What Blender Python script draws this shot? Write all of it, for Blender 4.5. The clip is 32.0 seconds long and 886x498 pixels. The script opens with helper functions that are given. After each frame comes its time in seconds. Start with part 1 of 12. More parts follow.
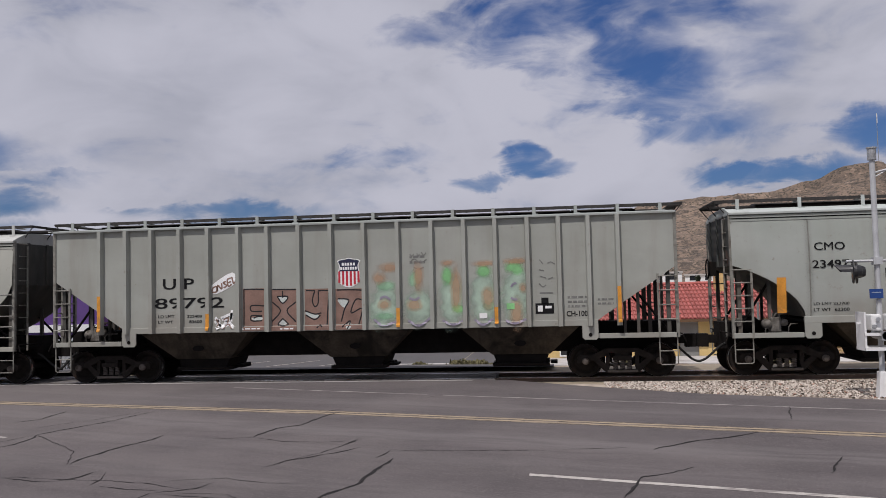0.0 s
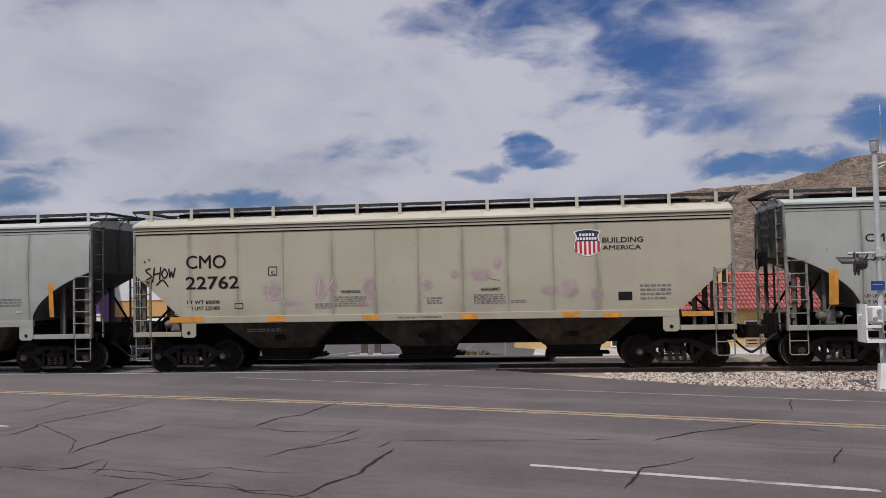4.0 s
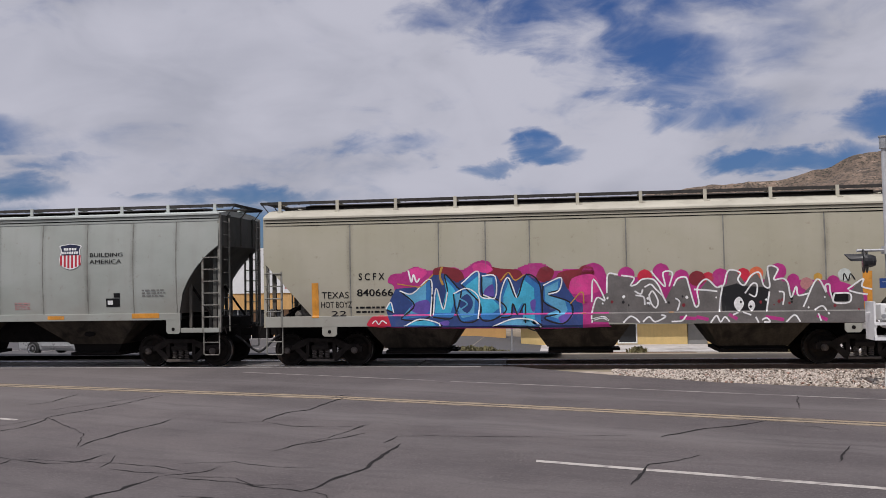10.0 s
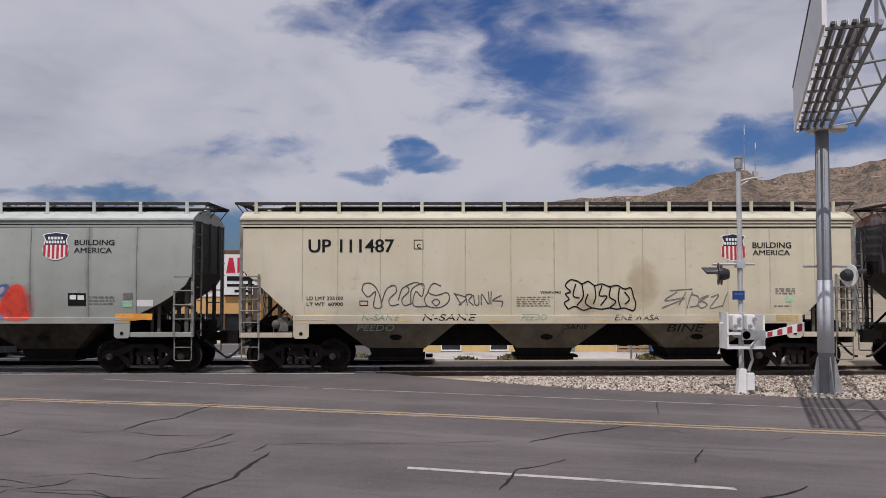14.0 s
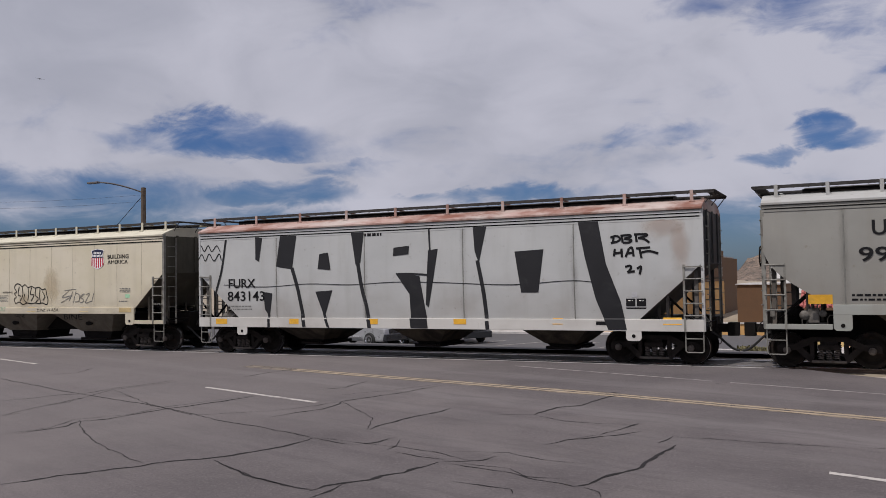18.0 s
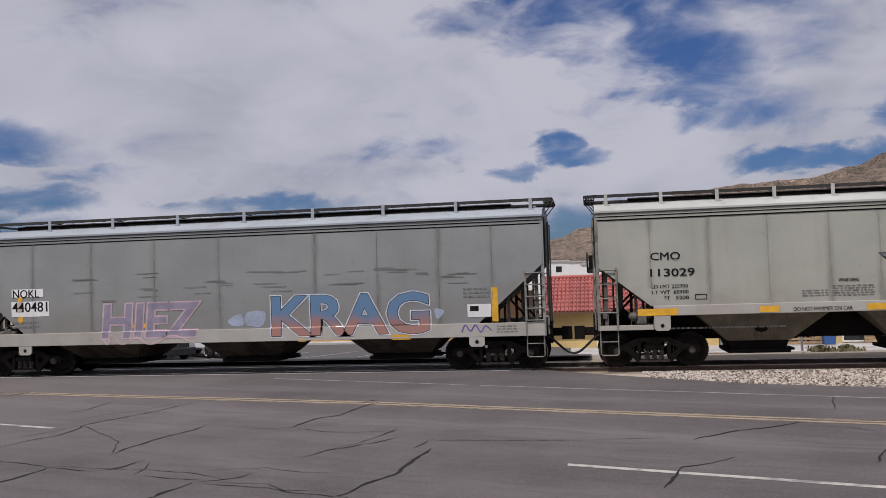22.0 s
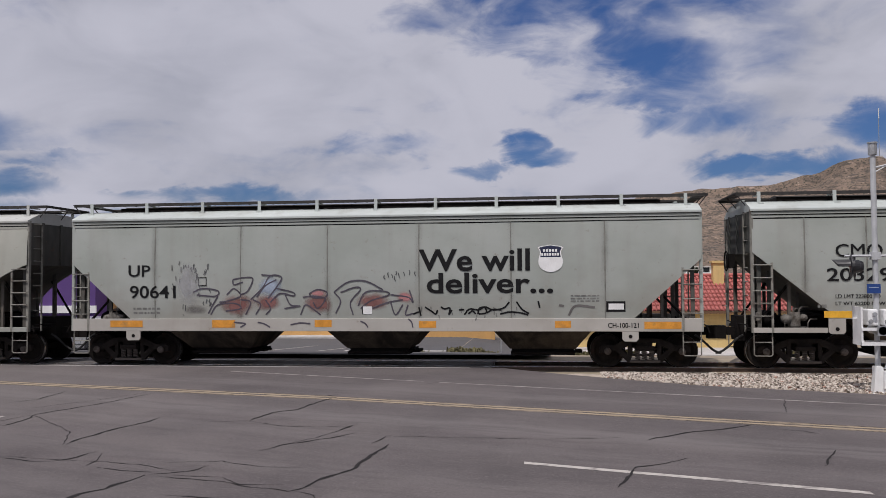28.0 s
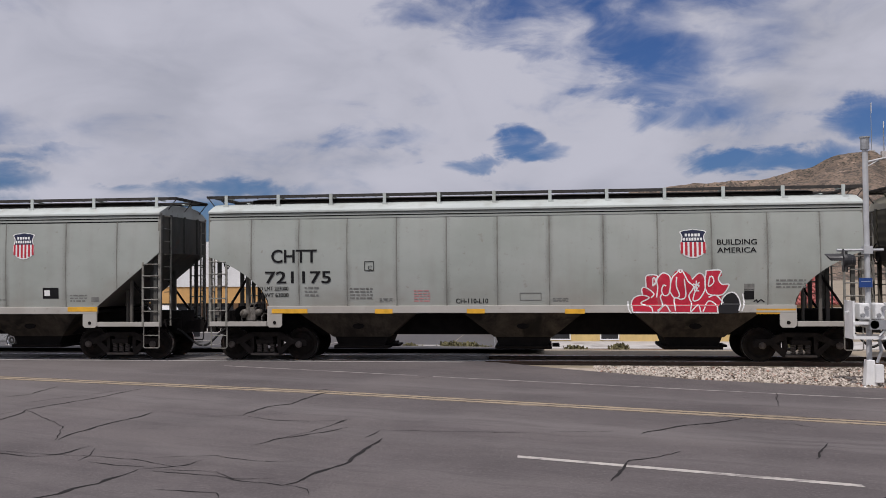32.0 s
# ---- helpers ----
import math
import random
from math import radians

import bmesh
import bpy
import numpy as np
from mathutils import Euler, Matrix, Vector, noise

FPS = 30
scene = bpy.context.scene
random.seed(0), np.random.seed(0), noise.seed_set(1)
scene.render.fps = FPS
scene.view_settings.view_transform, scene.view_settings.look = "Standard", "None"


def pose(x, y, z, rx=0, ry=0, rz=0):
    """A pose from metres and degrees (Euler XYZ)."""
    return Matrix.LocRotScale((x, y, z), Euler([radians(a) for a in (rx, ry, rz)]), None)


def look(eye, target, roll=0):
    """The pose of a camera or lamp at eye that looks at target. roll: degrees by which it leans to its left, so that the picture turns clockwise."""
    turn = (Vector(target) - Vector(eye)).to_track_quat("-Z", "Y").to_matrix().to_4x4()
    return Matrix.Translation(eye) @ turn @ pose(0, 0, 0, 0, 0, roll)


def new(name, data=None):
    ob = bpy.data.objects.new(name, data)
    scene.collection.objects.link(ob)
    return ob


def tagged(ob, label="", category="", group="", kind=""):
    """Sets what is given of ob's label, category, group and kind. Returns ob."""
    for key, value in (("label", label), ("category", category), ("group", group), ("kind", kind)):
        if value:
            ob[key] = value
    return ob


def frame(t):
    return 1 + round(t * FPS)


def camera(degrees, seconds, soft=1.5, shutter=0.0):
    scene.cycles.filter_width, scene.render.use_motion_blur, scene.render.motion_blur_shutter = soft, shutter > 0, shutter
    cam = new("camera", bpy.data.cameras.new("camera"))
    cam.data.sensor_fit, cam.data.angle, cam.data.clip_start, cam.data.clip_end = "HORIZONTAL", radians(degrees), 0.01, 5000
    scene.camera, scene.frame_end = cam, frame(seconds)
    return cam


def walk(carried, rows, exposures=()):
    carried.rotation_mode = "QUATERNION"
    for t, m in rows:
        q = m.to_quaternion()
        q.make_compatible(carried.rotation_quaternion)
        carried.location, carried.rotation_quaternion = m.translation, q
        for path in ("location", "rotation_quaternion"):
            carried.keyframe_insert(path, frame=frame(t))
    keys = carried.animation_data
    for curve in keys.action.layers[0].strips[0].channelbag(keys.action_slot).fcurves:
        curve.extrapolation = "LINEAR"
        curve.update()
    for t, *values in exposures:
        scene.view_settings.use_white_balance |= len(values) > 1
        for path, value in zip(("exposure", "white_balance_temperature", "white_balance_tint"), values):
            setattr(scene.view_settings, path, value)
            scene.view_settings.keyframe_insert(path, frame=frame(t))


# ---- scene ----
# The camera stands at the roadside and only turns: time, yaw, pitch, roll in degrees.
EYE = 2.4
VIEW = [
    (0.0, 7.21, 2.96, 1.37),    (0.5, 7.43, 2.90, 1.46),    (1.0, 7.42, 2.78, 1.61),    (1.5, 7.45, 2.67, 1.55),
    (2.0, 7.40, 2.54, 1.57),    (2.5, 7.30, 2.32, 1.44),    (3.0, 7.29, 2.24, 1.31),    (3.5, 7.26, 2.30, 1.25),
    (5.5, 7.75, 2.37, 1.01),    (6.0, 8.00, 2.40, 1.17),    (6.5, 8.22, 2.40, 1.13),    (7.0, 8.37, 2.37, 0.96),
    (7.5, 8.39, 2.32, 0.98),    (8.0, 8.37, 2.31, 1.08),    (8.5, 8.27, 2.29, 1.09),    (9.0, 8.12, 2.22, 1.13),
    (9.5, 7.96, 2.14, 1.07),    (10.0, 7.80, 2.06, 0.98),    (10.5, 7.73, 2.01, 1.05),    (11.0, 7.86, 1.84, 1.01),
    (11.5, 7.86, 1.65, 1.05),    (12.0, 6.64, 1.52, 1.03),    (12.5, 3.10, 1.70, 1.15),    (13.0, 2.00, 1.91, 0.74),
    (13.5, 0.47, 2.32, 0.24),    (14.0, -0.56, 2.44, 0.07),    (14.5, 0.26, 2.50, 0.16),    (16.5, 26.57, 2.19, 0.19),
    (17.0, 26.33, 2.19, 0.61),    (17.5, 26.23, 2.10, 0.87),    (18.0, 25.87, 2.09, 0.99),    (18.5, 25.54, 2.07, 1.14),
    (19.0, 25.36, 2.07, 1.10),    (19.5, 25.70, 2.11, 1.11),    (20.0, 26.48, 2.17, 1.20),    (20.5, 27.24, 2.27, 1.21),
    (21.0, 22.85, 2.28, 1.39),    (21.5, 13.28, 2.45, 1.85),    (22.0, 9.65, 2.39, 1.82),    (22.5, 8.34, 2.37, 1.32),
    (23.0, 8.34, 2.29, 0.88),    (23.5, 8.32, 2.16, 0.65),    (24.0, 7.82, 2.16, 0.65),    (24.5, 7.92, 2.15, 0.70),
    (25.0, 8.10, 2.16, 0.71),    (25.5, 8.17, 2.13, 0.55),    (27.5, 7.43, 2.09, 0.27),    (28.0, 7.14, 2.12, 0.37),
    (28.5, 6.95, 2.18, 0.39),    (29.0, 6.83, 2.25, 0.35),    (29.5, 6.82, 2.28, 0.30),    (30.0, 6.78, 2.24, 0.33),
    (30.5, 6.80, 2.12, 0.31),    (31.0, 6.80, 1.96, 0.34),    (31.5, 6.83, 1.84, 0.36),    (32.0, 6.71, 1.73, 0.40),

]


def aim(yaw, pitch, roll):
    return pose(0, 0, EYE, 90 + pitch, 0, yaw) @ pose(0, 0, 0, 0, 0, -roll)


cam = camera(55.1, 32.0, soft=0.55)
walk(cam, [(t, aim(a, b, c)) for t, a, b, c in VIEW])

# How far the train has gone, every half second (metres).
GONE = [0.00, 4.33, 8.65, 12.95, 17.24, 21.52, 25.79, 30.06, 34.33, 38.59, 42.85, 47.11, 51.36, 55.61, 59.86, 64.09, 68.32, 72.53, 76.75, 80.96, 85.18, 89.42, 93.67, 97.94, 102.23, 106.52, 110.79, 115.03, 119.26, 123.46, 127.65, 131.82, 135.99, 140.17, 144.37, 148.59, 152.82, 157.06, 161.30, 165.54, 169.79, 174.05, 178.34, 182.65, 186.94, 191.20, 195.44, 199.68, 203.92, 208.18, 212.46, 216.74, 220.99, 225.24, 229.47, 233.70, 237.92, 242.15, 246.38, 250.61, 254.85, 259.10, 263.33, 267.57, 271.79]

# ---- light ----
SUN_AZ, SUN_EL = radians(160.0), radians(62.0)
sun_dir = Vector((-math.sin(SUN_AZ) * math.cos(SUN_EL), math.cos(SUN_AZ) * math.cos(SUN_EL), math.sin(SUN_EL)))
sun = new("sun", bpy.data.lights.new("sun", "SUN"))
sun.data.energy, sun.data.angle, sun.data.color = 3.1, radians(0.5), (1.0, 0.94, 0.92)
sun.matrix_world = look(sun_dir * 60, (0, 0, 0))
scene.view_settings.exposure = 0.0


class Net:
    """Short forms for building a node tree."""

    def __init__(self, tree):
        self.tree = tree

    def node(self, kind, props=(), **inputs):
        n = self.tree.nodes.new(kind)
        p = dict(props)
        if "operation" in p:
            n.operation = p["operation"]
        if "interpolation_type" in p:
            n.interpolation_type = p["interpolation_type"]
        if "data_type" in p:
            n.data_type = p["data_type"]
        for k, v in inputs.items():
            key = int(k[1:]) if k[0] == "i" and k[1:].isdigit() else k.replace("_", " ")
            self.link(v, n.inputs[key])
        return n

    def link(self, v, socket):
        if isinstance(v, bpy.types.NodeSocket):
            self.tree.links.new(v, socket)
        else:
            socket.default_value = v

    def math(self, op, a, b=0.0, c=0.0):
        return self.node("ShaderNodeMath", {"operation": op}, i0=a, i1=b, i2=c).outputs[0]

    def noise(self, vec, scale, detail=4.0, rough=0.55, dist=0.0):
        return self.node("ShaderNodeTexNoise", Vector=vec, Scale=scale, Detail=detail, Roughness=rough, Distortion=dist).outputs["Fac"]

    def ramp(self, v, lo, hi, a=0.0, b=1.0):
        n = self.node("ShaderNodeMapRange", {"interpolation_type": "SMOOTHSTEP"}, Value=v)
        for i, x in ((1, lo), (2, hi), (3, a), (4, b)):
            self.link(x, n.inputs[i])
        return n.outputs[0]

    def mix(self, f, a, b):
        n = self.node("ShaderNodeMix", {"data_type": "RGBA"}, i0=f)
        self.link(a, n.inputs[6])
        self.link(b, n.inputs[7])
        return n.outputs[2]

    def scaled(self, vec, x, y, z):
        return self.node("ShaderNodeVectorMath", {"operation": "MULTIPLY"}, i0=vec, i1=(x, y, z)).outputs[0]


def rgb(r, g, b):
    return (r, g, b, 1.0)


# ---- sky: high broken cloud over blue ----
world = bpy.data.worlds.new("sky")
scene.world = world
world.use_nodes = True
world.node_tree.nodes.clear()
W = Net(world.node_tree)
way = W.node("ShaderNodeTexCoord").outputs["Generated"]
sep = W.node("ShaderNodeSeparateXYZ", Vector=way)
dx, dy, dz = sep.outputs
sky = W.node("ShaderNodeTexSky")
sky.sky_type, sky.sun_disc, sky.sun_elevation, sky.sun_rotation = "NISHITA", False, SUN_EL, -SUN_AZ
sky.air_density, sky.dust_density, sky.ozone_density = 1.3, 0.6, 2.0
blue = W.node("ShaderNodeVectorMath", {"operation": "SCALE"}, i0=sky.outputs[0], Scale=0.05).outputs[0]
blue = W.node("ShaderNodeVectorMath", {"operation": "MULTIPLY"}, i0=blue, i1=(0.42, 0.62, 1.15)).outputs[0]
az = W.math("MULTIPLY", W.math("ARCTAN2", W.math("MULTIPLY", dx, -1.0), dy), 57.2958)
el = W.math("MULTIPLY", W.math("ARCSINE", dz), 57.2958)
# broad cloud masses in the sky's own angles, wisps at their edges
dome = W.node("ShaderNodeCombineXYZ", X=W.math("MULTIPLY", az, 0.05), Y=W.math("MULTIPLY", el, 0.095), Z=W.math("MULTIPLY", dy, 0.6)).outputs[0]
n_big = W.noise(dome, 1.1, 6.0, 0.5, 0.5)
n_mid = W.noise(dome, 2.3, 7.0, 0.5, 0.7)
n_fine = W.noise(W.scaled(dome, 1.0, 1.25, 1.0), 4.0, 8.0, 0.55, 0.6)
rough_az = W.math("ADD", az, W.math("MULTIPLY", W.math("SUBTRACT", n_fine, 0.5), 6.0))
rough_el = W.math("ADD", el, W.math("MULTIPLY", W.math("SUBTRACT", W.noise(dome, 4.1, 8.0, 0.6, 0.5), 0.5), 3.2))
n_rag = W.math("SUBTRACT", W.noise(dome, 13.0, 6.0, 0.6, 0.4), 0.5)
rough_az = W.math("ADD", rough_az, W.math("MULTIPLY", n_rag, 1.3))
rough_el = W.math("ADD", rough_el, W.math("MULTIPLY", n_rag, 0.8))
# clear air low over the horizon
gap = W.math("MULTIPLY", W.ramp(rough_el, 6.0, 3.6), 0.95)
# openings in the cloud: azimuth, elevation, half width, half height, depth
for u, v, a, b, k in ((2.1, 8.8, 1.6, 1.1, 1.35), (0.6, 8.1, 2.0, 0.7, 1.05), (4.8, 7.3, 2.2, 0.5, 0.85), (7.5, 17.4, 4.2, 1.1, 0.7), (-1.5, 18.2, 6.5, 2.0, 1.05), (3.4, 15.7, 3.6, 0.8, 0.65),
                      (-2.2, 15.2, 3.6, 1.2, 0.8), (-5.6, 16.2, 3.2, 2.6, 0.95), (-7.8, 13.6, 3.4, 2.2, 0.95), (-6.2, 11.8, 4.6, 0.8, 0.9), (-9.8, 10.3, 3.2, 1.2, 0.7), (-3.0, 13.2, 4.5, 2.4, 0.5),
                      (-12.0, 15.0, 3.2, 2.2, 0.5), (-14.4, 7.2, 4.2, 0.8, 1.1), (-20.0, 9.3, 3.0, 1.0, 0.9), (-24.5, 8.9, 5.5, 1.3, 0.95), (34.0, 9.0, 4.0, 0.9, 0.4), (39.2, 9.6, 4.4, 1.2, 0.9), (43.5, 9.2, 3.4, 0.8, 0.5),
                      (32.0, 7.4, 4.0, 0.6, 0.65), (50.5, 5.4, 9.0, 1.6, 0.95), (38.0, 5.8, 6.5, 0.7, 0.75), (22.0, 5.7, 6.0, 0.6, 0.75), (10.7, 9.0, 4.0, 0.7, 0.5), (1.5, 16.8, 4.5, 1.1, 0.8), (-12.0, 17.8, 4.0, 1.6, 0.55)):
    p = W.math("POWER", W.math("DIVIDE", W.math("SUBTRACT", rough_az, u), a), 2.0)
    q = W.math("POWER", W.math("DIVIDE", W.math("SUBTRACT", rough_el, v), b), 2.0)
    gap = W.math("MAXIMUM", gap, W.math("MULTIPLY", W.ramp(W.math("ADD", p, q), 2.6, 0.0), k))
cover = W.math("ADD", W.math("MULTIPLY", n_big, 0.55), W.math("MULTIPLY", n_mid, 0.5))
cover = W.math("ADD", cover, W.math("MULTIPLY", W.math("SUBTRACT", n_fine, 0.5), 0.75))
cover = W.math("SUBTRACT", W.math("ADD", cover, 0.205), W.math("MULTIPLY", gap, 0.46))
# thicker cloud masses
for u, v, a, b, k in ((47.0, 14.5, 11.0, 3.6, 0.26), (29.0, 7.0, 3.5, 0.9, 0.25), (36.5, 7.7, 4.0, 0.6, 0.2), (25.0, 13.0, 12.0, 4.0, 0.10)):
    p = W.math("POWER", W.math("DIVIDE", W.math("SUBTRACT", rough_az, u), a), 2.0)
    q = W.math("POWER", W.math("DIVIDE", W.math("SUBTRACT", rough_el, v), b), 2.0)
    cover = W.math("ADD", cover, W.math("MULTIPLY", W.ramp(W.math("ADD", p, q), 1.6, 0.0), k))
mask = W.ramp(cover, 0.22, 0.74)
shade = W.math("ADD", W.math("MULTIPLY", n_big, 0.6), W.math("MULTIPLY", n_mid, 0.4))
white = W.mix(W.ramp(shade, 0.34, 0.64), rgb(0.37, 0.378, 0.452), rgb(0.50, 0.50, 0.582))
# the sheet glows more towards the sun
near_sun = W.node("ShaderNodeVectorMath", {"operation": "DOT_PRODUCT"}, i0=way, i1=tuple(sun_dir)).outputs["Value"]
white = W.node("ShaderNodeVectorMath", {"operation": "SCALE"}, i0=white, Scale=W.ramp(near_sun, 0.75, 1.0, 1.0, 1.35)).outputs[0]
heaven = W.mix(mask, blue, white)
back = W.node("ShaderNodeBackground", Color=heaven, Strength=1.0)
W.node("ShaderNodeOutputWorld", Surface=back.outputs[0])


# ---- materials ----
def surface(name, base, rough=0.6, metal=0.0, spread=0.15, scale=3.0, stain=None, stain_at=(0.55, 0.75), stain_scale=1.0,
            streak=0.0, streak_colour=(0.1, 0.08, 0.06), bump=0.0, bump_scale=40.0, random=0.0, coat=0.0, gloss=0.4, speckle=0.0):
    """A painted, stony or earthy surface with grain at two scales, blotches and rain streaks."""
    m = bpy.data.materials.new(name)
    m.use_nodes = True
    m.node_tree.nodes.clear()
    N = Net(m.node_tree)
    at = N.node("ShaderNodeTexCoord").outputs["Object"]
    g1, g2 = N.noise(at, scale, 5.0), N.noise(at, scale * 9.0, 4.0)
    grain = N.math("ADD", N.math("MULTIPLY", g1, 0.65), N.math("MULTIPLY", g2, 0.35))
    lo = rgb(*[c * (1 - spread) for c in base])
    hi = rgb(*[min(1.0, c * (1 + spread)) for c in base])
    colour = N.mix(N.ramp(grain, 0.3, 0.7), lo, hi)
    if stain:
        s = N.noise(at, stain_scale, 6.0, 0.6, 0.5)
        colour = N.mix(N.ramp(s, *stain_at), colour, rgb(*stain))
    if streak:
        s = N.noise(N.scaled(at, 3.5, 1.0, 0.22), 1.6, 6.0, 0.65)
        colour = N.mix(N.math("MULTIPLY", N.ramp(s, 0.46, 0.72), streak), colour, rgb(*streak_colour))
    if speckle:
        s = N.noise(at, 22.0, 4.0, 0.8)
        colour = N.mix(N.math("MULTIPLY", N.ramp(s, 0.50, 0.72), speckle), colour, rgb(*[min(1.0, c * 1.9) for c in base]))
        s = N.noise(at, 31.0, 4.0, 0.8)
        colour = N.mix(N.math("MULTIPLY", N.ramp(s, 0.50, 0.72), speckle), colour, rgb(*[c * 0.4 for c in base]))
    if random:
        r = N.node("ShaderNodeObjectInfo").outputs["Random"]
        f = N.math("ADD", 1.0 - random, N.math("MULTIPLY", r, 2 * random))
        colour = N.node("ShaderNodeVectorMath", {"operation": "SCALE"}, i0=colour, Scale=f).outputs[0]
    b = N.node("ShaderNodeBsdfPrincipled", Base_Color=colour, Roughness=N.ramp(grain, 0.2, 0.8, max(0.03, rough - 0.1), min(1.0, rough + 0.1)), Metallic=metal)
    b.inputs["Specular IOR Level"].default_value = gloss
    if coat:
        b.inputs["Coat Weight"].default_value = coat
    if bump:
        h = N.node("ShaderNodeBump", Strength=bump, Distance=0.02, Height=N.noise(at, bump_scale, 5.0))
        N.link(h.outputs[0], b.inputs["Normal"])
    N.node("ShaderNodeOutputMaterial", Surface=b.outputs[0])
    return m


def car_paint(name, base, fade, streak=0.35, rust=0.0, rough=0.52):
    """Weathered freight-car enamel: chalky fading, rain streaks, grime and a little rust."""
    m = bpy.data.materials.new(name)
    m.use_nodes = True
    m.node_tree.nodes.clear()
    N = Net(m.node_tree)
    at = N.node("ShaderNodeTexCoord").outputs["Object"]
    r = N.node("ShaderNodeObjectInfo").outputs["Random"]
    broad = N.noise(N.scaled(at, 0.35, 1.0, 0.5), 1.3, 5.0, 0.6)
    colour = N.mix(N.ramp(broad, 0.3, 0.7), rgb(*base), rgb(*fade))
    s1 = N.noise(N.scaled(at, 1.3, 1.0, 0.16), 1.3, 5.0, 0.55)
    s2 = N.noise(N.scaled(at, 4.5, 1.0, 0.30), 1.0, 6.0, 0.7)
    blot = N.noise(N.scaled(at, 0.8, 1.0, 1.1), 0.9, 4.0, 0.5)
    colour = N.mix(N.math("MULTIPLY", N.ramp(s1, 0.46, 0.76), streak * 0.8), colour, rgb(0.20, 0.175, 0.14))
    colour = N.mix(N.math("MULTIPLY", N.ramp(s2, 0.60, 0.85), streak * 0.35), colour, rgb(0.16, 0.14, 0.12))
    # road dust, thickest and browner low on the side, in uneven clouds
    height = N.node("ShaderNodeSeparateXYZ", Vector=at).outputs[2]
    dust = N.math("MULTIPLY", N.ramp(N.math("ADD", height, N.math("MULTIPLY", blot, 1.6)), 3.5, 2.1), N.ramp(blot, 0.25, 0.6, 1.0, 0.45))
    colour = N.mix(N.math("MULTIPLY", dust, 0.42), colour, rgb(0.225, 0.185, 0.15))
    spots = N.noise(at, 5.0, 8.0, 0.7)
    colour = N.mix(N.math("MULTIPLY", N.ramp(spots, 0.60, 0.74), 0.5), colour, rgb(0.19, 0.15, 0.11))
    if rust:
        p = N.noise(N.scaled(at, 0.8, 1.0, 1.0), 1.1, 7.0, 0.65)
        colour = N.mix(N.math("MULTIPLY", N.ramp(p, 0.62 - 0.25 * rust, 0.85 - 0.25 * rust), 0.9), colour, rgb(0.20, 0.075, 0.045))
    b = N.node("ShaderNodeBsdfPrincipled", Base_Color=colour, Roughness=N.ramp(s1, 0.3, 0.7, rough - 0.08, rough + 0.1), Metallic=0.0)
    b.inputs["Specular IOR Level"].default_value = 0.35
    h = N.node("ShaderNodeBump", Strength=0.25, Distance=0.02, Height=N.noise(N.scaled(at, 1.0, 1.0, 0.6), 1.7, 3.0))
    N.link(h.outputs[0], b.inputs["Normal"])
    N.node("ShaderNodeOutputMaterial", Surface=b.outputs[0])
    return m


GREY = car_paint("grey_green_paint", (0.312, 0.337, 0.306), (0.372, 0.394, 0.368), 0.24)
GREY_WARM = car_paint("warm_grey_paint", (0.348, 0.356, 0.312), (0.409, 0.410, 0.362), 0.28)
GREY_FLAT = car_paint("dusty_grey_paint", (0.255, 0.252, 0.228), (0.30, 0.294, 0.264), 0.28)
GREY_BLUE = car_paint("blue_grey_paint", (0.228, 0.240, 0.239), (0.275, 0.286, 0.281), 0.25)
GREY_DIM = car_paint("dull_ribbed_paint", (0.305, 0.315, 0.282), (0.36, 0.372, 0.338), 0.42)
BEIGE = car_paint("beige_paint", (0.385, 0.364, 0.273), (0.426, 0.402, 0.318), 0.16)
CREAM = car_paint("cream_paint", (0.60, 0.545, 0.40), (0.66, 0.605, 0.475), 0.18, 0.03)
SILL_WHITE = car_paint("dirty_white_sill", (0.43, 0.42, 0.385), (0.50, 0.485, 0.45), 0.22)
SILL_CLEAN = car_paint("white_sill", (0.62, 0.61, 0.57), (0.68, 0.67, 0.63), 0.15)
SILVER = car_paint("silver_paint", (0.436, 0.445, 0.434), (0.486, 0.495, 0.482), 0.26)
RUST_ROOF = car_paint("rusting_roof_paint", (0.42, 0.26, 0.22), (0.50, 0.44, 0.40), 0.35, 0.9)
FADE = surface("spray_fade", (0.07, 0.13, 0.32), 0.6)
N = Net(FADE.node_tree)
N.tree.nodes.clear()
at = N.node("ShaderNodeTexCoord").outputs["Object"]
mixed = N.math("ADD", N.node("ShaderNodeSeparateXYZ", Vector=at).outputs[2], N.math("MULTIPLY", N.noise(at, 2.0, 5.0), 0.5))
col = N.mix(N.ramp(mixed, 1.55, 2.0), rgb(0.36, 0.19, 0.16), rgb(0.12, 0.22, 0.36))
N.node("ShaderNodeOutputMaterial", Surface=N.node("ShaderNodeBsdfPrincipled", Base_Color=col, Roughness=0.6).outputs[0])
# grime plus painted shade: near-black for underframe, eave line and hatch trough
GRIME_SHADE = surface("grimy_shaded_black", (0.011, 0.0095, 0.009), 0.9, 0.0, 0.4, 4.0, (0.02, 0.016, 0.012), bump=0.3, gloss=0.12)
CHUTE = surface("dusty_chute", (0.068, 0.056, 0.043), 0.9, 0.0, 0.35, 2.0, (0.022, 0.019, 0.016), (0.45, 0.65), streak=0.5, streak_colour=(0.02, 0.018, 0.016), gloss=0.15)
CHUTE_LIGHT = surface("pale_dusty_chute", (0.15, 0.135, 0.11), 0.9, 0.0, 0.25, 2.0, (0.07, 0.06, 0.05), streak=0.5, gloss=0.15)
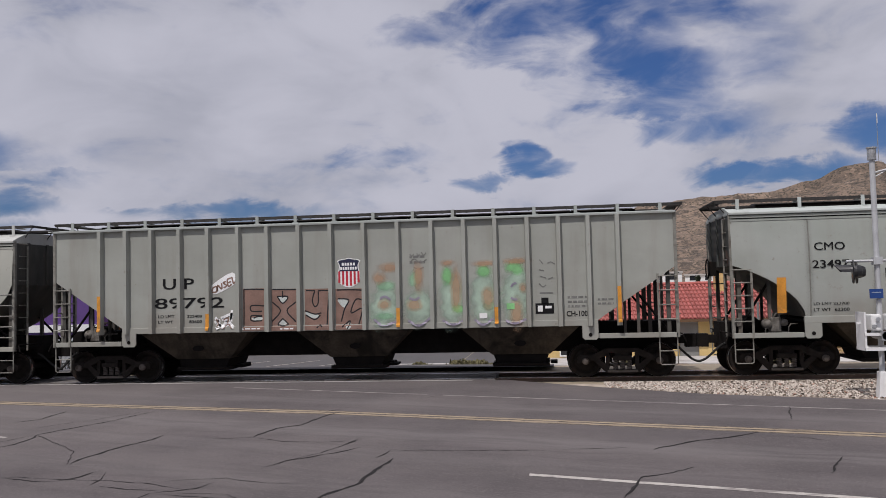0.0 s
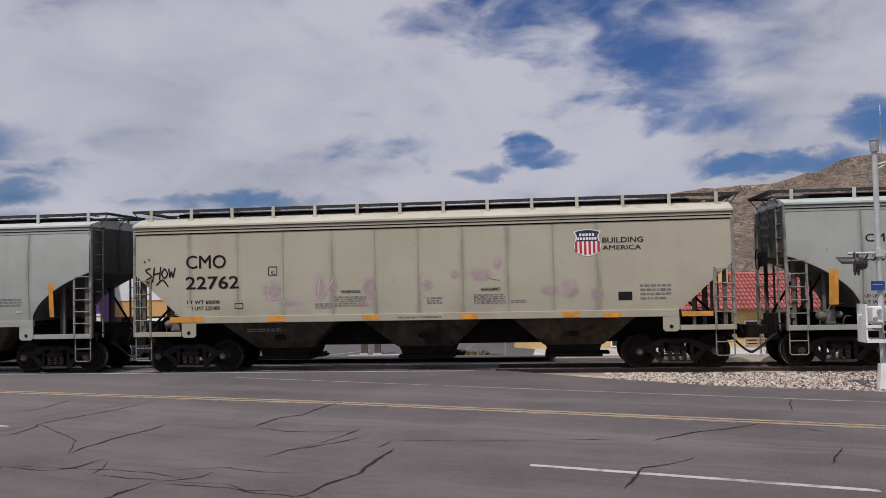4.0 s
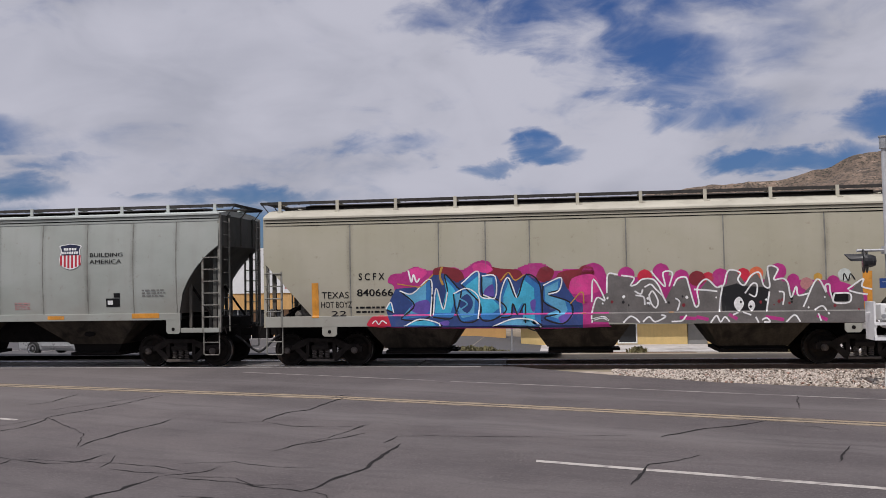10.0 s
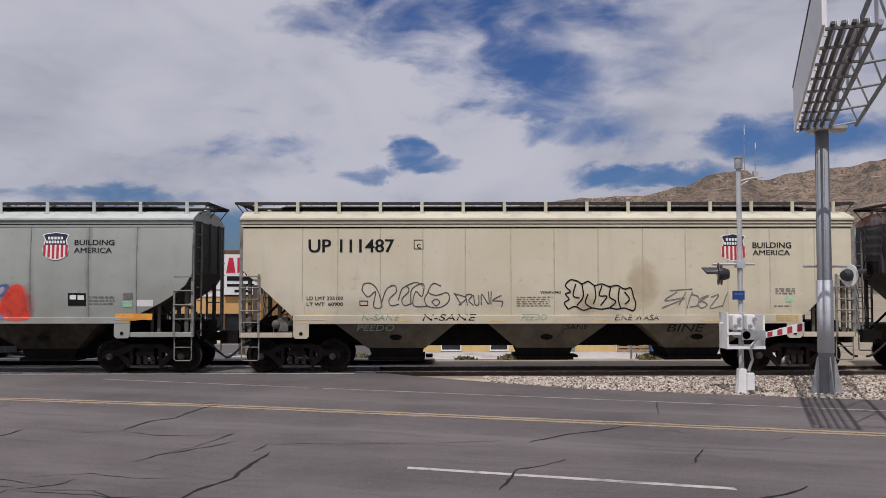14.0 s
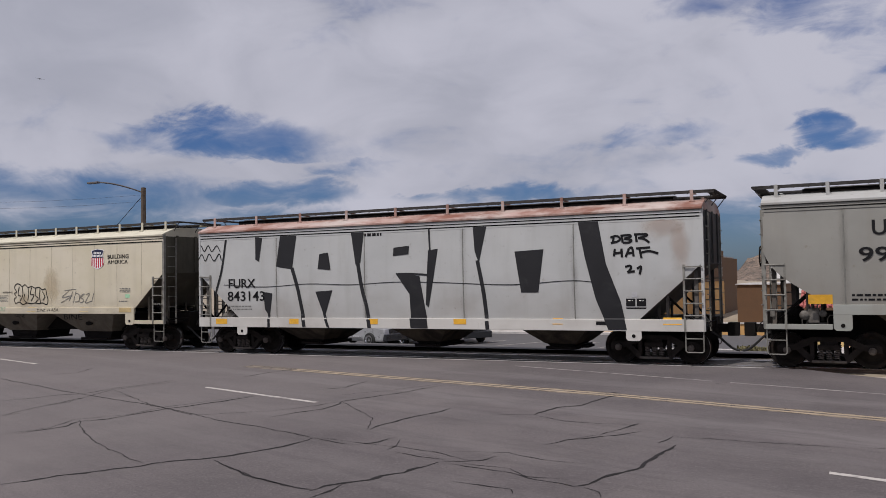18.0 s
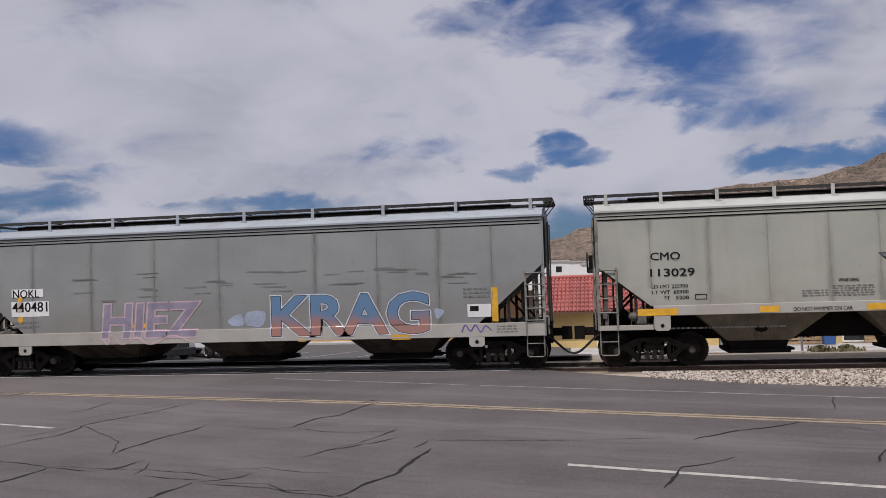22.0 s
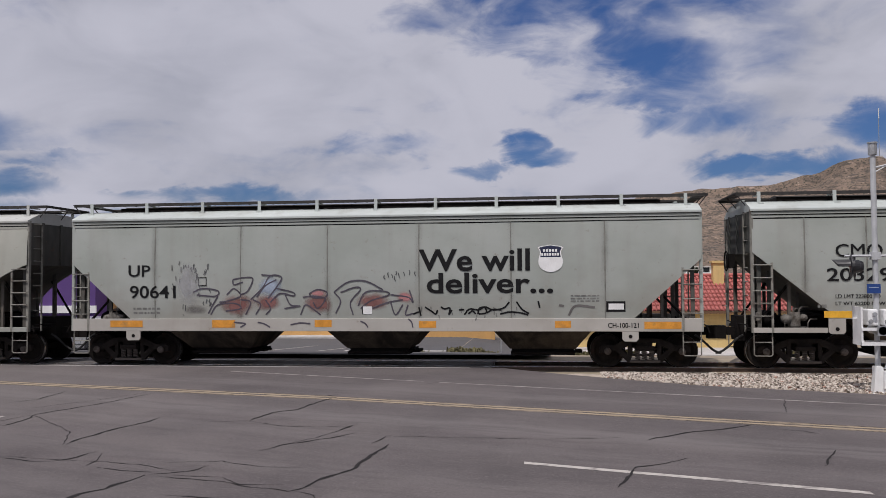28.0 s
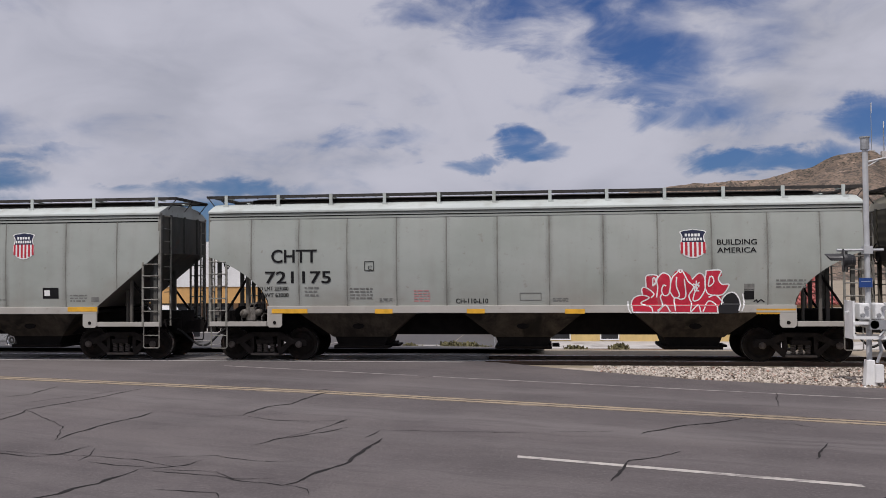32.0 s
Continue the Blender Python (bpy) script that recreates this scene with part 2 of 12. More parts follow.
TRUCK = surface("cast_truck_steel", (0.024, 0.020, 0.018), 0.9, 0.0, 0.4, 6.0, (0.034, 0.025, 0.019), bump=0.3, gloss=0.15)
SPRING = surface("dusty_spring_steel", (0.11, 0.095, 0.085), 0.8, 0.0, 0.3, 9.0, (0.06, 0.047, 0.037), (0.5, 0.7), 4.0, gloss=0.25)
AIR_GEAR = surface("dusty_brake_gear", (0.15, 0.14, 0.125), 0.85, 0.0, 0.35, 7.0, (0.07, 0.06, 0.05), (0.45, 0.65), 5.0, gloss=0.2)
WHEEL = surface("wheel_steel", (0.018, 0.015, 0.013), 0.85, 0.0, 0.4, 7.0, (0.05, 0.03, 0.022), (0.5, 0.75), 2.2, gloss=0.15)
TREAD = surface("worn_tread", (0.45, 0.44, 0.43), 0.3, 0.9, 0.15, 10.0)
GRATE = surface("running_board_steel", (0.045, 0.042, 0.04), 0.8, 0.0, 0.3, 8.0, gloss=0.2)
RUBBER = surface("black_rubber", (0.02, 0.02, 0.02), 0.7, 0.0, 0.3, 8.0)
INK = surface("black_stencil", (0.012, 0.012, 0.013), 0.75, 0.0, 0.4, 6.0, gloss=0.15)
INK_FAINT = surface("worn_stencil", (0.17, 0.17, 0.16), 0.7, 0.0, 0.3, 8.0)
INK_SOFT = surface("soft_black_spray", (0.075, 0.075, 0.08), 0.6, 0.0, 0.4, 6.0)
WHITE = surface("white_paint", (0.78, 0.78, 0.77), 0.5, 0.0, 0.08, 4.0, (0.55, 0.54, 0.50), (0.6, 0.8))
ORANGE = surface("reflective_orange_tape", (0.62, 0.27, 0.04), 0.45, 0.0, 0.2, 5.0, (0.34, 0.19, 0.07), (0.55, 0.75), 3.0)
YELLOW = surface("reflective_yellow_tape", (0.74, 0.40, 0.04), 0.4, 0.0, 0.15, 5.0, (0.45, 0.29, 0.08), (0.58, 0.8), 3.0)
RUNG = surface("worn_ladder_paint", (0.21, 0.205, 0.18), 0.7, 0.0, 0.25, 5.0, (0.12, 0.10, 0.085), (0.5, 0.7), 3.0)
SHIELD_RED = surface("shield_red", (0.48, 0.03, 0.05), 0.5, 0.0, 0.12, 4.0)
SHIELD_BLUE = surface("shield_blue", (0.018, 0.022, 0.055), 0.5, 0.0, 0.12, 4.0)
TAG_GREEN = surface("bright_green_tag", (0.16, 0.75, 0.10), 0.5, 0.0, 0.1, 4.0)
SP = {}
for key, c in dict(black=(0.012, 0.012, 0.014), pink=(0.62, 0.05, 0.25), magenta=(0.42, 0.03, 0.20), crimson=(0.52, 0.02, 0.05),
                   blue=(0.03, 0.16, 0.42), sky=(0.11, 0.36, 0.56), navy=(0.03, 0.06, 0.20), violet=(0.13, 0.08, 0.36), green=(0.20, 0.27, 0.20),
                   mint=(0.32, 0.56, 0.36), vermilion=(0.72, 0.075, 0.045), white=(0.80, 0.80, 0.80), orange=(0.72, 0.16, 0.07),
                   lilac=(0.34, 0.39, 0.49), steel=(0.16, 0.24, 0.36), ash=(0.14, 0.13, 0.125), denim=(0.06, 0.13, 0.34), rose=(0.50, 0.22, 0.22),
                   pale=(0.52, 0.56, 0.53), faint_pink=(0.52, 0.38, 0.40), haze=(0.41, 0.41, 0.42), cyan=(0.06, 0.42, 0.62), maroon=(0.20, 0.02, 0.03), ochre=(0.50, 0.28, 0.05), sage=(0.26, 0.36, 0.24), umber=(0.235, 0.145, 0.115), fresh=(0.25, 0.58, 0.24), wine=(0.25, 0.11, 0.10), mauve=(0.27, 0.24, 0.31), blush=(0.50, 0.36, 0.40), ice=(0.36, 0.42, 0.52), tan=(0.52, 0.32, 0.19), seafoam=(0.40, 0.52, 0.42), mauve_ink=(0.075, 0.065, 0.085), ochre_wash=(0.52, 0.42, 0.27), rust=(0.42, 0.26, 0.17)).items():
    SP[key] = surface("spray_" + key, c, 0.6, 0.0, 0.22, 2.5, tuple(x * 0.7 + (0.02 if key == "black" else 0.08) for x in c), (0.55, 0.8), 2.0)


SOFT = {}


def soft_spray(key):
    """Sprayed paint that thins out towards its rim."""
    if key not in SOFT:
        m = SP[key].copy()
        m.name = "soft_spray_" + key
        N = Net(m.node_tree)
        bsdf, out = [[n for n in N.tree.nodes if n.type == k][0] for k in ("BSDF_PRINCIPLED", "OUTPUT_MATERIAL")]
        co = N.node("ShaderNodeTexCoord").outputs
        u = N.node("ShaderNodeSeparateXYZ", Vector=co["Generated"]).outputs
        p, q = [N.math("POWER", N.math("SUBTRACT", N.math("MULTIPLY", u[i], 2.0), 1.0), 2.0) for i in (0, 2)]
        thin = N.ramp(N.math("ADD", N.math("SQRT", N.math("ADD", p, q)), N.math("MULTIPLY", N.math("SUBTRACT", N.noise(co["Object"], 3.5, 6.0), 0.42), 0.7)), 0.97, 0.3, 0.0, {"ochre_wash": 0.4, "rust": 0.28, "tan": 0.55, "fresh": 0.75, "mint": 0.7, "blush": 0.5, "seafoam": 0.95, "ash": 0.5, "haze": 0.6, "vermilion": 0.85}.get(key, 0.85))
        N.link(N.node("ShaderNodeMixShader", i0=thin, i1=N.node("ShaderNodeBsdfTransparent").outputs[0], i2=bsdf.outputs[0]).outputs[0], out.inputs["Surface"])
        SOFT[key] = m
    return SOFT[key]


# ---- mesh building ----
class Mesh:
    def __init__(self):
        self.v, self.f = [], []

    def add(self, verts, faces):
        n = len(self.v)
        self.v += [tuple(p) for p in verts]
        self.f += [[i + n for i in f] for f in faces]
        return self

    def box(self, x0, x1, y0, y1, z0, z1, m=None):
        p = [Vector((x, y, z)) for z in (z0, z1) for y in (y0, y1) for x in (x0, x1)]
        if m is not None:
            p = [m @ q for q in p]
        return self.add(p, [(0, 2, 3, 1), (4, 5, 7, 6), (0, 1, 5, 4), (2, 6, 7, 3), (0, 4, 6, 2), (1, 3, 7, 5)])

    def prism(self, poly, a, b, axis="y"):
        """A polygon of (u, w) swept from a to b along an axis; u, w are the other two axes in order."""
        k = "xyz".index(axis)

        def at(u, w, s):
            c = [u, w]
            c.insert(k, s)
            return c
        n = len(poly)
        ring = [at(u, w, a) for u, w in poly] + [at(u, w, b) for u, w in poly]
        faces = [[i, (i + 1) % n, n + (i + 1) % n, n + i] for i in range(n)] + [list(range(n))[::-1], list(range(n, 2 * n))]
        return self.add(ring, faces)

    def tube(self, p, q, r, n=8, r2=None):
        p, q = Vector(p), Vector(q)
        d = (q - p).normalized()
        side = d.cross(Vector((0, 0, 1)) if abs(d.z) < 0.9 else Vector((1, 0, 0))).normalized()
        up = side.cross(d)
        r2 = r if r2 is None else r2
        ring = []
        for c, rr in ((p, r), (q, r2)):
            ring += [c + (side * math.cos(6.28319 * i / n) + up * math.sin(6.28319 * i / n)) * rr for i in range(n)]
        return self.add(ring, [[i, (i + 1) % n, n + (i + 1) % n, n + i] for i in range(n)] + [list(range(n))[::-1], list(range(n, 2 * n))])

    def path(self, pts, r, n=6):
        """A bent round bar through a few places, in one piece."""
        p = [Vector(q) for q in pts]
        ring, k = [], len(p)
        side = None
        for i in range(k):
            d = (p[min(i + 1, k - 1)] - p[max(i - 1, 0)]).normalized()
            if side is None:
                side = d.cross(Vector((0, 0, 1)) if abs(d.z) < 0.9 else Vector((1, 0, 0)))
            side = (side - d * side.dot(d)).normalized()
            up = side.cross(d)
            ring += [p[i] + (side * math.cos(6.28319 * j / n) + up * math.sin(6.28319 * j / n)) * r for j in range(n)]
        return self.add(ring, [[i * n + j, i * n + (j + 1) % n, (i + 1) * n + (j + 1) % n, (i + 1) * n + j] for i in range(k - 1) for j in range(n)] + [list(range(n))[::-1], list(range((k - 1) * n, k * n))])

    def lathe(self, prof, n=24, centre=(0, 0, 0)):
        """A profile of (r, y) turned about the y axis."""
        cx, cy, cz = centre
        k = len(prof)
        ring = [(cx + r * math.cos(6.28319 * i / n), cy + y, cz + r * math.sin(6.28319 * i / n)) for i in range(n) for r, y in prof]
        faces = [[i * k + j, i * k + j + 1, ((i + 1) % n) * k + j + 1, ((i + 1) % n) * k + j] for i in range(n) for j in range(k - 1)]
        return self.add(ring, faces)

    def poly(self, pts):
        return self.add(pts, [list(range(len(pts)))])

    def data(self, name, mat, smooth=False):
        me = bpy.data.meshes.new(name)
        me.from_pydata(self.v, [], self.f)
        me.materials.append(mat)
        if smooth:
            me.polygons.foreach_set("use_smooth", [True] * len(me.polygons))
        me.update()
        return me


def part(name, mesh, mat, parent, label="", smooth=False, bevel=0.0, at=None):
    me = mesh.data(name, mat, smooth) if isinstance(mesh, Mesh) else mesh
    if not isinstance(mesh, Mesh) and not me.materials:
        me.materials.append(mat)
    if bevel:
        bm = bmesh.new()
        bm.from_mesh(me)
        bmesh.ops.remove_doubles(bm, verts=bm.verts, dist=1e-5)
        bmesh.ops.recalc_face_normals(bm, faces=bm.faces)
        edges = [e for e in bm.edges if len(e.link_faces) == 2 and e.calc_face_angle(0) > 0.5]
        bmesh.ops.bevel(bm, geom=edges, offset=bevel, segments=2, affect="EDGES", profile=0.6)
        bm.to_mesh(me)
        bm.free()
    ob = new(name, me)
    ob.parent = parent
    if at is not None:
        ob.matrix_basis = at
    if label:
        ob["label"] = label
    return ob


def thing(name, label, category, at=None, group="", kind=""):
    ob = new(name)
    ob.empty_display_size = 0.3
    if at is not None:
        ob.matrix_basis = at
    return tagged(ob, label, category, group, kind)


def slab(name, mesh, mat, label, category, kind="structure", smooth=False):
    ob = new(name, mesh.data(name, mat, smooth))
    return tagged(ob, label, category, "", kind)


# ---- lettering: built-in font, turned into thin sheets ----
LETTERS = {}


def letters(text, fat=0.0, space=1.0, shear=0.0):
    """Flat outlines of a text: points (u, v) scaled to a unit box, and faces."""
    key = (text, fat, space, shear)
    if key not in LETTERS:
        cu = bpy.data.curves.new("letters", "FONT")
        cu.body, cu.offset, cu.space_character, cu.shear, cu.resolution_u = text, fat, space, shear, 3
        ob = new("letters", cu)
        dg = bpy.context.evaluated_depsgraph_get()
        me = bpy.data.meshes.new_from_object(ob.evaluated_get(dg))
        co = np.array([v.co[:2] for v in me.vertices])
        faces = [list(p.vertices) for p in me.polygons]
        bpy.data.objects.remove(ob)
        bpy.data.curves.remove(cu)
        bpy.data.meshes.remove(me)
        lo, hi = co.min(0), co.max(0)
        if fat:
            lo, hi = letters(text, 0.0, space, shear)[2]
        LETTERS[key] = ((co - lo) / (hi - lo), faces, (lo, hi))
    return LETTERS[key]


# ---- the train ----
SIDE, EAVE = 1.60, 4.10
TRACK_Y = 22.93 + SIDE
WHEEL_R = 0.457
AXLE, TRUCK_IN = 0.98, 1.42
DECK, RIB = 0.36, 0.165
CARS = []
ROOFS = {p.name: car_paint("dusty_roof_" + p.name, tuple(0.72 * c for c in k), tuple(0.86 * c for c in k), 0.4, 0.0, 0.7) for p, k in ((GREY, (0.58, 0.625, 0.6)), (GREY_WARM, (0.58, 0.59, 0.56)), (GREY_FLAT, (0.5, 0.5, 0.48)), (GREY_BLUE, (0.42, 0.46, 0.5)), (GREY_DIM, (0.42, 0.45, 0.43)), (BEIGE, (0.6, 0.57, 0.47)), (CREAM, (0.7, 0.66, 0.52)), (SILVER, (0.5, 0.5, 0.5)))}
# end paint far below the side's tone: shade between the cars put into colour
ENDS = {p.name: car_paint("shaded_end_" + p.name, tuple(0.10 * c for c in k), tuple(0.17 * c for c in k), 0.5, 0.1, 0.8) for p, k in ((GREY, (0.5, 0.53, 0.49)), (GREY_WARM, (0.5, 0.5, 0.46)), (GREY_FLAT, (0.4, 0.4, 0.38)), (GREY_BLUE, (0.36, 0.4, 0.42)), (GREY_DIM, (0.36, 0.38, 0.36)), (BEIGE, (0.54, 0.51, 0.42)), (CREAM, (0.62, 0.57, 0.42)), (SILVER, (0.5, 0.5, 0.5)))}


class Car:
    """One covered hopper: its empty, its length and its side's shape."""

    def __init__(self, left, right, paint, label, style="round", cut=1.7, cut_top=2.95, bulge=0.085, corner="curve", sill=(1.36, 1.58), eave=4.18, rise=0.8):
        self.mid, self.half = (left + right) / 2, (right - left) / 2
        self.paint, self.style, self.cut, self.cut_top, self.bulge, self.corner = paint, style, cut, cut_top, bulge, corner
        self.root = thing("hopper_car", label, "freight car", pose(self.mid, TRACK_Y, 0), "cars of the train")
        self.wheels, self.hazes = [], 0
        self.s0, self.s1 = sill
        self.eave, self.rise = eave, rise
        CARS.append(self)

    def out(self, z):
        """How far the side stands from the middle of the car at a height."""
        k = (z - (self.s1 + self.eave) / 2) / ((self.eave - self.s1) / 2)
        return SIDE + self.bulge * (1 - k * k) if self.s1 < z < self.eave else SIDE

    def low(self, x):
        """The lower edge of the side sheet, which rises towards the ends."""
        d = self.half - abs(x)
        if d >= self.cut:
            return self.s1 - 0.02
        k = 1 - d / self.cut
        rise = {"curve": (1 - math.sqrt(max(0.0, 1 - k * k))) * 0.45 + k * 0.55, "straight": k, "arch": math.sqrt(max(0.0, 1 - (1 - k) ** 2)) * 0.6 + k * 0.4}[self.corner]
        return self.s1 - 0.02 + rise * (self.cut_top - self.s1)

    def decal(self, name, pts, faces, mat, label="", lift=0.012, side=-1):
        """A thin sheet of paint on the side: points (x, z) or (x, z, extra lift)."""
        pts = [p if len(p) == 3 else (*p, 0.0) for p in pts]
        zs = [p[1] for p in pts]
        off = 0.0045 + 0.11 * lift
        if max(zs) - min(zs) > (0.1 if name[:5] == "crest" else 0.3) and name in ("lettering", "graffiti", "graffiti_haze", "marking", "reflective_tape", "crest_border", "crest_chief", "crest_stripe", "crest_bar"):
            # cut across at steps so that it follows the curve of the side
            bm = bmesh.new()
            vs = [bm.verts.new((x, e, z)) for x, z, e in pts]
            for f in faces:
                try:
                    bm.faces.new([vs[k] for k in f])
                except ValueError:
                    pass
            cuts = [self.s1 - 0.01, self.s1 + 0.02] + [self.s1 + 0.16 * k for k in range(1, 16)]
            for z in cuts:
                if min(zs) < z < max(zs):
                    bmesh.ops.bisect_plane(bm, geom=bm.verts[:] + bm.edges[:] + bm.faces[:], plane_co=(0, 0, z), plane_no=(0, 0, 1))
            bm.verts.index_update()
            pts, faces = [(v.co.x, v.co.z, v.co.y) for v in bm.verts], [[v.index for v in f.verts] for f in bm.faces]
            bm.free()
        m = Mesh()
        m.add([(x, side * (self.skin(z) + off + e), z) for x, z, e in pts], faces)
        return part(name, m, mat, self.root, label)

    def skin(self, z):
        if z < self.s0 - 0.02:
            return SIDE + 0.045 - (self.s0 - z) * 0.42
        return self.out(z) + (0.045 if z < self.s1 + 0.005 else 0.0)

    def stencil(self, text, x, z, w, h, mat=None, fat=None, lift=0.024, shear=0.0, label="", name="lettering", space=1.0):
        if fat is None:
            co, faces, _ = letters(text, 0.0 if "M" in text else 0.006, space, shear)
            d, n = min(0.008, 0.017 * h), len(co)
            pts = [(x + u * w - d, z + v * h, 0.0) for u, v in co] + [(x + u * w + d, z + v * h, 0.0008) for u, v in co]
            ob = self.decal(name, pts, list(faces) + [[k + n for k in f] for f in faces], mat or INK, label, lift)
            ob["kind"] = "stuff"
            return ob
        co, faces, _ = letters(text, fat, space, shear)
        return self.decal(name, [(x + u * w, z + v * h) for u, v in co], faces, mat or INK, label, lift)

    def bubble(self, text, x, z, w, h, layers, shear=0.0, space=1.0):
        """Spray-painted letters: layers of (fatness, paint), outermost first."""
        for i, (fat, mat) in enumerate(layers):
            self.stencil(text, x, z, w, h, mat, fat, 0.012 + 0.004 * i, shear, "", "graffiti", space)

    def line(self, pts, width, mat, lift=0.030, name="graffiti_stroke"):
        """A sprayed line through a few places (x, z) on the side."""
        p = [Vector(q) for q in pts]
        p = [2 * p[0] - p[1]] + p + [2 * p[-1] - p[-2]]
        way = []
        for i in range(1, len(p) - 2):
            for k in range(5):
                t = k / 5
                way.append(0.5 * (2 * p[i] + (p[i + 1] - p[i - 1]) * t + (2 * p[i - 1] - 5 * p[i] + 4 * p[i + 1] - p[i + 2]) * t * t + (3 * p[i] - p[i - 1] - 3 * p[i + 1] + p[i + 2]) * t ** 3))
        way.append(p[-2])
        out = []
        for i, q in enumerate(way):
            d = way[min(i + 1, len(way) - 1)] - way[max(i - 1, 0)]
            d = d.normalized() if d.length > 1e-6 else Vector((1, 0))
            n = Vector((-d.y, d.x)) * width / 2
            out += [tuple(q + n), tuple(q - n)]
        return self.decal(name, out, [[2 * i, 2 * i + 1, 2 * i + 3, 2 * i + 2] for i in range(len(way) - 1)], mat, lift=lift)

    def area(self, pts, mat, lift=0.012, smooth=True, name="graffiti_fill"):
        """A sprayed patch inside a few places (x, z), filled in thin rows so that it follows the side."""
        p = [Vector(q) for q in pts]
        if smooth:
            n, way = len(p), []
            for i in range(n):
                a, b, c, d = p[i - 1], p[i], p[(i + 1) % n], p[(i + 2) % n]
                for k in range(4):
                    t = k / 4
                    way.append(0.5 * (2 * b + (c - a) * t + (2 * a - 5 * b + 4 * c - d) * t * t + (3 * b - a - 3 * c + d) * t ** 3))
            p = way
        lo, hi = min(q.y for q in p), max(q.y for q in p)
        rows = max(2, int((hi - lo) / 0.035))

        def cross(z):
            xs = []
            for a, b in zip(p, p[1:] + p[:1]):
                if (a.y <= z) != (b.y <= z):
                    xs.append(a.x + (b.x - a.x) * (z - a.y) / (b.y - a.y))
            return sorted(xs)
        v, f, levels = [], [], []
        e = (hi - lo) / rows * 0.04
        for r in range(rows + 1):
            z = lo + (hi - lo) * r / rows
            xs = cross(min(max(z, lo + e), hi - e))
            levels.append(list(range(len(v), len(v) + len(xs))))
            v += [(x, z) for x in xs]
        for r in range(rows):
            a, b = levels[r], levels[r + 1]
            if len(a) != len(b):
                z0, z1 = lo + (hi - lo) * r / rows, lo + (hi - lo) * (r + 1) / rows
                xs = cross((z0 + z1) / 2)
                a = b = None
                for k in range(0, len(xs) - 1, 2):
                    n = len(v)
                    v += [(xs[k], z0), (xs[k + 1], z0), (xs[k + 1], z1), (xs[k], z1)]
                    f.append([n, n + 1, n + 2, n + 3])
                continue
            for k in range(0, len(a) - 1, 2):
                f.append([a[k], a[k + 1], b[k + 1], b[k]])
        return self.decal(name, v, f, mat, lift=lift) if f else None

    def haze(self, x, z, rx, rz, key):
        """A soft cloud of sprayed paint round a place."""
        self.hazes += 1
        n = 24
        pts = [(x + rx * math.cos(6.28319 * i / n), z + rz * math.sin(6.28319 * i / n)) for i in range(n)] + [(x, z)]
        return self.decal("graffiti_haze", pts, [[i, (i + 1) % n, n] for i in range(n)], soft_spray(key), lift=0.002 + 0.0028 * self.hazes)

    def patch(self, x, z, w, h, mat, name="marking", lift=0.010, label=""):
        return self.decal(name, [(x, z), (x + w, z), (x + w, z + h), (x, z + h)], [[0, 1, 2, 3]], mat, label, lift)

    def bars(self, x, z, w, h, rows, mat=None, seed=1):
        """Small print that cannot be read: bars of its size."""
        rnd = random.Random(seed)
        pts, faces = [], []
        for r in range(rows):
            zz, u = z + h * (1 - (r + 0.85) / rows), 0.0
            while u < w * 0.96:
                step = min(rnd.uniform(0.05, 0.16), w - u)
                n = len(pts)
                pts += [(x + u, zz), (x + u + step, zz), (x + u + step, zz + h / rows * 0.45), (x + u, zz + h / rows * 0.45)]
                faces.append([n, n + 1, n + 2, n + 3])
                u += step + 0.035
        ob = self.decal("small_print", pts, faces, mat or INK_FAINT)
        ob["kind"] = "stuff"
        return ob

    def boxed(self, x, z, w, h, mat=None, t=0.02):
        pts = [(x, z), (x + w, z), (x + w, z + h), (x, z + h), (x + t, z + t), (x + w - t, z + t), (x + w - t, z + h - t), (x + t, z + h - t)]
        return self.decal("stencil_box", pts, [[0, 1, 5, 4], [1, 2, 6, 5], [2, 3, 7, 6], [3, 0, 4, 7]], mat or INK)

    def shield(self, x, z, w, h, white_lower=False):
        """A railway crest: dark blue chief over stripes, no lettering."""
        prof0 = [(0.0, 0.0), (0.16, 0.03), (0.32, 0.10), (0.42, 0.19), (0.47, 0.30), (0.48, 0.42), (0.45, 0.55), (0.415, 0.66), (0.41, 0.75), (0.45, 0.84), (0.50, 0.89), (0.44, 0.93), (0.33, 0.955), (0.2, 0.965), (0.0, 1.0)]
        for k, mat, nm, lf, lo in ((1.0, WHITE, "crest_border", 0.012, 0.0), (0.90, SHIELD_BLUE, "crest_chief", 0.016, 0.55)):
            prof = [(e * k, 0.5 + (v - 0.5) * (0.5 + 0.5 * k)) for e, v in prof0 if v >= lo]
            pts = [(x + w / 2 + e * w, z + v * h) for e, v in prof] + [(x + w / 2 - e * w, z + v * h) for e, v in reversed(prof)]
            self.decal(nm, pts, [list(range(len(pts)))], mat, lift=lf)
        if not white_lower:
            for i in range(6):
                u = (i - 2.5) / 6.2
                depth = 0.05 + 0.5 * abs(u) ** 1.6
                self.decal("crest_stripe", [(x + w / 2 + (u - 0.045) * w, z + depth * h), (x + w / 2 + (u + 0.045) * w, z + depth * h),
                                            (x + w / 2 + (u + 0.045) * w, z + 0.55 * h), (x + w / 2 + (u - 0.045) * w, z + 0.55 * h)], [[0, 1, 2, 3]], SHIELD_RED, lift=0.026)
        # two rows of white blocks where the crest is lettered
        pts, faces = [], []
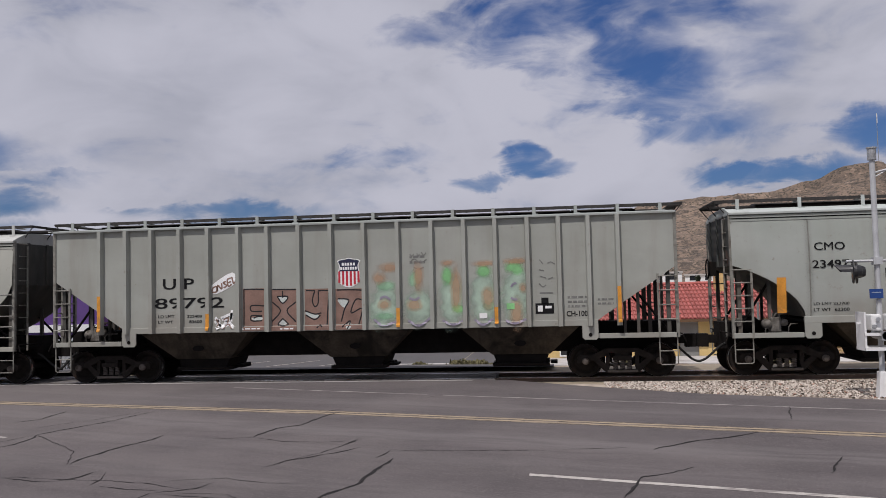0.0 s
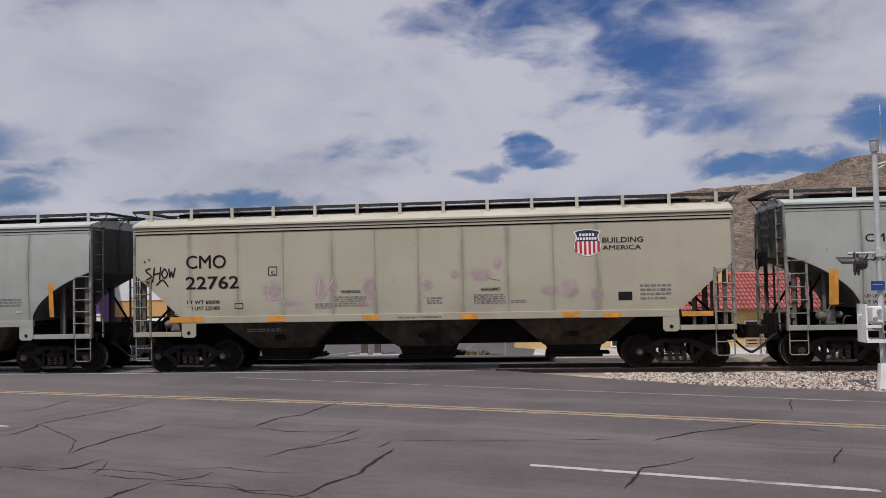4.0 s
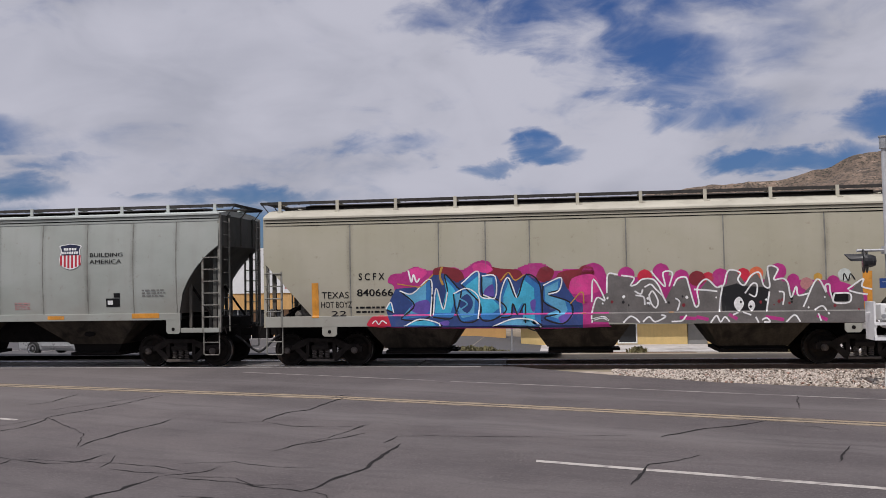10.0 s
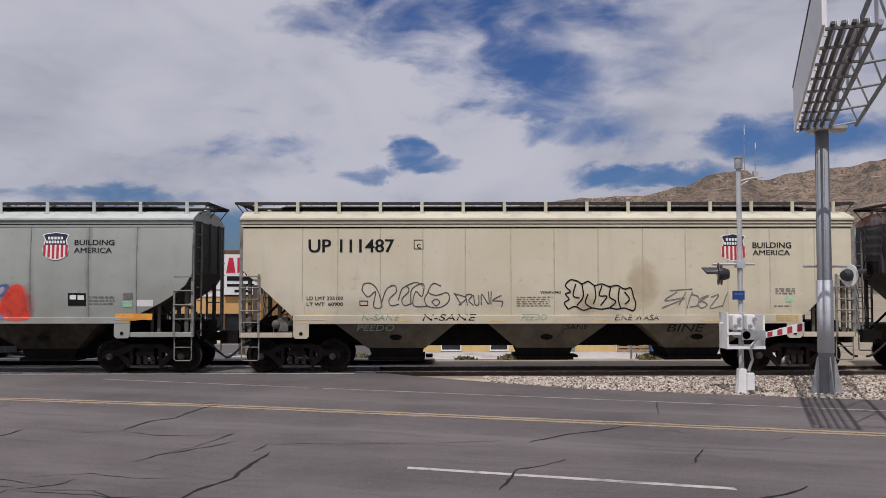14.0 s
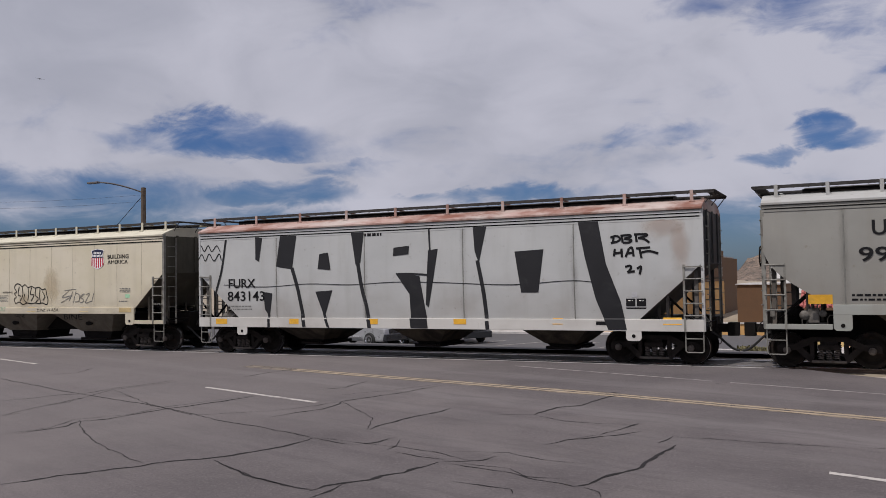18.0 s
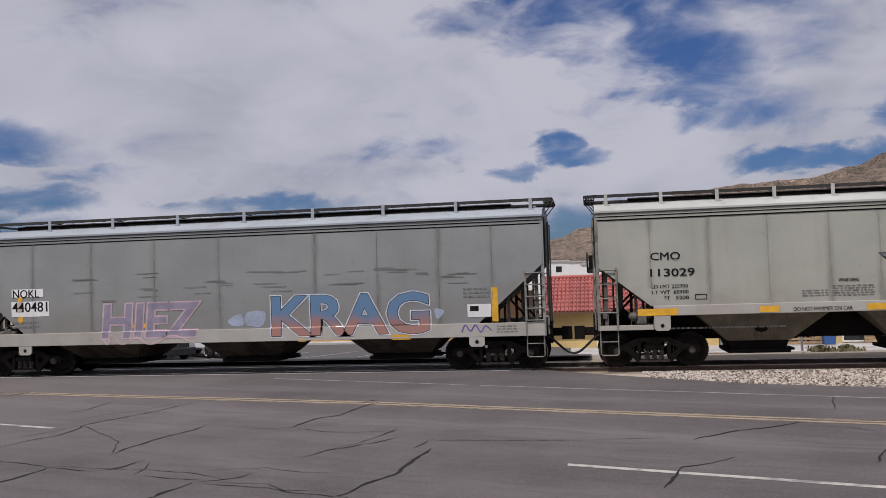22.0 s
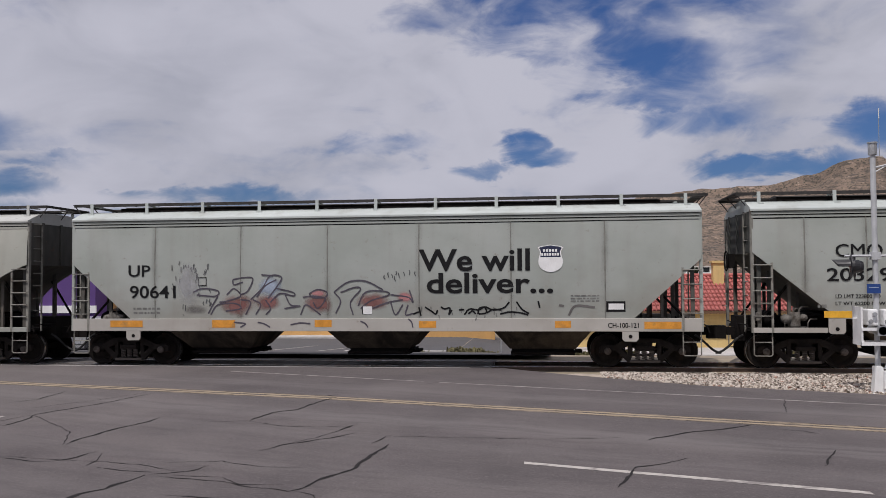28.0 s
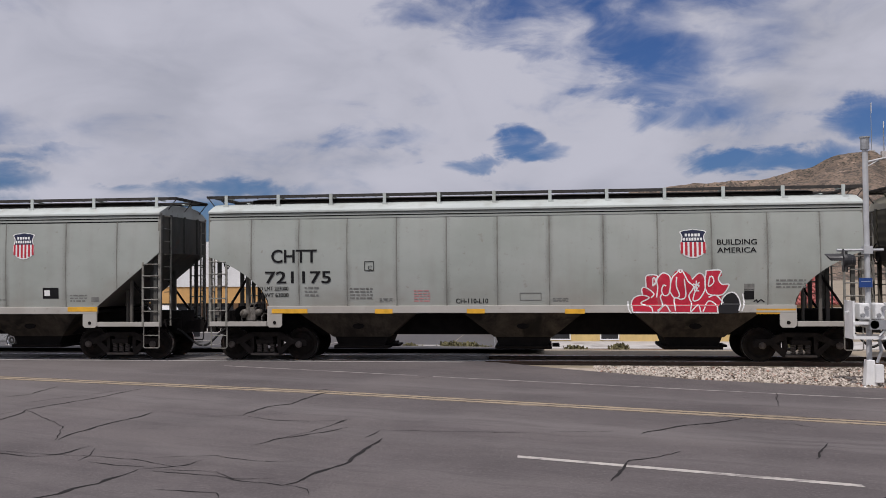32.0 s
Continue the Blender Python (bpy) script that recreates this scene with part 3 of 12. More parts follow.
        for row, n, wide in ((0.74, 5, 0.58), (0.60, 7, 0.72)):
            for i in range(n):
                u0, u1 = 0.5 + wide * (i / n - 0.5), 0.5 + wide * ((i + 0.72) / n - 0.5)
                k = len(pts)
                pts += [(x + u * w, z + v * h) for u, v in ((u0, row), (u1, row), (u1, row + 0.095), (u0, row + 0.095))]
                faces.append([k, k + 1, k + 2, k + 3])
        self.decal("crest_blocks", pts, faces, WHITE, lift=0.03)["kind"] = "stuff"

    def build(self, seams=(), posts=11, roof=None, sill=None, tape=None, tape_mat=None, gusset=False, chute=None, chutes=3, chute_form=None, mouldings=2, end_brace=True, ribs=0):
        L, root, paint = self.half, self.root, self.paint
        sill, roof, chute = sill or paint, roof or ROOFS.get(paint.name, paint), chute or CHUTE
        seams = [s for s in seams]
        # side sheets: a grid between the lower edge and the eave, each panel slightly dished between its seams
        edges = sorted([-L, L] + list(seams))
        xs = sorted({round(-L + 2 * L * i / 84, 4) for i in range(85)} | {round(L - self.cut * k / 10, 4) for k in range(11)} | {round(-L + self.cut * k / 10, 4) for k in range(11)}
                    | {round(s, 4) for s in seams})
        rows = 8
        for sgn in (-1, 1):
            body = Mesh()
            grid = []
            for x in xs:
                lo = self.low(x)
                j = max(i for i, e in enumerate(edges) if e <= x + 1e-6)
                a, b = edges[j], edges[min(j + 1, len(edges) - 1)]
                k = (x - a) / (b - a) if b > a else 0.0
                wob = math.sin(j * 12.9898 + self.mid) * 0.5 + 0.5
                for r in range(rows + 1):
                    z = lo + (self.eave - lo) * r / rows
                    dish = (0.003 + 0.007 * wob) * math.sin(math.pi * k) * math.sin(math.pi * min(1.0, (z - 1.5) / 2.6)) if self.style != "ribbed" else 0.0
                    grid.append((x, sgn * (self.out(z) - dish), z))
            n = rows + 1
            body.add(grid, [[i * n + r, (i + 1) * n + r, (i + 1) * n + r + 1, i * n + r + 1] for i in range(len(xs) - 1) for r in range(rows)])
            part("side_sheet", body, paint, root, smooth=True)
        # slope sheets close the body beneath the ends; end sheets above them
        for sgn, nm in ((-1, "slope_sheet"), (1, "slope_sheet")):
            m = Mesh()
            pts = [(sgn * (L - self.cut * k / 10), self.low(L - self.cut * k / 10)) for k in range(11)]
            m.add([(x, y, z) for x, z in pts for y in (-SIDE, SIDE)], [[2 * i, 2 * i + 1, 2 * i + 3, 2 * i + 2] for i in range(10)])
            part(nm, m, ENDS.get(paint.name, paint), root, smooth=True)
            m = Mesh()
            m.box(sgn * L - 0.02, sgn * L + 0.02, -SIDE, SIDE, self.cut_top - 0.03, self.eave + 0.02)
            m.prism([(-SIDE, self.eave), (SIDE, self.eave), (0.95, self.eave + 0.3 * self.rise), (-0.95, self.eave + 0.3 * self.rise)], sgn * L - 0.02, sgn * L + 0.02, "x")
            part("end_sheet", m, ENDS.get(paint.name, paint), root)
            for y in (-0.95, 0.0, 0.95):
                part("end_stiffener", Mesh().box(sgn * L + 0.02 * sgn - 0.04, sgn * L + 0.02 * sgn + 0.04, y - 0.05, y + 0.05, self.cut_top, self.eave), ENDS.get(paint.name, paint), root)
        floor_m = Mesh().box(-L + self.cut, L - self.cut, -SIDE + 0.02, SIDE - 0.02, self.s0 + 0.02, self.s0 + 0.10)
        part("hopper_floor", floor_m, GRIME_SHADE, root)
        # roof and eave mouldings
        m = Mesh()
        prof = [(-SIDE - 0.09, -0.03), (-SIDE - 0.09, 0.03), (-SIDE + 0.10, 0.14), (-1.15, 0.30), (-0.75, 0.37), (0, 0.40), (0.75, 0.37), (1.15, 0.30), (SIDE - 0.10, 0.14), (SIDE + 0.09, 0.03), (SIDE + 0.09, -0.03)]
        prof = [(y, self.eave + h * (self.rise if h > 0.05 else 1.0)) for y, h in prof]
        m.prism(prof, -L - 0.03, L + 0.03, "x")
        part("roof", m, roof, root, bevel=0.012)
        for k in range(max(2, mouldings) if self.style != "ribbed" else 0):
            for sgn in (-1, 1):
                z = self.eave - 0.085 - 0.085 * k
                y0, y1 = sorted((sgn * (SIDE - 0.01), sgn * (SIDE + 0.055 - 0.02 * k)))
                part("eave_moulding", Mesh().box(-L, L, y0, y1, z - 0.03, z + 0.028), paint, root)
                # near-black strip under each moulding: the eave's shadow line put in as a part
                y0, y1 = sorted((sgn * (SIDE - 0.01), sgn * (SIDE + 0.028 - 0.012 * k)))
                part("eave_joint", Mesh().box(-L, L, y0, y1, z - 0.062, z - 0.032), GRIME_SHADE, root)
        # hatch trough with covers, running boards and their brackets
        # coaming and covers in near-black: the shade beneath the boards put into colour
        part("hatch_coaming", Mesh().box(-L + 0.9, L - 0.9, -0.62, 0.62, EAVE + 0.34, EAVE + 0.50), GRIME_SHADE, root)
        k = int((2 * L - 1.8) / 1.7)
        for i in range(k):
            x0 = -L + 0.92 + i * (2 * L - 1.84) / k
            w = (2 * L - 1.84) / k
            c = Mesh().prism([(-0.40, EAVE + 0.49), (0.40, EAVE + 0.49), (0.36, EAVE + 0.55), (0, EAVE + 0.575), (-0.36, EAVE + 0.55)], x0 + 0.02, x0 + w - 0.02, "x")
            part("hatch_cover", c, GRATE, root)
        board_z = EAVE + 0.56
        for sgn in (-1, 1):
            m = Mesh()
            for j in range(6):
                y = sgn * (0.66 + 0.085 * j)
                m.box(-L - 0.28, L + 0.28, y - 0.022, y + 0.022, board_z, board_z + 0.03)
            y = sgn * 1.13
            m.box(-L - 0.28, L + 0.28, y - 0.012, y + 0.012, board_z - 0.05, board_z + 0.035)
            for i in range(int(2 * L / 0.35)):
                x = -L + 0.35 * i
                m.box(x - 0.012, x + 0.012, min(sgn * 0.62, sgn * 1.12), max(sgn * 0.62, sgn * 1.12), board_z - 0.015, board_z + 0.012)
            part("running_board", m, GRATE, root)
            for i in range(posts):
                x = -L + 0.30 + i * (2 * L - 0.60) / (posts - 1)
                b = Mesh().box(x - 0.045, x + 0.045, min(sgn * 1.17, sgn * 1.19), max(sgn * 1.17, sgn * 1.19), self.eave + 0.20 * self.rise, board_z + 0.045)
                b.box(x - 0.045, x + 0.045, min(sgn * 0.64, sgn * 1.17), max(sgn * 0.64, sgn * 1.17), board_z - 0.045, board_z - 0.02)
                b.box(x - 0.045, x + 0.11, min(sgn * 1.17, sgn * 1.30), max(sgn * 1.17, sgn * 1.30), self.eave + 0.235 * self.rise, self.eave + 0.235 * self.rise + 0.027)
                part("running_board_bracket", b, roof, root)
        for sgn in (-1, 1):
            for j in range(7):
                x = sgn * (L + 0.02 + 0.045 * j)
                part("end_board_slat", Mesh().box(x - 0.012, x + 0.012, -1.15, 1.15, board_z, board_z + 0.03), GRATE, root)
            for y in (-1.1, 0.0, 1.1):
                m = Mesh().box(min(sgn * L, sgn * (L + 0.3)), max(sgn * L, sgn * (L + 0.3)), y - 0.02, y + 0.02, board_z - 0.02, board_z + 0.02)
                m.tube((sgn * (L + 0.28), y, board_z), (sgn * L, y, board_z - 0.35), 0.015, 5)
                part("end_board_bracket", m, GRATE, root)
        # seams or ribs
        for s in seams:
            for sgn in (-1, 1):
                z0 = self.low(s) + 0.01
                m = Mesh()
                if self.style == "ribbed":
                    y0, y1 = sorted((sgn * SIDE, sgn * (SIDE + RIB)))
                    m.prism([(s - 0.075, y0 if sgn > 0 else y1), (s + 0.075, y0 if sgn > 0 else y1), (s + 0.05, y1 if sgn > 0 else y0), (s - 0.05, y1 if sgn > 0 else y0)], self.s0 - 0.02, self.eave - 0.03, "z")
                    part("side_post", m, paint, root)
                else:
                    n = 6
                    zz = [z0 + (self.eave - 0.05 - z0) * i / n for i in range(n + 1)]
                    m.add([(s + dx, sgn * (self.out(z) + dy), z) for z in zz for dx, dy in ((-0.018, 0.0), (0.0, 0.008), (0.018, 0.0))],
                          [[3 * i + j, 3 * i + j + 1, 3 * i + j + 4, 3 * i + j + 3] for i in range(n) for j in (0, 1)])
                    w = part("weld_seam", m, SEAM if self.style != "flat" else SEAM_CREAM if paint is CREAM else SEAM_PALE, root)
                    if sgn < 0 and paint is not CREAM:
                        k = Mesh().add([(s + dx, -(self.out(z) + 0.003), z) for z in zz for dx in (-0.17, 0.17)], [[2 * i, 2 * i + 1, 2 * i + 3, 2 * i + 2] for i in range(n)])
                        part("seam_stain", k, STAIN, w)
        # side sills; past the hopper the end platforms lie lower
        deck = DECK if self.s0 > 1.2 and self.style != "full" else 0.0
        X = L - self.cut + 0.04 if deck else L
        for sgn in (-1, 1):
            if self.style != "ribbed":
                y0, y1 = sorted((sgn * (SIDE - 0.05), sgn * (SIDE + 0.045)))
                part("side_sill", Mesh().box(-X, X, y0, y1, self.s0, self.s1), sill, root, bevel=0.012)
            else:
                y0, y1 = sorted((sgn * (SIDE - 0.05), sgn * (SIDE + 0.03)))
                part("side_sill", Mesh().box(-X, X, y0, y1, self.s0 - 0.02, self.s0 + 0.14), paint, root, bevel=0.01)
            for e in (-1, 1):
                if deck:
                    a, b = sorted((e * (X + 0.02), e * L))
                    part("end_sill_channel", Mesh().box(a, b, y0, y1, self.s0 - deck, self.s0 - deck + 0.13), sill, root, bevel=0.01)
        if self.s0 < 1.2:
            # stub sills beneath the ends alone
            for e in (-1, 1):
                a, b = sorted((e * (L - 2.6), e * (L + 0.15)))
                part("stub_sill", Mesh().box(a, b, -0.42, 0.42, 0.66, self.s0 + 0.03), GRIME_SHADE, root)
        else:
            part("center_sill", Mesh().box(-L - 0.15, L + 0.15, -0.42, 0.42, 0.70, self.s0 + 0.03), GRIME_SHADE, root)
        # discharge chutes
        pitch = (L - 4.15) * 2 / (chutes - 1)
        for i in range(chutes):
            x = pitch * (i - (chutes - 1) / 2)
            m = Mesh()
            top, bot = chute_form or ((min(1.68, pitch / 2 - 0.1), 0.80) if self.s0 > 1.2 else (1.34, 0.90))
            T = [(x - top, -SIDE + 0.03, self.s0 + 0.05), (x + top, -SIDE + 0.03, self.s0 + 0.05), (x + top, SIDE - 0.03, self.s0 + 0.05), (x - top, SIDE - 0.03, self.s0 + 0.05)]
            neck = 0.66 if self.s0 > 1.2 else 0.50
            B = [(x - bot, -0.86, neck), (x + bot, -0.86, neck), (x + bot, 0.86, neck), (x - bot, 0.86, neck)]
            m.add(T + B, [(0, 1, 5, 4), (1, 2, 6, 5), (2, 3, 7, 6), (3, 0, 4, 7), (4, 5, 6, 7)])
            p = part("discharge_chute", m, chute, root)
            g = Mesh().prism([(x - bot + 0.03, neck), (x + bot - 0.03, neck), (x + bot - 0.13, 0.42), (x - bot + 0.13, 0.42)], -0.80, 0.80, "y")
            part("outlet_neck", g, GRIME_SHADE, p)
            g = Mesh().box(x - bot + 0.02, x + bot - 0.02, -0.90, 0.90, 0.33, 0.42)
            part("outlet_gate", g, GRIME_SHADE, p)
            part("gate_rack", Mesh().box(x + bot, x + bot + 0.20, -0.35, 0.35, 0.35, 0.41), GRIME_SHADE, p)
            part("gate_shaft", Mesh().tube((x - bot + 0.1, -0.97, 0.40), (x + bot - 0.1, -0.97, 0.40), 0.03, 6), GRIME_SHADE, p)
            part("gate_port", Mesh().prism([(x + 0.17 * math.cos(a * 0.785), 0.98 + 0.08 * math.sin(a * 0.785)) for a in range(8)], -1.24, -1.18, "y"), GRIME_SHADE, p)
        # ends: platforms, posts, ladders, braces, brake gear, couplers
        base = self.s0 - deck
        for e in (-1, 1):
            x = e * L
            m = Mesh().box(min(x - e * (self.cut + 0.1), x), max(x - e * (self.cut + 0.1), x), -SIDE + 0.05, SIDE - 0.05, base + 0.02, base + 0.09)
            part("end_platform", m, GRIME_SHADE, root)
            for s in (-1, 1):
                y = s * (SIDE - 0.02)
                xi = x - e * 0.48
                part("corner_post", Mesh().box(x - 0.04, x + 0.04, y - 0.05, y + 0.05, base, self.eave + 0.02), RUNG if deck else paint, root)
                top = max(self.low(xi) + 0.12, 2.7)
                ld = part("side_ladder", Mesh().box(xi - 0.028, xi + 0.028, y + s * 0.06 - 0.02, y + s * 0.06 + 0.02, base, top), RUNG, root)
                n = int((top - base - 0.1) / 0.40) + 1
                for i in range(n):
                    z = top - 0.06 - i * (top - base - 0.16) / n
                    part("rung", Mesh().tube((x, y + s * 0.09, z), (xi, y + s * 0.09, z), 0.019, 6), RUNG, ld)
                step = Mesh().path([(x - e * 0.02, y, base), (x - e * 0.02, y, 0.42), (x - e * 0.06, y, 0.385), (xi + e * 0.04, y, 0.385), (xi, y, 0.42), (xi, y, base)], 0.018)
                st = part("stirrup_step", step, RUNG, root)
                part("stirrup_tread", Mesh().tube((x - e * 0.02, y, 0.74), (xi, y, 0.74), 0.016, 6), RUNG, st)
                el = part("end_ladder", Mesh().box(x + e * 0.09 - 0.02, x + e * 0.09 + 0.02, s * 1.08 - 0.02, s * 1.08 + 0.02, base, self.eave - 0.1), RUNG, root)
                for i in range(8):
                    z = self.s0 + 0.25 + i * 0.36
                    part("rung", Mesh().tube((x + e * 0.09, s * 1.48, z), (x + e * 0.09, s * 1.08, z), 0.014, 6), RUNG, el)
                for d, yy, w in ((0.20, 1.42, 0.05), (0.62, 0.75, 0.05), (0.98, 1.30, 0.04), (1.30, 0.9, 0.035)):
                    if d < self.cut - 0.1:
                        xx = x - e * d
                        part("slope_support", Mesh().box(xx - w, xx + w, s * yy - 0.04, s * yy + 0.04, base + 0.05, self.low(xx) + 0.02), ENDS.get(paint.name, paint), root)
                # jacking plate
                cx = x - e * (self.cut + 0.17 if deck else 1.84)
                z0 = base - 0.03 if deck else self.s0 - 0.26
                p = part("jacking_plate", Mesh().prism([(cx - 0.21, self.s0 + 0.02), (cx + 0.21, self.s0 + 0.02), (cx + 0.21, z0 + 0.06), (cx + 0.15, z0), (cx - 0.15, z0), (cx - 0.21, z0 + 0.06)], s * (SIDE + 0.02) - 0.02, s * (SIDE + 0.02) + 0.02, "y"), sill, root)
                part("jacking_hole", Mesh().prism([(cx + 0.05 * math.cos(a * 0.524), z0 + 0.13 + 0.05 * math.sin(a * 0.524)) for a in range(12)], s * (SIDE + 0.046) - 0.004, s * (SIDE + 0.046) + 0.004, "y"), GRIME_SHADE, p)
                if gusset:
                    g = Mesh().prism([(x - e * 0.05, self.cut_top + 0.35), (x - e * 0.05, self.cut_top - 0.05), (x - e * (self.cut - 0.1), self.s1), (x - e * (self.cut + 0.25), self.s1), (x - e * (self.cut + 0.25), self.s1 + 0.35)],
                                     s * (SIDE + 0.003) - 0.012, s * (SIDE + 0.003) + 0.012, "y")
                    part("corner_gusset", g, paint, root)
            if end_brace:
                for y in (-1.2, 1.2):
                    part("end_brace", Mesh().tube((x - e * 0.1, y, base + 0.05), (x - e * 1.0, y, self.low(x - e * 1.0)), 0.035, 6), GRIME_SHADE, root)
            # coupler, striker and air hose
            m = Mesh().box(min(x, x + e * 0.46), max(x, x + e * 0.46), -0.10, 0.10, 0.84, 1.06)
            m.prism([(x + e * 0.40, -0.18), (x + e * 0.69, -0.10), (x + e * 0.69, 0.10), (x + e * 0.40, 0.18)], 0.74, 1.10, "z")
            m.box(min(x + e * 0.02, x + e * 0.14), max(x + e * 0.02, x + e * 0.14), -0.35, 0.35, 0.70, 1.26)
            part("coupler", m, GRIME_SHADE, root)
            hose = [(x + e * 0.72 * (k / 10) ** 0.85, -0.42 + 0.12 * k / 10, 0.86 - 0.50 * math.sin(math.pi * 0.5 * k / 10) ** 1.2) for k in range(11)]
            part("air_hose", Mesh().path(hose, 0.033, 7), RUBBER, root)
            m = Mesh().tube((x + e * 0.12, -1.55, 1.18), (x + e * 0.12, 1.0, 1.18), 0.016, 6).tube((x + e * 0.12, -1.55, 1.18), (x + e * 0.2, -1.6, 0.98), 0.016, 6)
            part("uncoupling_lever", m, GRIME_SHADE, root)
        # hand brake and air gear
        b = part("hand_brake", Mesh().box(-L - 0.22, -L - 0.06, 0.15, 0.55, 2.7, 3.1), GRIME_SHADE, root)
        part("brake_wheel", Mesh().lathe([(0.27, -0.02), (0.30, 0.0), (0.27, 0.02), (0.25, 0.0), (0.27, -0.02)], 20), GRIME_SHADE, b, at=pose(-L - 0.26, 0.35, 2.9, 0, 0, 90))
        gx0 = -L + 0.62
        part("air_reservoir", Mesh().lathe([(0.02, -0.62), (0.2, -0.56), (0.22, -0.5), (0.22, 0.5), (0.2, 0.56), (0.02, 0.62)], 16, (gx0, -0.3, base + 0.32)), GRIME_SHADE, root, smooth=True)
        v = part("control_valve", Mesh().box(gx0 + 0.36, gx0 + 0.62, -1.40, -1.10, base + 0.14, base + 0.52), AIR_GEAR, root, bevel=0.03)
        part("valve_portion", Mesh().lathe([(0.0, -0.12), (0.11, -0.10), (0.13, 0.0), (0.13, 0.14), (0.0, 0.16)], 12, (gx0 + 0.28, -1.32, base + 0.34)), AIR_GEAR, v, smooth=True)
        part("valve_portion", Mesh().lathe([(0.0, -0.10), (0.09, -0.09), (0.10, 0.12), (0.0, 0.13)], 12, (gx0 + 0.70, -1.34, base + 0.38)), AIR_GEAR, v, smooth=True)
        part("pipe_bracket", Mesh().box(gx0 + 0.30, gx0 + 0.78, -1.34, -1.14, base + 0.09, base + 0.15), AIR_GEAR, v)
        for k, (u, h) in enumerate(((0.22, 0.30), (0.44, 0.62), (0.58, 0.66), (0.80, 0.34))):
            part("air_pipe", Mesh().path([(gx0 + u, -1.36, base + 0.10), (gx0 + u, -1.40, base + h - 0.08), (gx0 + u + 0.06, -1.38, base + h), (gx0 + u + 0.28, -1.20, base + h)], 0.018, 6), AIR_GEAR, v)
        part("retainer_valve", Mesh().box(-L + 0.10, -L + 0.22, -1.50, -1.36, base + 0.30, base + 0.52), AIR_GEAR, root, bevel=0.02)
        # trucks
        for e in (-1, 1):
            tx = e * (L - TRUCK_IN)
            for s in (-1, 1):
                y0, y1 = sorted((s * 0.92, s * 1.08))
                arch = [(-1.20, 0.40), (-1.20, 0.56), (-1.10, 0.62), (-0.80, 0.62), (-0.66, 0.70), (-0.42, 0.80), (0.42, 0.80), (0.66, 0.70), (0.80, 0.62), (1.10, 0.62), (1.20, 0.56), (1.20, 0.40), (0.80, 0.46),
                        (0.66, 0.50), (0.42, 0.60), (0.34, 0.68), (-0.34, 0.68), (-0.42, 0.60), (-0.66, 0.50), (-0.80, 0.46)]
                f = part("side_frame", Mesh().prism([(tx + u, w) for u, w in arch], y0, y1, "y"), TRUCK, root, bevel=0.015)
                for k in (-1, 1):
                    # the slanting lower member and the upright column beside the springs
                    part("tension_member", Mesh().prism([(tx + k * u, w) for u, w in ((0.80, 0.50), (0.62, 0.52), (0.36, 0.30), (0.36, 0.16), (0.46, 0.16))], y0 + 0.01, y1 - 0.01, "y"), TRUCK, f, bevel=0.012)
                    part("column", Mesh().box(tx + k * 0.39 - 0.05, tx + k * 0.39 + 0.05, y0 + 0.02, y1 - 0.005, 0.28, 0.66), TRUCK, f)
                    part("bearing_cap", Mesh().lathe([(0.0, -0.04), (0.06, -0.035), (0.095, 0.0), (0.095, 0.06)] if s < 0 else [(0.095, -0.06), (0.095, 0.0), (0.06, 0.035), (0.0, 0.04)], 12,
                                                     (tx + k * AXLE, s * 1.13, WHEEL_R)), SPRING, f)
                    part("bearing_adapter", Mesh().box(tx + k * AXLE - 0.13, tx + k * AXLE + 0.13, min(s * 0.98, s * 1.10), max(s * 0.98, s * 1.10), WHEEL_R + 0.06, WHEEL_R + 0.13), TRUCK, f)
                part("spring_seat", Mesh().box(tx - 0.40, tx + 0.40, min(s * 0.86, s * 1.13), max(s * 0.86, s * 1.13), 0.15, 0.215), SPRING, f, bevel=0.012)
                part("bolster_end", Mesh().box(tx - 0.25, tx + 0.25, min(s * 0.90, s * 1.15), max(s * 0.90, s * 1.15), 0.48, 0.60), TRUCK, f, bevel=0.015)
                for k in (-1, 0, 1):
                    part("coil_spring", COIL, SPRING, f, at=pose(tx + k * 0.185, s * 1.04, 0.215))
            part("truck_bolster", Mesh().box(tx - 0.2, tx + 0.2, -1.05, 1.05, 0.46, 0.74), TRUCK, root)
            for k in (-1, 1):
                part("brake_beam", Mesh().box(tx + k * 0.48 - 0.04, tx + k * 0.48 + 0.04, -0.8, 0.8, 0.30, 0.40), TRUCK, root)
                w = part("wheelset", WHEELSET, WHEEL, root, at=pose(tx + k * AXLE, 0, WHEEL_R))
                part("tread", TREADS[0], TREAD, w)
                part("tread", TREADS[1], TREAD, w)
                self.wheels.append(w)
        # reflective tape
        for x, z, tw, th in tape or ():
            if self.style == "ribbed":
                x, tw = min(seams, key=lambda q: abs(q - x - tw / 2)) - 0.05, 0.10
            self.patch(x, z, tw, th, tape_mat or ORANGE, "reflective_tape", RIB / 0.11 if self.style == "ribbed" else 0.010)
        return self


OLD_TAPE = surface("faded_tape", (0.52, 0.40, 0.20), 0.5, 0.0, 0.2, 5.0)
STAIN = surface("grey_seam_stain", (0.15, 0.135, 0.12), 0.8, 0.0, 0.2, 4.0, gloss=0.2)
N = Net(STAIN.node_tree)
bsdf, out = [[n for n in N.tree.nodes if n.type == k][0] for k in ("BSDF_PRINCIPLED", "OUTPUT_MATERIAL")]
co = N.node("ShaderNodeTexCoord").outputs
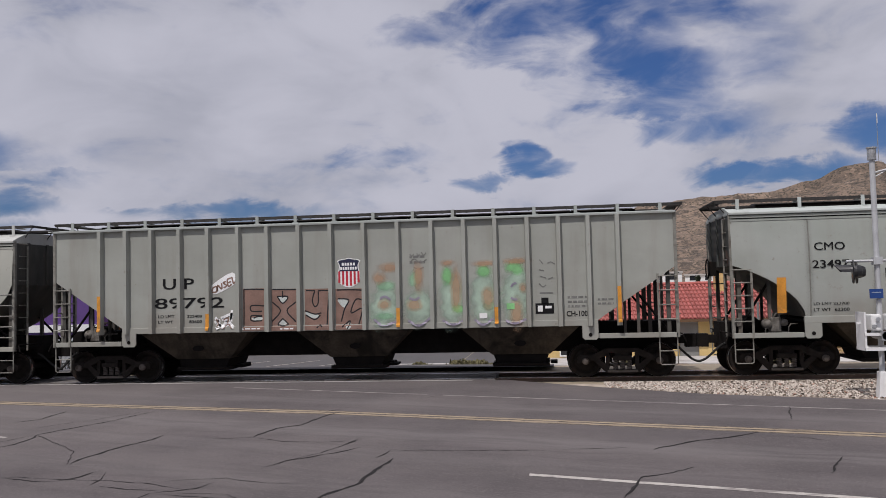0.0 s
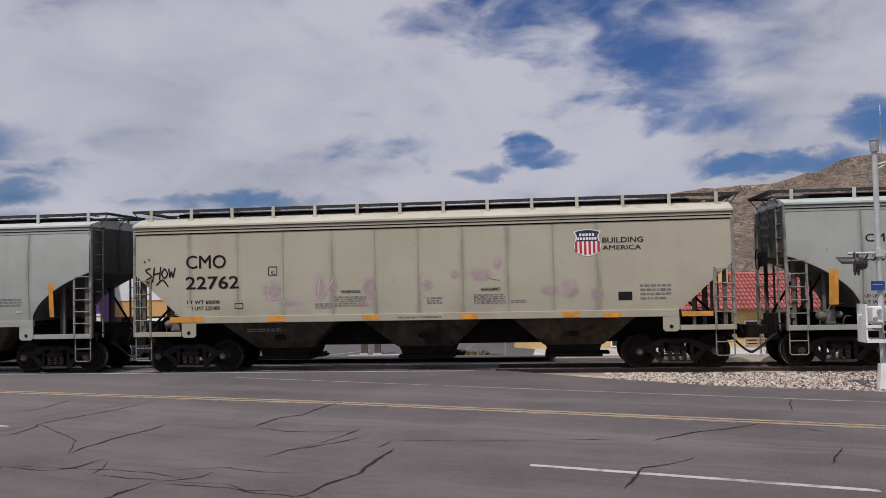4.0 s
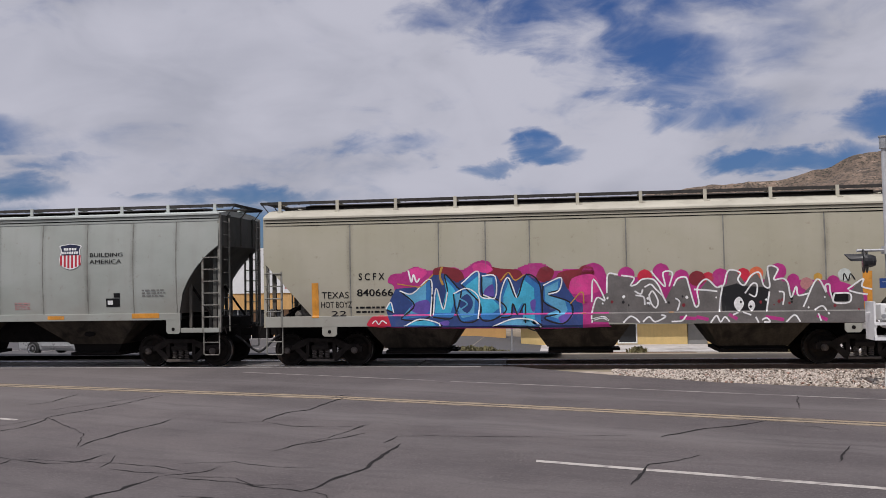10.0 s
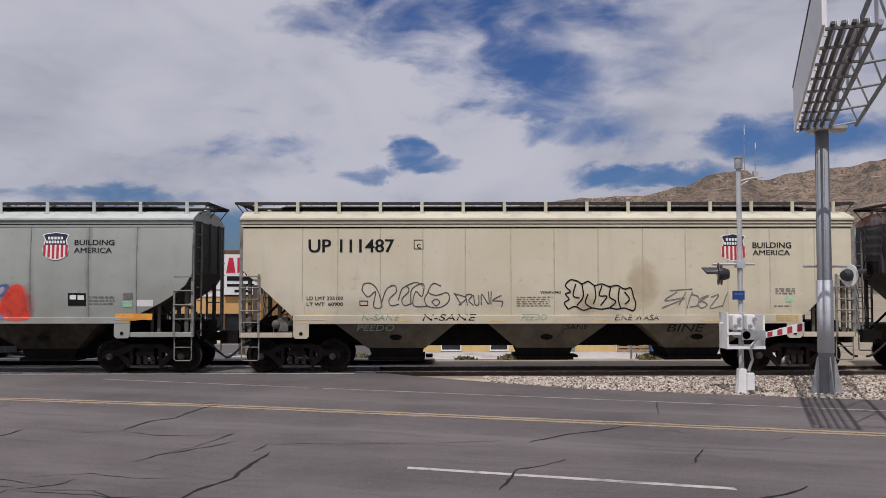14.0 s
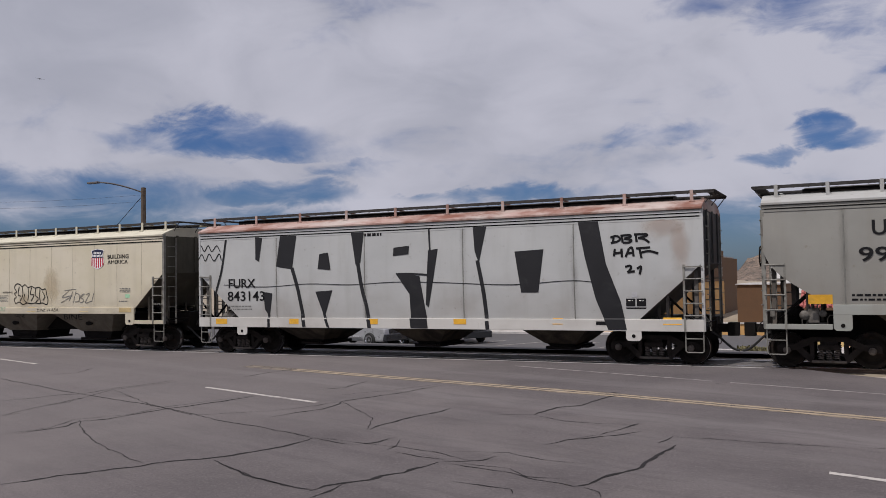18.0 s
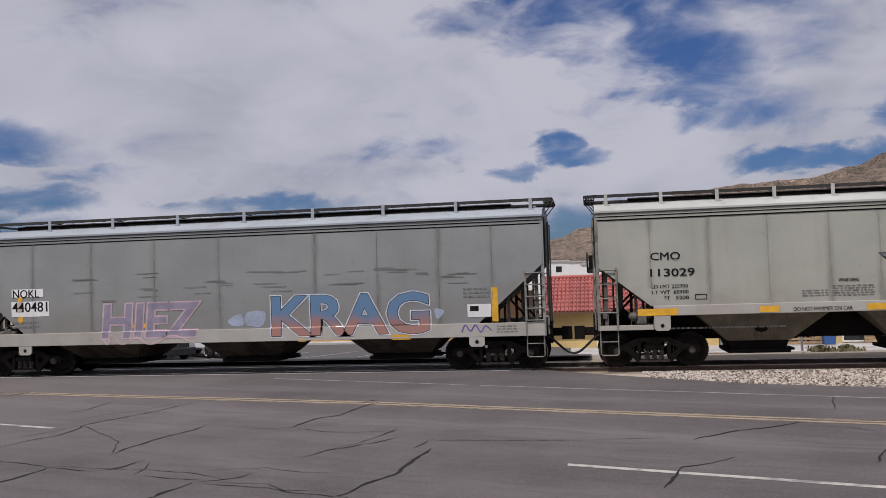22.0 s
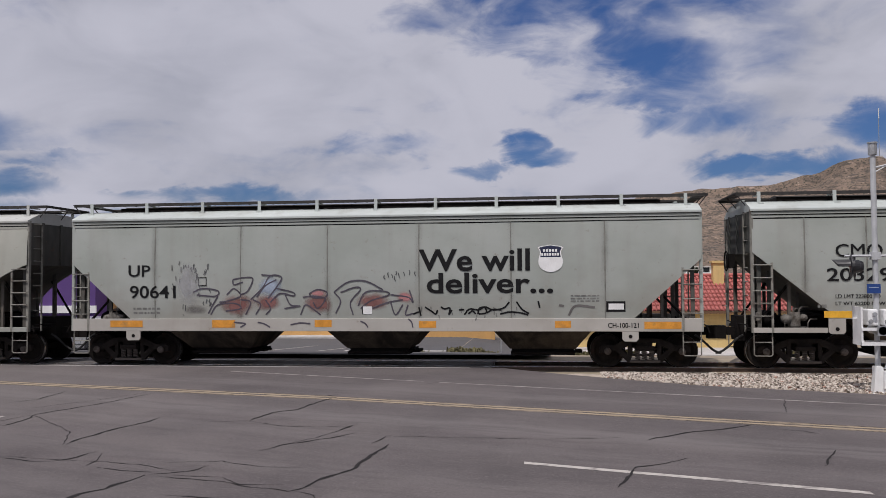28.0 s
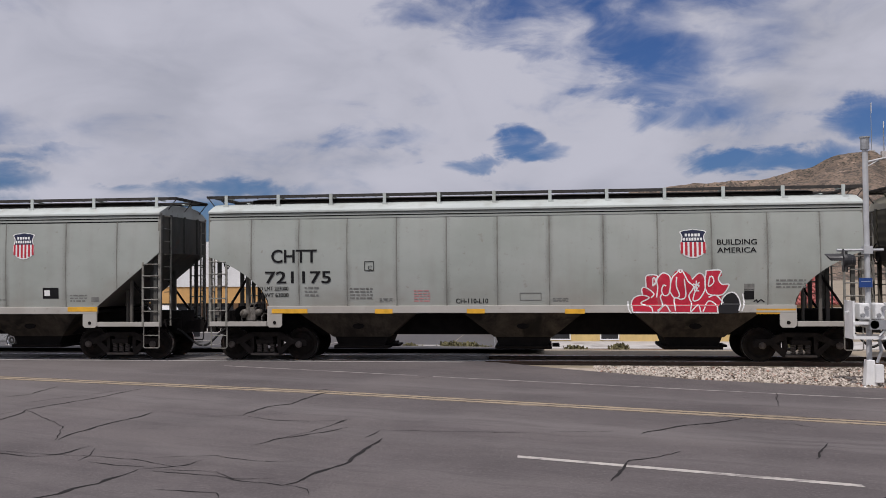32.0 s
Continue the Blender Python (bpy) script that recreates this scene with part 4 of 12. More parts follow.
off = N.math("ABSOLUTE", N.math("SUBTRACT", N.node("ShaderNodeSeparateXYZ", Vector=co["Generated"]).outputs[0], N.math("ADD", 0.30, N.math("MULTIPLY", N.noise(co["Object"], 0.9, 4.0), 0.4))))
thick = N.math("MULTIPLY", N.ramp(off, 0.42, 0.0), N.ramp(N.noise(N.scaled(co["Object"], 1.0, 1.0, 0.5), 1.4, 5.0), 0.32, 0.7, 0.03, 0.28))
N.link(N.node("ShaderNodeMixShader", i0=thick, i1=N.node("ShaderNodeBsdfTransparent").outputs[0], i2=bsdf.outputs[0]).outputs[0], out.inputs["Surface"])
SEAM_CREAM = surface("cream_seam", (0.49, 0.44, 0.33), 0.7, 0.0, 0.2, 5.0)
SEAM_PALE = surface("painted_seam", (0.29, 0.28, 0.235), 0.7, 0.0, 0.2, 5.0)
SEAM = surface("seam_line", (0.19, 0.19, 0.17), 0.6, 0.0, 0.3, 5.0)
_w = Mesh()
for s in (-1, 1):
    _w.lathe([(0.0, s * 0.83), (0.10, s * 0.84), (0.12, s * 0.78), (0.30, s * 0.72), (0.36, s * 0.785), (0.45, s * 0.785), (0.457, s * 0.76), (0.46, s * 0.70), (0.485, s * 0.67), (0.485, s * 0.645), (0.37, s * 0.65), (0.30, s * 0.69), (0.10, s * 0.66), (0.09, s * 0.64)], 28)
    for a in range(5):
        _w.prism([(0.06 * math.cos(a * 1.2566) + 0.014 * math.cos(b * 1.5708), 0.06 * math.sin(a * 1.2566) + 0.014 * math.sin(b * 1.5708)) for b in range(4)], s * 0.845, s * 0.86, "y")
_w.tube((0, -0.7, 0), (0, 0.7, 0), 0.085, 12)
WHEELSET = _w.data("wheelset", WHEEL)
COIL = Mesh().path([(0.056 * math.cos(0.785 * i), 0.056 * math.sin(0.785 * i), 0.02 + 0.0061 * i) for i in range(40)], 0.021, 5).data("coil_spring", SPRING, True)
TREADS = []
for s in (-1, 1):
    _w = Mesh()
    _w.lathe([(0.452, s * 0.790), (0.4585, s * 0.762), (0.4615, s * 0.704)], 28)
    TREADS.append(_w.data("tread", TREAD))


# ---- ground, road and track ----
def ground_z(x, y):
    """The land falls away a little behind the track."""
    k = min(1.0, max(0.0, (y - 26.8) / 13.0))
    e = min(1.0, max(0.0, (x + 5.0) / 5.0))
    return -(0.98 + 0.42 * e * e * (3 - 2 * e)) * k * k * (3 - 2 * k)


DIRT = surface("pale_dirt", (0.28, 0.235, 0.175), 0.95, 0.0, 0.2, 1.2, (0.19, 0.16, 0.12), (0.5, 0.7), 0.25, bump=0.4, bump_scale=12.0)
ASPHALT = surface("worn_asphalt", (0.100, 0.0875, 0.088), 0.9, 0.0, 0.22, 0.5, (0.14, 0.123, 0.12), (0.42, 0.72), 0.22, bump=0.35, bump_scale=60.0, gloss=0.3, speckle=0.75)
# paler bands where wheels run, along the road
N = Net(ASPHALT.node_tree)
bsdf = [n for n in N.tree.nodes if n.type == "BSDF_PRINCIPLED"][0]
old = bsdf.inputs["Base Color"].links[0].from_socket
at = N.node("ShaderNodeTexCoord").outputs["Object"]
xyz = N.node("ShaderNodeSeparateXYZ", Vector=at).outputs
across = N.math("ADD", N.math("ADD", xyz[1], N.math("MULTIPLY", xyz[0], 0.31)), N.math("MULTIPLY", N.noise(at, 0.7, 4.0), 0.5))
pale = 0.0
for d, w, k in ((13.9, 0.85, 1.0), (12.1, 0.6, 0.45), (17.7, 0.7, 0.8), (10.0, 0.6, 0.4), (7.8, 0.8, 0.4)):
    pale = N.math("MAXIMUM", pale, N.math("MULTIPLY", N.ramp(N.math("ABSOLUTE", N.math("SUBTRACT", across, d)), w, 0.1), k))
long_grain = N.noise(N.node("ShaderNodeCombineXYZ", X=N.math("MULTIPLY", xyz[0], 0.25), Y=N.math("MULTIPLY", across, 2.2)).outputs[0], 1.5, 6.0, 0.65)
pale = N.math("MULTIPLY", pale, N.ramp(long_grain, 0.3, 0.65, 0.25, 1.0))
col = N.mix(N.math("MULTIPLY", pale, 0.55), old, rgb(0.165, 0.15, 0.148))
col = N.mix(N.math("MULTIPLY", N.ramp(long_grain, 0.52, 0.35), 0.25), col, rgb(0.066, 0.058, 0.059))
# older, paler pavement farther west
old_part = N.ramp(N.math("ADD", xyz[0], N.math("MULTIPLY", N.noise(at, 0.35, 5.0, 0.6), 5.0)), -4.5, -9.5)
col = N.mix(N.math("MULTIPLY", old_part, 0.40), col, rgb(0.168, 0.150, 0.143))
N.link(col, bsdf.inputs["Base Color"])
LOT = surface("parking_asphalt", (0.088, 0.085, 0.087), 0.9, 0.0, 0.15, 1.5, (0.10, 0.096, 0.096), (0.5, 0.75), 0.2, bump=0.2)
CONCRETE = surface("crossing_concrete", (0.46, 0.44, 0.42), 0.9, 0.0, 0.15, 2.0, (0.24, 0.22, 0.2), (0.5, 0.75), 0.6, bump=0.3)
PANEL = surface("grimy_crossing_panel", (0.13, 0.12, 0.115), 0.9, 0.0, 0.2, 2.0, (0.07, 0.062, 0.058), (0.45, 0.7), 0.9, bump=0.3)
CRACK = surface("crack_shadow", (0.012, 0.010, 0.010), 0.95, 0.0, 0.3, 6.0)
YELLOW_LINE = surface("worn_yellow_line", (0.31, 0.245, 0.17), 0.85, 0.0, 0.2, 5.0, (0.21, 0.17, 0.13), (0.42, 0.75), 1.6)
WHITE_LINE = surface("worn_white_line", (0.42, 0.39, 0.36), 0.85, 0.0, 0.2, 5.0, (0.22, 0.20, 0.19), (0.50, 0.66), 3.0)
FAINT_LINE = surface("faint_white_line", (0.29, 0.265, 0.25), 0.85, 0.0, 0.2, 5.0, (0.13, 0.118, 0.116), (0.42, 0.66), 2.0)
BALLAST = surface("ballast_stone", (0.42, 0.38, 0.34), 0.9, 0.0, 0.25, 5.0, random=0.0)
RAIL = surface("rail_steel", (0.10, 0.07, 0.055), 0.6, 0.4, 0.3, 6.0)
RAIL_TOP = surface("polished_railhead", (0.5, 0.5, 0.5), 0.25, 1.0, 0.1, 6.0)
TIE = surface("wooden_tie", (0.12, 0.09, 0.065), 0.9, 0.0, 0.35, 3.0, bump=0.4)

m = Mesh()
gx = [-2500, -800, -300, -120] + [-80 + 8 * i for i in range(9)] + [-12 + 1.5 * i for i in range(12)] + [8 * i for i in range(1, 11)] + [120, 300, 800, 2500]
gy = [-2500, -600, -150, -60, -20, 0, 10, 20, 27.5] + [29 + 2 * i for i in range(10)] + [50, 60, 80, 120, 300, 800, 2500]
m.add([(x, y, ground_z(x, y) - 0.12 * (1 if y < 27 else max(0.0, 1 - (y - 27) / 3))) for y in gy for x in gx],
      [[j * len(gx) + i, j * len(gx) + i + 1, (j + 1) * len(gx) + i + 1, (j + 1) * len(gx) + i] for j in range(len(gy) - 1) for i in range(len(gx) - 1)])
slab("ground", m, DIRT, "pale stony desert ground with dry patches", "ground")

RN, RT_Y = 23.30, 23.80
edge = [(-150, RN), (-1.3, RN), (0.2, 22.0), (1.6, 20.95), (3.4, 19.75), (6.1, 18.75), (8.0, 18.1), (40, 8.0), (150, -26.5)]
m = Mesh()
m.prism([(-150, -40)] + edge + [(150, -40)], -0.3, 0.0, "z")
road = slab("road", m, ASPHALT, "cracked grey asphalt road with faded lines, sunlit", "road")

ROAD_A = math.atan2(-0.31, 1.0)
TAN = -0.31


def on_road(name, x0, y0, x1, width, mat, z=0.004, slope=TAN):
    """A painted line along the road from x0 to x1, through (0, y0)."""
    h = width / 2 / math.cos(ROAD_A)
    q = Mesh()
    n = max(1, int(abs(x1 - x0) / 1.5))
    xs = [x0 + (x1 - x0) * i / n for i in range(n + 1)]
    q.add([(x, y0 + slope * x + s * h, z) for x in xs for s in (-1, 1)], [[2 * i, 2 * i + 2, 2 * i + 3, 2 * i + 1] for i in range(n)])
    return part(name, q, mat, road)


SMEAR = surface("yellow_smear", (0.205, 0.17, 0.135), 0.9, 0.0, 0.2, 6.0)
N = Net(SMEAR.node_tree)
bsdf, out = [[n for n in N.tree.nodes if n.type == k][0] for k in ("BSDF_PRINCIPLED", "OUTPUT_MATERIAL")]
at = N.node("ShaderNodeTexCoord").outputs["Object"]
worn = N.ramp(N.noise(at, 2.0, 6.0, 0.7), 0.28, 0.68)
N.link(N.node("ShaderNodeMixShader", i0=worn, i1=N.node("ShaderNodeBsdfTransparent").outputs[0], i2=bsdf.outputs[0]).outputs[0], out.inputs["Surface"])
on_road("line_smear", -4.6, 15.79, 60, 0.50, SMEAR, 0.002, -0.30)
on_road("line_smear", -16.0, 16.11, -4.6, 0.56, SMEAR, 0.002, -0.23)
for off in (-0.12, 0.12):
    on_road("yellow_line", -4.6, 15.79 + off, 60, 0.12, YELLOW_LINE, slope=-0.30)
    on_road("yellow_line", -14.0, 16.11 + off, -4.6, 0.12, YELLOW_LINE, slope=-0.23)
on_road("edge_line", -8.5, 19.05, -3.0, 0.10, FAINT_LINE, slope=-0.345)
on_road("edge_line", -2.6, 19.05, 40, 0.10, FAINT_LINE, slope=-0.335)
for k in range(-4, 5):
    on_road("lane_dash", -0.36 + 13.3 * k, 11.17, 3.54 + 13.3 * k, 0.13, WHITE_LINE, slope=-0.312)


def crack(way, width, seed, rough=0.022):
    """A jagged crack through a few places on the road."""
    rnd = random.Random(seed)
    pts = []
    for (x0, y0), (x1, y1) in zip(way, way[1:]):
        k = max(2, int(math.hypot(x1 - x0, y1 - y0) / 0.11))
        pts += [(x0 + (x1 - x0) * i / k, y0 + (y1 - y0) * i / k) for i in range(k)]
    pts.append(way[-1])
    q, off, out, n = Mesh(), 0.0, [], len(pts) - 1
    for i, (x, y) in enumerate(pts):
        a, b = pts[max(0, i - 1)], pts[min(n, i + 1)]
        l = math.hypot(b[0] - a[0], b[1] - a[1]) or 1.0
        nx, ny = -(b[1] - a[1]) / l, (b[0] - a[0]) / l
        off = off * 0.7 + rnd.uniform(-rough, rough)
        taper = min(1.0, i / 3, (n - i) / 3)
        w = 1.0 * width * rnd.uniform(0.3, 1.2) * (0.2 + 0.8 * taper)
        out += [(x + nx * (off + w), y + ny * (off + w), 0.0055), (x + nx * (off - w), y + ny * (off - w), 0.0055)]
    q.add(out, [[2 * i, 2 * i + 1, 2 * i + 3, 2 * i + 2] for i in range(n)])
    return part("crack", q, CRACK, road)


crack([(-9.47, 7.03), (-9.29, 7.28), (-9.19, 7.61), (-8.98, 7.87), (-8.82, 8.17), (-8.62, 8.47), (-8.61, 8.66), (-8.47, 8.83), (-8.18, 9.06), (-7.93, 9.35), (-7.79, 9.78), (-7.63, 10.23), (-7.59, 10.66), (-7.60, 10.95)], 0.030, 1)
crack([(-5.71, 8.18), (-5.69, 8.44), (-5.55, 8.65), (-5.35, 8.91), (-5.30, 9.15), (-5.16, 9.41), (-5.17, 9.57), (-5.09, 9.81), (-5.04, 10.12)], 0.035, 2)
crack([(-5.56, 7.91), (-5.53, 8.08), (-5.54, 8.39), (-5.53, 8.60)], 0.020, 3)
crack([(-7.14, 11.85), (-7.21, 12.11), (-7.16, 12.59), (-7.11, 13.10), (-7.00, 13.53), (-6.85, 14.00), (-6.86, 14.42)], 0.025, 4)
crack([(-6.66, 10.78), (-6.51, 10.93), (-6.46, 11.18), (-6.40, 11.45)], 0.026, 5)
crack([(-7.60, 10.95), (-7.27, 10.88), (-6.88, 10.74), (-6.66, 10.78)], 0.012, 6)
crack([(-12.46, 9.55), (-12.38, 10.03), (-12.30, 10.35), (-12.45, 10.60), (-12.46, 10.79), (-12.21, 11.20), (-12.17, 11.83), (-12.07, 12.45), (-11.86, 13.14), (-11.69, 13.78), (-11.62, 14.61)], 0.022, 7)
crack([(-9.51, 12.43), (-9.34, 13.05), (-9.17, 13.54), (-9.23, 14.22), (-9.35, 14.50), (-9.15, 15.17), (-8.89, 15.89), (-8.56, 17.52)], 0.017, 8)
crack([(-16.40, 12.17), (-16.11, 12.62), (-15.98, 13.23), (-15.59, 13.66), (-15.69, 14.55), (-15.53, 15.27), (-15.40, 16.26)], 0.016, 9)
crack([(-14.82, 11.87), (-14.83, 12.28), (-15.04, 13.17)], 0.016, 10)
crack([(-14.46, 10.73), (-14.42, 11.17)], 0.016, 11)
crack([(-20.47, 15.18), (-18.55, 14.53), (-16.85, 13.96), (-14.94, 13.39), (-13.10, 12.88), (-11.39, 12.32), (-10.29, 11.83), (-9.16, 11.51), (-8.11, 11.17), (-7.60, 10.95)], 0.013, 12)
crack([(-7.93, 9.11), (-7.41, 8.83), (-6.74, 8.46), (-6.21, 8.32), (-5.74, 8.22)], 0.018, 13)
crack([(-14.20, 17.40), (-14.24, 18.63), (-14.01, 19.60)], 0.018, 14)
crack([(-19.84, 16.07), (-19.50, 16.89), (-20.14, 17.95)], 0.018, 15)
crack([(-10.80, 15.95), (-10.52, 16.45), (-10.64, 17.65)], 0.016, 16)
crack([(-11.21, 18.72), (-11.11, 19.43)], 0.013, 17)
crack([(-5.89, 10.51), (-5.45, 10.35), (-5.04, 10.27)], 0.018, 18)
crack([(-6.05, 10.53), (-6.09, 10.86), (-6.31, 11.34)], 0.012, 19)
crack([(-4.97, 10.15), (-4.67, 10.30), (-4.54, 10.39), (-4.44, 10.74)], 0.016, 20)
crack([(-4.80, 10.07), (-4.45, 9.99), (-4.03, 9.92), (-3.81, 9.84), (-3.65, 9.68), (-3.34, 9.62), (-3.04, 9.53), (-2.96, 9.51)], 0.014, 21)
crack([(-2.96, 9.51), (-2.88, 9.68), (-2.81, 9.92), (-2.74, 10.17), (-2.55, 10.53), (-2.47, 10.77), (-2.47, 11.12), (-2.46, 11.42), (-2.43, 11.83), (-2.39, 12.35)], 0.030, 22)
crack([(-2.96, 9.51), (-2.80, 9.43), (-2.65, 9.35), (-2.54, 9.13)], 0.014, 23)
crack([(-2.63, 12.40), (-2.58, 12.69), (-2.57, 12.98)], 0.018, 24)
crack([(-5.16, 14.19), (-5.12, 14.82), (-5.06, 15.13), (-4.70, 15.55), (-4.66, 16.19), (-4.52, 16.91), (-4.39, 17.31)], 0.028, 25)
crack([(-4.71, 17.20), (-4.61, 17.51), (-4.42, 17.67)], 0.030, 26)
crack([(-5.89, 14.00), (-5.16, 14.19)], 0.013, 27)
crack([(-5.16, 14.19), (-4.47, 13.81), (-3.87, 13.73), (-3.24, 13.84)], 0.010, 28)
crack([(-3.38, 13.46), (-3.27, 13.95)], 0.016, 29)
crack([(-4.13, 11.69), (-3.94, 12.13), (-3.54, 12.57), (-3.28, 12.87), (-3.06, 13.25)], 0.016, 30)
crack([(-4.41, 9.22), (-4.03, 9.20), (-3.61, 9.13), (-3.49, 8.93)], 0.014, 31)
crack([(-2.93, 19.55), (-2.63, 19.97)], 0.016, 32)
crack([(-2.52, 12.90), (-2.05, 12.98), (-1.42, 12.95), (-0.89, 12.97), (-0.17, 12.98)], 0.010, 33)
crack([(-5.15, 10.79), (-4.38, 11.00), (-3.79, 10.72), (-3.18, 10.70)], 0.009, 34)
crack([(0.76, 10.06), (0.89, 10.46), (1.02, 10.92), (1.10, 11.15), (1.47, 11.45), (1.82, 11.77)], 0.022, 35)
crack([(1.43, 13.05), (1.83, 13.46), (2.14, 13.75), (2.64, 14.04), (3.08, 14.41), (3.31, 14.57)], 0.022, 36)
crack([(3.92, 12.50), (3.71, 12.09), (3.43, 11.42)], 0.020, 37)
crack([(3.21, 9.18), (3.49, 9.46), (3.64, 9.60), (4.03, 9.80), (4.24, 10.01), (4.45, 10.19)], 0.030, 38)
crack([(-0.03, 13.06), (0.84, 13.17), (1.06, 13.21)], 0.012, 39)
crack([(3.41, 14.22), (3.91, 14.03), (4.24, 13.65)], 0.010, 40)
crack([(5.32, 13.20), (5.69, 13.48)], 0.014, 41)
crack([(4.58, 17.60), (4.16, 15.93)], 0.014, 42)
crack([(3.42, 14.85), (5.25, 14.46)], 0.010, 43)


crack([(-14.46, 10.73), (-14.79, 11.72), (-14.80, 12.54), (-15.51, 14.39), (-15.16, 16.21)], 0.009, 60)
crack([(-12.63, 9.38), (-12.43, 10.18), (-12.76, 11.00), (-12.27, 11.65), (-12.24, 12.77), (-11.67, 14.67)], 0.009, 61)
crack([(-7.80, 8.97), (-6.94, 8.60), (-6.18, 8.28), (-5.65, 8.20)], 0.009, 62)
crack([(-9.93, 12.98), (-9.52, 13.87), (-9.34, 14.50)], 0.009, 63)
crack([(-9.91, 15.27), (-9.21, 16.47), (-8.70, 17.69)], 0.009, 64)
crack([(-3.99, 12.02), (-3.59, 12.75), (-3.22, 13.96)], 0.009, 65)
crack([(-4.70, 10.18), (-4.02, 10.09), (-3.67, 9.74), (-3.12, 9.80)], 0.009, 66)
crack([(-7.61, 11.00), (-6.59, 10.90), (-5.37, 10.70), (-4.70, 10.37)], 0.009, 67)
crack([(-15.51, 14.39), (-12.98, 12.91), (-11.04, 12.09), (-9.93, 12.98)], 0.009, 68)
crack([(-9.34, 14.50), (-7.70, 12.95), (-7.16, 11.84)], 0.009, 69)
crack([(-12.76, 11.00), (-10.78, 9.55), (-8.70, 8.55)], 0.009, 70)


# ---- track: concrete panels at the crossing, ties and ballast beyond it ----
tk = thing("railway_track", "single railway track, rusty rails with polished heads", "track", kind="structure")
RAIL_PROFILE = [(-0.07, -0.18), (0.07, -0.18), (0.07, -0.165), (0.012, -0.14), (0.012, -0.045), (0.036, -0.035), (0.036, -0.003), (-0.036, -0.003), (-0.036, -0.035), (-0.012, -0.045), (-0.012, -0.14), (-0.07, -0.165)]
for s in (-1, 1):
    y = TRACK_Y + s * 0.7525
    m = Mesh()
    m.prism([(y + u, w) for u, w in RAIL_PROFILE], -160, 160, "x")
    r = part("rail", m, RAIL, tk)
    part("rail_head", Mesh().box(-160, 160, y - 0.03, y + 0.03, -0.004, 0.0), RAIL_TOP, r)
for i in range(60):
    x = -1.2 + 0.56 * i
    part("tie", Mesh().box(x - 0.11, x + 0.11, TRACK_Y - 1.3, TRACK_Y + 1.3, -0.30, -0.16), TIE, tk)
part("crossing_kerb", Mesh().box(-64, -2.2, TRACK_Y - 1.30, TRACK_Y - 1.24, -0.2, 0.006), CONCRETE, tk)
for i in range(26):
    x0 = -1.6 - 2.44 * (i + 1)
    part("crossing_panel", Mesh().box(x0 + 0.02, x0 + 2.42, TRACK_Y - 0.66, TRACK_Y + 0.66, -0.2, -0.008), PANEL, tk)
    part("crossing_panel", Mesh().box(x0 + 0.02, x0 + 2.42, TRACK_Y - 1.22, TRACK_Y - 0.84, -0.2, -0.004), PANEL, tk)
    part("crossing_panel", Mesh().box(x0 + 0.02, x0 + 2.42, TRACK_Y + 0.84, TRACK_Y + 1.30, -0.2, -0.004), PANEL, tk)


# a bed of stones under loose ballast
def bed_edge(x):
    """The near foot of the ballast."""
    pts = edge[1:]
    for (a, b), (c, d) in zip(pts, pts[1:]):
        if a <= x <= c:
            return b + (d - b) * (x - a) / (c - a)
    return 18.0


def bed_z(x, y):
    """Highest along the road's edge, sinking to the feet of the rails."""
    k = min(1.0, max(0.0, (y - 22.3) / 0.9))
    return -0.02 - 0.16 * k


m = Mesh()
xs = [-1.3 + 0.5 * i for i in range(120)]
cols = []
for x in xs:
    f = bed_edge(x)
    ys = [f + (27.6 - f) * j / 8 for j in range(9)]
    cols += [(x, y, bed_z(x, y) - (0.0 if y < 25.8 else 0.03)) for y in ys]
m.add(cols, [[i * 9 + j, (i + 1) * 9 + j, (i + 1) * 9 + j + 1, i * 9 + j + 1] for i in range(len(xs) - 1) for j in range(8)])
BED = surface("ballast_dust", (0.40, 0.34, 0.28), 0.95, 0.0, 0.25, 2.5, (0.28, 0.24, 0.2), bump=0.5, bump_scale=25.0)
slab("ballast_bed", m, BED, "dusty sloping bed of broken stone beside the rails", "ballast")
BALLAST.node_tree.nodes.clear()
N = Net(BALLAST.node_tree)
isl = N.node("ShaderNodeNewGeometry").outputs["Random Per Island"]
col = N.mix(N.ramp(isl, 0.0, 0.6), rgb(0.20, 0.165, 0.135), rgb(0.52, 0.46, 0.40))
col = N.mix(N.ramp(isl, 0.93, 0.97), col, rgb(0.34, 0.21, 0.16))
N.node("ShaderNodeOutputMaterial", Surface=N.node("ShaderNodeBsdfPrincipled", Base_Color=col, Roughness=0.9).outputs[0])
STONE_DARK = surface("dark_ballast", (0.07, 0.06, 0.05), 0.95, 0.0, 0.4, 6.0, gloss=0.2)
ICO = [(0, 0, 1), (0.894, 0, 0.447), (0.276, 0.851, 0.447), (-0.724, 0.526, 0.447), (-0.724, -0.526, 0.447), (0.276, -0.851, 0.447), (0.724, 0.526, -0.447), (-0.276, 0.851, -0.447),
       (-0.894, 0, -0.447), (-0.276, -0.851, -0.447), (0.724, -0.526, -0.447), (0, 0, -1)]
ICO_F = [(0, 1, 2), (0, 2, 3), (0, 3, 4), (0, 4, 5), (0, 5, 1), (1, 6, 2), (2, 7, 3), (3, 8, 4), (4, 9, 5), (5, 10, 1), (1, 10, 6), (2, 6, 7), (3, 7, 8), (4, 8, 9), (5, 9, 10)]


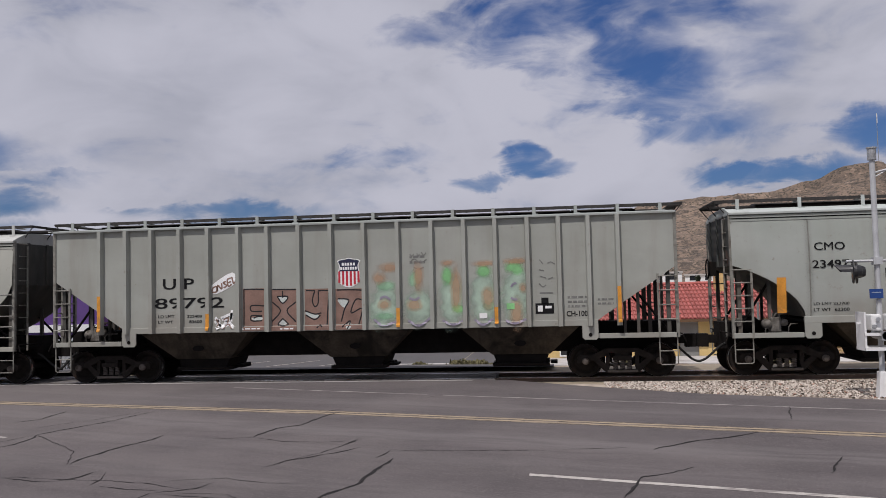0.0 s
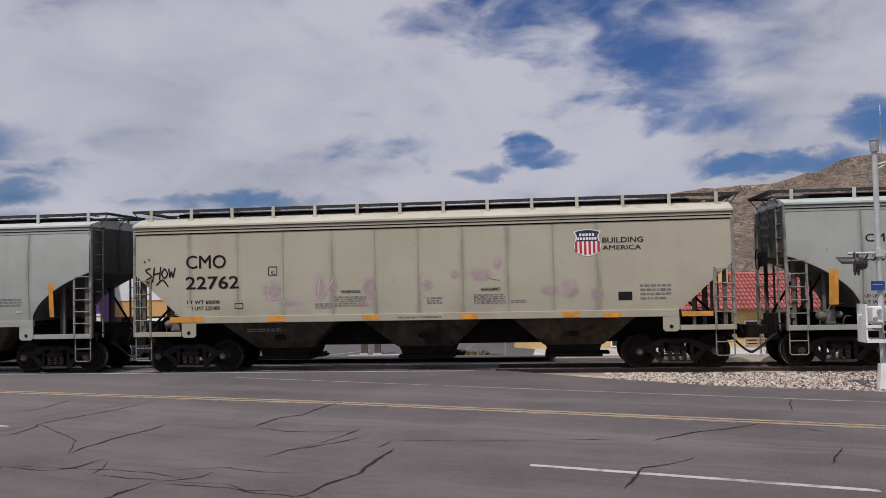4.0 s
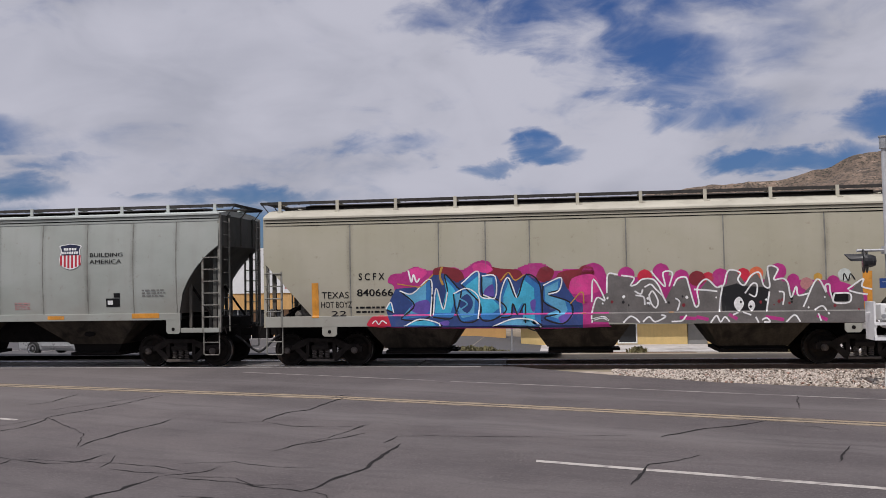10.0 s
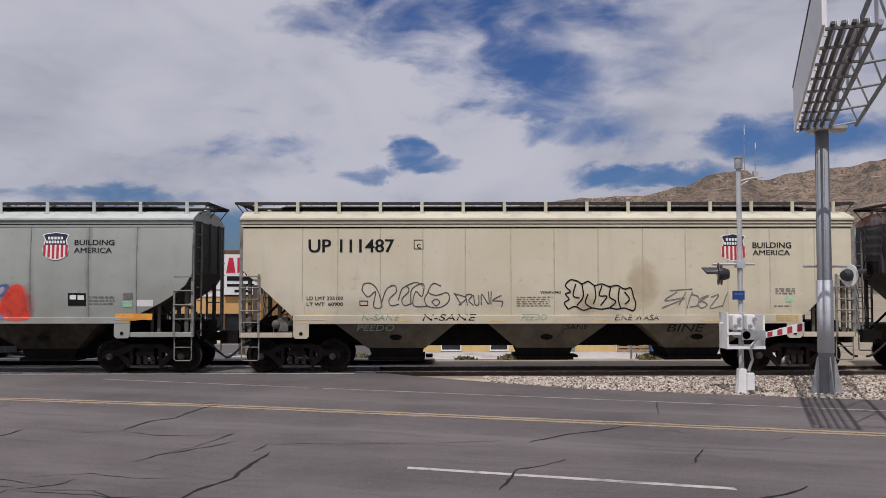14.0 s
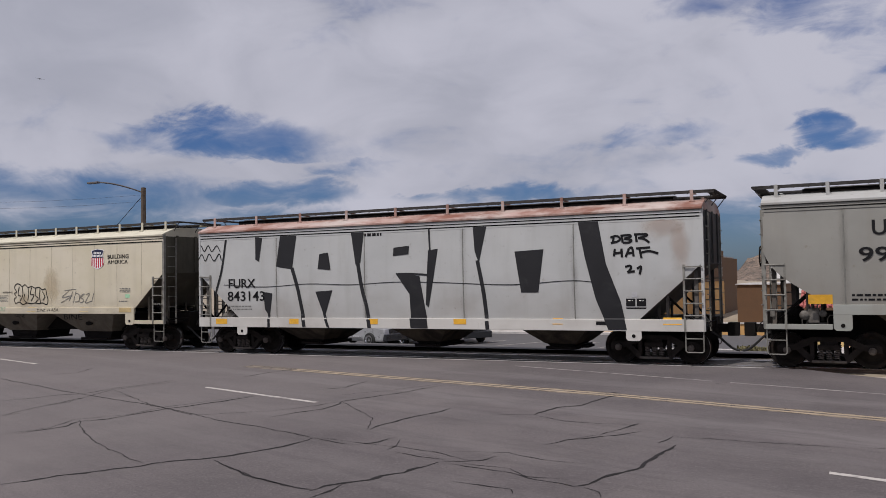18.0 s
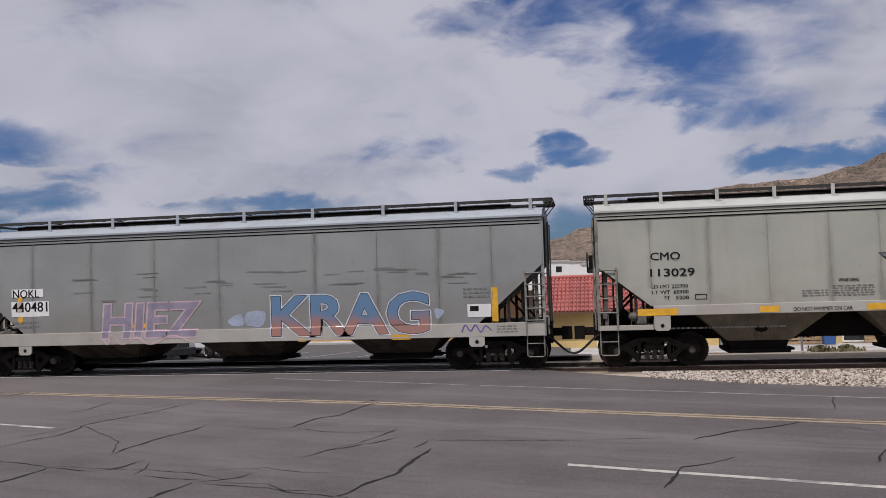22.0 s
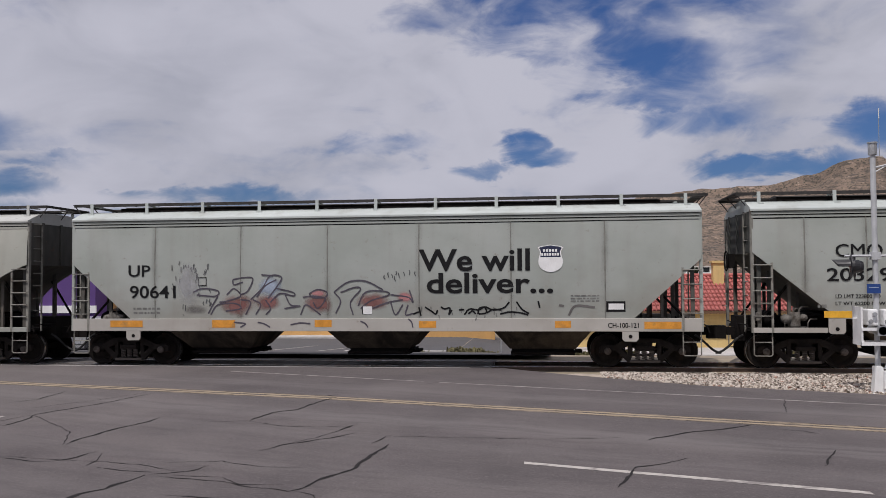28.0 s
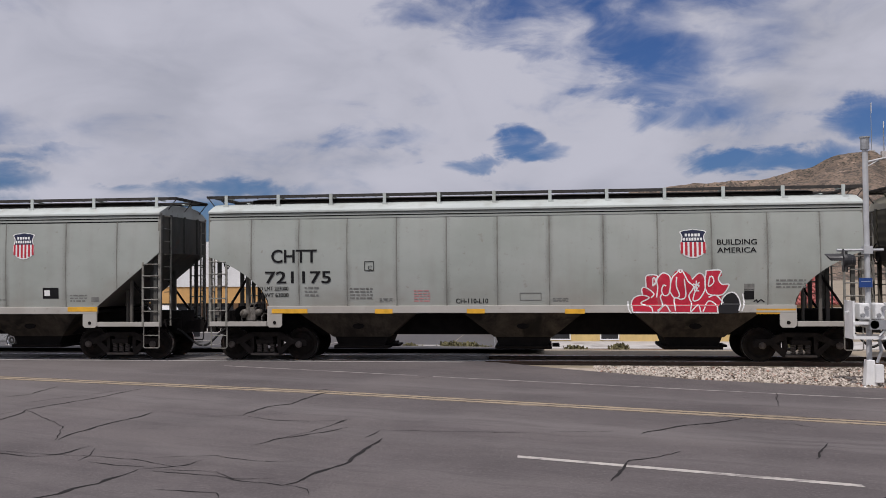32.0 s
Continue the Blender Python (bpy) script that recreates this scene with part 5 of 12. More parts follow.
def stones(count, place, size, seed):
    rnd = random.Random(seed)
    q = Mesh()
    for _ in range(count):
        x, y, z = place(rnd)
        r = size * rnd.uniform(0.6, 1.5)
        m3 = Euler((rnd.uniform(0, 6), rnd.uniform(0, 6), rnd.uniform(0, 6))).to_matrix()
        s = (r * rnd.uniform(0.7, 1.3), r * rnd.uniform(0.7, 1.2), r * rnd.uniform(0.5, 0.9))
        q.add([Vector((x, y, z + r * 0.25)) + m3 @ Vector((p[0] * s[0] * rnd.uniform(0.8, 1.2), p[1] * s[1], p[2] * s[2])) for p in ICO], ICO_F)
    return q


def near_side(rnd):
    x = 1.3 + 24 * rnd.random() ** 1.25
    f = bed_edge(x) + 0.12
    top = 22.75
    y = f + (top - f) * rnd.random()
    return x, y, bed_z(x, y)


def between(rnd):
    x = -1.2 + 28 * rnd.random()
    y = 22.95 + 4.4 * rnd.random()
    return x, y, bed_z(x, y) - 0.03


slab("ballast_stones", stones(20000, near_side, 0.033, 3), BALLAST, "pale broken ballast stones beside the rails", "stones", "stuff")
slab("track_stones", stones(3000, between, 0.045, 5), STONE_DARK, "broken ballast stones between the ties", "stones", "stuff")

# parking lot behind the track
m = Mesh()
px = [-70 + 5 * i for i in range(15)]
py = [27.0 + 2.5 * j for j in range(11)]
m.add([(x, y, ground_z(x, y) + 0.03) for y in py for x in px], [[j * 15 + i, j * 15 + i + 1, (j + 1) * 15 + i + 1, (j + 1) * 15 + i] for j in range(10) for i in range(14)])
lot = slab("parking_lot", m, LOT, "dark asphalt parking lot with painted bays", "pavement")
for i in range(14):
    x = -45.6 + 2.6 * i
    q = Mesh()
    pts = [(x + 2.4 * k / 4 + s * 0.07, 38.2 + 4.8 * k / 4) for k in range(5) for s in (-1, 1)]
    q.add([(a, b, ground_z(a, b) + 0.045) for a, b in pts], [[2 * k, 2 * k + 1, 2 * k + 3, 2 * k + 2] for k in range(4)])
    part("bay_line", q, WHITE_LINE, lot)


# ---- behind the track ----
def polar(az, d):
    a = radians(az)
    return -math.sin(a) * d, math.cos(a) * d


ROCK = bpy.data.materials.new("rocky_hillside")
ROCK.use_nodes = True
ROCK.node_tree.nodes.clear()
N = Net(ROCK.node_tree)
at = N.node("ShaderNodeTexCoord").outputs["Object"]
col = N.mix(N.ramp(N.noise(at, 0.012, 6.0, 0.6), 0.35, 0.65), rgb(0.175, 0.128, 0.096), rgb(0.26, 0.19, 0.14))
col = N.mix(N.ramp(N.noise(at, 0.09, 8.0, 0.75, 0.8), 0.44, 0.60), col, rgb(0.075, 0.06, 0.048))
col = N.mix(N.ramp(N.noise(N.scaled(at, 1.0, 1.0, 2.5), 0.07, 8.0, 0.8), 0.56, 0.66), col, rgb(0.40, 0.30, 0.23))
dots = N.node("ShaderNodeTexVoronoi", Vector=at, Scale=0.33).outputs["Distance"]
col = N.mix(N.math("MULTIPLY", N.ramp(dots, 0.40, 0.22), 0.85), col, rgb(0.028, 0.03, 0.019))
bsdf = N.node("ShaderNodeBsdfPrincipled", Base_Color=col, Roughness=0.95)
N.link(N.node("ShaderNodeBump", Strength=0.9, Distance=6.0, Height=N.noise(at, 0.05, 8.0, 0.7)).outputs[0], bsdf.inputs["Normal"])
N.node("ShaderNodeOutputMaterial", Surface=bsdf.outputs[0])

# skyline of the mountain: azimuth, elevation
RIDGE = [(14, 0.0), (7.3, 0.0), (6.7, 0.5), (6.1, 1.25), (4.6, 1.85), (2.0, 3.1), (0.2, 3.8), (-2.6, 4.5), (-4.0, 5.15), (-6.3, 5.8), (-10.0, 6.15), (-13.9, 6.25), (-16.4, 6.8), (-18.4, 7.5), (-20.0, 7.7),
         (-21.4, 6.95), (-23.3, 7.45), (-25.5, 7.55), (-30, 8.2), (-38, 7.0), (-50, 5.0), (-62, 0.0)]


def skyline(a):
    for (p, q), (r, s) in zip(RIDGE, RIDGE[1:]):
        if r <= a <= p:
            k = (p - a) / (p - r)
            return q + (s - q) * (k * k * (3 - 2 * k))
    return 0.0


m = Mesh()
NA, NR = 300, 60
rows = []
for i in range(NA + 1):
    a = 14 - 76 * i / NA
    top = math.tan(radians(skyline(a)))
    for j in range(NR + 1):
        k = j / NR
        d = 330 + 620 * k
        x, y = polar(a, d)
        shape = k ** 1.5 if k < 0.96 else 1.0
        rough = noise.fractal(Vector((x, y, 0)) * 0.012, 1.0, 2.1, 6) * 9 * min(1.0, 4 * k) * (1 - k ** 3) + noise.fractal(Vector((x, y, 3)) * 0.06, 1.0, 2.0, 4) * 2.2 * min(1.0, 5 * k) - 3.0 * k
        z = -3 + (EYE + 1 + top * 932) * shape * (0.35 + 0.65 * k) + rough * min(1.0, top * 14)
        rows.append((x, y, z))
m.add(rows, [[i * (NR + 1) + j, i * (NR + 1) + j + 1, (i + 1) * (NR + 1) + j + 1, (i + 1) * (NR + 1) + j] for i in range(NA) for j in range(NR)])
slab("mountain", m, ROCK, "bare brown rocky desert mountain with scattered shrubs", "mountain", smooth=True)

STEEL_W = surface("white_mast_paint", (0.52, 0.53, 0.54), 0.5, 0.2, 0.1, 5.0, (0.42, 0.41, 0.39), (0.55, 0.8), 2.0, streak=0.25)
GALV = surface("galvanised_steel", (0.42, 0.43, 0.44), 0.5, 0.6, 0.15, 6.0, (0.30, 0.29, 0.28), (0.5, 0.75), 1.5)
POLE_GREY = surface("dull_grey_pole", (0.27, 0.285, 0.31), 0.75, 0.0, 0.12, 2.0, (0.26, 0.25, 0.25), (0.5, 0.75), 1.2, streak=0.3)
POLE_PALE = surface("pale_grey_wrap", (0.50, 0.515, 0.54), 0.75, 0.0, 0.08, 2.0, (0.40, 0.41, 0.42), (0.5, 0.75), 1.2, streak=0.2)
BLACK_HOOD = surface("black_signal_hood", (0.025, 0.025, 0.028), 0.5, 0.0, 0.3, 6.0)
LENS = surface("dark_red_lens", (0.10, 0.01, 0.012), 0.15, 0.0, 0.1, 8.0, coat=0.6)
BLUE_SIGN = surface("blue_sign", (0.02, 0.06, 0.22), 0.45, 0.0, 0.1, 4.0)
PLANK_GREY = surface("dark_walkway_steel", (0.13, 0.12, 0.12), 0.7, 0.2, 0.25, 5.0)
RED_TAPE = surface("red_gate_stripe", (0.42, 0.04, 0.05), 0.5, 0.0, 0.15, 5.0)
WOOD_POLE = surface("weathered_wood_pole", (0.10, 0.075, 0.055), 0.9, 0.0, 0.3, 3.0, streak=0.3, bump=0.4)

# antennas on the summit
for a, e0, e1, w in ((-20.85, 7.5, 8.95, 1.0), (-20.2, 7.6, 10.1, 0.4)):
    x, y = polar(a, 948)
    z0, z1 = EYE + 948 * math.tan(radians(e0)) - 8, EYE + 948 * math.tan(radians(e1))
    t = thing("radio_mast", "thin lattice radio mast on the summit", "mast", pose(x, y, 0), "masts on the summit")
    q = Mesh()
    for k in range(4):
        q.tube((w * (k % 2) - w / 2, w * (k // 2) - w / 2, z0), (0.2 * (k % 2) - 0.1, 0.2 * (k // 2) - 0.1, z1), 0.13, 5)
    for k in range(6):
        z = z0 + (z1 - z0) * k / 6
        q.box(-w / 2, w / 2, -w / 2, w / 2, z, z + 0.3)
    part("lattice", q, GALV, t)
    part("antenna_drum", Mesh().tube((0, -1, z0 + (z1 - z0) * 0.8), (0, -1, z1), 0.35, 8), WHITE, t)
    part("equipment_hut", Mesh().box(-2.5, 2.5, -2, 2, z0 - 4, z0 + 2.5), CONCRETE, t)

# ---- crossing signal ----
mx, my = polar(-19.83, 20.1)
sig = thing("crossing_signal", "white railway crossing signal mast with hooded lamps and a raised-gate mechanism", "railway signal", pose(mx, my, -0.06))
part("base", Mesh().box(-0.15, 0.15, -0.15, 0.15, 0.0, 0.05).prism([(-0.12, 0.05), (0.12, 0.05), (0.075, 0.60), (-0.075, 0.60)], -0.10, 0.10, "y"), WHITE, sig, bevel=0.01)
part("junction_box", Mesh().box(0.06, 0.22, -0.19, -0.08, 0.14, 0.52), WHITE, sig, bevel=0.015)
part("mast", Mesh().tube((0, 0, 0.3), (0, 0, 5.12), 0.056, 16), STEEL_W, sig, smooth=False)
part("finial", Mesh().tube((0, 0, 5.06), (0, 0, 5.30), 0.09, 14).tube((0, 0, 5.30), (0, 0, 5.33), 0.105, 14), GALV, sig)
part("top_arm", Mesh().tube((0, 0, 4.78), (0.36, 0, 4.86), 0.022, 8).tube((0.36, 0, 4.86), (0.55, 0, 4.87), 0.016, 8).tube((0.05, 0, 4.70), (0.3, 0, 4.84), 0.012, 6), STEEL_W, sig)
part("lamp_crossarm", Mesh().tube((-0.62, -0.02, 2.92), (0.32, -0.02, 2.92), 0.028, 8).box(-0.09, 0.09, -0.09, 0.09, 2.84, 3.0), STEEL_W, sig)
for k, yy in ((-1, -0.10), (1, 0.12)):
    # backplate and hood turned along the road
    bp = part("lamp_backplate", Mesh().lathe([(0.0, -0.02), (0.25, -0.02), (0.25, 0.0), (0.0, 0.02)], 20), BLACK_HOOD, sig, at=pose(-0.46 + 0.07 * k, yy, 2.70, 0, 0, 78))
    part("lamp_housing", Mesh().lathe([(0.0, -0.2), (0.10, -0.18), (0.14, -0.08), (0.14, 0.0)], 14), BLACK_HOOD, bp)
    hood = Mesh()
    for i in range(9):
        a0, a1 = math.pi * i / 9, math.pi * (i + 1) / 9
        L0 = 0.36
        hood.add([(0.15 * math.cos(a0), 0.0, 0.15 * math.sin(a0)), (0.15 * math.cos(a1), 0.0, 0.15 * math.sin(a1)), (0.13 * math.cos(a1), L0 * (0.6 + 0.4 * math.sin(a1)), 0.15 * math.sin(a1)), (0.13 * math.cos(a0), L0 * (0.6 + 0.4 * math.sin(a0)), 0.15 * math.sin(a0))], [[0, 1, 2, 3]])
    part("lamp_hood", hood, BLACK_HOOD, bp)
    part("lens", Mesh().lathe([(0.0, 0.03), (0.13, 0.012), (0.13, 0.0)], 16), LENS, bp)
part("notice_plate", Mesh().box(-0.21, 0.06, -0.10, -0.085, 2.13, 2.33), BLUE_SIGN, sig)
part("notice_bar", Mesh().box(-0.17, 0.02, -0.106, -0.102, 2.25, 2.262), SP["lilac"], sig)
g = part("gate_frame", Mesh().box(-0.40, -0.36, -0.25, 0.25, 1.05, 1.85).box(0.40, 0.44, -0.25, 0.25, 1.05, 1.80).box(-0.40, 0.44, -0.27, -0.23, 1.05, 1.12).box(-0.40, 0.44, 0.23, 0.27, 1.05, 1.12).box(-0.40, 0.44, -0.27, -0.23, 1.36, 1.42).box(-0.47, -0.36, -0.02, 0.02, 1.60, 1.63), WHITE, sig)
part("gate_motor", Mesh().box(-0.24, -0.04, -0.20, 0.18, 1.46, 1.80).box(0.07, 0.26, -0.20, 0.18, 1.46, 1.80), WHITE, sig, bevel=0.03)
for bx, bz in ((-0.2, 1.55), (-0.12, 1.70), (0.12, 1.55), (0.22, 1.70)):
    part("motor_bolt", Mesh().tube((bx, -0.22, bz), (bx, -0.27, bz), 0.045, 8), GALV, sig)
part("gate_pivot", Mesh().tube((0.0, -0.34, 1.36), (0.0, 0.34, 1.36), 0.09, 12).box(-0.1, 0.42, -0.34, -0.28, 1.26, 1.46).tube((0.1, -0.3, 1.12), (0.35, -0.3, 1.40), 0.025, 6), GALV, sig)
arm = part("gate_arm", Mesh().prism([(0.42, 1.30), (1.28, 1.44), (1.28, 1.64), (0.42, 1.42)], -0.33, -0.30, "y"), WHITE, sig)
for i in range(4):
    x0 = 0.46 + 0.22 * i
    part("arm_stripe", Mesh().prism([(x0, 1.315 + 0.163 * (x0 - 0.42)), (x0 + 0.11, 1.315 + 0.163 * (x0 - 0.31)), (x0 + 0.11, 1.41 + 0.25 * (x0 - 0.31)), (x0, 1.41 + 0.25 * (x0 - 0.42))], -0.336, -0.331, "y"), RED_TAPE, arm)
part("conduit", Mesh().path([(0.12, -0.1, 0.55), (0.20, -0.12, 0.8), (0.16, -0.12, 1.05)], 0.035, 8), GALV, sig)

# ---- gantry pole with its walkway reaching over the road ----
px_, py_ = polar(-24.74, 20.75)
gan = thing("sign_gantry", "tall grey steel pole carrying a long walkway over the road", "gantry", pose(px_, py_, -0.05))
part("base_plate", Mesh().box(-0.42, 0.42, -0.42, 0.42, 0.0, 0.04), GALV, gan)
part("pole_foot", Mesh().prism([(-0.36, 0.04), (0.36, 0.04), (0.20, 0.86), (-0.20, 0.86)], -0.012, 0.012, "y").prism([(-0.36, 0.04), (0.36, 0.04), (0.20, 0.86), (-0.20, 0.86)], -0.012, 0.012, "x"), GALV, gan)
part("pole", Mesh().tube((0, 0, 0.04), (0, 0, 5.9), 0.168, 24, 0.145), POLE_GREY, gan, smooth=True)
part("pole_wrap", Mesh().tube((0, 0, 0.95), (0, 0, 2.55), 0.178, 24, 0.172), POLE_PALE, gan, smooth=True)
la = part("lamp_arm", Mesh().tube((-0.42, 0.1, 2.86), (0.55, 0.1, 2.86), 0.025, 8), GALV, gan)
bp = part("far_lamp_backplate", Mesh().lathe([(0.0, -0.02), (0.25, -0.02), (0.25, 0.0), (0.0, 0.02)], 20), WHITE, gan, at=pose(0.60, 0.08, 2.66, 0, 0, -70))
hood = Mesh()
for i in range(9):
    a0, a1 = math.pi * i / 9, math.pi * (i + 1) / 9
    hood.add([(0.15 * math.cos(a0), 0.0, 0.15 * math.sin(a0)), (0.15 * math.cos(a1), 0.0, 0.15 * math.sin(a1)), (0.12 * math.cos(a1), 0.5 * (0.3 + 0.7 * math.sin(a1)), 0.15 * math.sin(a1)), (0.12 * math.cos(a0), 0.5 * (0.3 + 0.7 * math.sin(a0)), 0.15 * math.sin(a0))], [[0, 1, 2, 3]])
part("far_lamp_hood", hood, BLACK_HOOD, bp)
part("far_lamp_back", Mesh().lathe([(0.0, -0.2), (0.10, -0.18), (0.14, -0.08), (0.14, 0.0)], 14), BLACK_HOOD, bp)
turn = Matrix.Rotation(math.atan2(-0.936, -0.352), 4, "Z")   # x runs out over the road
top = part("walkway_mount", Mesh().box(-0.3, 0.35, -0.3, 0.5, 5.88, 5.94), GALV, gan, at=turn)
LEN = 8.2
# local y > 0 is to the right of the run, seen from the pole
panel = part("side_panel", Mesh().box(-0.35, LEN, -0.56, -0.52, 5.98, 6.98), WHITE, gan, at=turn)
part("panel_top_rail", Mesh().box(-0.35, LEN, -0.575, -0.505, 6.99, 7.03), BLACK_HOOD, gan, at=turn)
for i in range(9):
    part("panel_post", Mesh().box(-0.2 + 1.0 * i, -0.14 + 1.0 * i, -0.515, -0.47, 5.92, 7.0), WHITE, gan, at=turn)
for i in range(4):
    y0 = -0.45 + 0.135 * i
    part("walkway_plank", Mesh().box(-0.35, LEN, y0, y0 + 0.055, 5.98, 6.02), PLANK_GREY, gan, at=turn)
    part("plank_flange", Mesh().box(-0.35, LEN, y0 + 0.076, y0 + 0.086, 5.96, 6.04), WHITE, gan, at=turn)
for i in range(9):
    x0 = 0.1 + 1.0 * i
    part("walkway_bracket", Mesh().box(x0, x0 + 0.05, -0.52, 0.14, 5.92, 5.958), PLANK_GREY, gan, at=turn)
for y0, z0 in ((0.16, 5.95), (0.72, 6.02), (0.16, 6.6)):
    part("truss_chord", Mesh().tube((-0.2, y0, z0), (LEN, y0, z0), 0.04, 10), POLE_GREY, gan, at=turn)
for i in range(5):
    x0 = 0.2 + 1.9 * i
    part("truss_strut", Mesh().tube((x0, 0.16, 5.95), (x0, 0.72, 6.02), 0.026, 8), POLE_GREY, gan, at=turn)
    part("truss_post", Mesh().tube((x0, 0.16, 5.95), (x0, 0.16, 6.6), 0.026, 8), STEEL_W, gan, at=turn)
    if i < 4:
        part("truss_diagonal", Mesh().tube((x0, 0.72, 6.02), (x0 + 1.85, 0.16, 6.6), 0.02, 8), STEEL_W, gan, at=turn)

# ---- buildings ----
STUCCO = surface("ochre_stucco", (0.62, 0.46, 0.20), 0.9, 0.0, 0.08, 1.5, (0.52, 0.38, 0.18), (0.55, 0.8), 0.5, streak=0.1, bump=0.2)
TAN_WALL = surface("orange_tan_stucco", (0.58, 0.34, 0.13), 0.9, 0.0, 0.08, 1.0, (0.50, 0.29, 0.12), (0.55, 0.8), 0.4, streak=0.1, bump=0.15)
BROWN_WALL = surface("brown_stucco", (0.13, 0.072, 0.038), 0.9, 0.0, 0.12, 1.0, (0.10, 0.06, 0.035), (0.55, 0.8), 0.4, streak=0.15, bump=0.15)
TILE_RED = surface("red_roof_tile", (0.38, 0.115, 0.10), 0.85, 0.0, 0.2, 1.2, (0.28, 0.085, 0.075), (0.5, 0.75), 0.6, random=0.15)
GLASS = surface("dark_glazing", (0.02, 0.022, 0.025), 0.08, 0.0, 0.2, 2.0)
DOOR_GREY = surface("grey_door", (0.22, 0.22, 0.21), 0.7, 0.0, 0.1, 3.0)
FASCIA = surface("white_fascia", (0.74, 0.74, 0.73), 0.6, 0.0, 0.06, 1.0, (0.60, 0.59, 0.57), (0.55, 0.8), 0.4)
PURPLE = surface("purple_wall", (0.10, 0.05, 0.19), 0.8, 0.0, 0.1, 1.0)
PALLET = surface("pallet_wood", (0.32, 0.22, 0.13), 0.9, 0.0, 0.25, 4.0)
BIN_BLUE = surface("blue_plastic", (0.04, 0.11, 0.30), 0.5, 0.0, 0.1, 4.0)

# low house with a red tiled roof
FLOOR, HY = -1.30, 47.0
house = thing("tiled_house", "low ochre house with a long red tiled roof", "house", pose(0, HY, 0))
hx0, hx1, eave, ridge = -2.6, 15.4, 0.72, 2.55
for a, b in ((hx0 + 0.4, 3.0), (3.0, 6.7), (8.2, 11.9), (11.9, hx1 - 0.3)):
    part("front_wall", Mesh().box(a, b, 0.0, 0.25, FLOOR - 0.6, eave + 0.15), STUCCO, house)
part("door_lintel", Mesh().box(6.7, 8.2, 0.0, 0.25, 0.55, eave + 0.15), STUCCO, house)
part("threshold", Mesh().box(6.7, 8.2, 0.0, 0.25, FLOOR - 0.6, FLOOR), CONCRETE, house)
part("side_wall", Mesh().box(hx0 + 0.4, hx0 + 0.65, 0.25, 9.0, FLOOR - 0.6, eave + 0.15), STUCCO, house)
part("side_wall", Mesh().box(hx1 - 0.55, hx1 - 0.3, 0.25, 9.0, FLOOR - 0.6, eave + 0.15), STUCCO, house)
part("back_wall", Mesh().box(hx0 + 0.65, hx1 - 0.55, 8.75, 9.0, FLOOR - 0.6, eave + 0.15), STUCCO, house)
d = part("door", Mesh().box(6.75, 7.75, 0.10, 0.16, FLOOR, 0.55), DOOR_GREY, house)
part("door_jamb", Mesh().box(7.75, 8.2, 0.02, 0.2, FLOOR, 0.55), STUCCO, house)
for wx, ww in ((0.4, 1.0), (3.1, 0.9), (10.1, 1.2), (12.9, 1.1)):
    w = part("window", Mesh().box(wx, wx + ww, -0.03, 0.02, FLOOR + 0.15, FLOOR + 1.35), GLASS, house)
    fr = Mesh().box(wx - 0.07, wx, -0.06, 0.0, FLOOR + 0.08, FLOOR + 1.42).box(wx + ww, wx + ww + 0.07, -0.06, 0.0, FLOOR + 0.08, FLOOR + 1.42)
    fr.box(wx, wx + ww, -0.06, 0.0, FLOOR + 0.08, FLOOR + 0.15).box(wx, wx + ww, -0.06, 0.0, FLOOR + 1.35, FLOOR + 1.42)
    part("window_frame", fr, WHITE, w)
slope = Mesh()
slope.add([(hx0, -0.7, eave - 0.05), (hx1, -0.7, eave - 0.05), (hx1, 4.5, ridge - 0.05), (hx0, 4.5, ridge - 0.05), (hx0, 9.7, eave - 0.05), (hx1, 9.7, eave - 0.05)], [(0, 1, 2, 3), (3, 2, 5, 4), (0, 3, 4), (1, 5, 2)])
roof_ob = part("roof_deck", slope, TILE_RED, house)
part("eave_board", Mesh().box(hx0, hx1, -0.72, -0.66, eave - 0.16, eave - 0.02), BROWN_WALL, house)
course = Mesh()
nrow = 9
for r in range(nrow):
    k0, k1 = r / nrow, (r + 1) / nrow
    for i in range(4):
        a0, a1 = math.pi * i / 4, math.pi * (i + 1) / 4
        for (ka, lift) in ((k0, 0.05),):
            y0, y1 = -0.72 + 5.22 * k0, -0.72 + 5.22 * (k1 + 0.02)
            z0, z1 = eave + (ridge - eave) * k0 + 0.045, eave + (ridge - eave) * k1 + 0.0
            course.add([(0.085 * math.cos(a0), y0, z0 + 0.075 * math.sin(a0)), (0.085 * math.cos(a1), y0, z0 + 0.075 * math.sin(a1)), (0.07 * math.cos(a1), y1, z1 + 0.06 * math.sin(a1)), (0.07 * math.cos(a0), y1, z1 + 0.06 * math.sin(a0))], [[0, 1, 2, 3]])
    course.add([(0.085 * math.cos(math.pi * i / 4), -0.72 + 5.22 * k0, eave + (ridge - eave) * k0 + 0.045 + 0.075 * math.sin(math.pi * i / 4)) for i in range(5)], [[0, 1, 2, 3, 4]])
COURSE = course.data("tile_course", TILE_RED)
n = int((hx1 - hx0) / 0.215)
for i in range(n):
    part("tile_course", COURSE, TILE_RED, roof_ob, at=pose(hx0 + 0.1 + i * (hx1 - hx0 - 0.2) / (n - 1), 0, 0))
part("ridge_cap", Mesh().tube((hx0, 4.5, ridge + 0.05), (hx1, 4.5, ridge + 0.05), 0.12, 10), TILE_RED, roof_ob)
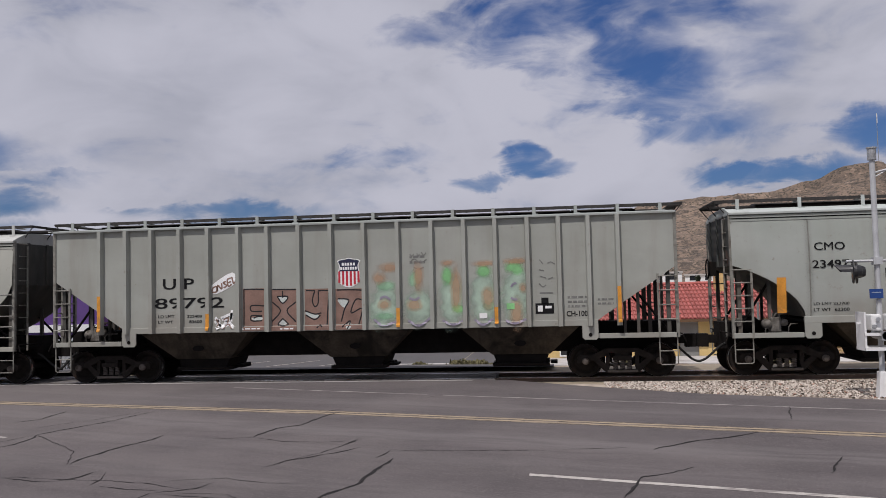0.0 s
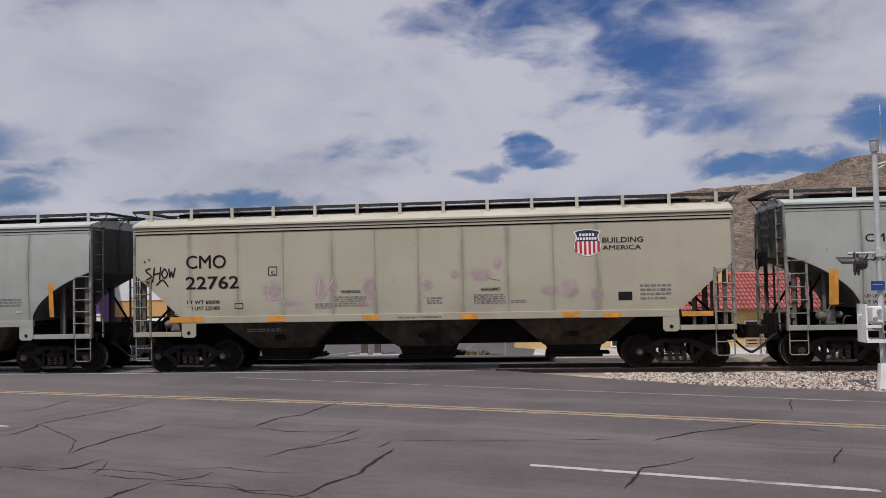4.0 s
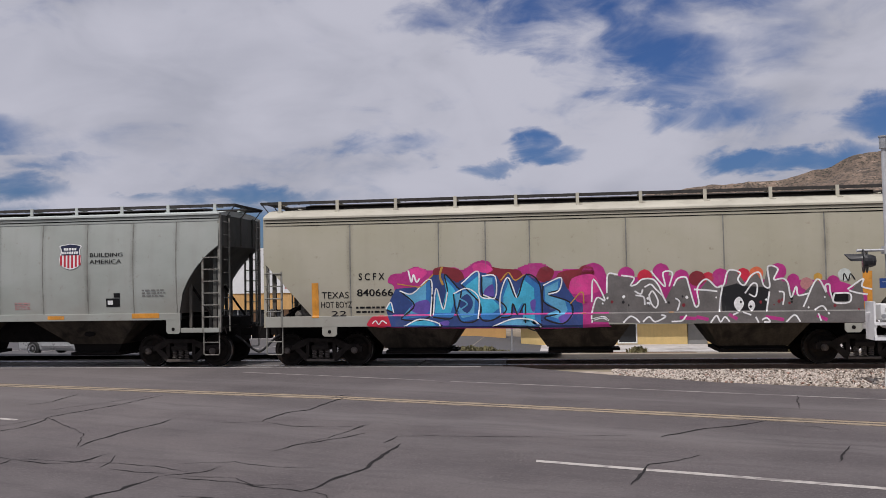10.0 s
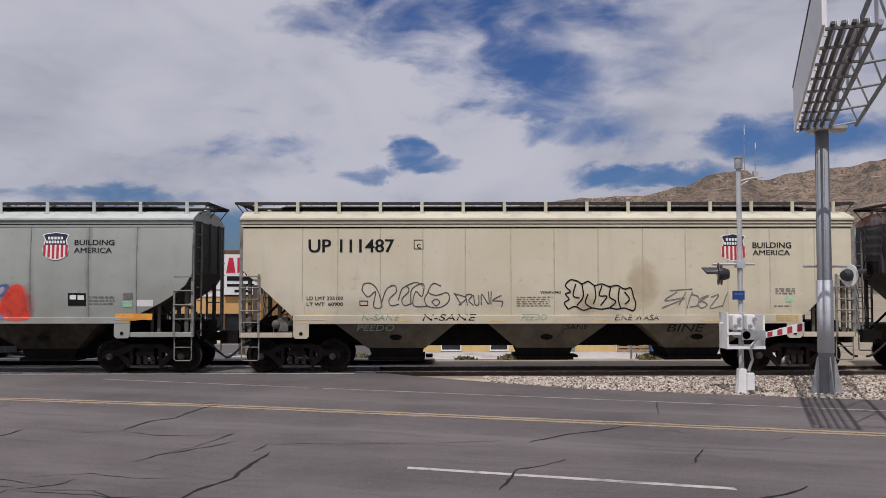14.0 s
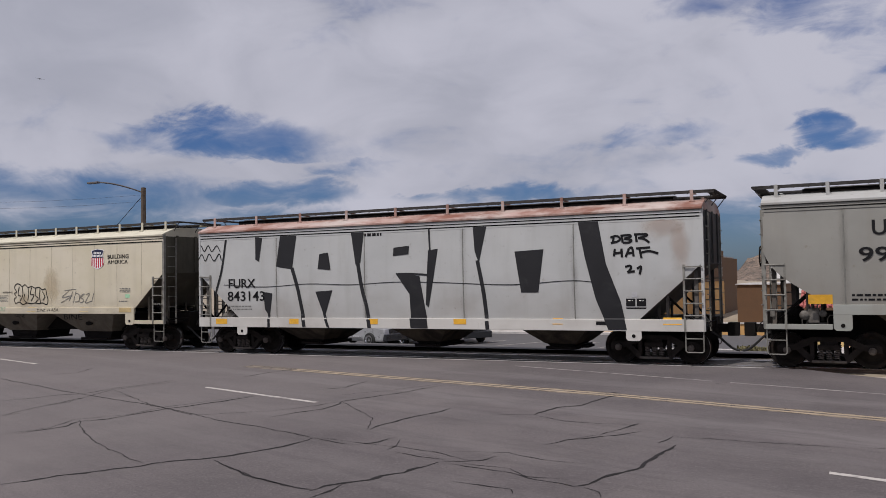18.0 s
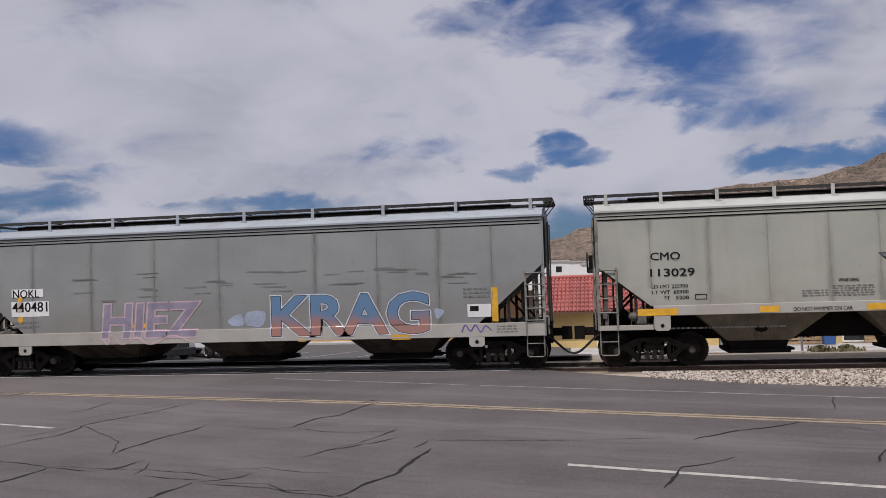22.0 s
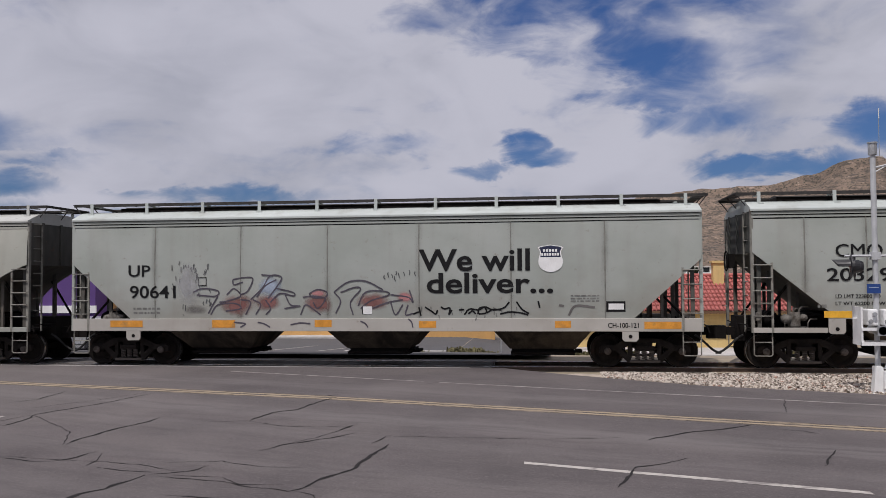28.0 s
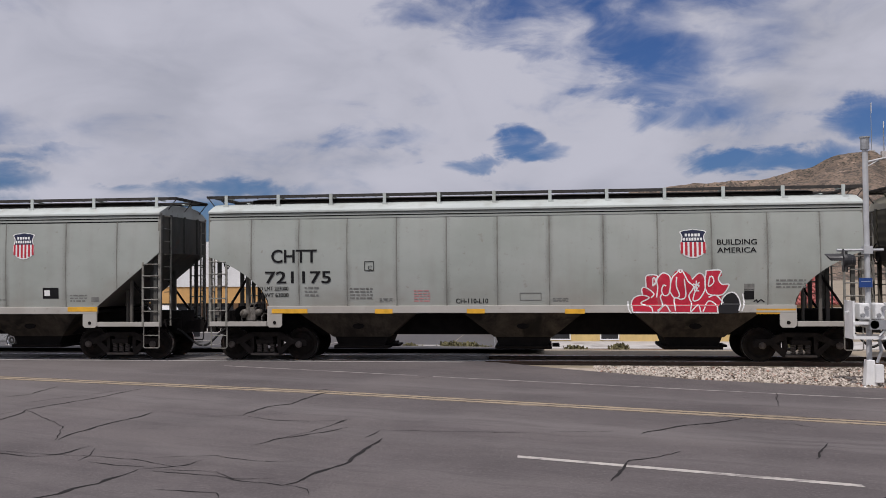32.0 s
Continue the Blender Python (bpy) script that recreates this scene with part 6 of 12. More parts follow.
part("chimney", Mesh().box(9.3, 9.9, 3.2, 3.8, ridge - 0.6, ridge + 0.75).box(9.22, 9.98, 3.12, 3.88, ridge + 0.75, ridge + 0.88), STUCCO, house)
# raised walk with stacked goods
slab("raised_walk", Mesh().box(-1.5, 18.5, 42.6, 47.0, -1.6, FLOOR + 0.02), CONCRETE, "raised concrete walk along the house front", "pavement")
slab("dark_kerb", Mesh().box(1.0, 6.4, 41.7, 42.3, -2.2, FLOOR + 0.02), BROWN_WALL, "low dark timber kerb beside the walk", "kerb")
for i, (gx_, upright) in enumerate(((10.0, False), (13.8, False), (10.9, True))):
    pal = thing("pallet", "weathered wooden pallet leaning on the wall", "pallet", pose(gx_, 46.55, FLOOR + 0.02, -12 if not upright else -6, 0, 0), "pallets by the wall")
    for k in range(5):
        part("slat", Mesh().box(0, 1.25 if not upright else 0.9, -0.02, 0.0, 0.03 + 0.19 * k, 0.15 + 0.19 * k), PALLET, pal)
    for k in range(3):
        x0 = (0.0, 0.58, 1.15)[k] * (1 if not upright else 0.7)
        part("stringer", Mesh().box(x0, x0 + 0.09, 0.0, 0.09, 0.0, 0.96), PALLET, pal)
binb = thing("plastic_bin", "blue plastic bin standing by the wall", "bin", pose(12.0, 46.3, FLOOR + 0.02))
part("tub", Mesh().prism([(-0.26, 0.0), (0.26, 0.0), (0.32, 0.6), (-0.32, 0.6)], -0.25, 0.25, "y"), BIN_BLUE, binb, bevel=0.03)
part("lid", Mesh().box(-0.34, 0.34, -0.28, 0.28, 0.6, 0.66), BIN_BLUE, binb, bevel=0.02)
bicycle = thing("bicycle", "old dark bicycle leaning by the wall", "bicycle", pose(17.2, 45.8, FLOOR + 0.02, 0, 0, 60))
for bx in (-0.5, 0.5):
    tor = [(bx + 0.33 * math.cos(a * 0.3927), 0, 0.34 + 0.33 * math.sin(a * 0.3927)) for a in range(17)]
    part("wheel", Mesh().path(tor, 0.022, 6), RUBBER, bicycle)
part("bicycle_frame", Mesh().path([(-0.5, 0, 0.34), (-0.12, 0, 0.85), (0.38, 0, 0.88), (0.5, 0, 0.34)], 0.02, 6).path([(-0.12, 0, 0.85), (0.02, 0, 0.32), (0.38, 0, 0.88)], 0.02, 6), BLACK_HOOD, bicycle)
part("saddle", Mesh().box(-0.26, 0.0, -0.06, 0.06, 0.93, 0.98).tube((-0.12, 0, 0.85), (-0.12, 0, 0.94), 0.015, 6), RUBBER, bicycle)
part("handlebar", Mesh().tube((0.36, -0.25, 1.02), (0.36, 0.25, 1.02), 0.015, 6).tube((0.38, 0, 0.88), (0.36, 0, 1.02), 0.015, 6), BLACK_HOOD, bicycle)
ac = thing("equipment_cabinet", "pale metal equipment cabinet beside the track", "cabinet", pose(14.6, 33.0, ground_z(14.6, 33.0)))
part("case", Mesh().box(-0.8, 0.8, -0.5, 0.5, 0.0, 1.15), STEEL_W, ac, bevel=0.03)
part("cap", Mesh().box(-0.86, 0.86, -0.56, 0.56, 1.15, 1.22), STEEL_W, ac)
for bx, bz in ((6.6, 28.6), (-2.2, 38.5)):
    sp_ = thing("marker_post", "thin grey steel marker post", "post", pose(bx, bz, ground_z(bx, bz)))
    part("shaft", Mesh().tube((0, 0, 0), (0, 0, 1.9), 0.04, 8), GALV, sp_)
    part("cap", Mesh().tube((0, 0, 1.9), (0, 0, 1.95), 0.05, 8), GALV, sp_)
for px0 in (-9.1, -8.45):
    tp = thing("sign_post", "dark timber sign post at the edge of the lot", "post", pose(px0, 40.3, ground_z(px0, 40.3)))
    part("shaft", Mesh().box(-0.14, 0.14, -0.1, 0.1, 0, 3.4), WOOD_POLE, tp)
    part("foot", Mesh().box(-0.2, 0.2, -0.16, 0.16, 0, 0.12), CONCRETE, tp)
lw = thing("low_wall", "long low peach garden wall with a flat coping", "wall", pose(0, 0, 0))
for x0, x1 in ((-18, -13), (-13, -8), (-8, -3.2)):
    part("wall_section", Mesh().box(x0, x1 - 0.02, 50.0, 50.25, -2.0, -0.35), TAN_WALL, lw)
    part("coping", Mesh().box(x0, x1, 49.95, 50.3, -0.35, -0.27), CONCRETE, lw)
slab("lot_kerb", Mesh().box(-9.6, -4.0, 39.0, 39.35, -1.4, -0.86), CONCRETE, "pale concrete kerb at the edge of the lot", "kerb")

# hardware store: brown and orange side wall, white sign front
slab("shop_walk", Mesh().box(-30, -10.4, 48.6, 50.85, -1.6, -0.84), CONCRETE, "pale concrete walk before the shop front", "pavement")
store = thing("hardware_store", "large brown and orange shop with white sign boards", "shop", pose(0, 0, 0))
sx, sy, sz = -10.4, 50.9, 4.5
part("side_wall_lower", Mesh().box(sx - 0.3, sx, sy, sy + 27, -2.0, 1.9), TAN_WALL, store)
part("side_wall_upper", Mesh().box(sx - 0.3, sx + 0.05, sy, sy + 26.6, 1.9, sz), BROWN_WALL, store)
part("parapet_step", Mesh().box(sx - 0.3, sx + 0.05, sy + 26.6, sy + 36, 1.9, sz - 0.55), BROWN_WALL, store)
part("side_wall_end", Mesh().box(sx - 0.3, sx, sy + 27, sy + 36, -2.0, 1.9), BROWN_WALL, store)
part("wall_vent", Mesh().box(sx + 0.05, sx + 0.14, sy + 24, sy + 25, 2.3, 3.1), GALV, store)
part("roof", Mesh().box(-30, sx - 0.3, sy + 0.3, sy + 36, 3.9, 4.1), CONCRETE, store)
part("back_wall", Mesh().box(-30, sx - 0.3, sy + 35.7, sy + 36, -2.0, sz - 0.5), BROWN_WALL, store)
part("far_wall", Mesh().box(-30, -29.7, sy, sy + 35.7, -2.0, sz), BROWN_WALL, store)
part("front_band", Mesh().box(-29.7, sx - 0.3, sy, sy + 0.3, 0.72, 1.74), TAN_WALL, store)
part("front_fascia", Mesh().box(-29.7, sx - 2.4, sy - 0.05, sy + 0.3, 1.74, sz + 0.05), FASCIA, store)
part("front_fascia_brown", Mesh().box(sx - 2.4, sx - 0.3, sy, sy + 0.3, 1.74, sz), BROWN_WALL, store)
for i in range(9):
    x0 = -29.6 + 2.1 * i
    part("front_pier", Mesh().box(x0, x0 + 0.3, sy, sy + 0.3, -2.0, 0.72), BROWN_WALL, store)
    w = part("shop_window", Mesh().box(x0 + 0.3, x0 + 2.1, sy + 0.12, sy + 0.16, -1.3, 0.72), GLASS, store)
    part("window_mullion", Mesh().box(x0 + 1.17, x0 + 1.23, sy + 0.06, sy + 0.12, -1.3, 0.72), GALV, w)
    part("stall_riser", Mesh().box(x0 + 0.3, x0 + 2.1, sy + 0.02, sy + 0.25, -2.0, -1.3), BROWN_WALL, store)
# boards with print that cannot be read
rnd = random.Random(11)
for r in range(6):
    x = -16.9
    z = 4.0 - 0.40 * r
    while x < -13.5:
        w = rnd.uniform(0.25, 0.7)
        part("board_print", Mesh().box(x, x + w, sy - 0.06, sy - 0.052, z, z + (0.42 if r == 0 else 0.2)), (SP["steel"], SP["lilac"], SP["rose"])[min(r, 2)], store)
        x += w + 0.14
sgn = part("shop_sign", Mesh().box(sx - 2.15, sx + 0.02, sy - 0.25, sy - 0.1, 1.85, 4.25), FASCIA, store)
for i, w in enumerate((0.55, 0.5, 0.5)):
    x0 = sx - 2.0 + 0.66 * i
    part("sign_mark", Mesh().prism([(x0, 3.15), (x0 + w, 3.15), (x0 + w * 0.72, 4.05), (x0 + w * 0.28, 4.05)] if i == 0 else [(x0, 3.15), (x0 + w, 3.15), (x0 + w, 4.05), (x0, 4.05)], sy - 0.27, sy - 0.255, "y"), SP["crimson"], sgn)
for i, (x0, w) in enumerate(((sx - 1.95, 1.75), (sx - 1.95, 1.6), (sx - 1.5, 1.0))):
    part("sign_bar", Mesh().box(x0, x0 + w, sy - 0.27, sy - 0.255, 2.68 - 0.34 * i, 2.95 - 0.36 * i if i == 0 else 2.83 - 0.34 * i), INK, sgn)
annex = thing("brown_annex", "low brown flat-roofed annex", "building", pose(0, 0, 0))
part("block", Mesh().box(-7.2, -4.3, 60, 68, -2.0, 1.72), BROWN_WALL, annex)
part("roof_edge", Mesh().box(-7.3, -4.2, 59.9, 68.1, 1.72, 1.80), CONCRETE, annex)
pur = thing("purple_shop", "small purple building with pale trim", "building", pose(0, 0, 0))
part("block", Mesh().box(-33, -27.6, 49, 58, -2.0, 3.4), PURPLE, pur)
part("trim", Mesh().box(-33.1, -27.5, 48.9, 49.0, 0.55, 1.0), FASCIA, pur)
part("parapet", Mesh().box(-33.1, -27.5, 48.9, 58.1, 3.4, 3.6), FASCIA, pur)
yard = thing("stone_yard_wall", "rubble stone yard wall with a yellow sign board", "wall", pose(0, 0, 0))
part("wall", Mesh().box(-66, -44, 47.5, 48.1, -2.0, -0.4), CONCRETE, yard)
part("sign_board", Mesh().box(-58.0, -55.5, 47.3, 47.45, -1.2, -0.4), YELLOW, yard)
rub = Mesh()
slab("rubble", stones(260, lambda r: (-46 - 5 * r.random() + 1.2 * (r.random() - 0.5), 46.5 + r.random(), -1.5 + 1.2 * r.random() ** 2), 0.3, 8), BALLAST, "heap of pale rubble stones beside the wall", "rubble", "stuff")

# small houses and cypress on the hillside
for i, (a, d_, w, h_, e0) in enumerate(((2.6, 150, 7, 3.0, 0.35), (1.0, 170, 9, 2.8, 0.45), (-0.8, 140, 6, 2.6, 0.2), (-3.4, 150, 6, 2.6, 0.25), (-7.2, 160, 7, 2.4, 0.3), (-9.6, 150, 5, 2.0, 0.2), (3.8, 210, 8, 2.6, 0.7))):
    x, y = polar(a, d_)
    z = EYE + d_ * math.tan(radians(e0))
    t = thing("hillside_house", "small white flat-roofed house on the slope", "house", pose(x, y, z, 0, 0, a), "houses on the slope")
    part("wall_block", Mesh().box(-w / 2, w / 2, 0, 6, -4, h_ - 0.6), FASCIA, t)
    part("roof", Mesh().box(-w / 2 - 0.2, w / 2 + 0.2, -0.2, 6.2, h_ - 0.6, h_ - 0.35), CONCRETE, t)
    for k in range(2):
        part("window", Mesh().box(-w / 4 + k * w / 2 - 0.5, -w / 4 + k * w / 2 + 0.5, -0.04, 0.0, 0.6, 1.6), GLASS, t)
LEAF_DARK = surface("cypress_foliage", (0.035, 0.045, 0.025), 0.9, 0.0, 0.4, 4.0)
BUSH_GREEN = surface("dry_shrub", (0.16, 0.145, 0.075), 0.9, 0.0, 0.4, 6.0, (0.22, 0.18, 0.10))


def clump(count, spread, height, size, seed, taper=1.0):
    """Foliage: many small crossed leaf tufts within a tapering outline."""
    rnd = random.Random(seed)
    q = Mesh()
    for _ in range(count):
        k = rnd.random()
        r = spread * (1 - taper * k) * math.sqrt(rnd.random()) * (0.7 + 0.5 * math.sin(7 * k + seed))
        a = rnd.uniform(0, 6.283)
        c = Vector((r * math.cos(a), r * math.sin(a), height * k))
        e = Euler((rnd.uniform(-0.8, 0.8), rnd.uniform(-0.8, 0.8), rnd.uniform(0, 6)))
        s = size * rnd.uniform(0.6, 1.4)
        q.add([c + e.to_matrix() @ Vector(p) * s for p in ((-0.35, 0, 0), (0.35, 0, 0), (0.12, 0.1, 1.0), (-0.12, -0.1, 1.1))], [[0, 1, 2, 3]])
    return q


for a, d_, h_ in ((-9.45, 90, 2.9), (-10.2, 92, 1.8)):
    x, y = polar(a, d_)
    t = thing("cypress_tree", "slim dark cypress tree behind the roofs", "tree", pose(x, y, 0.6 - 2.0))
    part("trunk", Mesh().tube((0, 0, 0), (0, 0, 1.5 + h_ * 0.6), 0.12, 8, 0.03), WOOD_POLE, t)
    part("crown", clump(500, 0.62, h_ + 0.6, 0.3, int(h_ * 10), 0.85), LEAF_DARK, t, at=pose(0, 0, 1.2))
for i, (a, d_, s) in enumerate(((5.1, 31.5, 1.0), (6.2, 30.5, 0.8), (4.2, 33, 0.7), (-14.0, 30.5, 0.6), (-15.5, 31, 0.7), (-5.0, 29.5, 0.5), (9.0, 33, 0.5), (-2.0, 31, 0.5))):
    x, y = polar(a, d_)
    t = thing("dry_shrub", "low dry green desert shrub beside the track", "shrub", pose(x, y, ground_z(x, y) - 0.05), "shrubs beside the track")
    part("stems", Mesh().tube((0, 0, 0), (0.1, 0, 0.25 * s), 0.02, 5).tube((0, 0, 0), (-0.12, 0.05, 0.22 * s), 0.02, 5), WOOD_POLE, t)
    part("foliage", clump(260, 0.85 * s, 0.16 * s, 0.13, 20 + i, 0.6), BUSH_GREEN, t)

# street lamp on a wooden pole, with wires
lx_, ly_ = polar(45.3, 62)
lamp = thing("street_lamp", "tall dark wooden pole with a curved street lamp arm", "street lamp", pose(lx_, ly_, -1.6))
ztop = EYE + 62 * math.tan(radians(6.2)) + 1.6
part("pole", Mesh().tube((0, 0, 0), (0, 0, ztop), 0.2, 10, 0.16), WOOD_POLE, lamp)
armp = [(-(2.9 * k / 8) * 0.71, -(2.9 * k / 8) * 0.71, ztop - 0.35 + 0.65 * math.sin(k / 8 * 1.5708)) for k in range(9)]
part("arm", Mesh().path(armp, 0.055, 6), PLANK_GREY, lamp)
part("lamp_head", Mesh().box(-2.95, -1.95, -2.22, -1.95, ztop + 0.22, ztop + 0.36), PLANK_GREY, lamp, at=pose(0, 0, 0, 0, 0, 0), bevel=0.05)
part("guy_wire", Mesh().tube((0, 0, ztop - 0.5), (-4.5, -1.0, ztop - 5.0), 0.02, 5), RUBBER, lamp)
wires = thing("overhead_wires", "thin overhead power wires strung from the pole", "wires", pose(0, 0, 0))
for k in range(2):
    z = ztop - 1.6 - 0.5 - 0.45 * k
    pts = [(lx_ - 40 * j / 10, ly_ - 12 * j / 10, z + 3.0 * (j / 10) - 5.0 * (j / 10) * (1 - j / 10)) for j in range(11)]
    part("wire", Mesh().path(pts, 0.006, 4), RUBBER, wires)


# ---- parked vehicles ----
CAR_SILVER = surface("silver_car_paint", (0.50, 0.51, 0.52), 0.3, 0.5, 0.05, 2.0, coat=0.5)
CAR_WHITE = surface("white_car_paint", (0.75, 0.75, 0.74), 0.3, 0.0, 0.05, 2.0, coat=0.5)
CAR_DARK = surface("dark_car_paint", (0.03, 0.032, 0.036), 0.25, 0.2, 0.1, 2.0, coat=0.6)
CHROME = surface("chrome_trim", (0.7, 0.7, 0.7), 0.12, 1.0, 0.05, 4.0)
HEADLAMP = surface("headlamp_glass", (0.75, 0.76, 0.78), 0.1, 0.2, 0.05, 4.0, coat=0.7)


def vehicle(x, y, turn_, paint, kind, label, trim):
    v = thing(kind, label, "car", pose(x, y, ground_z(x, y) + 0.04, 0, 0, turn_), "parked cars")
    if kind == "pickup_truck":
        prof = [(-2.7, 0.46), (2.55, 0.46), (2.72, 0.75), (2.70, 1.05), (1.35, 1.18), (0.85, 1.82), (-0.55, 1.86), (-0.85, 1.20), (-2.7, 1.22)]
        glass = [(1.22, 1.20), (0.80, 1.76), (-0.48, 1.79), (-0.72, 1.24)]
        axles = (-1.75, 1.75)
    else:
        prof = [(-2.3, 0.27), (2.25, 0.27), (2.38, 0.65), (2.32, 0.95), (1.15, 1.10), (0.45, 1.60), (-1.55, 1.64), (-2.2, 1.12), (-2.38, 0.75)]
        glass = [(1.02, 1.12), (0.42, 1.54), (-1.45, 1.57), (-1.95, 1.14)]
        axles = (-1.4, 1.42)
    part("body", Mesh().prism(prof, -0.88, 0.88, "y"), paint, v, bevel=0.09)
    for s in (-1, 1):
        part("side_window", Mesh().prism(glass, s * 0.885 - 0.006, s * 0.885 + 0.006, "y"), GLASS, v)
        part("rocker_trim", Mesh().box(axles[0] + 0.5, axles[1] - 0.5, s * 0.93 - 0.04, s * 0.93 + 0.04, 0.42, 0.50), trim, v)
        part("mirror", Mesh().box(glass[0][0] - 0.35, glass[0][0] - 0.15, s * 0.98 - 0.09, s * 0.98 + 0.09, 1.15, 1.32), paint, v, bevel=0.03)
        part("headlamp", Mesh().box(prof[2][0] - 0.25, prof[2][0] - 0.02, s * 0.68 - 0.17, s * 0.68 + 0.17, prof[3][1] - 0.22, prof[3][1] - 0.04), HEADLAMP, v, bevel=0.03)
        for ax in axles:
            w = part("wheel", Mesh().lathe([(0.02, -0.11), (0.30, -0.12), (0.36, -0.08), (0.36, 0.08), (0.30, 0.12), (0.02, 0.11)], 20, (ax, s * 0.83, 0.36)), RUBBER, v)
            part("rim", Mesh().lathe([(0.0, 0.0), (0.10, -0.02 * s), (0.22, 0.0), (0.235, 0.03 * s)], 16, (ax, s * 0.955, 0.36)), CHROME, w)
    part("grille", Mesh().box(prof[2][0] - 0.06, prof[2][0] + 0.02, -0.5, 0.5, 0.66, prof[3][1] - 0.06), CAR_DARK, v)
    part("bumper", Mesh().box(prof[1][0] + 0.02, prof[1][0] + 0.2, -0.86, 0.86, 0.30, 0.64), CAR_DARK, v, bevel=0.03)
    part("windscreen", Mesh().prism([(glass[0][0] + 0.10, glass[0][1]), (glass[1][0] + 0.06, glass[1][1]), (glass[1][0] + 0.02, glass[1][1]), (glass[0][0] + 0.06, glass[0][1])], -0.72, 0.72, "y"), GLASS, v)
    return v


vehicle(-23.0, 37.6, -12, CAR_SILVER, "sedan", "silver sport utility car with bright wheels and chrome side trim", CHROME)
vehicle(-21.82, 40.0, -30, CAR_SILVER, "sedan", "pale silver car with a dark grille parked in the lot", CAR_DARK)
vehicle(-20.05, 41.9, -30, CAR_WHITE, "pickup_truck", "white pickup truck with a dark bumper parked in the lot", CAR_DARK)

# ---- a bird gliding far off above the lot ----
BIRD = surface("dark_feathers", (0.03, 0.03, 0.032), 0.8, 0.0, 0.2, 5.0)
BIRD_WAY = [(0.0, (-110.8, 60.5, 15.8)), (17.6, (-70.8, 55.5, 21.8)), (18.3, (-69.7, 56.9, 23.0)), (19.0, (-69.4, 57.3, 23.9)), (20.2, (-68.7, 58.1, 25.5)), (21.0, (-68.5, 58.3, 26.8)), (32.0, (-128.5, 68.3, 40.8))]
bird = thing("bird", "small dark bird gliding high above the lot", "bird", pose(*BIRD_WAY[0][1]))
part("body", Mesh().lathe([(0.0, -0.2), (0.05, -0.12), (0.07, 0.0), (0.04, 0.12), (0.0, 0.22)], 8), BIRD, bird, smooth=True)
for s in (-1, 1):
    part("wing", Mesh().prism([(0.0, 0.08), (s * 0.22, 0.10), (s * 0.42, -0.04), (s * 0.2, -0.06), (0.0, -0.08)], 0.0, 0.015, "z"), BIRD, bird)


# ---- the cars, in the order in which they pass ----
c = Car(-32.9, -15.5, GREY_WARM, "dull grey covered hopper car with grimy ends, dark with painted shade", corner="curve")
c.build(seams=(-6.0, -4.2, -2.4, -0.6, 1.2, 3.0, 4.8, 6.4))

c = Car(-14.22, 3.26, GREY_DIM, "grey ribbed covered hopper car covered in faded graffiti", style="ribbed", cut=2.1, cut_top=3.0, bulge=0.0, corner="straight", eave=4.40, rise=0.3, sill=(1.46, 1.58))
c.build(seams=(-7.31, -6.53, -5.77, -4.93, -4.09, -3.21, -2.36, -1.46, -0.55, 0.38, 1.33, 2.26, 3.15, 4.00, 4.87, 5.70, 6.48, 7.25), posts=16, mouldings=0, tape_mat=ORANGE, chutes=3, tape=((-7.43, 1.52, 0.18, 1.01), (1.30, 1.51, 0.15, 0.51), (3.94, 1.54, 0.13, 0.45), (7.14, 1.52, 0.21, 0.95), (-4.19, 1.51, 0.10, 0.46),))
c.stencil("U P", -5.45, 2.68, 0.91, 0.30)
c.stencil("89792", -5.69, 2.14, 2.03, 0.29)
c.shield(-0.39, 2.61, 0.67, 0.82)
c.stencil("CH-100", 5.86, 1.70, 0.55, 0.14)
c.bars(5.90, 1.92, 0.53, 0.36, 3)
c.bars(6.69, 1.98, 0.41, 0.22, 2)
c.patch(5.04, 1.78, 0.49, 0.28, INK)
c.patch(5.10, 1.84, 0.13, 0.16, WHITE, lift=0.016)
c.patch(5.30, 1.92, 0.17, 0.07, WHITE, lift=0.016)
c.patch(5.20, 2.03, 0.19, 0.18, INK)
c.bars(1.65, 3.20, 0.43, 0.30, 2)
c.bars(-3.13, 1.50, 0.54, 0.08, 1, WHITE)
c.bars(-2.02, 1.48, 0.37, 0.09, 1, WHITE)
c.patch(-3.10, 1.48, 0.61, 1.17, SP["umber"])
c.patch(-2.27, 1.46, 0.72, 1.16, SP["umber"])
c.patch(-1.32, 1.46, 0.72, 1.14, SP["umber"])
c.patch(-0.44, 1.46, 0.81, 1.12, SP["umber"])
c.line([(-3.07, 2.63), (-3.07, 2.07), (-3.08, 1.54)], 0.036, SP["black"], 0.030)
c.line([(-3.07, 2.63), (-2.78, 2.63), (-2.49, 2.61)], 0.036, SP["black"], 0.030)
c.line([(-2.49, 2.16), (-2.85, 2.17), (-2.85, 2.02), (-2.55, 2.01)], 0.036, SP["black"], 0.030)
c.line([(-2.55, 1.89), (-2.85, 1.89), (-2.85, 1.75), (-2.55, 1.75)], 0.036, SP["black"], 0.030)
c.line([(-2.55, 1.86), (-2.69, 1.86), (-2.80, 1.82)], 0.036, SP["black"], 0.030)
c.line([(-1.95, 2.56), (-1.95, 2.47), (-1.95, 2.37)], 0.036, SP["black"], 0.030)
c.line([(-2.11, 2.41), (-1.80, 2.40), (-1.95, 2.22), (-2.11, 2.41)], 0.036, SP["black"], 0.030)
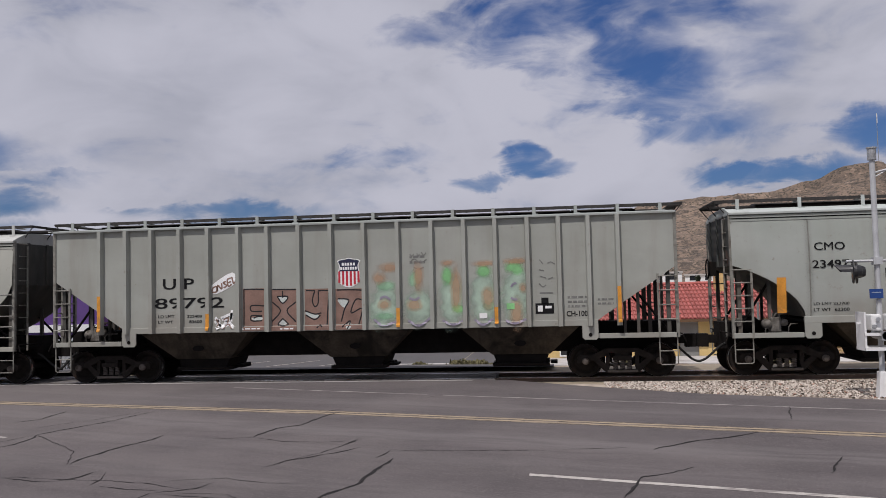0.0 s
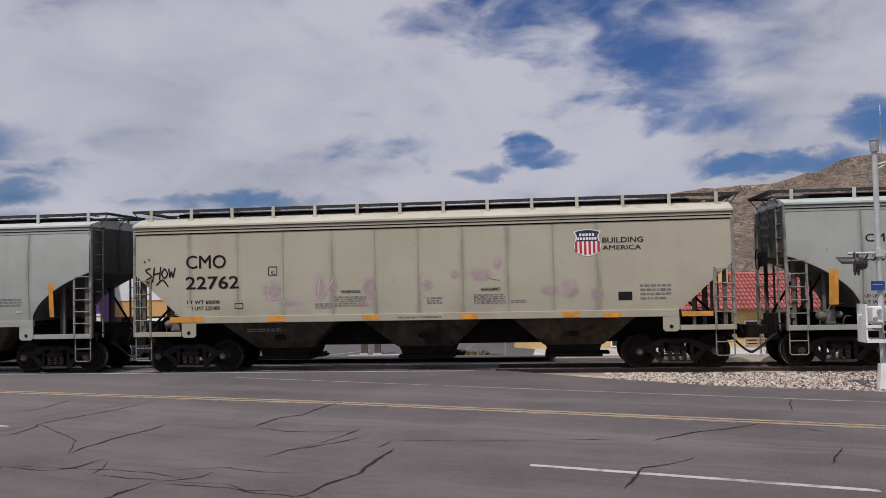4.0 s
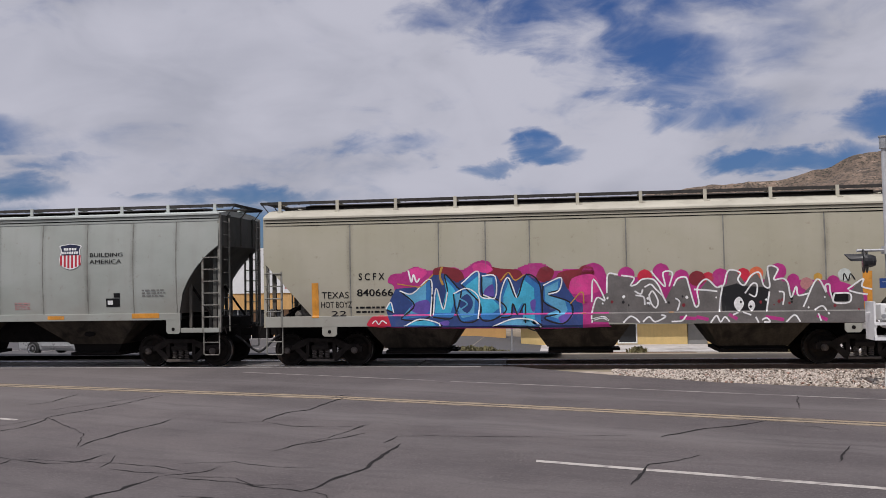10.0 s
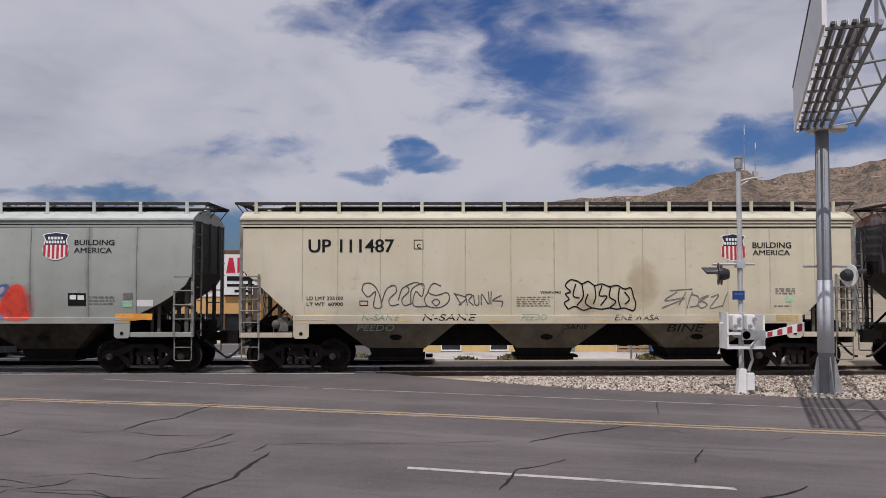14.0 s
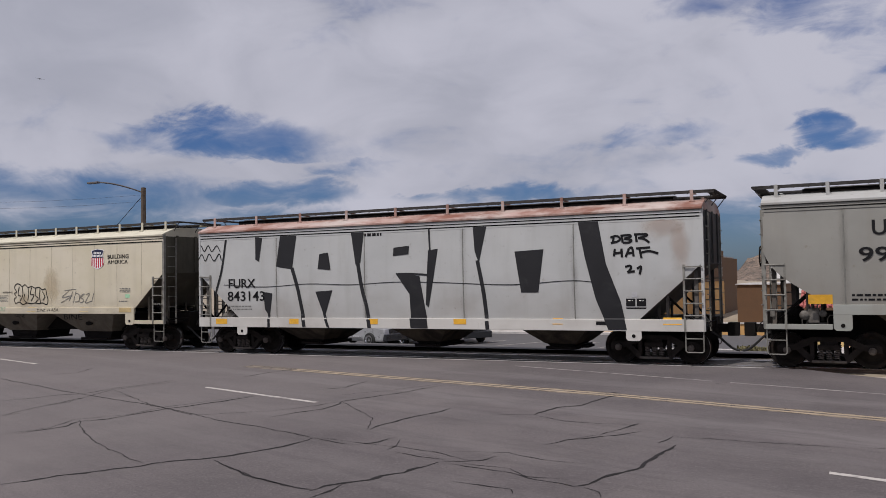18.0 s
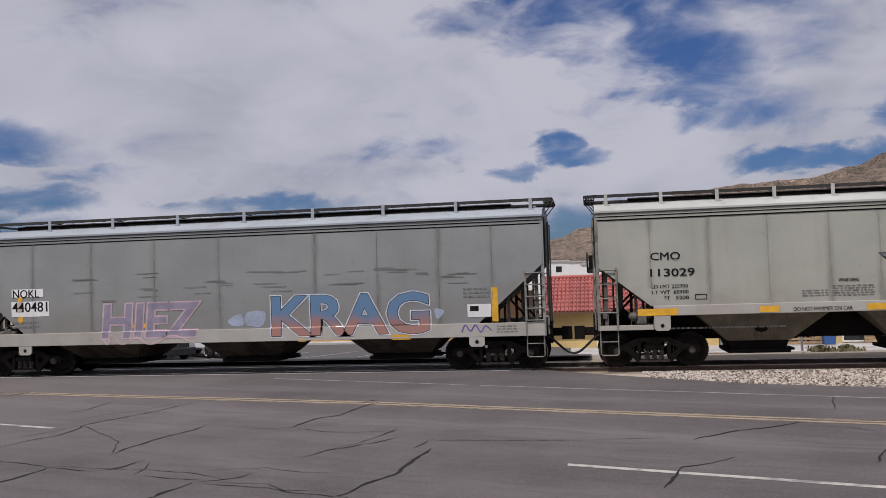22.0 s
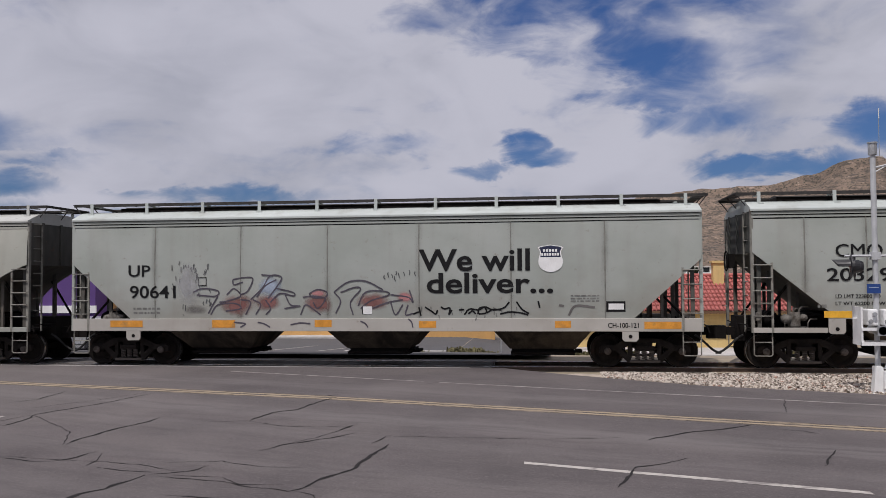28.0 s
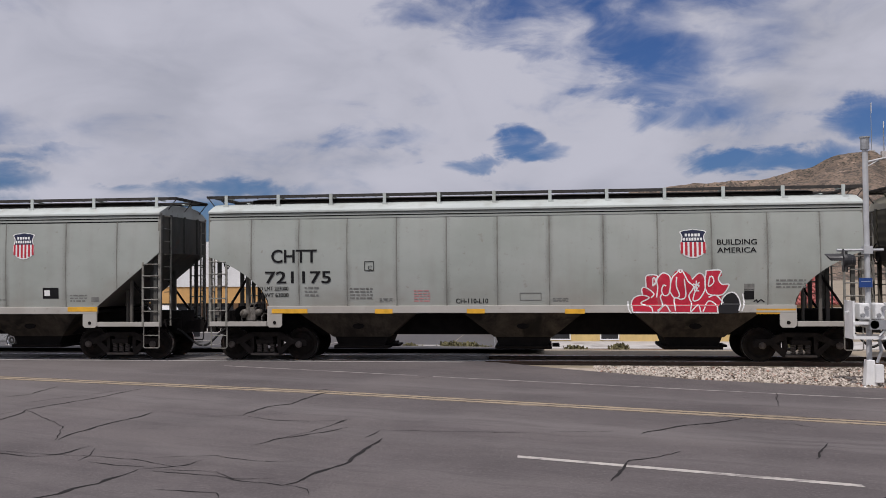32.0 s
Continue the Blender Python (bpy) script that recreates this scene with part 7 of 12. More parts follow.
c.line([(-2.25, 2.26), (-2.02, 2.01), (-2.26, 1.72)], 0.036, SP["black"], 0.030)
c.line([(-1.57, 2.25), (-1.83, 2.01), (-1.58, 1.70)], 0.036, SP["black"], 0.030)
c.line([(-1.96, 1.80), (-2.09, 1.62), (-1.80, 1.62), (-1.96, 1.80)], 0.036, SP["black"], 0.030)
c.line([(-2.25, 2.61), (-1.92, 2.60), (-1.57, 2.59)], 0.036, SP["black"], 0.030)
c.line([(-1.03, 2.55), (-1.10, 2.29), (-1.04, 2.11), (-0.94, 2.20), (-0.93, 2.52)], 0.036, SP["black"], 0.030)
c.line([(-1.32, 2.00), (-1.04, 1.90), (-0.85, 1.93)], 0.036, SP["black"], 0.030)
c.line([(-1.29, 1.88), (-1.04, 1.75), (-0.88, 1.87)], 0.036, SP["black"], 0.030)
c.line([(-0.62, 2.54), (-0.66, 2.10), (-0.70, 1.51)], 0.036, SP["black"], 0.030)
c.line([(-1.28, 2.56), (-1.13, 2.55), (-1.03, 2.55)], 0.036, SP["black"], 0.030)
c.line([(-0.93, 2.54), (-0.78, 2.55), (-0.62, 2.54)], 0.036, SP["black"], 0.030)
c.line([(-0.98, 1.51), (-0.89, 1.60), (-0.83, 1.54)], 0.036, SP["black"], 0.030)
c.line([(-0.41, 2.55), (-0.03, 2.55), (0.37, 2.53)], 0.036, SP["black"], 0.030)
c.line([(-0.38, 2.31), (-0.07, 2.27), (-0.19, 2.03), (-0.29, 1.68)], 0.036, SP["black"], 0.030)
c.line([(0.34, 2.26), (0.12, 2.27), (-0.01, 1.91), (0.30, 2.02), (0.17, 1.49)], 0.036, SP["black"], 0.030)
c.line([(-0.26, 1.53), (-0.04, 1.70), (-0.11, 1.48)], 0.036, SP["black"], 0.030)
c.area([(-2.10, 2.40), (-1.82, 2.39), (-1.95, 2.24)], SP["pale"], 0.020)
c.area([(-1.94, 1.78), (-2.07, 1.63), (-1.81, 1.63)], SP["pale"], 0.020)
c.area([(-2.83, 1.85), (-2.56, 1.86), (-2.56, 1.76), (-2.82, 1.76)], SP["pale"], 0.020)
c.area([(-0.38, 2.30), (-0.10, 2.26), (-0.19, 2.06), (-0.32, 2.16)], SP["pale"], 0.020)
c.area([(-0.17, 1.50), (-0.04, 1.68), (-0.02, 1.49)], SP["pale"], 0.020)
c.area([(-1.28, 1.87), (-1.04, 1.78), (-0.90, 1.87), (-1.04, 1.90), (-1.28, 1.99)], SP["pale"], 0.020)
c.area([(-4.04, 2.74), (-3.48, 3.10), (-3.29, 3.02), (-3.32, 2.80), (-3.84, 2.53), (-4.00, 2.56)], SP["white"], 0.012)
c.line([(-3.97, 2.70), (-4.00, 2.58), (-3.87, 2.59), (-3.87, 2.73), (-3.97, 2.70)], 0.045, SP["umber"], 0.030)
c.line([(-3.84, 2.59), (-3.83, 2.76), (-3.72, 2.66), (-3.72, 2.83)], 0.045, SP["umber"], 0.030)
c.line([(-3.59, 2.87), (-3.67, 2.83), (-3.57, 2.75), (-3.66, 2.69)], 0.045, SP["umber"], 0.030)
c.line([(-3.45, 2.96), (-3.55, 2.91), (-3.52, 2.73), (-3.42, 2.79)], 0.045, SP["umber"], 0.030)
c.line([(-3.53, 2.83), (-3.49, 2.84), (-3.45, 2.87)], 0.045, SP["umber"], 0.030)
c.line([(-3.42, 2.99), (-3.37, 2.81), (-3.31, 2.86)], 0.045, SP["umber"], 0.030)
c.line([(-3.91, 1.87), (-3.78, 1.63), (-3.88, 1.55)], 0.075, SP["white"], 0.020)
c.line([(-3.75, 1.84), (-3.43, 1.95), (-3.52, 1.77), (-3.72, 1.81)], 0.075, SP["white"], 0.020)
c.line([(-3.42, 2.06), (-3.45, 1.89), (-3.45, 1.74)], 0.075, SP["white"], 0.020)
c.line([(-3.72, 1.56), (-3.56, 1.74), (-3.36, 1.56)], 0.075, SP["white"], 0.020)
c.line([(-3.94, 1.72), (-3.85, 1.76), (-3.77, 1.78)], 0.075, SP["white"], 0.020)
c.line([(-3.88, 1.66), (-3.65, 1.62), (-3.52, 1.67)], 0.075, SP["white"], 0.020)
c.line([(-3.88, 1.81), (-3.83, 1.68), (-3.88, 1.60)], 0.030, SP["umber"], 0.034)
c.line([(-3.70, 1.78), (-3.52, 1.85), (-3.56, 1.71)], 0.030, SP["umber"], 0.034)
c.line([(-3.67, 1.55), (-3.54, 1.67), (-3.43, 1.55)], 0.030, SP["umber"], 0.034)
c.stencil("LD LMT", -5.60, 1.88, 0.48, 0.08)
c.stencil("LT WT", -5.60, 1.72, 0.44, 0.08)
c.stencil("222400", -4.74, 1.87, 0.43, 0.08)
c.stencil("83600", -4.68, 1.72, 0.37, 0.08)
c.haze(0.94, 2.06, 0.65, 0.79, "seafoam")
c.haze(1.90, 2.05, 0.61, 0.73, "seafoam")
c.haze(2.80, 2.21, 0.50, 1.02, "seafoam")
c.haze(3.65, 2.24, 0.55, 1.01, "seafoam")
c.haze(4.51, 2.33, 0.55, 1.06, "seafoam")
c.haze(2.67, 2.86, 0.24, 0.40, "fresh")
c.haze(3.67, 2.97, 0.31, 0.25, "fresh")
c.haze(4.50, 3.03, 0.35, 0.26, "fresh")
c.haze(1.75, 2.79, 0.26, 0.36, "mint")
c.haze(0.96, 2.65, 0.39, 0.21, "mint")
c.haze(2.96, 1.96, 0.24, 0.18, "fresh")
c.haze(3.79, 2.04, 0.25, 0.18, "mint")
c.haze(0.94, 1.80, 0.39, 0.15, "mint")
c.haze(1.11, 3.13, 0.45, 0.23, "tan")
c.haze(0.81, 2.84, 0.33, 0.26, "tan")
c.haze(1.89, 2.85, 0.23, 0.66, "tan")
c.haze(2.67, 3.21, 0.29, 0.16, "tan")
c.haze(2.91, 2.52, 0.23, 0.91, "tan")
c.haze(3.70, 3.17, 0.49, 0.14, "tan")
c.haze(4.56, 3.21, 0.51, 0.13, "tan")
c.haze(3.77, 2.24, 0.25, 0.45, "tan")
c.haze(4.53, 1.84, 0.25, 0.66, "tan")
c.haze(0.94, 2.13, 0.29, 0.23, "tan")
c.haze(1.77, 2.08, 0.31, 0.25, "tan")
c.haze(4.72, 2.48, 0.18, 0.21, "tan")
c.line([(0.80, 2.28), (0.95, 2.34), (1.10, 2.24)], 0.060, SP["mauve"], 0.095)
c.line([(1.62, 2.29), (1.78, 2.23), (1.90, 2.30)], 0.060, SP["mauve"], 0.095)
c.line([(4.40, 2.52), (4.47, 2.60), (4.55, 2.62)], 0.060, SP["mauve"], 0.095)
c.line([(4.39, 2.23), (4.48, 2.18), (4.56, 2.18)], 0.060, SP["mauve"], 0.095)
c.line([(0.63, 1.72), (0.88, 1.56), (1.28, 1.65)], 0.060, SP["mauve"], 0.095)
c.line([(1.58, 1.67), (1.89, 1.53), (2.22, 1.75)], 0.060, SP["mauve"], 0.095)
c.line([(2.52, 1.65), (2.82, 1.54), (3.10, 1.64)], 0.060, SP["mauve"], 0.095)
c.line([(3.40, 1.66), (3.63, 1.52), (3.90, 1.68)], 0.060, SP["mauve"], 0.095)
c.line([(4.23, 1.62), (4.49, 1.54), (4.79, 1.65)], 0.060, SP["mauve"], 0.095)
c.patch(4.27, 1.92, 0.21, 0.16, SP["fresh"], lift=0.095)
c.patch(3.53, 1.69, 0.21, 0.14, WHITE, lift=0.095)
c.line([(1.66, 3.48), (1.72, 3.43), (1.77, 3.49)], 0.030, INK_FAINT, 0.020)
c.line([(1.86, 3.50), (1.88, 3.41), (1.93, 3.48)], 0.030, INK_FAINT, 0.020)
c.line([(1.98, 3.53), (2.04, 3.44), (2.11, 3.51)], 0.030, INK_FAINT, 0.020)
c.line([(1.69, 3.31), (1.80, 3.34), (1.90, 3.25)], 0.030, INK_FAINT, 0.020)
c.line([(1.94, 3.30), (2.01, 3.26), (2.12, 3.33)], 0.030, INK_FAINT, 0.020)
c.line([(1.76, 3.12), (1.90, 3.06), (2.05, 3.12)], 0.030, INK_FAINT, 0.020)
c.line([(5.18, 3.23), (5.27, 3.11)], 0.030, INK_FAINT, 0.020)
c.line([(5.39, 3.13), (5.48, 3.16), (5.59, 3.10)], 0.030, INK_FAINT, 0.020)
c.line([(5.16, 2.96), (5.29, 2.93)], 0.030, INK_FAINT, 0.020)
c.line([(5.18, 2.79), (5.35, 2.73)], 0.030, INK_FAINT, 0.020)
c.line([(5.40, 2.70), (5.53, 2.75)], 0.030, INK_FAINT, 0.020)
c.line([(5.15, 2.59), (5.25, 2.50), (5.34, 2.55)], 0.030, INK_FAINT, 0.020)
c.line([(5.17, 2.34), (5.34, 2.34), (5.52, 2.33)], 0.030, INK_FAINT, 0.020)

c = Car(4.67, 21.15, GREY, "pale grey-green covered hopper car with red bubble graffiti", corner="arch", cut=1.8, eave=4.28, rise=0.55, sill=(1.4, 1.58))
c.build(seams=(-6.31, -4.71, -2.84, -0.95, 0.94, 2.85, 4.73, 6.37), posts=11, tape_mat=ORANGE, tape=((-7.14, 1.67, 0.23, 0.92), (-4.28, 1.67, 0.14, 0.47), (-1.51, 1.67, 0.12, 0.48), (1.30, 1.73, 0.13, 0.42), (4.15, 1.68, 0.12, 0.48), (6.99, 1.67, 0.14, 0.95),))
c.stencil("CMO", -6.18, 3.27, 0.75, 0.20)
c.stencil("23497", -6.24, 2.81, 0.89, 0.20)
c.stencil("LD LMT 223700", -6.24, 1.86, 0.87, 0.07)
c.stencil("LT WT  62300", -6.24, 1.70, 0.87, 0.08)
c.boxed(-4.48, 2.51, 0.28, 0.26)
c.stencil("C", -4.38, 2.54, 0.10, 0.11)
c.stencil("DO NOT HAMMER ON CAR", -0.65, 2.82, 1.26, 0.10, SP['crimson'])
c.bars(5.45, 2.00, 0.69, 0.25, 3)
c.patch(5.95, 1.80, 0.18, 0.07, SP['mint'])
c.bars(-3.32, 1.68, 0.40, 0.12, 2)
c.bars(-2.17, 1.69, 0.53, 0.22, 4, SP['rose'])
c.bars(2.34, 1.68, 0.38, 0.13, 3)
c.bars(-0.87, 1.67, 0.24, 0.18, 2, WHITE)
c.bubble("TRUO", -0.80, 1.47, 2.63, 0.75, ((0.062, SP["crimson"]), (0.042, c.paint),), shear=0.05)
c.line([(-0.81, 2.21), (-1.17, 2.10), (-1.32, 1.87), (-1.18, 1.82), (-0.78, 2.09)], 0.045, SP["crimson"], 0.03)
c.line([(1.83, 2.20), (2.21, 2.16), (2.34, 2.01), (2.12, 1.95), (1.83, 2.05)], 0.045, SP["crimson"], 0.03)
c.line([(0.07, 1.91), (0.15, 2.06), (0.23, 1.88), (0.33, 2.06)], 0.04, SP["crimson"], 0.03)
c.line([(-1.92, 1.50), (-1.73, 1.52), (-1.66, 1.41), (-1.42, 1.52), (-1.14, 1.43)], 0.05, SP["crimson"], 0.03)
c.bars(-2.56, 3.56, 1.12, 0.48, 1, INK_FAINT)

c = Car(22.5, 39.0, BEIGE, "faded beige covered hopper car with a crest on its side", style="flat", bulge=0.02, corner="straight", cut=1.45, cut_top=2.85, sill=(1.42, 1.61))
c.build(seams=(-6.60, -5.19, -3.87, -2.47, -1.26, -0.06, 1.16, 2.38, 3.60, 4.77), posts=14, gusset=True, tape_mat=ORANGE, chute=CHUTE, tape=((-7.19, 1.46, 1.01, 0.15), (-4.32, 1.45, 0.49, 0.14), (-1.63, 1.45, 0.47, 0.13), (1.08, 1.43, 0.47, 0.14), (3.81, 1.44, 0.46, 0.14),) + ((4.9, 1.42, 0.45, 0.13), (6.9, 1.42, 0.8, 0.13)))
c.stencil("CMO", -6.70, 2.97, 1.17, 0.37)
c.stencil("22762", -6.71, 2.39, 1.55, 0.35)
c.stencil("LT WT 60600", -6.68, 1.97, 0.95, 0.10)
c.stencil("LD LMT 225400", -6.68, 1.80, 0.95, 0.10)
c.boxed(-5.29, 1.82, 0.25, 0.16)
c.boxed(-4.30, 2.73, 0.26, 0.25)
c.stencil("C", -4.21, 2.76, 0.09, 0.10)
c.stencil("WARNING", -2.23, 2.20, 0.55, 0.08)
c.bars(-2.41, 1.83, 0.90, 0.30, 5)
c.stencil("WARNING", 1.63, 2.19, 0.53, 0.08)
c.bars(1.45, 1.84, 0.86, 0.28, 5)
c.bars(-2.97, 1.78, 0.50, 0.17, 3)
c.bars(0.16, 1.86, 0.41, 0.20, 3)
c.bars(2.44, 1.85, 0.42, 0.09, 2)
c.bars(-4.94, 1.16, 0.97, 0.11, 2)
c.stencil("THIS CAR HAS 2 COMPARTMENTS", -0.65, 1.48, 1.20, 0.05)
c.shield(4.15, 3.05, 0.73, 0.73)
c.stencil("BUILDING", 4.91, 3.40, 1.06, 0.14)
c.stencil("AMERICA", 4.91, 3.21, 1.00, 0.12)
c.patch(5.29, 1.87, 0.36, 0.22, INK)
c.bars(5.86, 1.87, 0.80, 0.45, 4)
c.area([(-7.78, 3.25), (-7.79, 3.23), (-7.81, 3.22), (-7.83, 3.23), (-7.84, 3.25), (-7.83, 3.27), (-7.81, 3.28), (-7.79, 3.27)], INK, 0.02)
c.area([(-7.91, 3.19), (-7.92, 3.17), (-7.94, 3.16), (-7.96, 3.17), (-7.97, 3.19), (-7.96, 3.21), (-7.94, 3.22), (-7.91, 3.21)], INK, 0.02)
c.haze(-4.19, 2.33, 0.35, 0.38, "blush")
c.haze(-3.67, 1.94, 0.46, 0.11, "blush")
c.haze(-2.83, 2.37, 0.22, 0.52, "blush")
c.haze(-2.45, 2.44, 0.16, 0.33, "blush")
c.haze(-1.44, 2.34, 0.28, 0.37, "blush")
c.haze(-1.64, 1.90, 0.30, 0.11, "blush")
c.haze(0.21, 2.38, 0.21, 0.21, "blush")
c.haze(0.94, 2.66, 0.18, 0.18, "blush")
c.haze(1.66, 2.64, 0.44, 0.28, "blush")
c.haze(2.10, 2.92, 0.18, 0.26, "blush")
c.haze(3.48, 2.16, 0.35, 0.21, "blush")
c.haze(4.04, 2.21, 0.32, 0.35, "blush")
c.haze(4.73, 2.05, 0.26, 0.22, "blush")
c.line([(-4.23, 2.48), (-4.33, 2.25), (-4.19, 2.05), (-3.96, 2.09)], 0.030, SP["blush"], 0.014)
c.line([(-2.82, 2.60), (-2.87, 2.22), (-2.75, 2.07), (-2.57, 2.37), (-2.44, 2.59)], 0.030, SP["blush"], 0.014)
c.line([(-1.47, 2.57), (-1.56, 2.19), (-1.38, 2.04), (-1.23, 2.26)], 0.030, SP["blush"], 0.014)
c.line([(1.48, 2.50), (1.66, 2.71), (1.87, 2.56), (2.15, 2.48)], 0.030, SP["blush"], 0.014)
c.line([(3.91, 2.37), (4.11, 2.07), (4.26, 2.36)], 0.030, SP["blush"], 0.014)
c.line([(-7.76, 3.01), (-7.91, 2.94), (-7.74, 2.78), (-7.89, 2.68)], 0.040, INK, 0.030)
c.line([(-7.65, 3.03), (-7.68, 2.80), (-7.71, 2.62)], 0.040, INK, 0.030)
c.line([(-7.68, 2.83), (-7.58, 2.85), (-7.48, 2.87)], 0.040, INK, 0.030)
c.line([(-7.46, 3.05), (-7.50, 2.67)], 0.040, INK, 0.030)
c.line([(-7.35, 3.00), (-7.43, 2.85), (-7.36, 2.72), (-7.26, 2.84), (-7.35, 3.00)], 0.040, INK, 0.030)
c.line([(-7.22, 2.99), (-7.19, 2.74), (-7.14, 2.91), (-7.10, 2.74), (-7.03, 3.01)], 0.040, INK, 0.030)
c.line([(-7.60, 2.52), (-7.41, 2.67), (-7.24, 2.48)], 0.040, INK, 0.030)
c.line([(-7.94, 2.66), (-7.77, 2.55)], 0.040, INK, 0.030)

c = Car(40.33, 56.7, GREY, "pale grey covered hopper car with outlined bubble letters", corner="arch", cut=1.8, eave=4.28, rise=0.55, sill=(1.37, 1.57))
c.build(seams=(-6.34, -4.75, -2.89, -1.01, 0.89, 2.77, 4.65, 6.29), posts=11, tape_mat=ORANGE, tape=((-7.17, 1.66, 0.23, 0.91), (-4.76, 1.71, 0.14, 0.42), (4.13, 1.84, 0.10, 0.30), (6.96, 1.68, 0.15, 0.95),))
c.stencil("CMO", -6.25, 3.25, 0.75, 0.20)
c.stencil("23280", -6.34, 2.77, 0.90, 0.22)
c.stencil("LD LMT 223900", -6.31, 1.83, 0.85, 0.08)
c.stencil("LT WT 62300", -6.31, 1.67, 0.85, 0.08)
c.boxed(-4.54, 2.50, 0.28, 0.26)
c.stencil("C", -4.44, 2.53, 0.10, 0.11)
c.stencil("DO NOT HAMMER ON CAR", -0.71, 2.82, 1.26, 0.08, SP['crimson'])
c.bars(5.35, 1.97, 0.70, 0.28, 3)
c.bars(5.34, 1.67, 0.62, 0.11, 2)
c.patch(6.68, 1.20, 0.32, 0.23, TAG_GREEN, lift=0.05)
c.area([(-4.16, 1.54), (-4.00, 2.30), (-3.64, 2.43), (-3.29, 2.56), (-2.83, 2.49), (-2.41, 2.56), (-1.87, 2.53), (-1.42, 2.36), (-0.91, 2.57), (-0.78, 2.29), (-0.67, 2.07), (-0.47, 2.13), (-0.12, 1.70), (-0.11, 1.48)], SP["haze"], 0.012)
c.area([(0.37, 1.59), (0.52, 2.27), (0.83, 2.53), (1.27, 2.41), (1.67, 2.43), (2.11, 2.45), (2.65, 2.52), (3.02, 2.51), (3.50, 2.45), (3.92, 2.31), (4.16, 1.82), (4.10, 1.45), (0.51, 1.47)], SP["haze"], 0.012)
c.line([(-4.18, 1.39), (-4.14, 1.57), (-4.00, 1.79), (-3.74, 1.87)], 0.04, SP["black"], 0.03)
c.line([(-4.01, 1.91), (-4.05, 2.07), (-3.96, 2.30), (-3.76, 2.41), (-3.63, 2.37), (-3.70, 2.07), (-3.74, 1.68)], 0.04, SP["black"], 0.03)
c.line([(-3.99, 2.07), (-3.85, 2.15), (-3.79, 2.04), (-3.94, 1.99)], 0.04, SP["black"], 0.03)
c.line([(-3.63, 2.35), (-3.55, 2.56), (-3.42, 2.04), (-3.29, 2.59), (-3.12, 2.25), (-3.04, 2.03), (-2.93, 1.72), (-2.88, 1.41)], 0.04, SP["black"], 0.03)
c.line([(-3.56, 1.98), (-3.48, 1.81), (-3.34, 1.48)], 0.04, SP["black"], 0.03)
c.line([(-3.34, 1.48), (-3.25, 1.78), (-3.19, 1.98)], 0.04, SP["black"], 0.03)
c.line([(-3.07, 2.17), (-2.98, 2.42), (-2.81, 2.47), (-2.65, 2.33), (-2.73, 2.08), (-2.87, 1.94)], 0.04, SP["black"], 0.03)
c.line([(-2.87, 1.94), (-2.70, 1.97), (-2.53, 1.85), (-2.51, 1.60), (-2.68, 1.55), (-2.88, 1.52)], 0.04, SP["black"], 0.03)
c.line([(-2.67, 2.11), (-2.52, 2.38), (-2.40, 2.57), (-2.29, 2.38), (-2.19, 2.12)], 0.04, SP["black"], 0.03)
c.line([(-2.73, 2.08), (-2.55, 2.16), (-2.30, 2.13), (-2.16, 1.99), (-1.99, 1.71), (-1.83, 1.45)], 0.04, SP["black"], 0.03)
c.line([(-2.44, 2.05), (-2.42, 1.63)], 0.04, SP["black"], 0.03)
c.line([(-2.27, 2.15), (-2.22, 1.93)], 0.04, SP["black"], 0.03)
c.line([(-2.13, 2.04), (-2.15, 2.32), (-1.98, 2.51), (-1.78, 2.53), (-1.62, 2.39), (-1.58, 2.20), (-1.74, 2.01), (-1.91, 1.90)], 0.04, SP["black"], 0.03)
c.line([(-2.04, 2.23), (-1.88, 2.22), (-1.73, 2.21)], 0.04, SP["black"], 0.03)
c.line([(-1.88, 2.32), (-1.87, 2.20), (-1.85, 2.04)], 0.04, SP["black"], 0.03)
c.line([(-1.99, 2.07), (-1.88, 2.20)], 0.04, SP["black"], 0.03)
c.line([(-1.56, 2.17), (-1.42, 2.33), (-1.28, 2.51), (-1.23, 2.19), (-1.20, 1.89)], 0.04, SP["black"], 0.03)
c.line([(-1.16, 2.49), (-0.91, 2.57), (-0.79, 2.40), (-0.78, 2.13), (-0.92, 1.96), (-1.15, 1.88)], 0.04, SP["black"], 0.03)
c.line([(-1.88, 1.76), (-1.60, 1.92), (-1.43, 1.98), (-1.29, 1.83), (-1.32, 1.58)], 0.04, SP["black"], 0.03)
c.line([(-1.21, 1.78), (-0.93, 1.80), (-0.76, 1.63), (-0.74, 1.44)], 0.04, SP["black"], 0.03)
c.line([(-0.76, 1.63), (-0.78, 1.91), (-0.67, 2.07), (-0.47, 2.13), (-0.28, 2.01), (-0.12, 1.70), (-0.09, 1.57), (-0.13, 1.43)], 0.04, SP["black"], 0.03)
c.line([(-0.65, 1.63), (-0.62, 1.49), (-0.59, 1.66)], 0.04, SP["black"], 0.03)
c.line([(-0.51, 1.79), (-0.46, 1.49), (-0.40, 1.73)], 0.04, SP["black"], 0.03)
c.line([(-0.31, 1.79), (-0.26, 1.51), (-0.28, 1.82)], 0.04, SP["black"], 0.03)
c.line([(0.60, 1.91), (0.51, 2.16), (0.61, 2.37), (0.83, 2.54), (0.94, 2.45), (0.90, 2.09), (0.93, 1.88)], 0.04, SP["black"], 0.03)
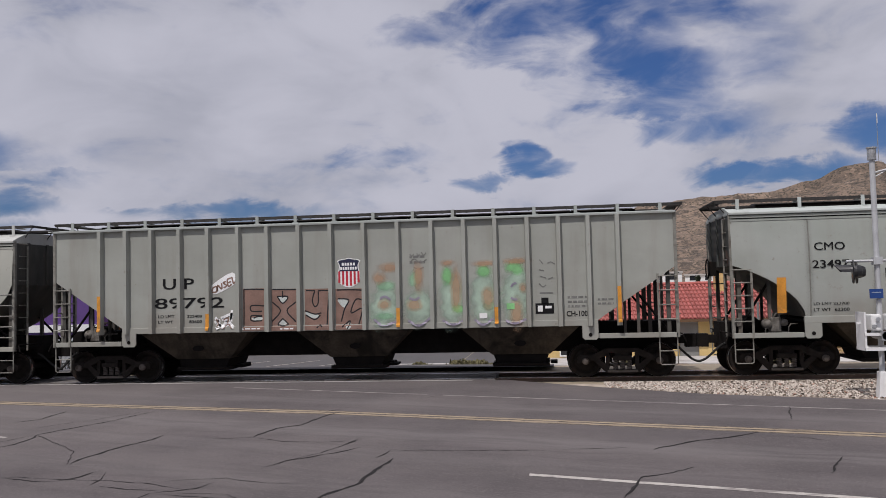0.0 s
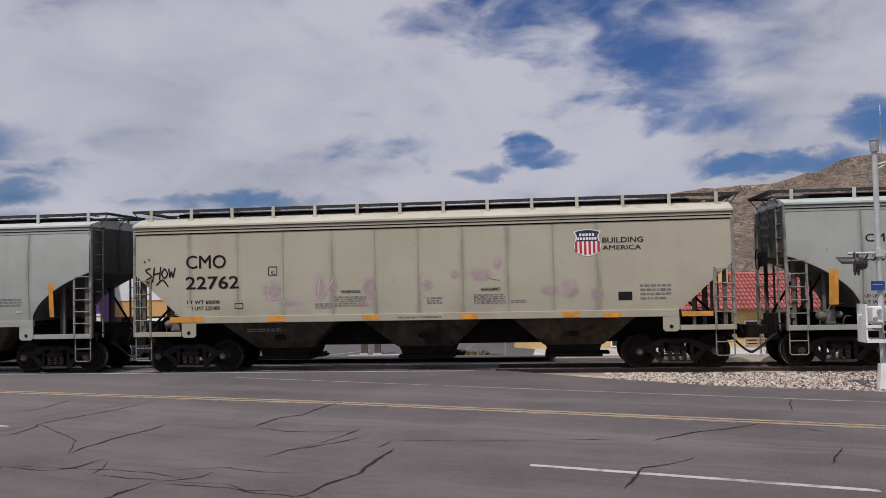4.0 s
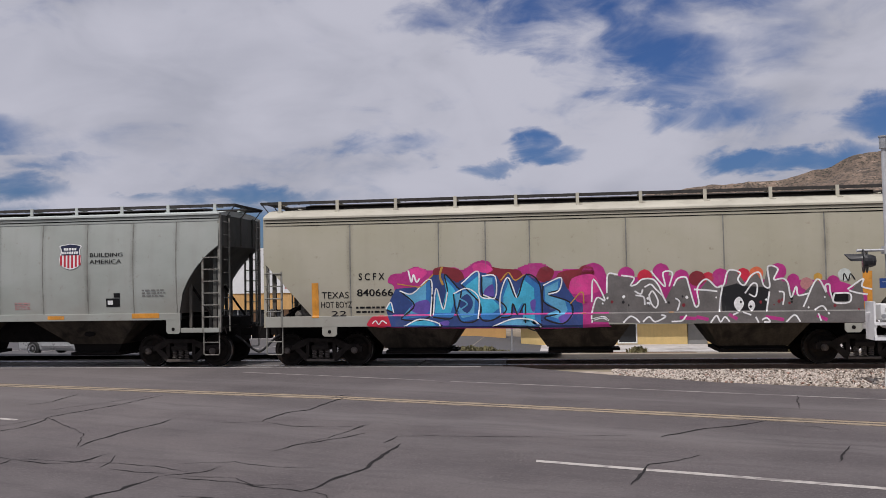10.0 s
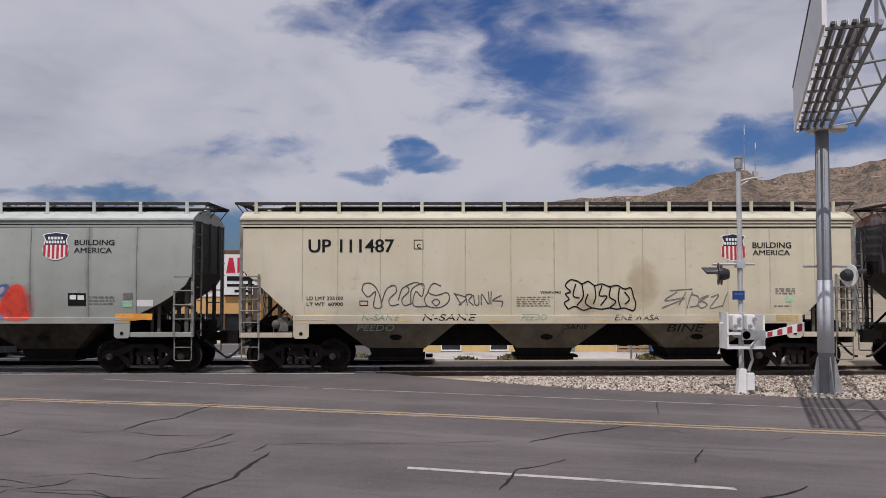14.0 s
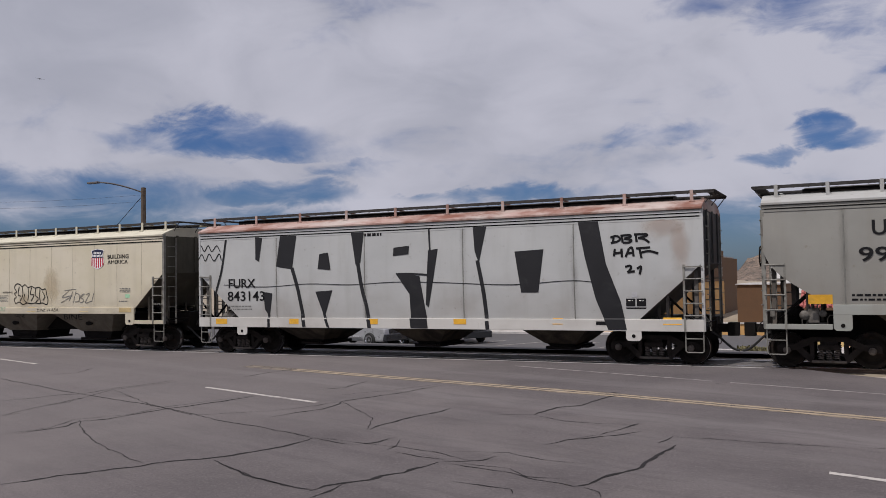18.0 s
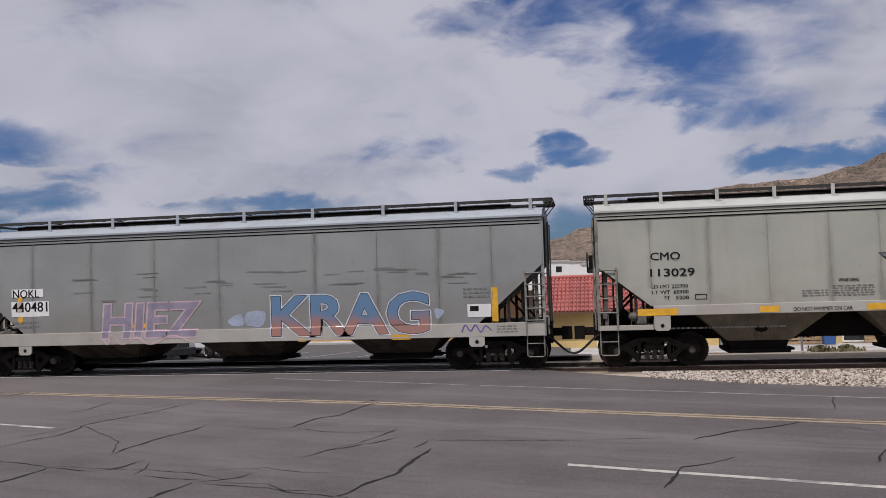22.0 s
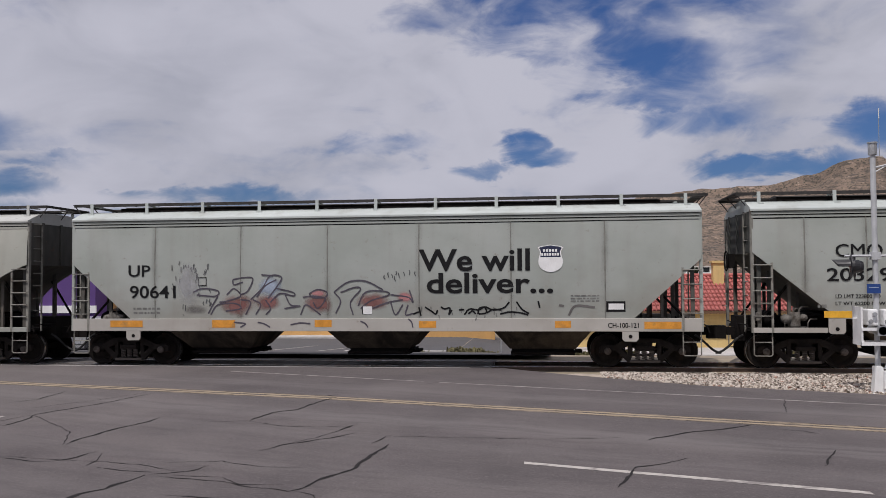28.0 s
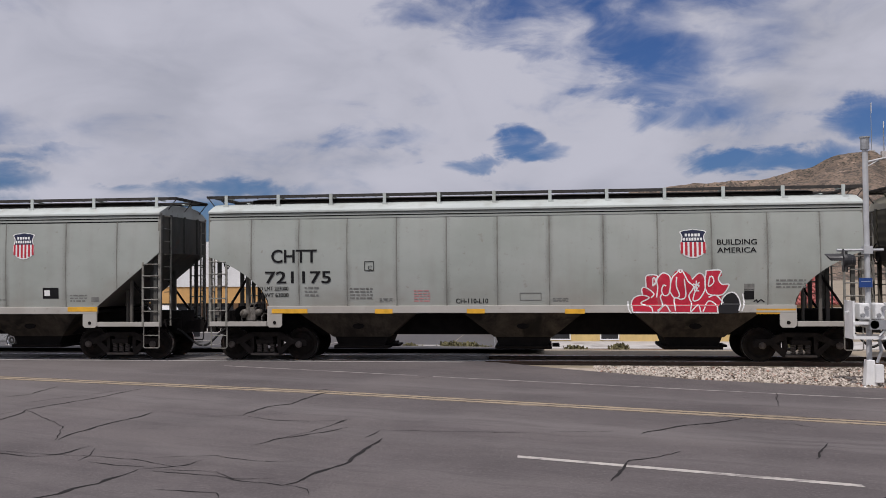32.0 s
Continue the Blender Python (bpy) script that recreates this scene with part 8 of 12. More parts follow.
c.line([(0.91, 2.34), (1.08, 2.50), (1.27, 2.48), (1.35, 2.44), (1.18, 2.25), (1.12, 2.04), (1.23, 1.87), (1.36, 1.71), (1.37, 1.52), (1.19, 1.44)], 0.04, SP["black"], 0.03)
c.line([(0.60, 1.91), (0.40, 1.75), (0.34, 1.59), (0.48, 1.48), (0.73, 1.43), (0.97, 1.43)], 0.04, SP["black"], 0.03)
c.line([(0.62, 1.58), (0.70, 1.72), (0.87, 1.69)], 0.04, SP["black"], 0.03)
c.line([(0.93, 2.04), (0.94, 1.71), (0.94, 1.44)], 0.04, SP["black"], 0.03)
c.line([(1.27, 2.41), (1.46, 2.48), (1.67, 2.43), (1.78, 2.19), (1.66, 1.97), (1.42, 1.93)], 0.04, SP["black"], 0.03)
c.line([(1.64, 1.95), (1.82, 1.81), (1.87, 1.56), (1.76, 1.46)], 0.04, SP["black"], 0.03)
c.line([(1.78, 2.21), (1.86, 2.38), (2.03, 2.43), (2.10, 2.29), (2.04, 2.07), (2.14, 1.72), (2.22, 1.48), (2.35, 1.41)], 0.04, SP["black"], 0.03)
c.line([(2.13, 2.48), (2.10, 2.24), (2.42, 2.07), (2.39, 1.91), (2.23, 1.83)], 0.04, SP["black"], 0.03)
c.line([(2.32, 2.23), (2.38, 2.42), (2.51, 2.52)], 0.04, SP["black"], 0.03)
c.line([(2.64, 2.47), (2.56, 2.33), (2.69, 2.27), (2.83, 2.36), (2.78, 2.52), (2.62, 2.51)], 0.04, SP["black"], 0.03)
c.line([(2.47, 2.04), (2.60, 1.74), (2.67, 1.42)], 0.04, SP["black"], 0.03)
c.line([(2.75, 2.06), (2.69, 1.74), (2.68, 1.44)], 0.04, SP["black"], 0.03)
c.line([(3.02, 2.51), (2.99, 2.24), (2.87, 2.03), (3.06, 1.84), (3.18, 1.65), (3.21, 1.49)], 0.04, SP["black"], 0.03)
c.line([(3.33, 2.13), (3.46, 2.20), (3.30, 2.10), (3.75, 1.99), (3.90, 1.77), (3.95, 1.58), (3.84, 1.43), (3.68, 1.43)], 0.04, SP["black"], 0.03)
c.line([(3.23, 2.27), (3.42, 2.48), (3.55, 2.29)], 0.04, SP["black"], 0.03)
c.line([(3.70, 2.04), (3.91, 2.20), (3.87, 2.41)], 0.04, SP["black"], 0.03)
c.line([(3.77, 1.96), (3.96, 2.03), (4.14, 1.87), (4.16, 1.61), (4.05, 1.42), (3.84, 1.40)], 0.04, SP["black"], 0.03)
c.line([(3.40, 1.81), (3.16, 1.81), (3.08, 1.68)], 0.04, SP["black"], 0.03)
c.stencil("AMFM", -0.66, 2.20, 0.61, 0.33, fat=0.0)
c.stencil("YAS", 0.03, 1.91, 0.44, 0.31, fat=0.0)
c.line([(4.06, 2.37), (4.18, 2.49), (4.17, 2.22)], 0.05, SP["ash"], 0.03)
c.area([(-2.80, 2.09), (-2.81, 2.07), (-2.83, 2.07), (-2.85, 2.07), (-2.86, 2.09), (-2.85, 2.11), (-2.83, 2.12), (-2.81, 2.11)], SP["black"], 0.03)
c.area([(-2.73, 1.81), (-2.74, 1.79), (-2.76, 1.79), (-2.78, 1.79), (-2.79, 1.81), (-2.78, 1.83), (-2.76, 1.84), (-2.74, 1.83)], SP["black"], 0.03)
c.area([(-0.57, 1.97), (-0.58, 1.95), (-0.60, 1.94), (-0.62, 1.95), (-0.62, 1.97), (-0.62, 1.99), (-0.60, 1.99), (-0.58, 1.99)], SP["black"], 0.03)
c.area([(-0.36, 1.96), (-0.37, 1.95), (-0.39, 1.94), (-0.41, 1.95), (-0.41, 1.97), (-0.40, 1.98), (-0.39, 1.99), (-0.37, 1.98)], SP["black"], 0.03)
c.area([(-0.46, 1.89), (-0.47, 1.87), (-0.49, 1.87), (-0.51, 1.87), (-0.51, 1.89), (-0.51, 1.91), (-0.49, 1.91), (-0.47, 1.91)], SP["black"], 0.03)
c.area([(1.49, 2.17), (1.48, 2.15), (1.46, 2.14), (1.44, 2.15), (1.44, 2.17), (1.45, 2.18), (1.46, 2.19), (1.48, 2.18)], SP["black"], 0.03)

c = Car(57.91, 75.65, GREY, "grey covered hopper car with green graffiti letters and a crest", corner="arch", cut=1.2, cut_top=3.5, eave=4.38, rise=0.35, sill=(1.38, 1.58))
c.build(seams=(-7.43, -6.17, -4.77, -3.36, -2.00, -0.64, 0.76, 2.13, 3.52, 4.91, 6.31, 7.61), posts=13, tape_mat=ORANGE, tape=((-7.11, 1.39, 1.17, 0.10), (-4.09, 1.38, 0.51, 0.11), (-1.50, 1.40, 0.50, 0.10), (1.08, 1.41, 0.52, 0.10), (3.66, 1.43, 0.52, 0.10), (6.26, 1.44, 0.83, 0.14),))
c.stencil("CMO", -7.06, 2.80, 1.24, 0.30)
c.stencil("21826", -7.13, 2.19, 1.50, 0.30)
c.stencil("LD LMT 222800", -7.15, 2.01, 1.03, 0.08)
c.stencil("LT WT 63200", -7.15, 1.85, 1.03, 0.08)
c.stencil("H-110-L08", -1.60, 1.69, 0.67, 0.13)
c.shield(4.04, 2.87, 0.71, 0.75)
c.stencil("BUILDING", 5.00, 3.22, 1.00, 0.11)
c.stencil("AMERICA", 4.99, 3.02, 0.97, 0.12)
c.patch(5.47, 1.78, 0.42, 0.24, INK)
c.patch(5.52, 1.84, 0.16, 0.12, WHITE, lift=0.016)
c.patch(5.71, 2.04, 0.19, 0.13, INK)
c.bars(6.57, 2.05, 0.71, 0.24, 3)
c.bars(-0.03, 1.70, 0.33, 0.15, 2)
c.bars(2.62, 1.73, 0.48, 0.22, 4, SP['rose'])
c.bars(0.78, 1.71, 0.89, 0.08, 2)
c.line([(-2.02, 3.29), (-1.88, 3.38), (-1.82, 3.22), (-1.96, 3.06), (-2.05, 3.19)], 0.05, SP["black"], 0.03)
c.line([(-1.79, 3.06), (-1.58, 3.28), (-1.69, 2.99), (-1.42, 3.31), (-1.22, 2.98), (-1.32, 3.27)], 0.05, SP["black"], 0.03)
c.line([(-1.62, 2.67), (-1.52, 2.77), (-1.53, 2.32)], 0.06, SP["black"], 0.03)
c.line([(-1.29, 2.70), (-1.42, 2.61), (-1.26, 2.44), (-1.36, 2.32), (-1.43, 2.45), (-1.22, 2.70)], 0.05, SP["black"], 0.03)
c.line([(-3.80, 2.62), (-3.72, 2.90), (-3.92, 3.03), (-4.22, 2.98), (-4.42, 2.70), (-4.46, 2.40), (-4.32, 2.12), (-4.02, 2.02), (-3.75, 2.16)], 0.43, SP["black"], 0.014)
c.line([(-3.38, 2.60), (-3.52, 2.45), (-3.52, 2.25), (-3.38, 2.10), (-3.22, 2.22), (-3.20, 2.45), (-3.38, 2.60)], 0.34, SP["black"], 0.014)
c.line([(-2.86, 3.05), (-2.82, 2.80), (-2.80, 2.40), (-2.78, 2.05)], 0.43, SP["black"], 0.014)
c.line([(-2.72, 2.03), (-2.84, 2.02), (-2.96, 2.04)], 0.34, SP["black"], 0.014)
c.line([(-2.28, 2.30), (-2.05, 2.40), (-1.90, 2.55), (-2.02, 2.72), (-2.22, 2.62), (-2.32, 2.38), (-2.26, 2.12), (-2.05, 2.02), (-1.82, 2.10)], 0.34, SP["black"], 0.014)
c.line([(-3.80, 2.62), (-3.72, 2.90), (-3.92, 3.03), (-4.22, 2.98), (-4.42, 2.70), (-4.46, 2.40), (-4.32, 2.12), (-4.02, 2.02), (-3.75, 2.16)], 0.24, SP["sage"], 0.022)
c.line([(-3.38, 2.60), (-3.52, 2.45), (-3.52, 2.25), (-3.38, 2.10), (-3.22, 2.22), (-3.20, 2.45), (-3.38, 2.60)], 0.19, SP["sage"], 0.022)
c.line([(-2.86, 3.05), (-2.82, 2.80), (-2.80, 2.40), (-2.78, 2.05)], 0.24, SP["sage"], 0.022)
c.line([(-2.72, 2.03), (-2.84, 2.02), (-2.96, 2.04)], 0.19, SP["sage"], 0.022)
c.line([(-2.28, 2.30), (-2.05, 2.40), (-1.90, 2.55), (-2.02, 2.72), (-2.22, 2.62), (-2.32, 2.38), (-2.26, 2.12), (-2.05, 2.02), (-1.82, 2.10)], 0.19, SP["sage"], 0.022)
c.line([(-2.14, 2.34), (-2.02, 2.42), (-2.08, 2.52)], 0.05, SP["black"], 0.03)

c = Car(77.0, 94.4, BEIGE, "faded tan covered hopper car with bright blue and red graffiti", corner="straight", cut=1.35, cut_top=2.95, bulge=0.06, sill=(1.14, 1.44))
c.build(seams=(-6.25, -3.78, -2.50, -1.31, 1.23, 3.72, 6.23), posts=11, sill=GREY_WARM, tape_mat=ORANGE, tape=((-7.35, 1.40, 0.19, 0.96), (-4.90, 1.37, 0.14, 0.79), (-2.57, 1.42, 0.14, 0.75), (0.04, 1.44, 0.12, 0.61), (2.28, 1.44, 0.13, 0.48), (7.11, 1.48, 0.23, 0.96), (4.88, 1.48, 0.10, 0.33),))
c.stencil("S C F X", -6.01, 2.42, 0.72, 0.19)
c.stencil("840666", -6.06, 1.98, 1.00, 0.19)
c.bars(-6.10, 1.50, 0.80, 0.24, 2, INK)
c.area([(-5.20, 2.35), (-5.09, 2.56), (-4.76, 2.61), (-4.43, 2.76), (-4.04, 2.65), (-3.77, 2.70), (-3.39, 2.74), (-3.12, 2.66), (-2.74, 2.88), (-2.42, 2.87), (-2.26, 2.67), (-1.78, 2.63), (-1.35, 2.78), (-0.93, 2.77), (-0.67, 2.59), (-0.20, 2.63), (0.40, 2.59), (0.71, 2.41), (0.71, 1.23), (0.30, 1.05), (-5.00, 1.11), (-5.10, 1.35), (-4.99, 1.77), (-5.04, 2.25)], SP["magenta"], 0.012)
c.area([(-3.94, 2.65), (-3.66, 2.75), (-3.18, 2.63), (-3.13, 2.27), (-3.78, 2.22)], SP["maroon"], 0.015)
c.area([(-2.53, 2.73), (-2.10, 2.67), (-1.57, 2.60), (-1.63, 2.24), (-2.53, 2.36)], SP["maroon"], 0.015)
c.area([(-0.56, 2.53), (0.38, 2.62), (0.43, 2.46), (-0.42, 2.07)], SP["maroon"], 0.015)
c.area([(-0.98, 2.70), (-0.67, 2.59), (-0.83, 2.28), (-1.15, 2.39)], SP["maroon"], 0.015)
c.area([(-4.59, 2.66), (-4.32, 2.74), (-4.10, 2.60), (-4.38, 2.39)], SP["pink"], 0.017)
c.area([(-2.85, 2.78), (-2.53, 2.83), (-2.31, 2.62), (-2.74, 2.52)], SP["pink"], 0.017)
c.area([(-0.20, 2.37), (0.37, 2.46), (0.47, 2.00), (-0.21, 1.96)], SP["pink"], 0.017)
c.area([(-5.27, 1.61), (-4.98, 2.17), (-4.27, 2.21), (-3.99, 2.52), (-3.66, 2.56), (-3.29, 2.30), (-2.74, 2.60), (-2.21, 2.49), (-2.10, 2.28), (-1.89, 2.53), (-1.68, 2.32), (-1.41, 2.52), (-0.99, 2.26), (-0.49, 2.44), (-0.34, 2.12), (-0.08, 1.75), (0.07, 1.70), (0.06, 1.06), (-5.11, 1.11)], SP["navy"], 0.019, False)
c.area([(-4.87, 2.11), (-4.52, 2.03), (-4.00, 2.41), (-4.03, 1.41), (-4.83, 1.34), (-4.47, 1.71)], SP["blue"], 0.022, False)
c.area([(-4.81, 2.08), (-4.54, 2.01), (-4.13, 2.33), (-4.16, 1.51), (-4.78, 1.45), (-4.50, 1.75)], SP["sky"], 0.025, False)
c.line([(-4.87, 2.11), (-4.52, 2.03), (-4.00, 2.41), (-4.03, 1.41)], 0.035, SP["white"], 0.034)
c.line([(-4.00, 2.41), (-4.03, 1.41), (-4.83, 1.34), (-4.47, 1.71), (-4.87, 2.11)], 0.04, SP["black"], 0.032)
c.area([(-3.96, 1.38), (-3.86, 2.17), (-3.68, 1.59), (-3.55, 2.06), (-3.62, 2.54), (-3.29, 2.19), (-3.18, 2.01), (-3.41, 1.37)], SP["blue"], 0.022, False)
c.area([(-3.91, 1.49), (-3.83, 2.15), (-3.69, 1.67), (-3.59, 2.06), (-3.64, 2.45), (-3.38, 2.16), (-3.30, 2.01), (-3.48, 1.49)], SP["cyan"], 0.025, False)
c.line([(-3.96, 1.38), (-3.86, 2.17), (-3.68, 1.59), (-3.55, 2.06)], 0.035, SP["white"], 0.034)
c.line([(-3.68, 1.59), (-3.55, 2.06), (-3.62, 2.54), (-3.29, 2.19), (-3.18, 2.01), (-3.41, 1.37), (-3.96, 1.38)], 0.04, SP["black"], 0.032)
c.area([(-3.39, 2.01), (-3.02, 2.15), (-2.70, 1.89), (-2.73, 1.32), (-3.17, 1.25), (-3.34, 1.59)], SP["blue"], 0.022, False)
c.area([(-3.35, 1.97), (-3.06, 2.09), (-2.81, 1.88), (-2.84, 1.41), (-3.17, 1.35), (-3.31, 1.63)], SP["sky"], 0.025, False)
c.line([(-3.39, 2.01), (-3.02, 2.15), (-2.70, 1.89), (-2.73, 1.32)], 0.035, SP["white"], 0.034)
c.line([(-2.70, 1.89), (-2.73, 1.32), (-3.17, 1.25), (-3.34, 1.59), (-3.39, 2.01)], 0.04, SP["black"], 0.032)
c.area([(-3.18, 2.27), (-2.71, 2.61), (-2.67, 1.95), (-2.26, 1.86), (-1.96, 1.57), (-2.33, 1.29), (-2.65, 1.32), (-2.68, 1.74)], SP["blue"], 0.022, False)
c.area([(-3.07, 2.21), (-2.70, 2.49), (-2.68, 1.94), (-2.36, 1.88), (-2.12, 1.64), (-2.41, 1.41), (-2.66, 1.43), (-2.68, 1.77)], SP["cyan"], 0.025, False)
c.line([(-3.18, 2.27), (-2.71, 2.61), (-2.67, 1.95), (-2.26, 1.86)], 0.035, SP["white"], 0.034)
c.line([(-2.67, 1.95), (-2.26, 1.86), (-1.96, 1.57), (-2.33, 1.29), (-2.65, 1.32), (-2.68, 1.74), (-3.18, 2.27)], 0.04, SP["black"], 0.032)
c.area([(-2.61, 2.48), (-2.25, 2.46), (-2.26, 1.89), (-2.59, 1.97)], SP["blue"], 0.022, False)
c.area([(-2.60, 2.45), (-2.32, 2.43), (-2.33, 1.96), (-2.59, 2.03)], SP["sky"], 0.025, False)
c.line([(-2.61, 2.48), (-2.25, 2.46), (-2.26, 1.89), (-2.59, 1.97)], 0.035, SP["white"], 0.034)
c.line([(-2.26, 1.89), (-2.59, 1.97), (-2.61, 2.48)], 0.04, SP["black"], 0.032)
c.area([(-2.12, 1.35), (-2.12, 1.94), (-1.91, 2.43), (-1.68, 1.88), (-1.42, 2.49), (-1.05, 2.19), (-1.05, 1.10), (-1.43, 1.11), (-1.46, 1.72), (-1.65, 1.42), (-1.79, 1.72), (-1.85, 1.39)], SP["blue"], 0.022, False)
c.area([(-2.04, 1.44), (-2.04, 1.92), (-1.88, 2.32), (-1.70, 1.87), (-1.50, 2.37), (-1.21, 2.13), (-1.21, 1.24), (-1.51, 1.24), (-1.53, 1.74), (-1.68, 1.50), (-1.79, 1.75), (-1.83, 1.47)], SP["cyan"], 0.025, False)
c.line([(-2.12, 1.35), (-2.12, 1.94), (-1.91, 2.43), (-1.68, 1.88)], 0.035, SP["white"], 0.034)
c.line([(-1.91, 2.43), (-1.68, 1.88), (-1.42, 2.49), (-1.05, 2.19), (-1.05, 1.10), (-1.43, 1.11), (-1.46, 1.72), (-1.65, 1.42), (-1.79, 1.72), (-1.85, 1.39), (-2.12, 1.35)], 0.04, SP["black"], 0.032)
c.area([(-0.97, 2.20), (-0.50, 2.40), (-0.55, 2.06), (-0.84, 1.96), (-0.29, 1.75), (-0.21, 1.45), (-0.48, 1.17), (-0.96, 1.33), (-0.53, 1.48), (-0.96, 1.76)], SP["blue"], 0.022, False)
c.area([(-0.92, 2.14), (-0.56, 2.31), (-0.60, 2.02), (-0.82, 1.94), (-0.40, 1.78), (-0.33, 1.52), (-0.55, 1.29), (-0.92, 1.42), (-0.58, 1.55), (-0.92, 1.78)], SP["sky"], 0.025, False)
c.line([(-0.97, 2.20), (-0.50, 2.40), (-0.55, 2.06), (-0.84, 1.96)], 0.035, SP["white"], 0.034)
c.line([(-0.55, 2.06), (-0.84, 1.96), (-0.29, 1.75), (-0.21, 1.45), (-0.48, 1.17), (-0.96, 1.33), (-0.53, 1.48), (-0.96, 1.76), (-0.97, 2.20)], 0.04, SP["black"], 0.032)
c.area([(-4.77, 1.13), (-4.33, 1.33), (-3.84, 1.23), (-3.76, 1.11)], SP["blue"], 0.022, False)
c.area([(-4.68, 1.17), (-4.33, 1.33), (-3.95, 1.24), (-3.89, 1.15)], SP["cyan"], 0.025, False)
c.line([(-4.77, 1.13), (-4.33, 1.33), (-3.84, 1.23), (-3.76, 1.11)], 0.035, SP["white"], 0.034)
c.line([(-3.84, 1.23), (-3.76, 1.11), (-4.77, 1.13)], 0.04, SP["black"], 0.032)
c.area([(-2.34, 1.11), (-1.80, 1.31), (-1.27, 1.28), (-1.04, 1.08)], SP["blue"], 0.022, False)
c.area([(-2.21, 1.14), (-1.79, 1.31), (-1.38, 1.28), (-1.19, 1.13)], SP["sky"], 0.025, False)
c.line([(-2.34, 1.11), (-1.80, 1.31), (-1.27, 1.28), (-1.04, 1.08)], 0.035, SP["white"], 0.034)
c.line([(-1.27, 1.28), (-1.04, 1.08), (-2.34, 1.11)], 0.04, SP["black"], 0.032)
c.area([(-5.27, 1.61), (-5.13, 1.80), (-5.05, 1.51)], SP["blue"], 0.022, False)
c.area([(-5.27, 1.64), (-5.16, 1.79), (-5.10, 1.55)], SP["cyan"], 0.025, False)
c.line([(-5.27, 1.61), (-5.13, 1.80), (-5.05, 1.51)], 0.035, SP["white"], 0.034)
c.line([(-5.05, 1.51), (-5.27, 1.61)], 0.04, SP["black"], 0.032)
c.area([(-4.60, 1.61), (-4.38, 1.81), (-4.08, 1.84), (-4.06, 1.55), (-4.33, 1.47)], SP["violet"], 0.029)
c.area([(-2.54, 2.10), (-2.32, 2.25), (-2.29, 1.91), (-2.54, 1.94)], SP["violet"], 0.029)
c.area([(-3.79, 1.25), (-3.52, 1.28), (-3.57, 1.13), (-3.74, 1.13)], SP["violet"], 0.029)
c.area([(-1.32, 1.77), (-1.18, 1.82), (-1.21, 1.51), (-1.29, 1.54)], SP["violet"], 0.029)
c.area([(-0.58, 1.35), (-0.27, 1.45), (-0.22, 1.34), (-0.46, 1.17)], SP["violet"], 0.029)
c.area([(-3.27, 1.75), (-3.02, 2.00), (-2.86, 1.74), (-3.03, 1.48)], SP["navy"], 0.029)
c.line([(-3.27, 1.90), (-3.02, 1.74), (-3.19, 1.59)], 0.04, SP["sky"], 0.034)
c.area([(-5.77, 1.26), (-5.60, 1.43), (-5.18, 1.42), (-5.11, 1.14), (-5.74, 1.14)], SP["crimson"], 0.018)
c.line([(-5.65, 1.22), (-5.55, 1.30), (-5.47, 1.20), (-5.37, 1.30), (-5.24, 1.22)], 0.03, SP["white"], 0.034)
c.line([(-4.62, 2.66), (-4.54, 2.34), (-4.48, 2.55), (-4.40, 2.34), (-4.31, 2.44)], 0.045, SP["white"], 0.034)
c.line([(-4.93, 2.30), (-4.49, 2.23), (-4.27, 2.23), (-3.94, 2.54)], 0.03, SP["ochre"], 0.034)
c.line([(-2.10, 2.35), (-1.89, 2.56), (-1.72, 2.35), (-1.46, 2.50)], 0.03, SP["ochre"], 0.034)
c.line([(-3.69, 2.75), (-3.75, 2.49), (-3.67, 2.25)], 0.06, SP["ochre"], 0.034)
c.line([(-0.26, 1.70), (0.05, 2.01), (0.10, 1.70)], 0.03, SP["ochre"], 0.034)
c.area([(0.25, 2.23), (2.27, 2.41), (3.72, 2.28), (5.55, 2.25), (6.74, 2.13), (6.73, 1.57), (0.24, 1.66)], SP["magenta"], 0.012)
c.area([(1.43, 2.45), (1.36, 2.30), (1.21, 2.24), (1.06, 2.31), (1.00, 2.45), (1.07, 2.60), (1.22, 2.66), (1.37, 2.59)], SP["magenta"], 0.016)
c.area([(1.88, 2.39), (1.82, 2.26), (1.69, 2.20), (1.55, 2.26), (1.50, 2.39), (1.56, 2.52), (1.69, 2.58), (1.82, 2.52)], SP["crimson"], 0.016)
c.area([(2.32, 2.52), (2.26, 2.37), (2.11, 2.32), (1.96, 2.38), (1.90, 2.53), (1.97, 2.67), (2.11, 2.73), (2.26, 2.67)], SP["magenta"], 0.016)
c.area([(2.82, 2.37), (2.76, 2.24), (2.63, 2.19), (2.50, 2.24), (2.44, 2.38), (2.50, 2.51), (2.63, 2.56), (2.77, 2.50)], SP["magenta"], 0.016)
c.area([(3.23, 2.31), (3.16, 2.17), (3.02, 2.11), (2.87, 2.17), (2.81, 2.32), (2.88, 2.46), (3.02, 2.52), (3.17, 2.46)], SP["maroon"], 0.016)
c.area([(3.45, 2.33), (3.41, 2.23), (3.30, 2.19), (3.20, 2.24), (3.16, 2.34), (3.20, 2.44), (3.31, 2.48), (3.41, 2.44)], SP["crimson"], 0.016)
c.area([(3.83, 2.35), (3.77, 2.20), (3.61, 2.14), (3.46, 2.21), (3.40, 2.36), (3.47, 2.51), (3.62, 2.57), (3.77, 2.51)], SP["magenta"], 0.016)
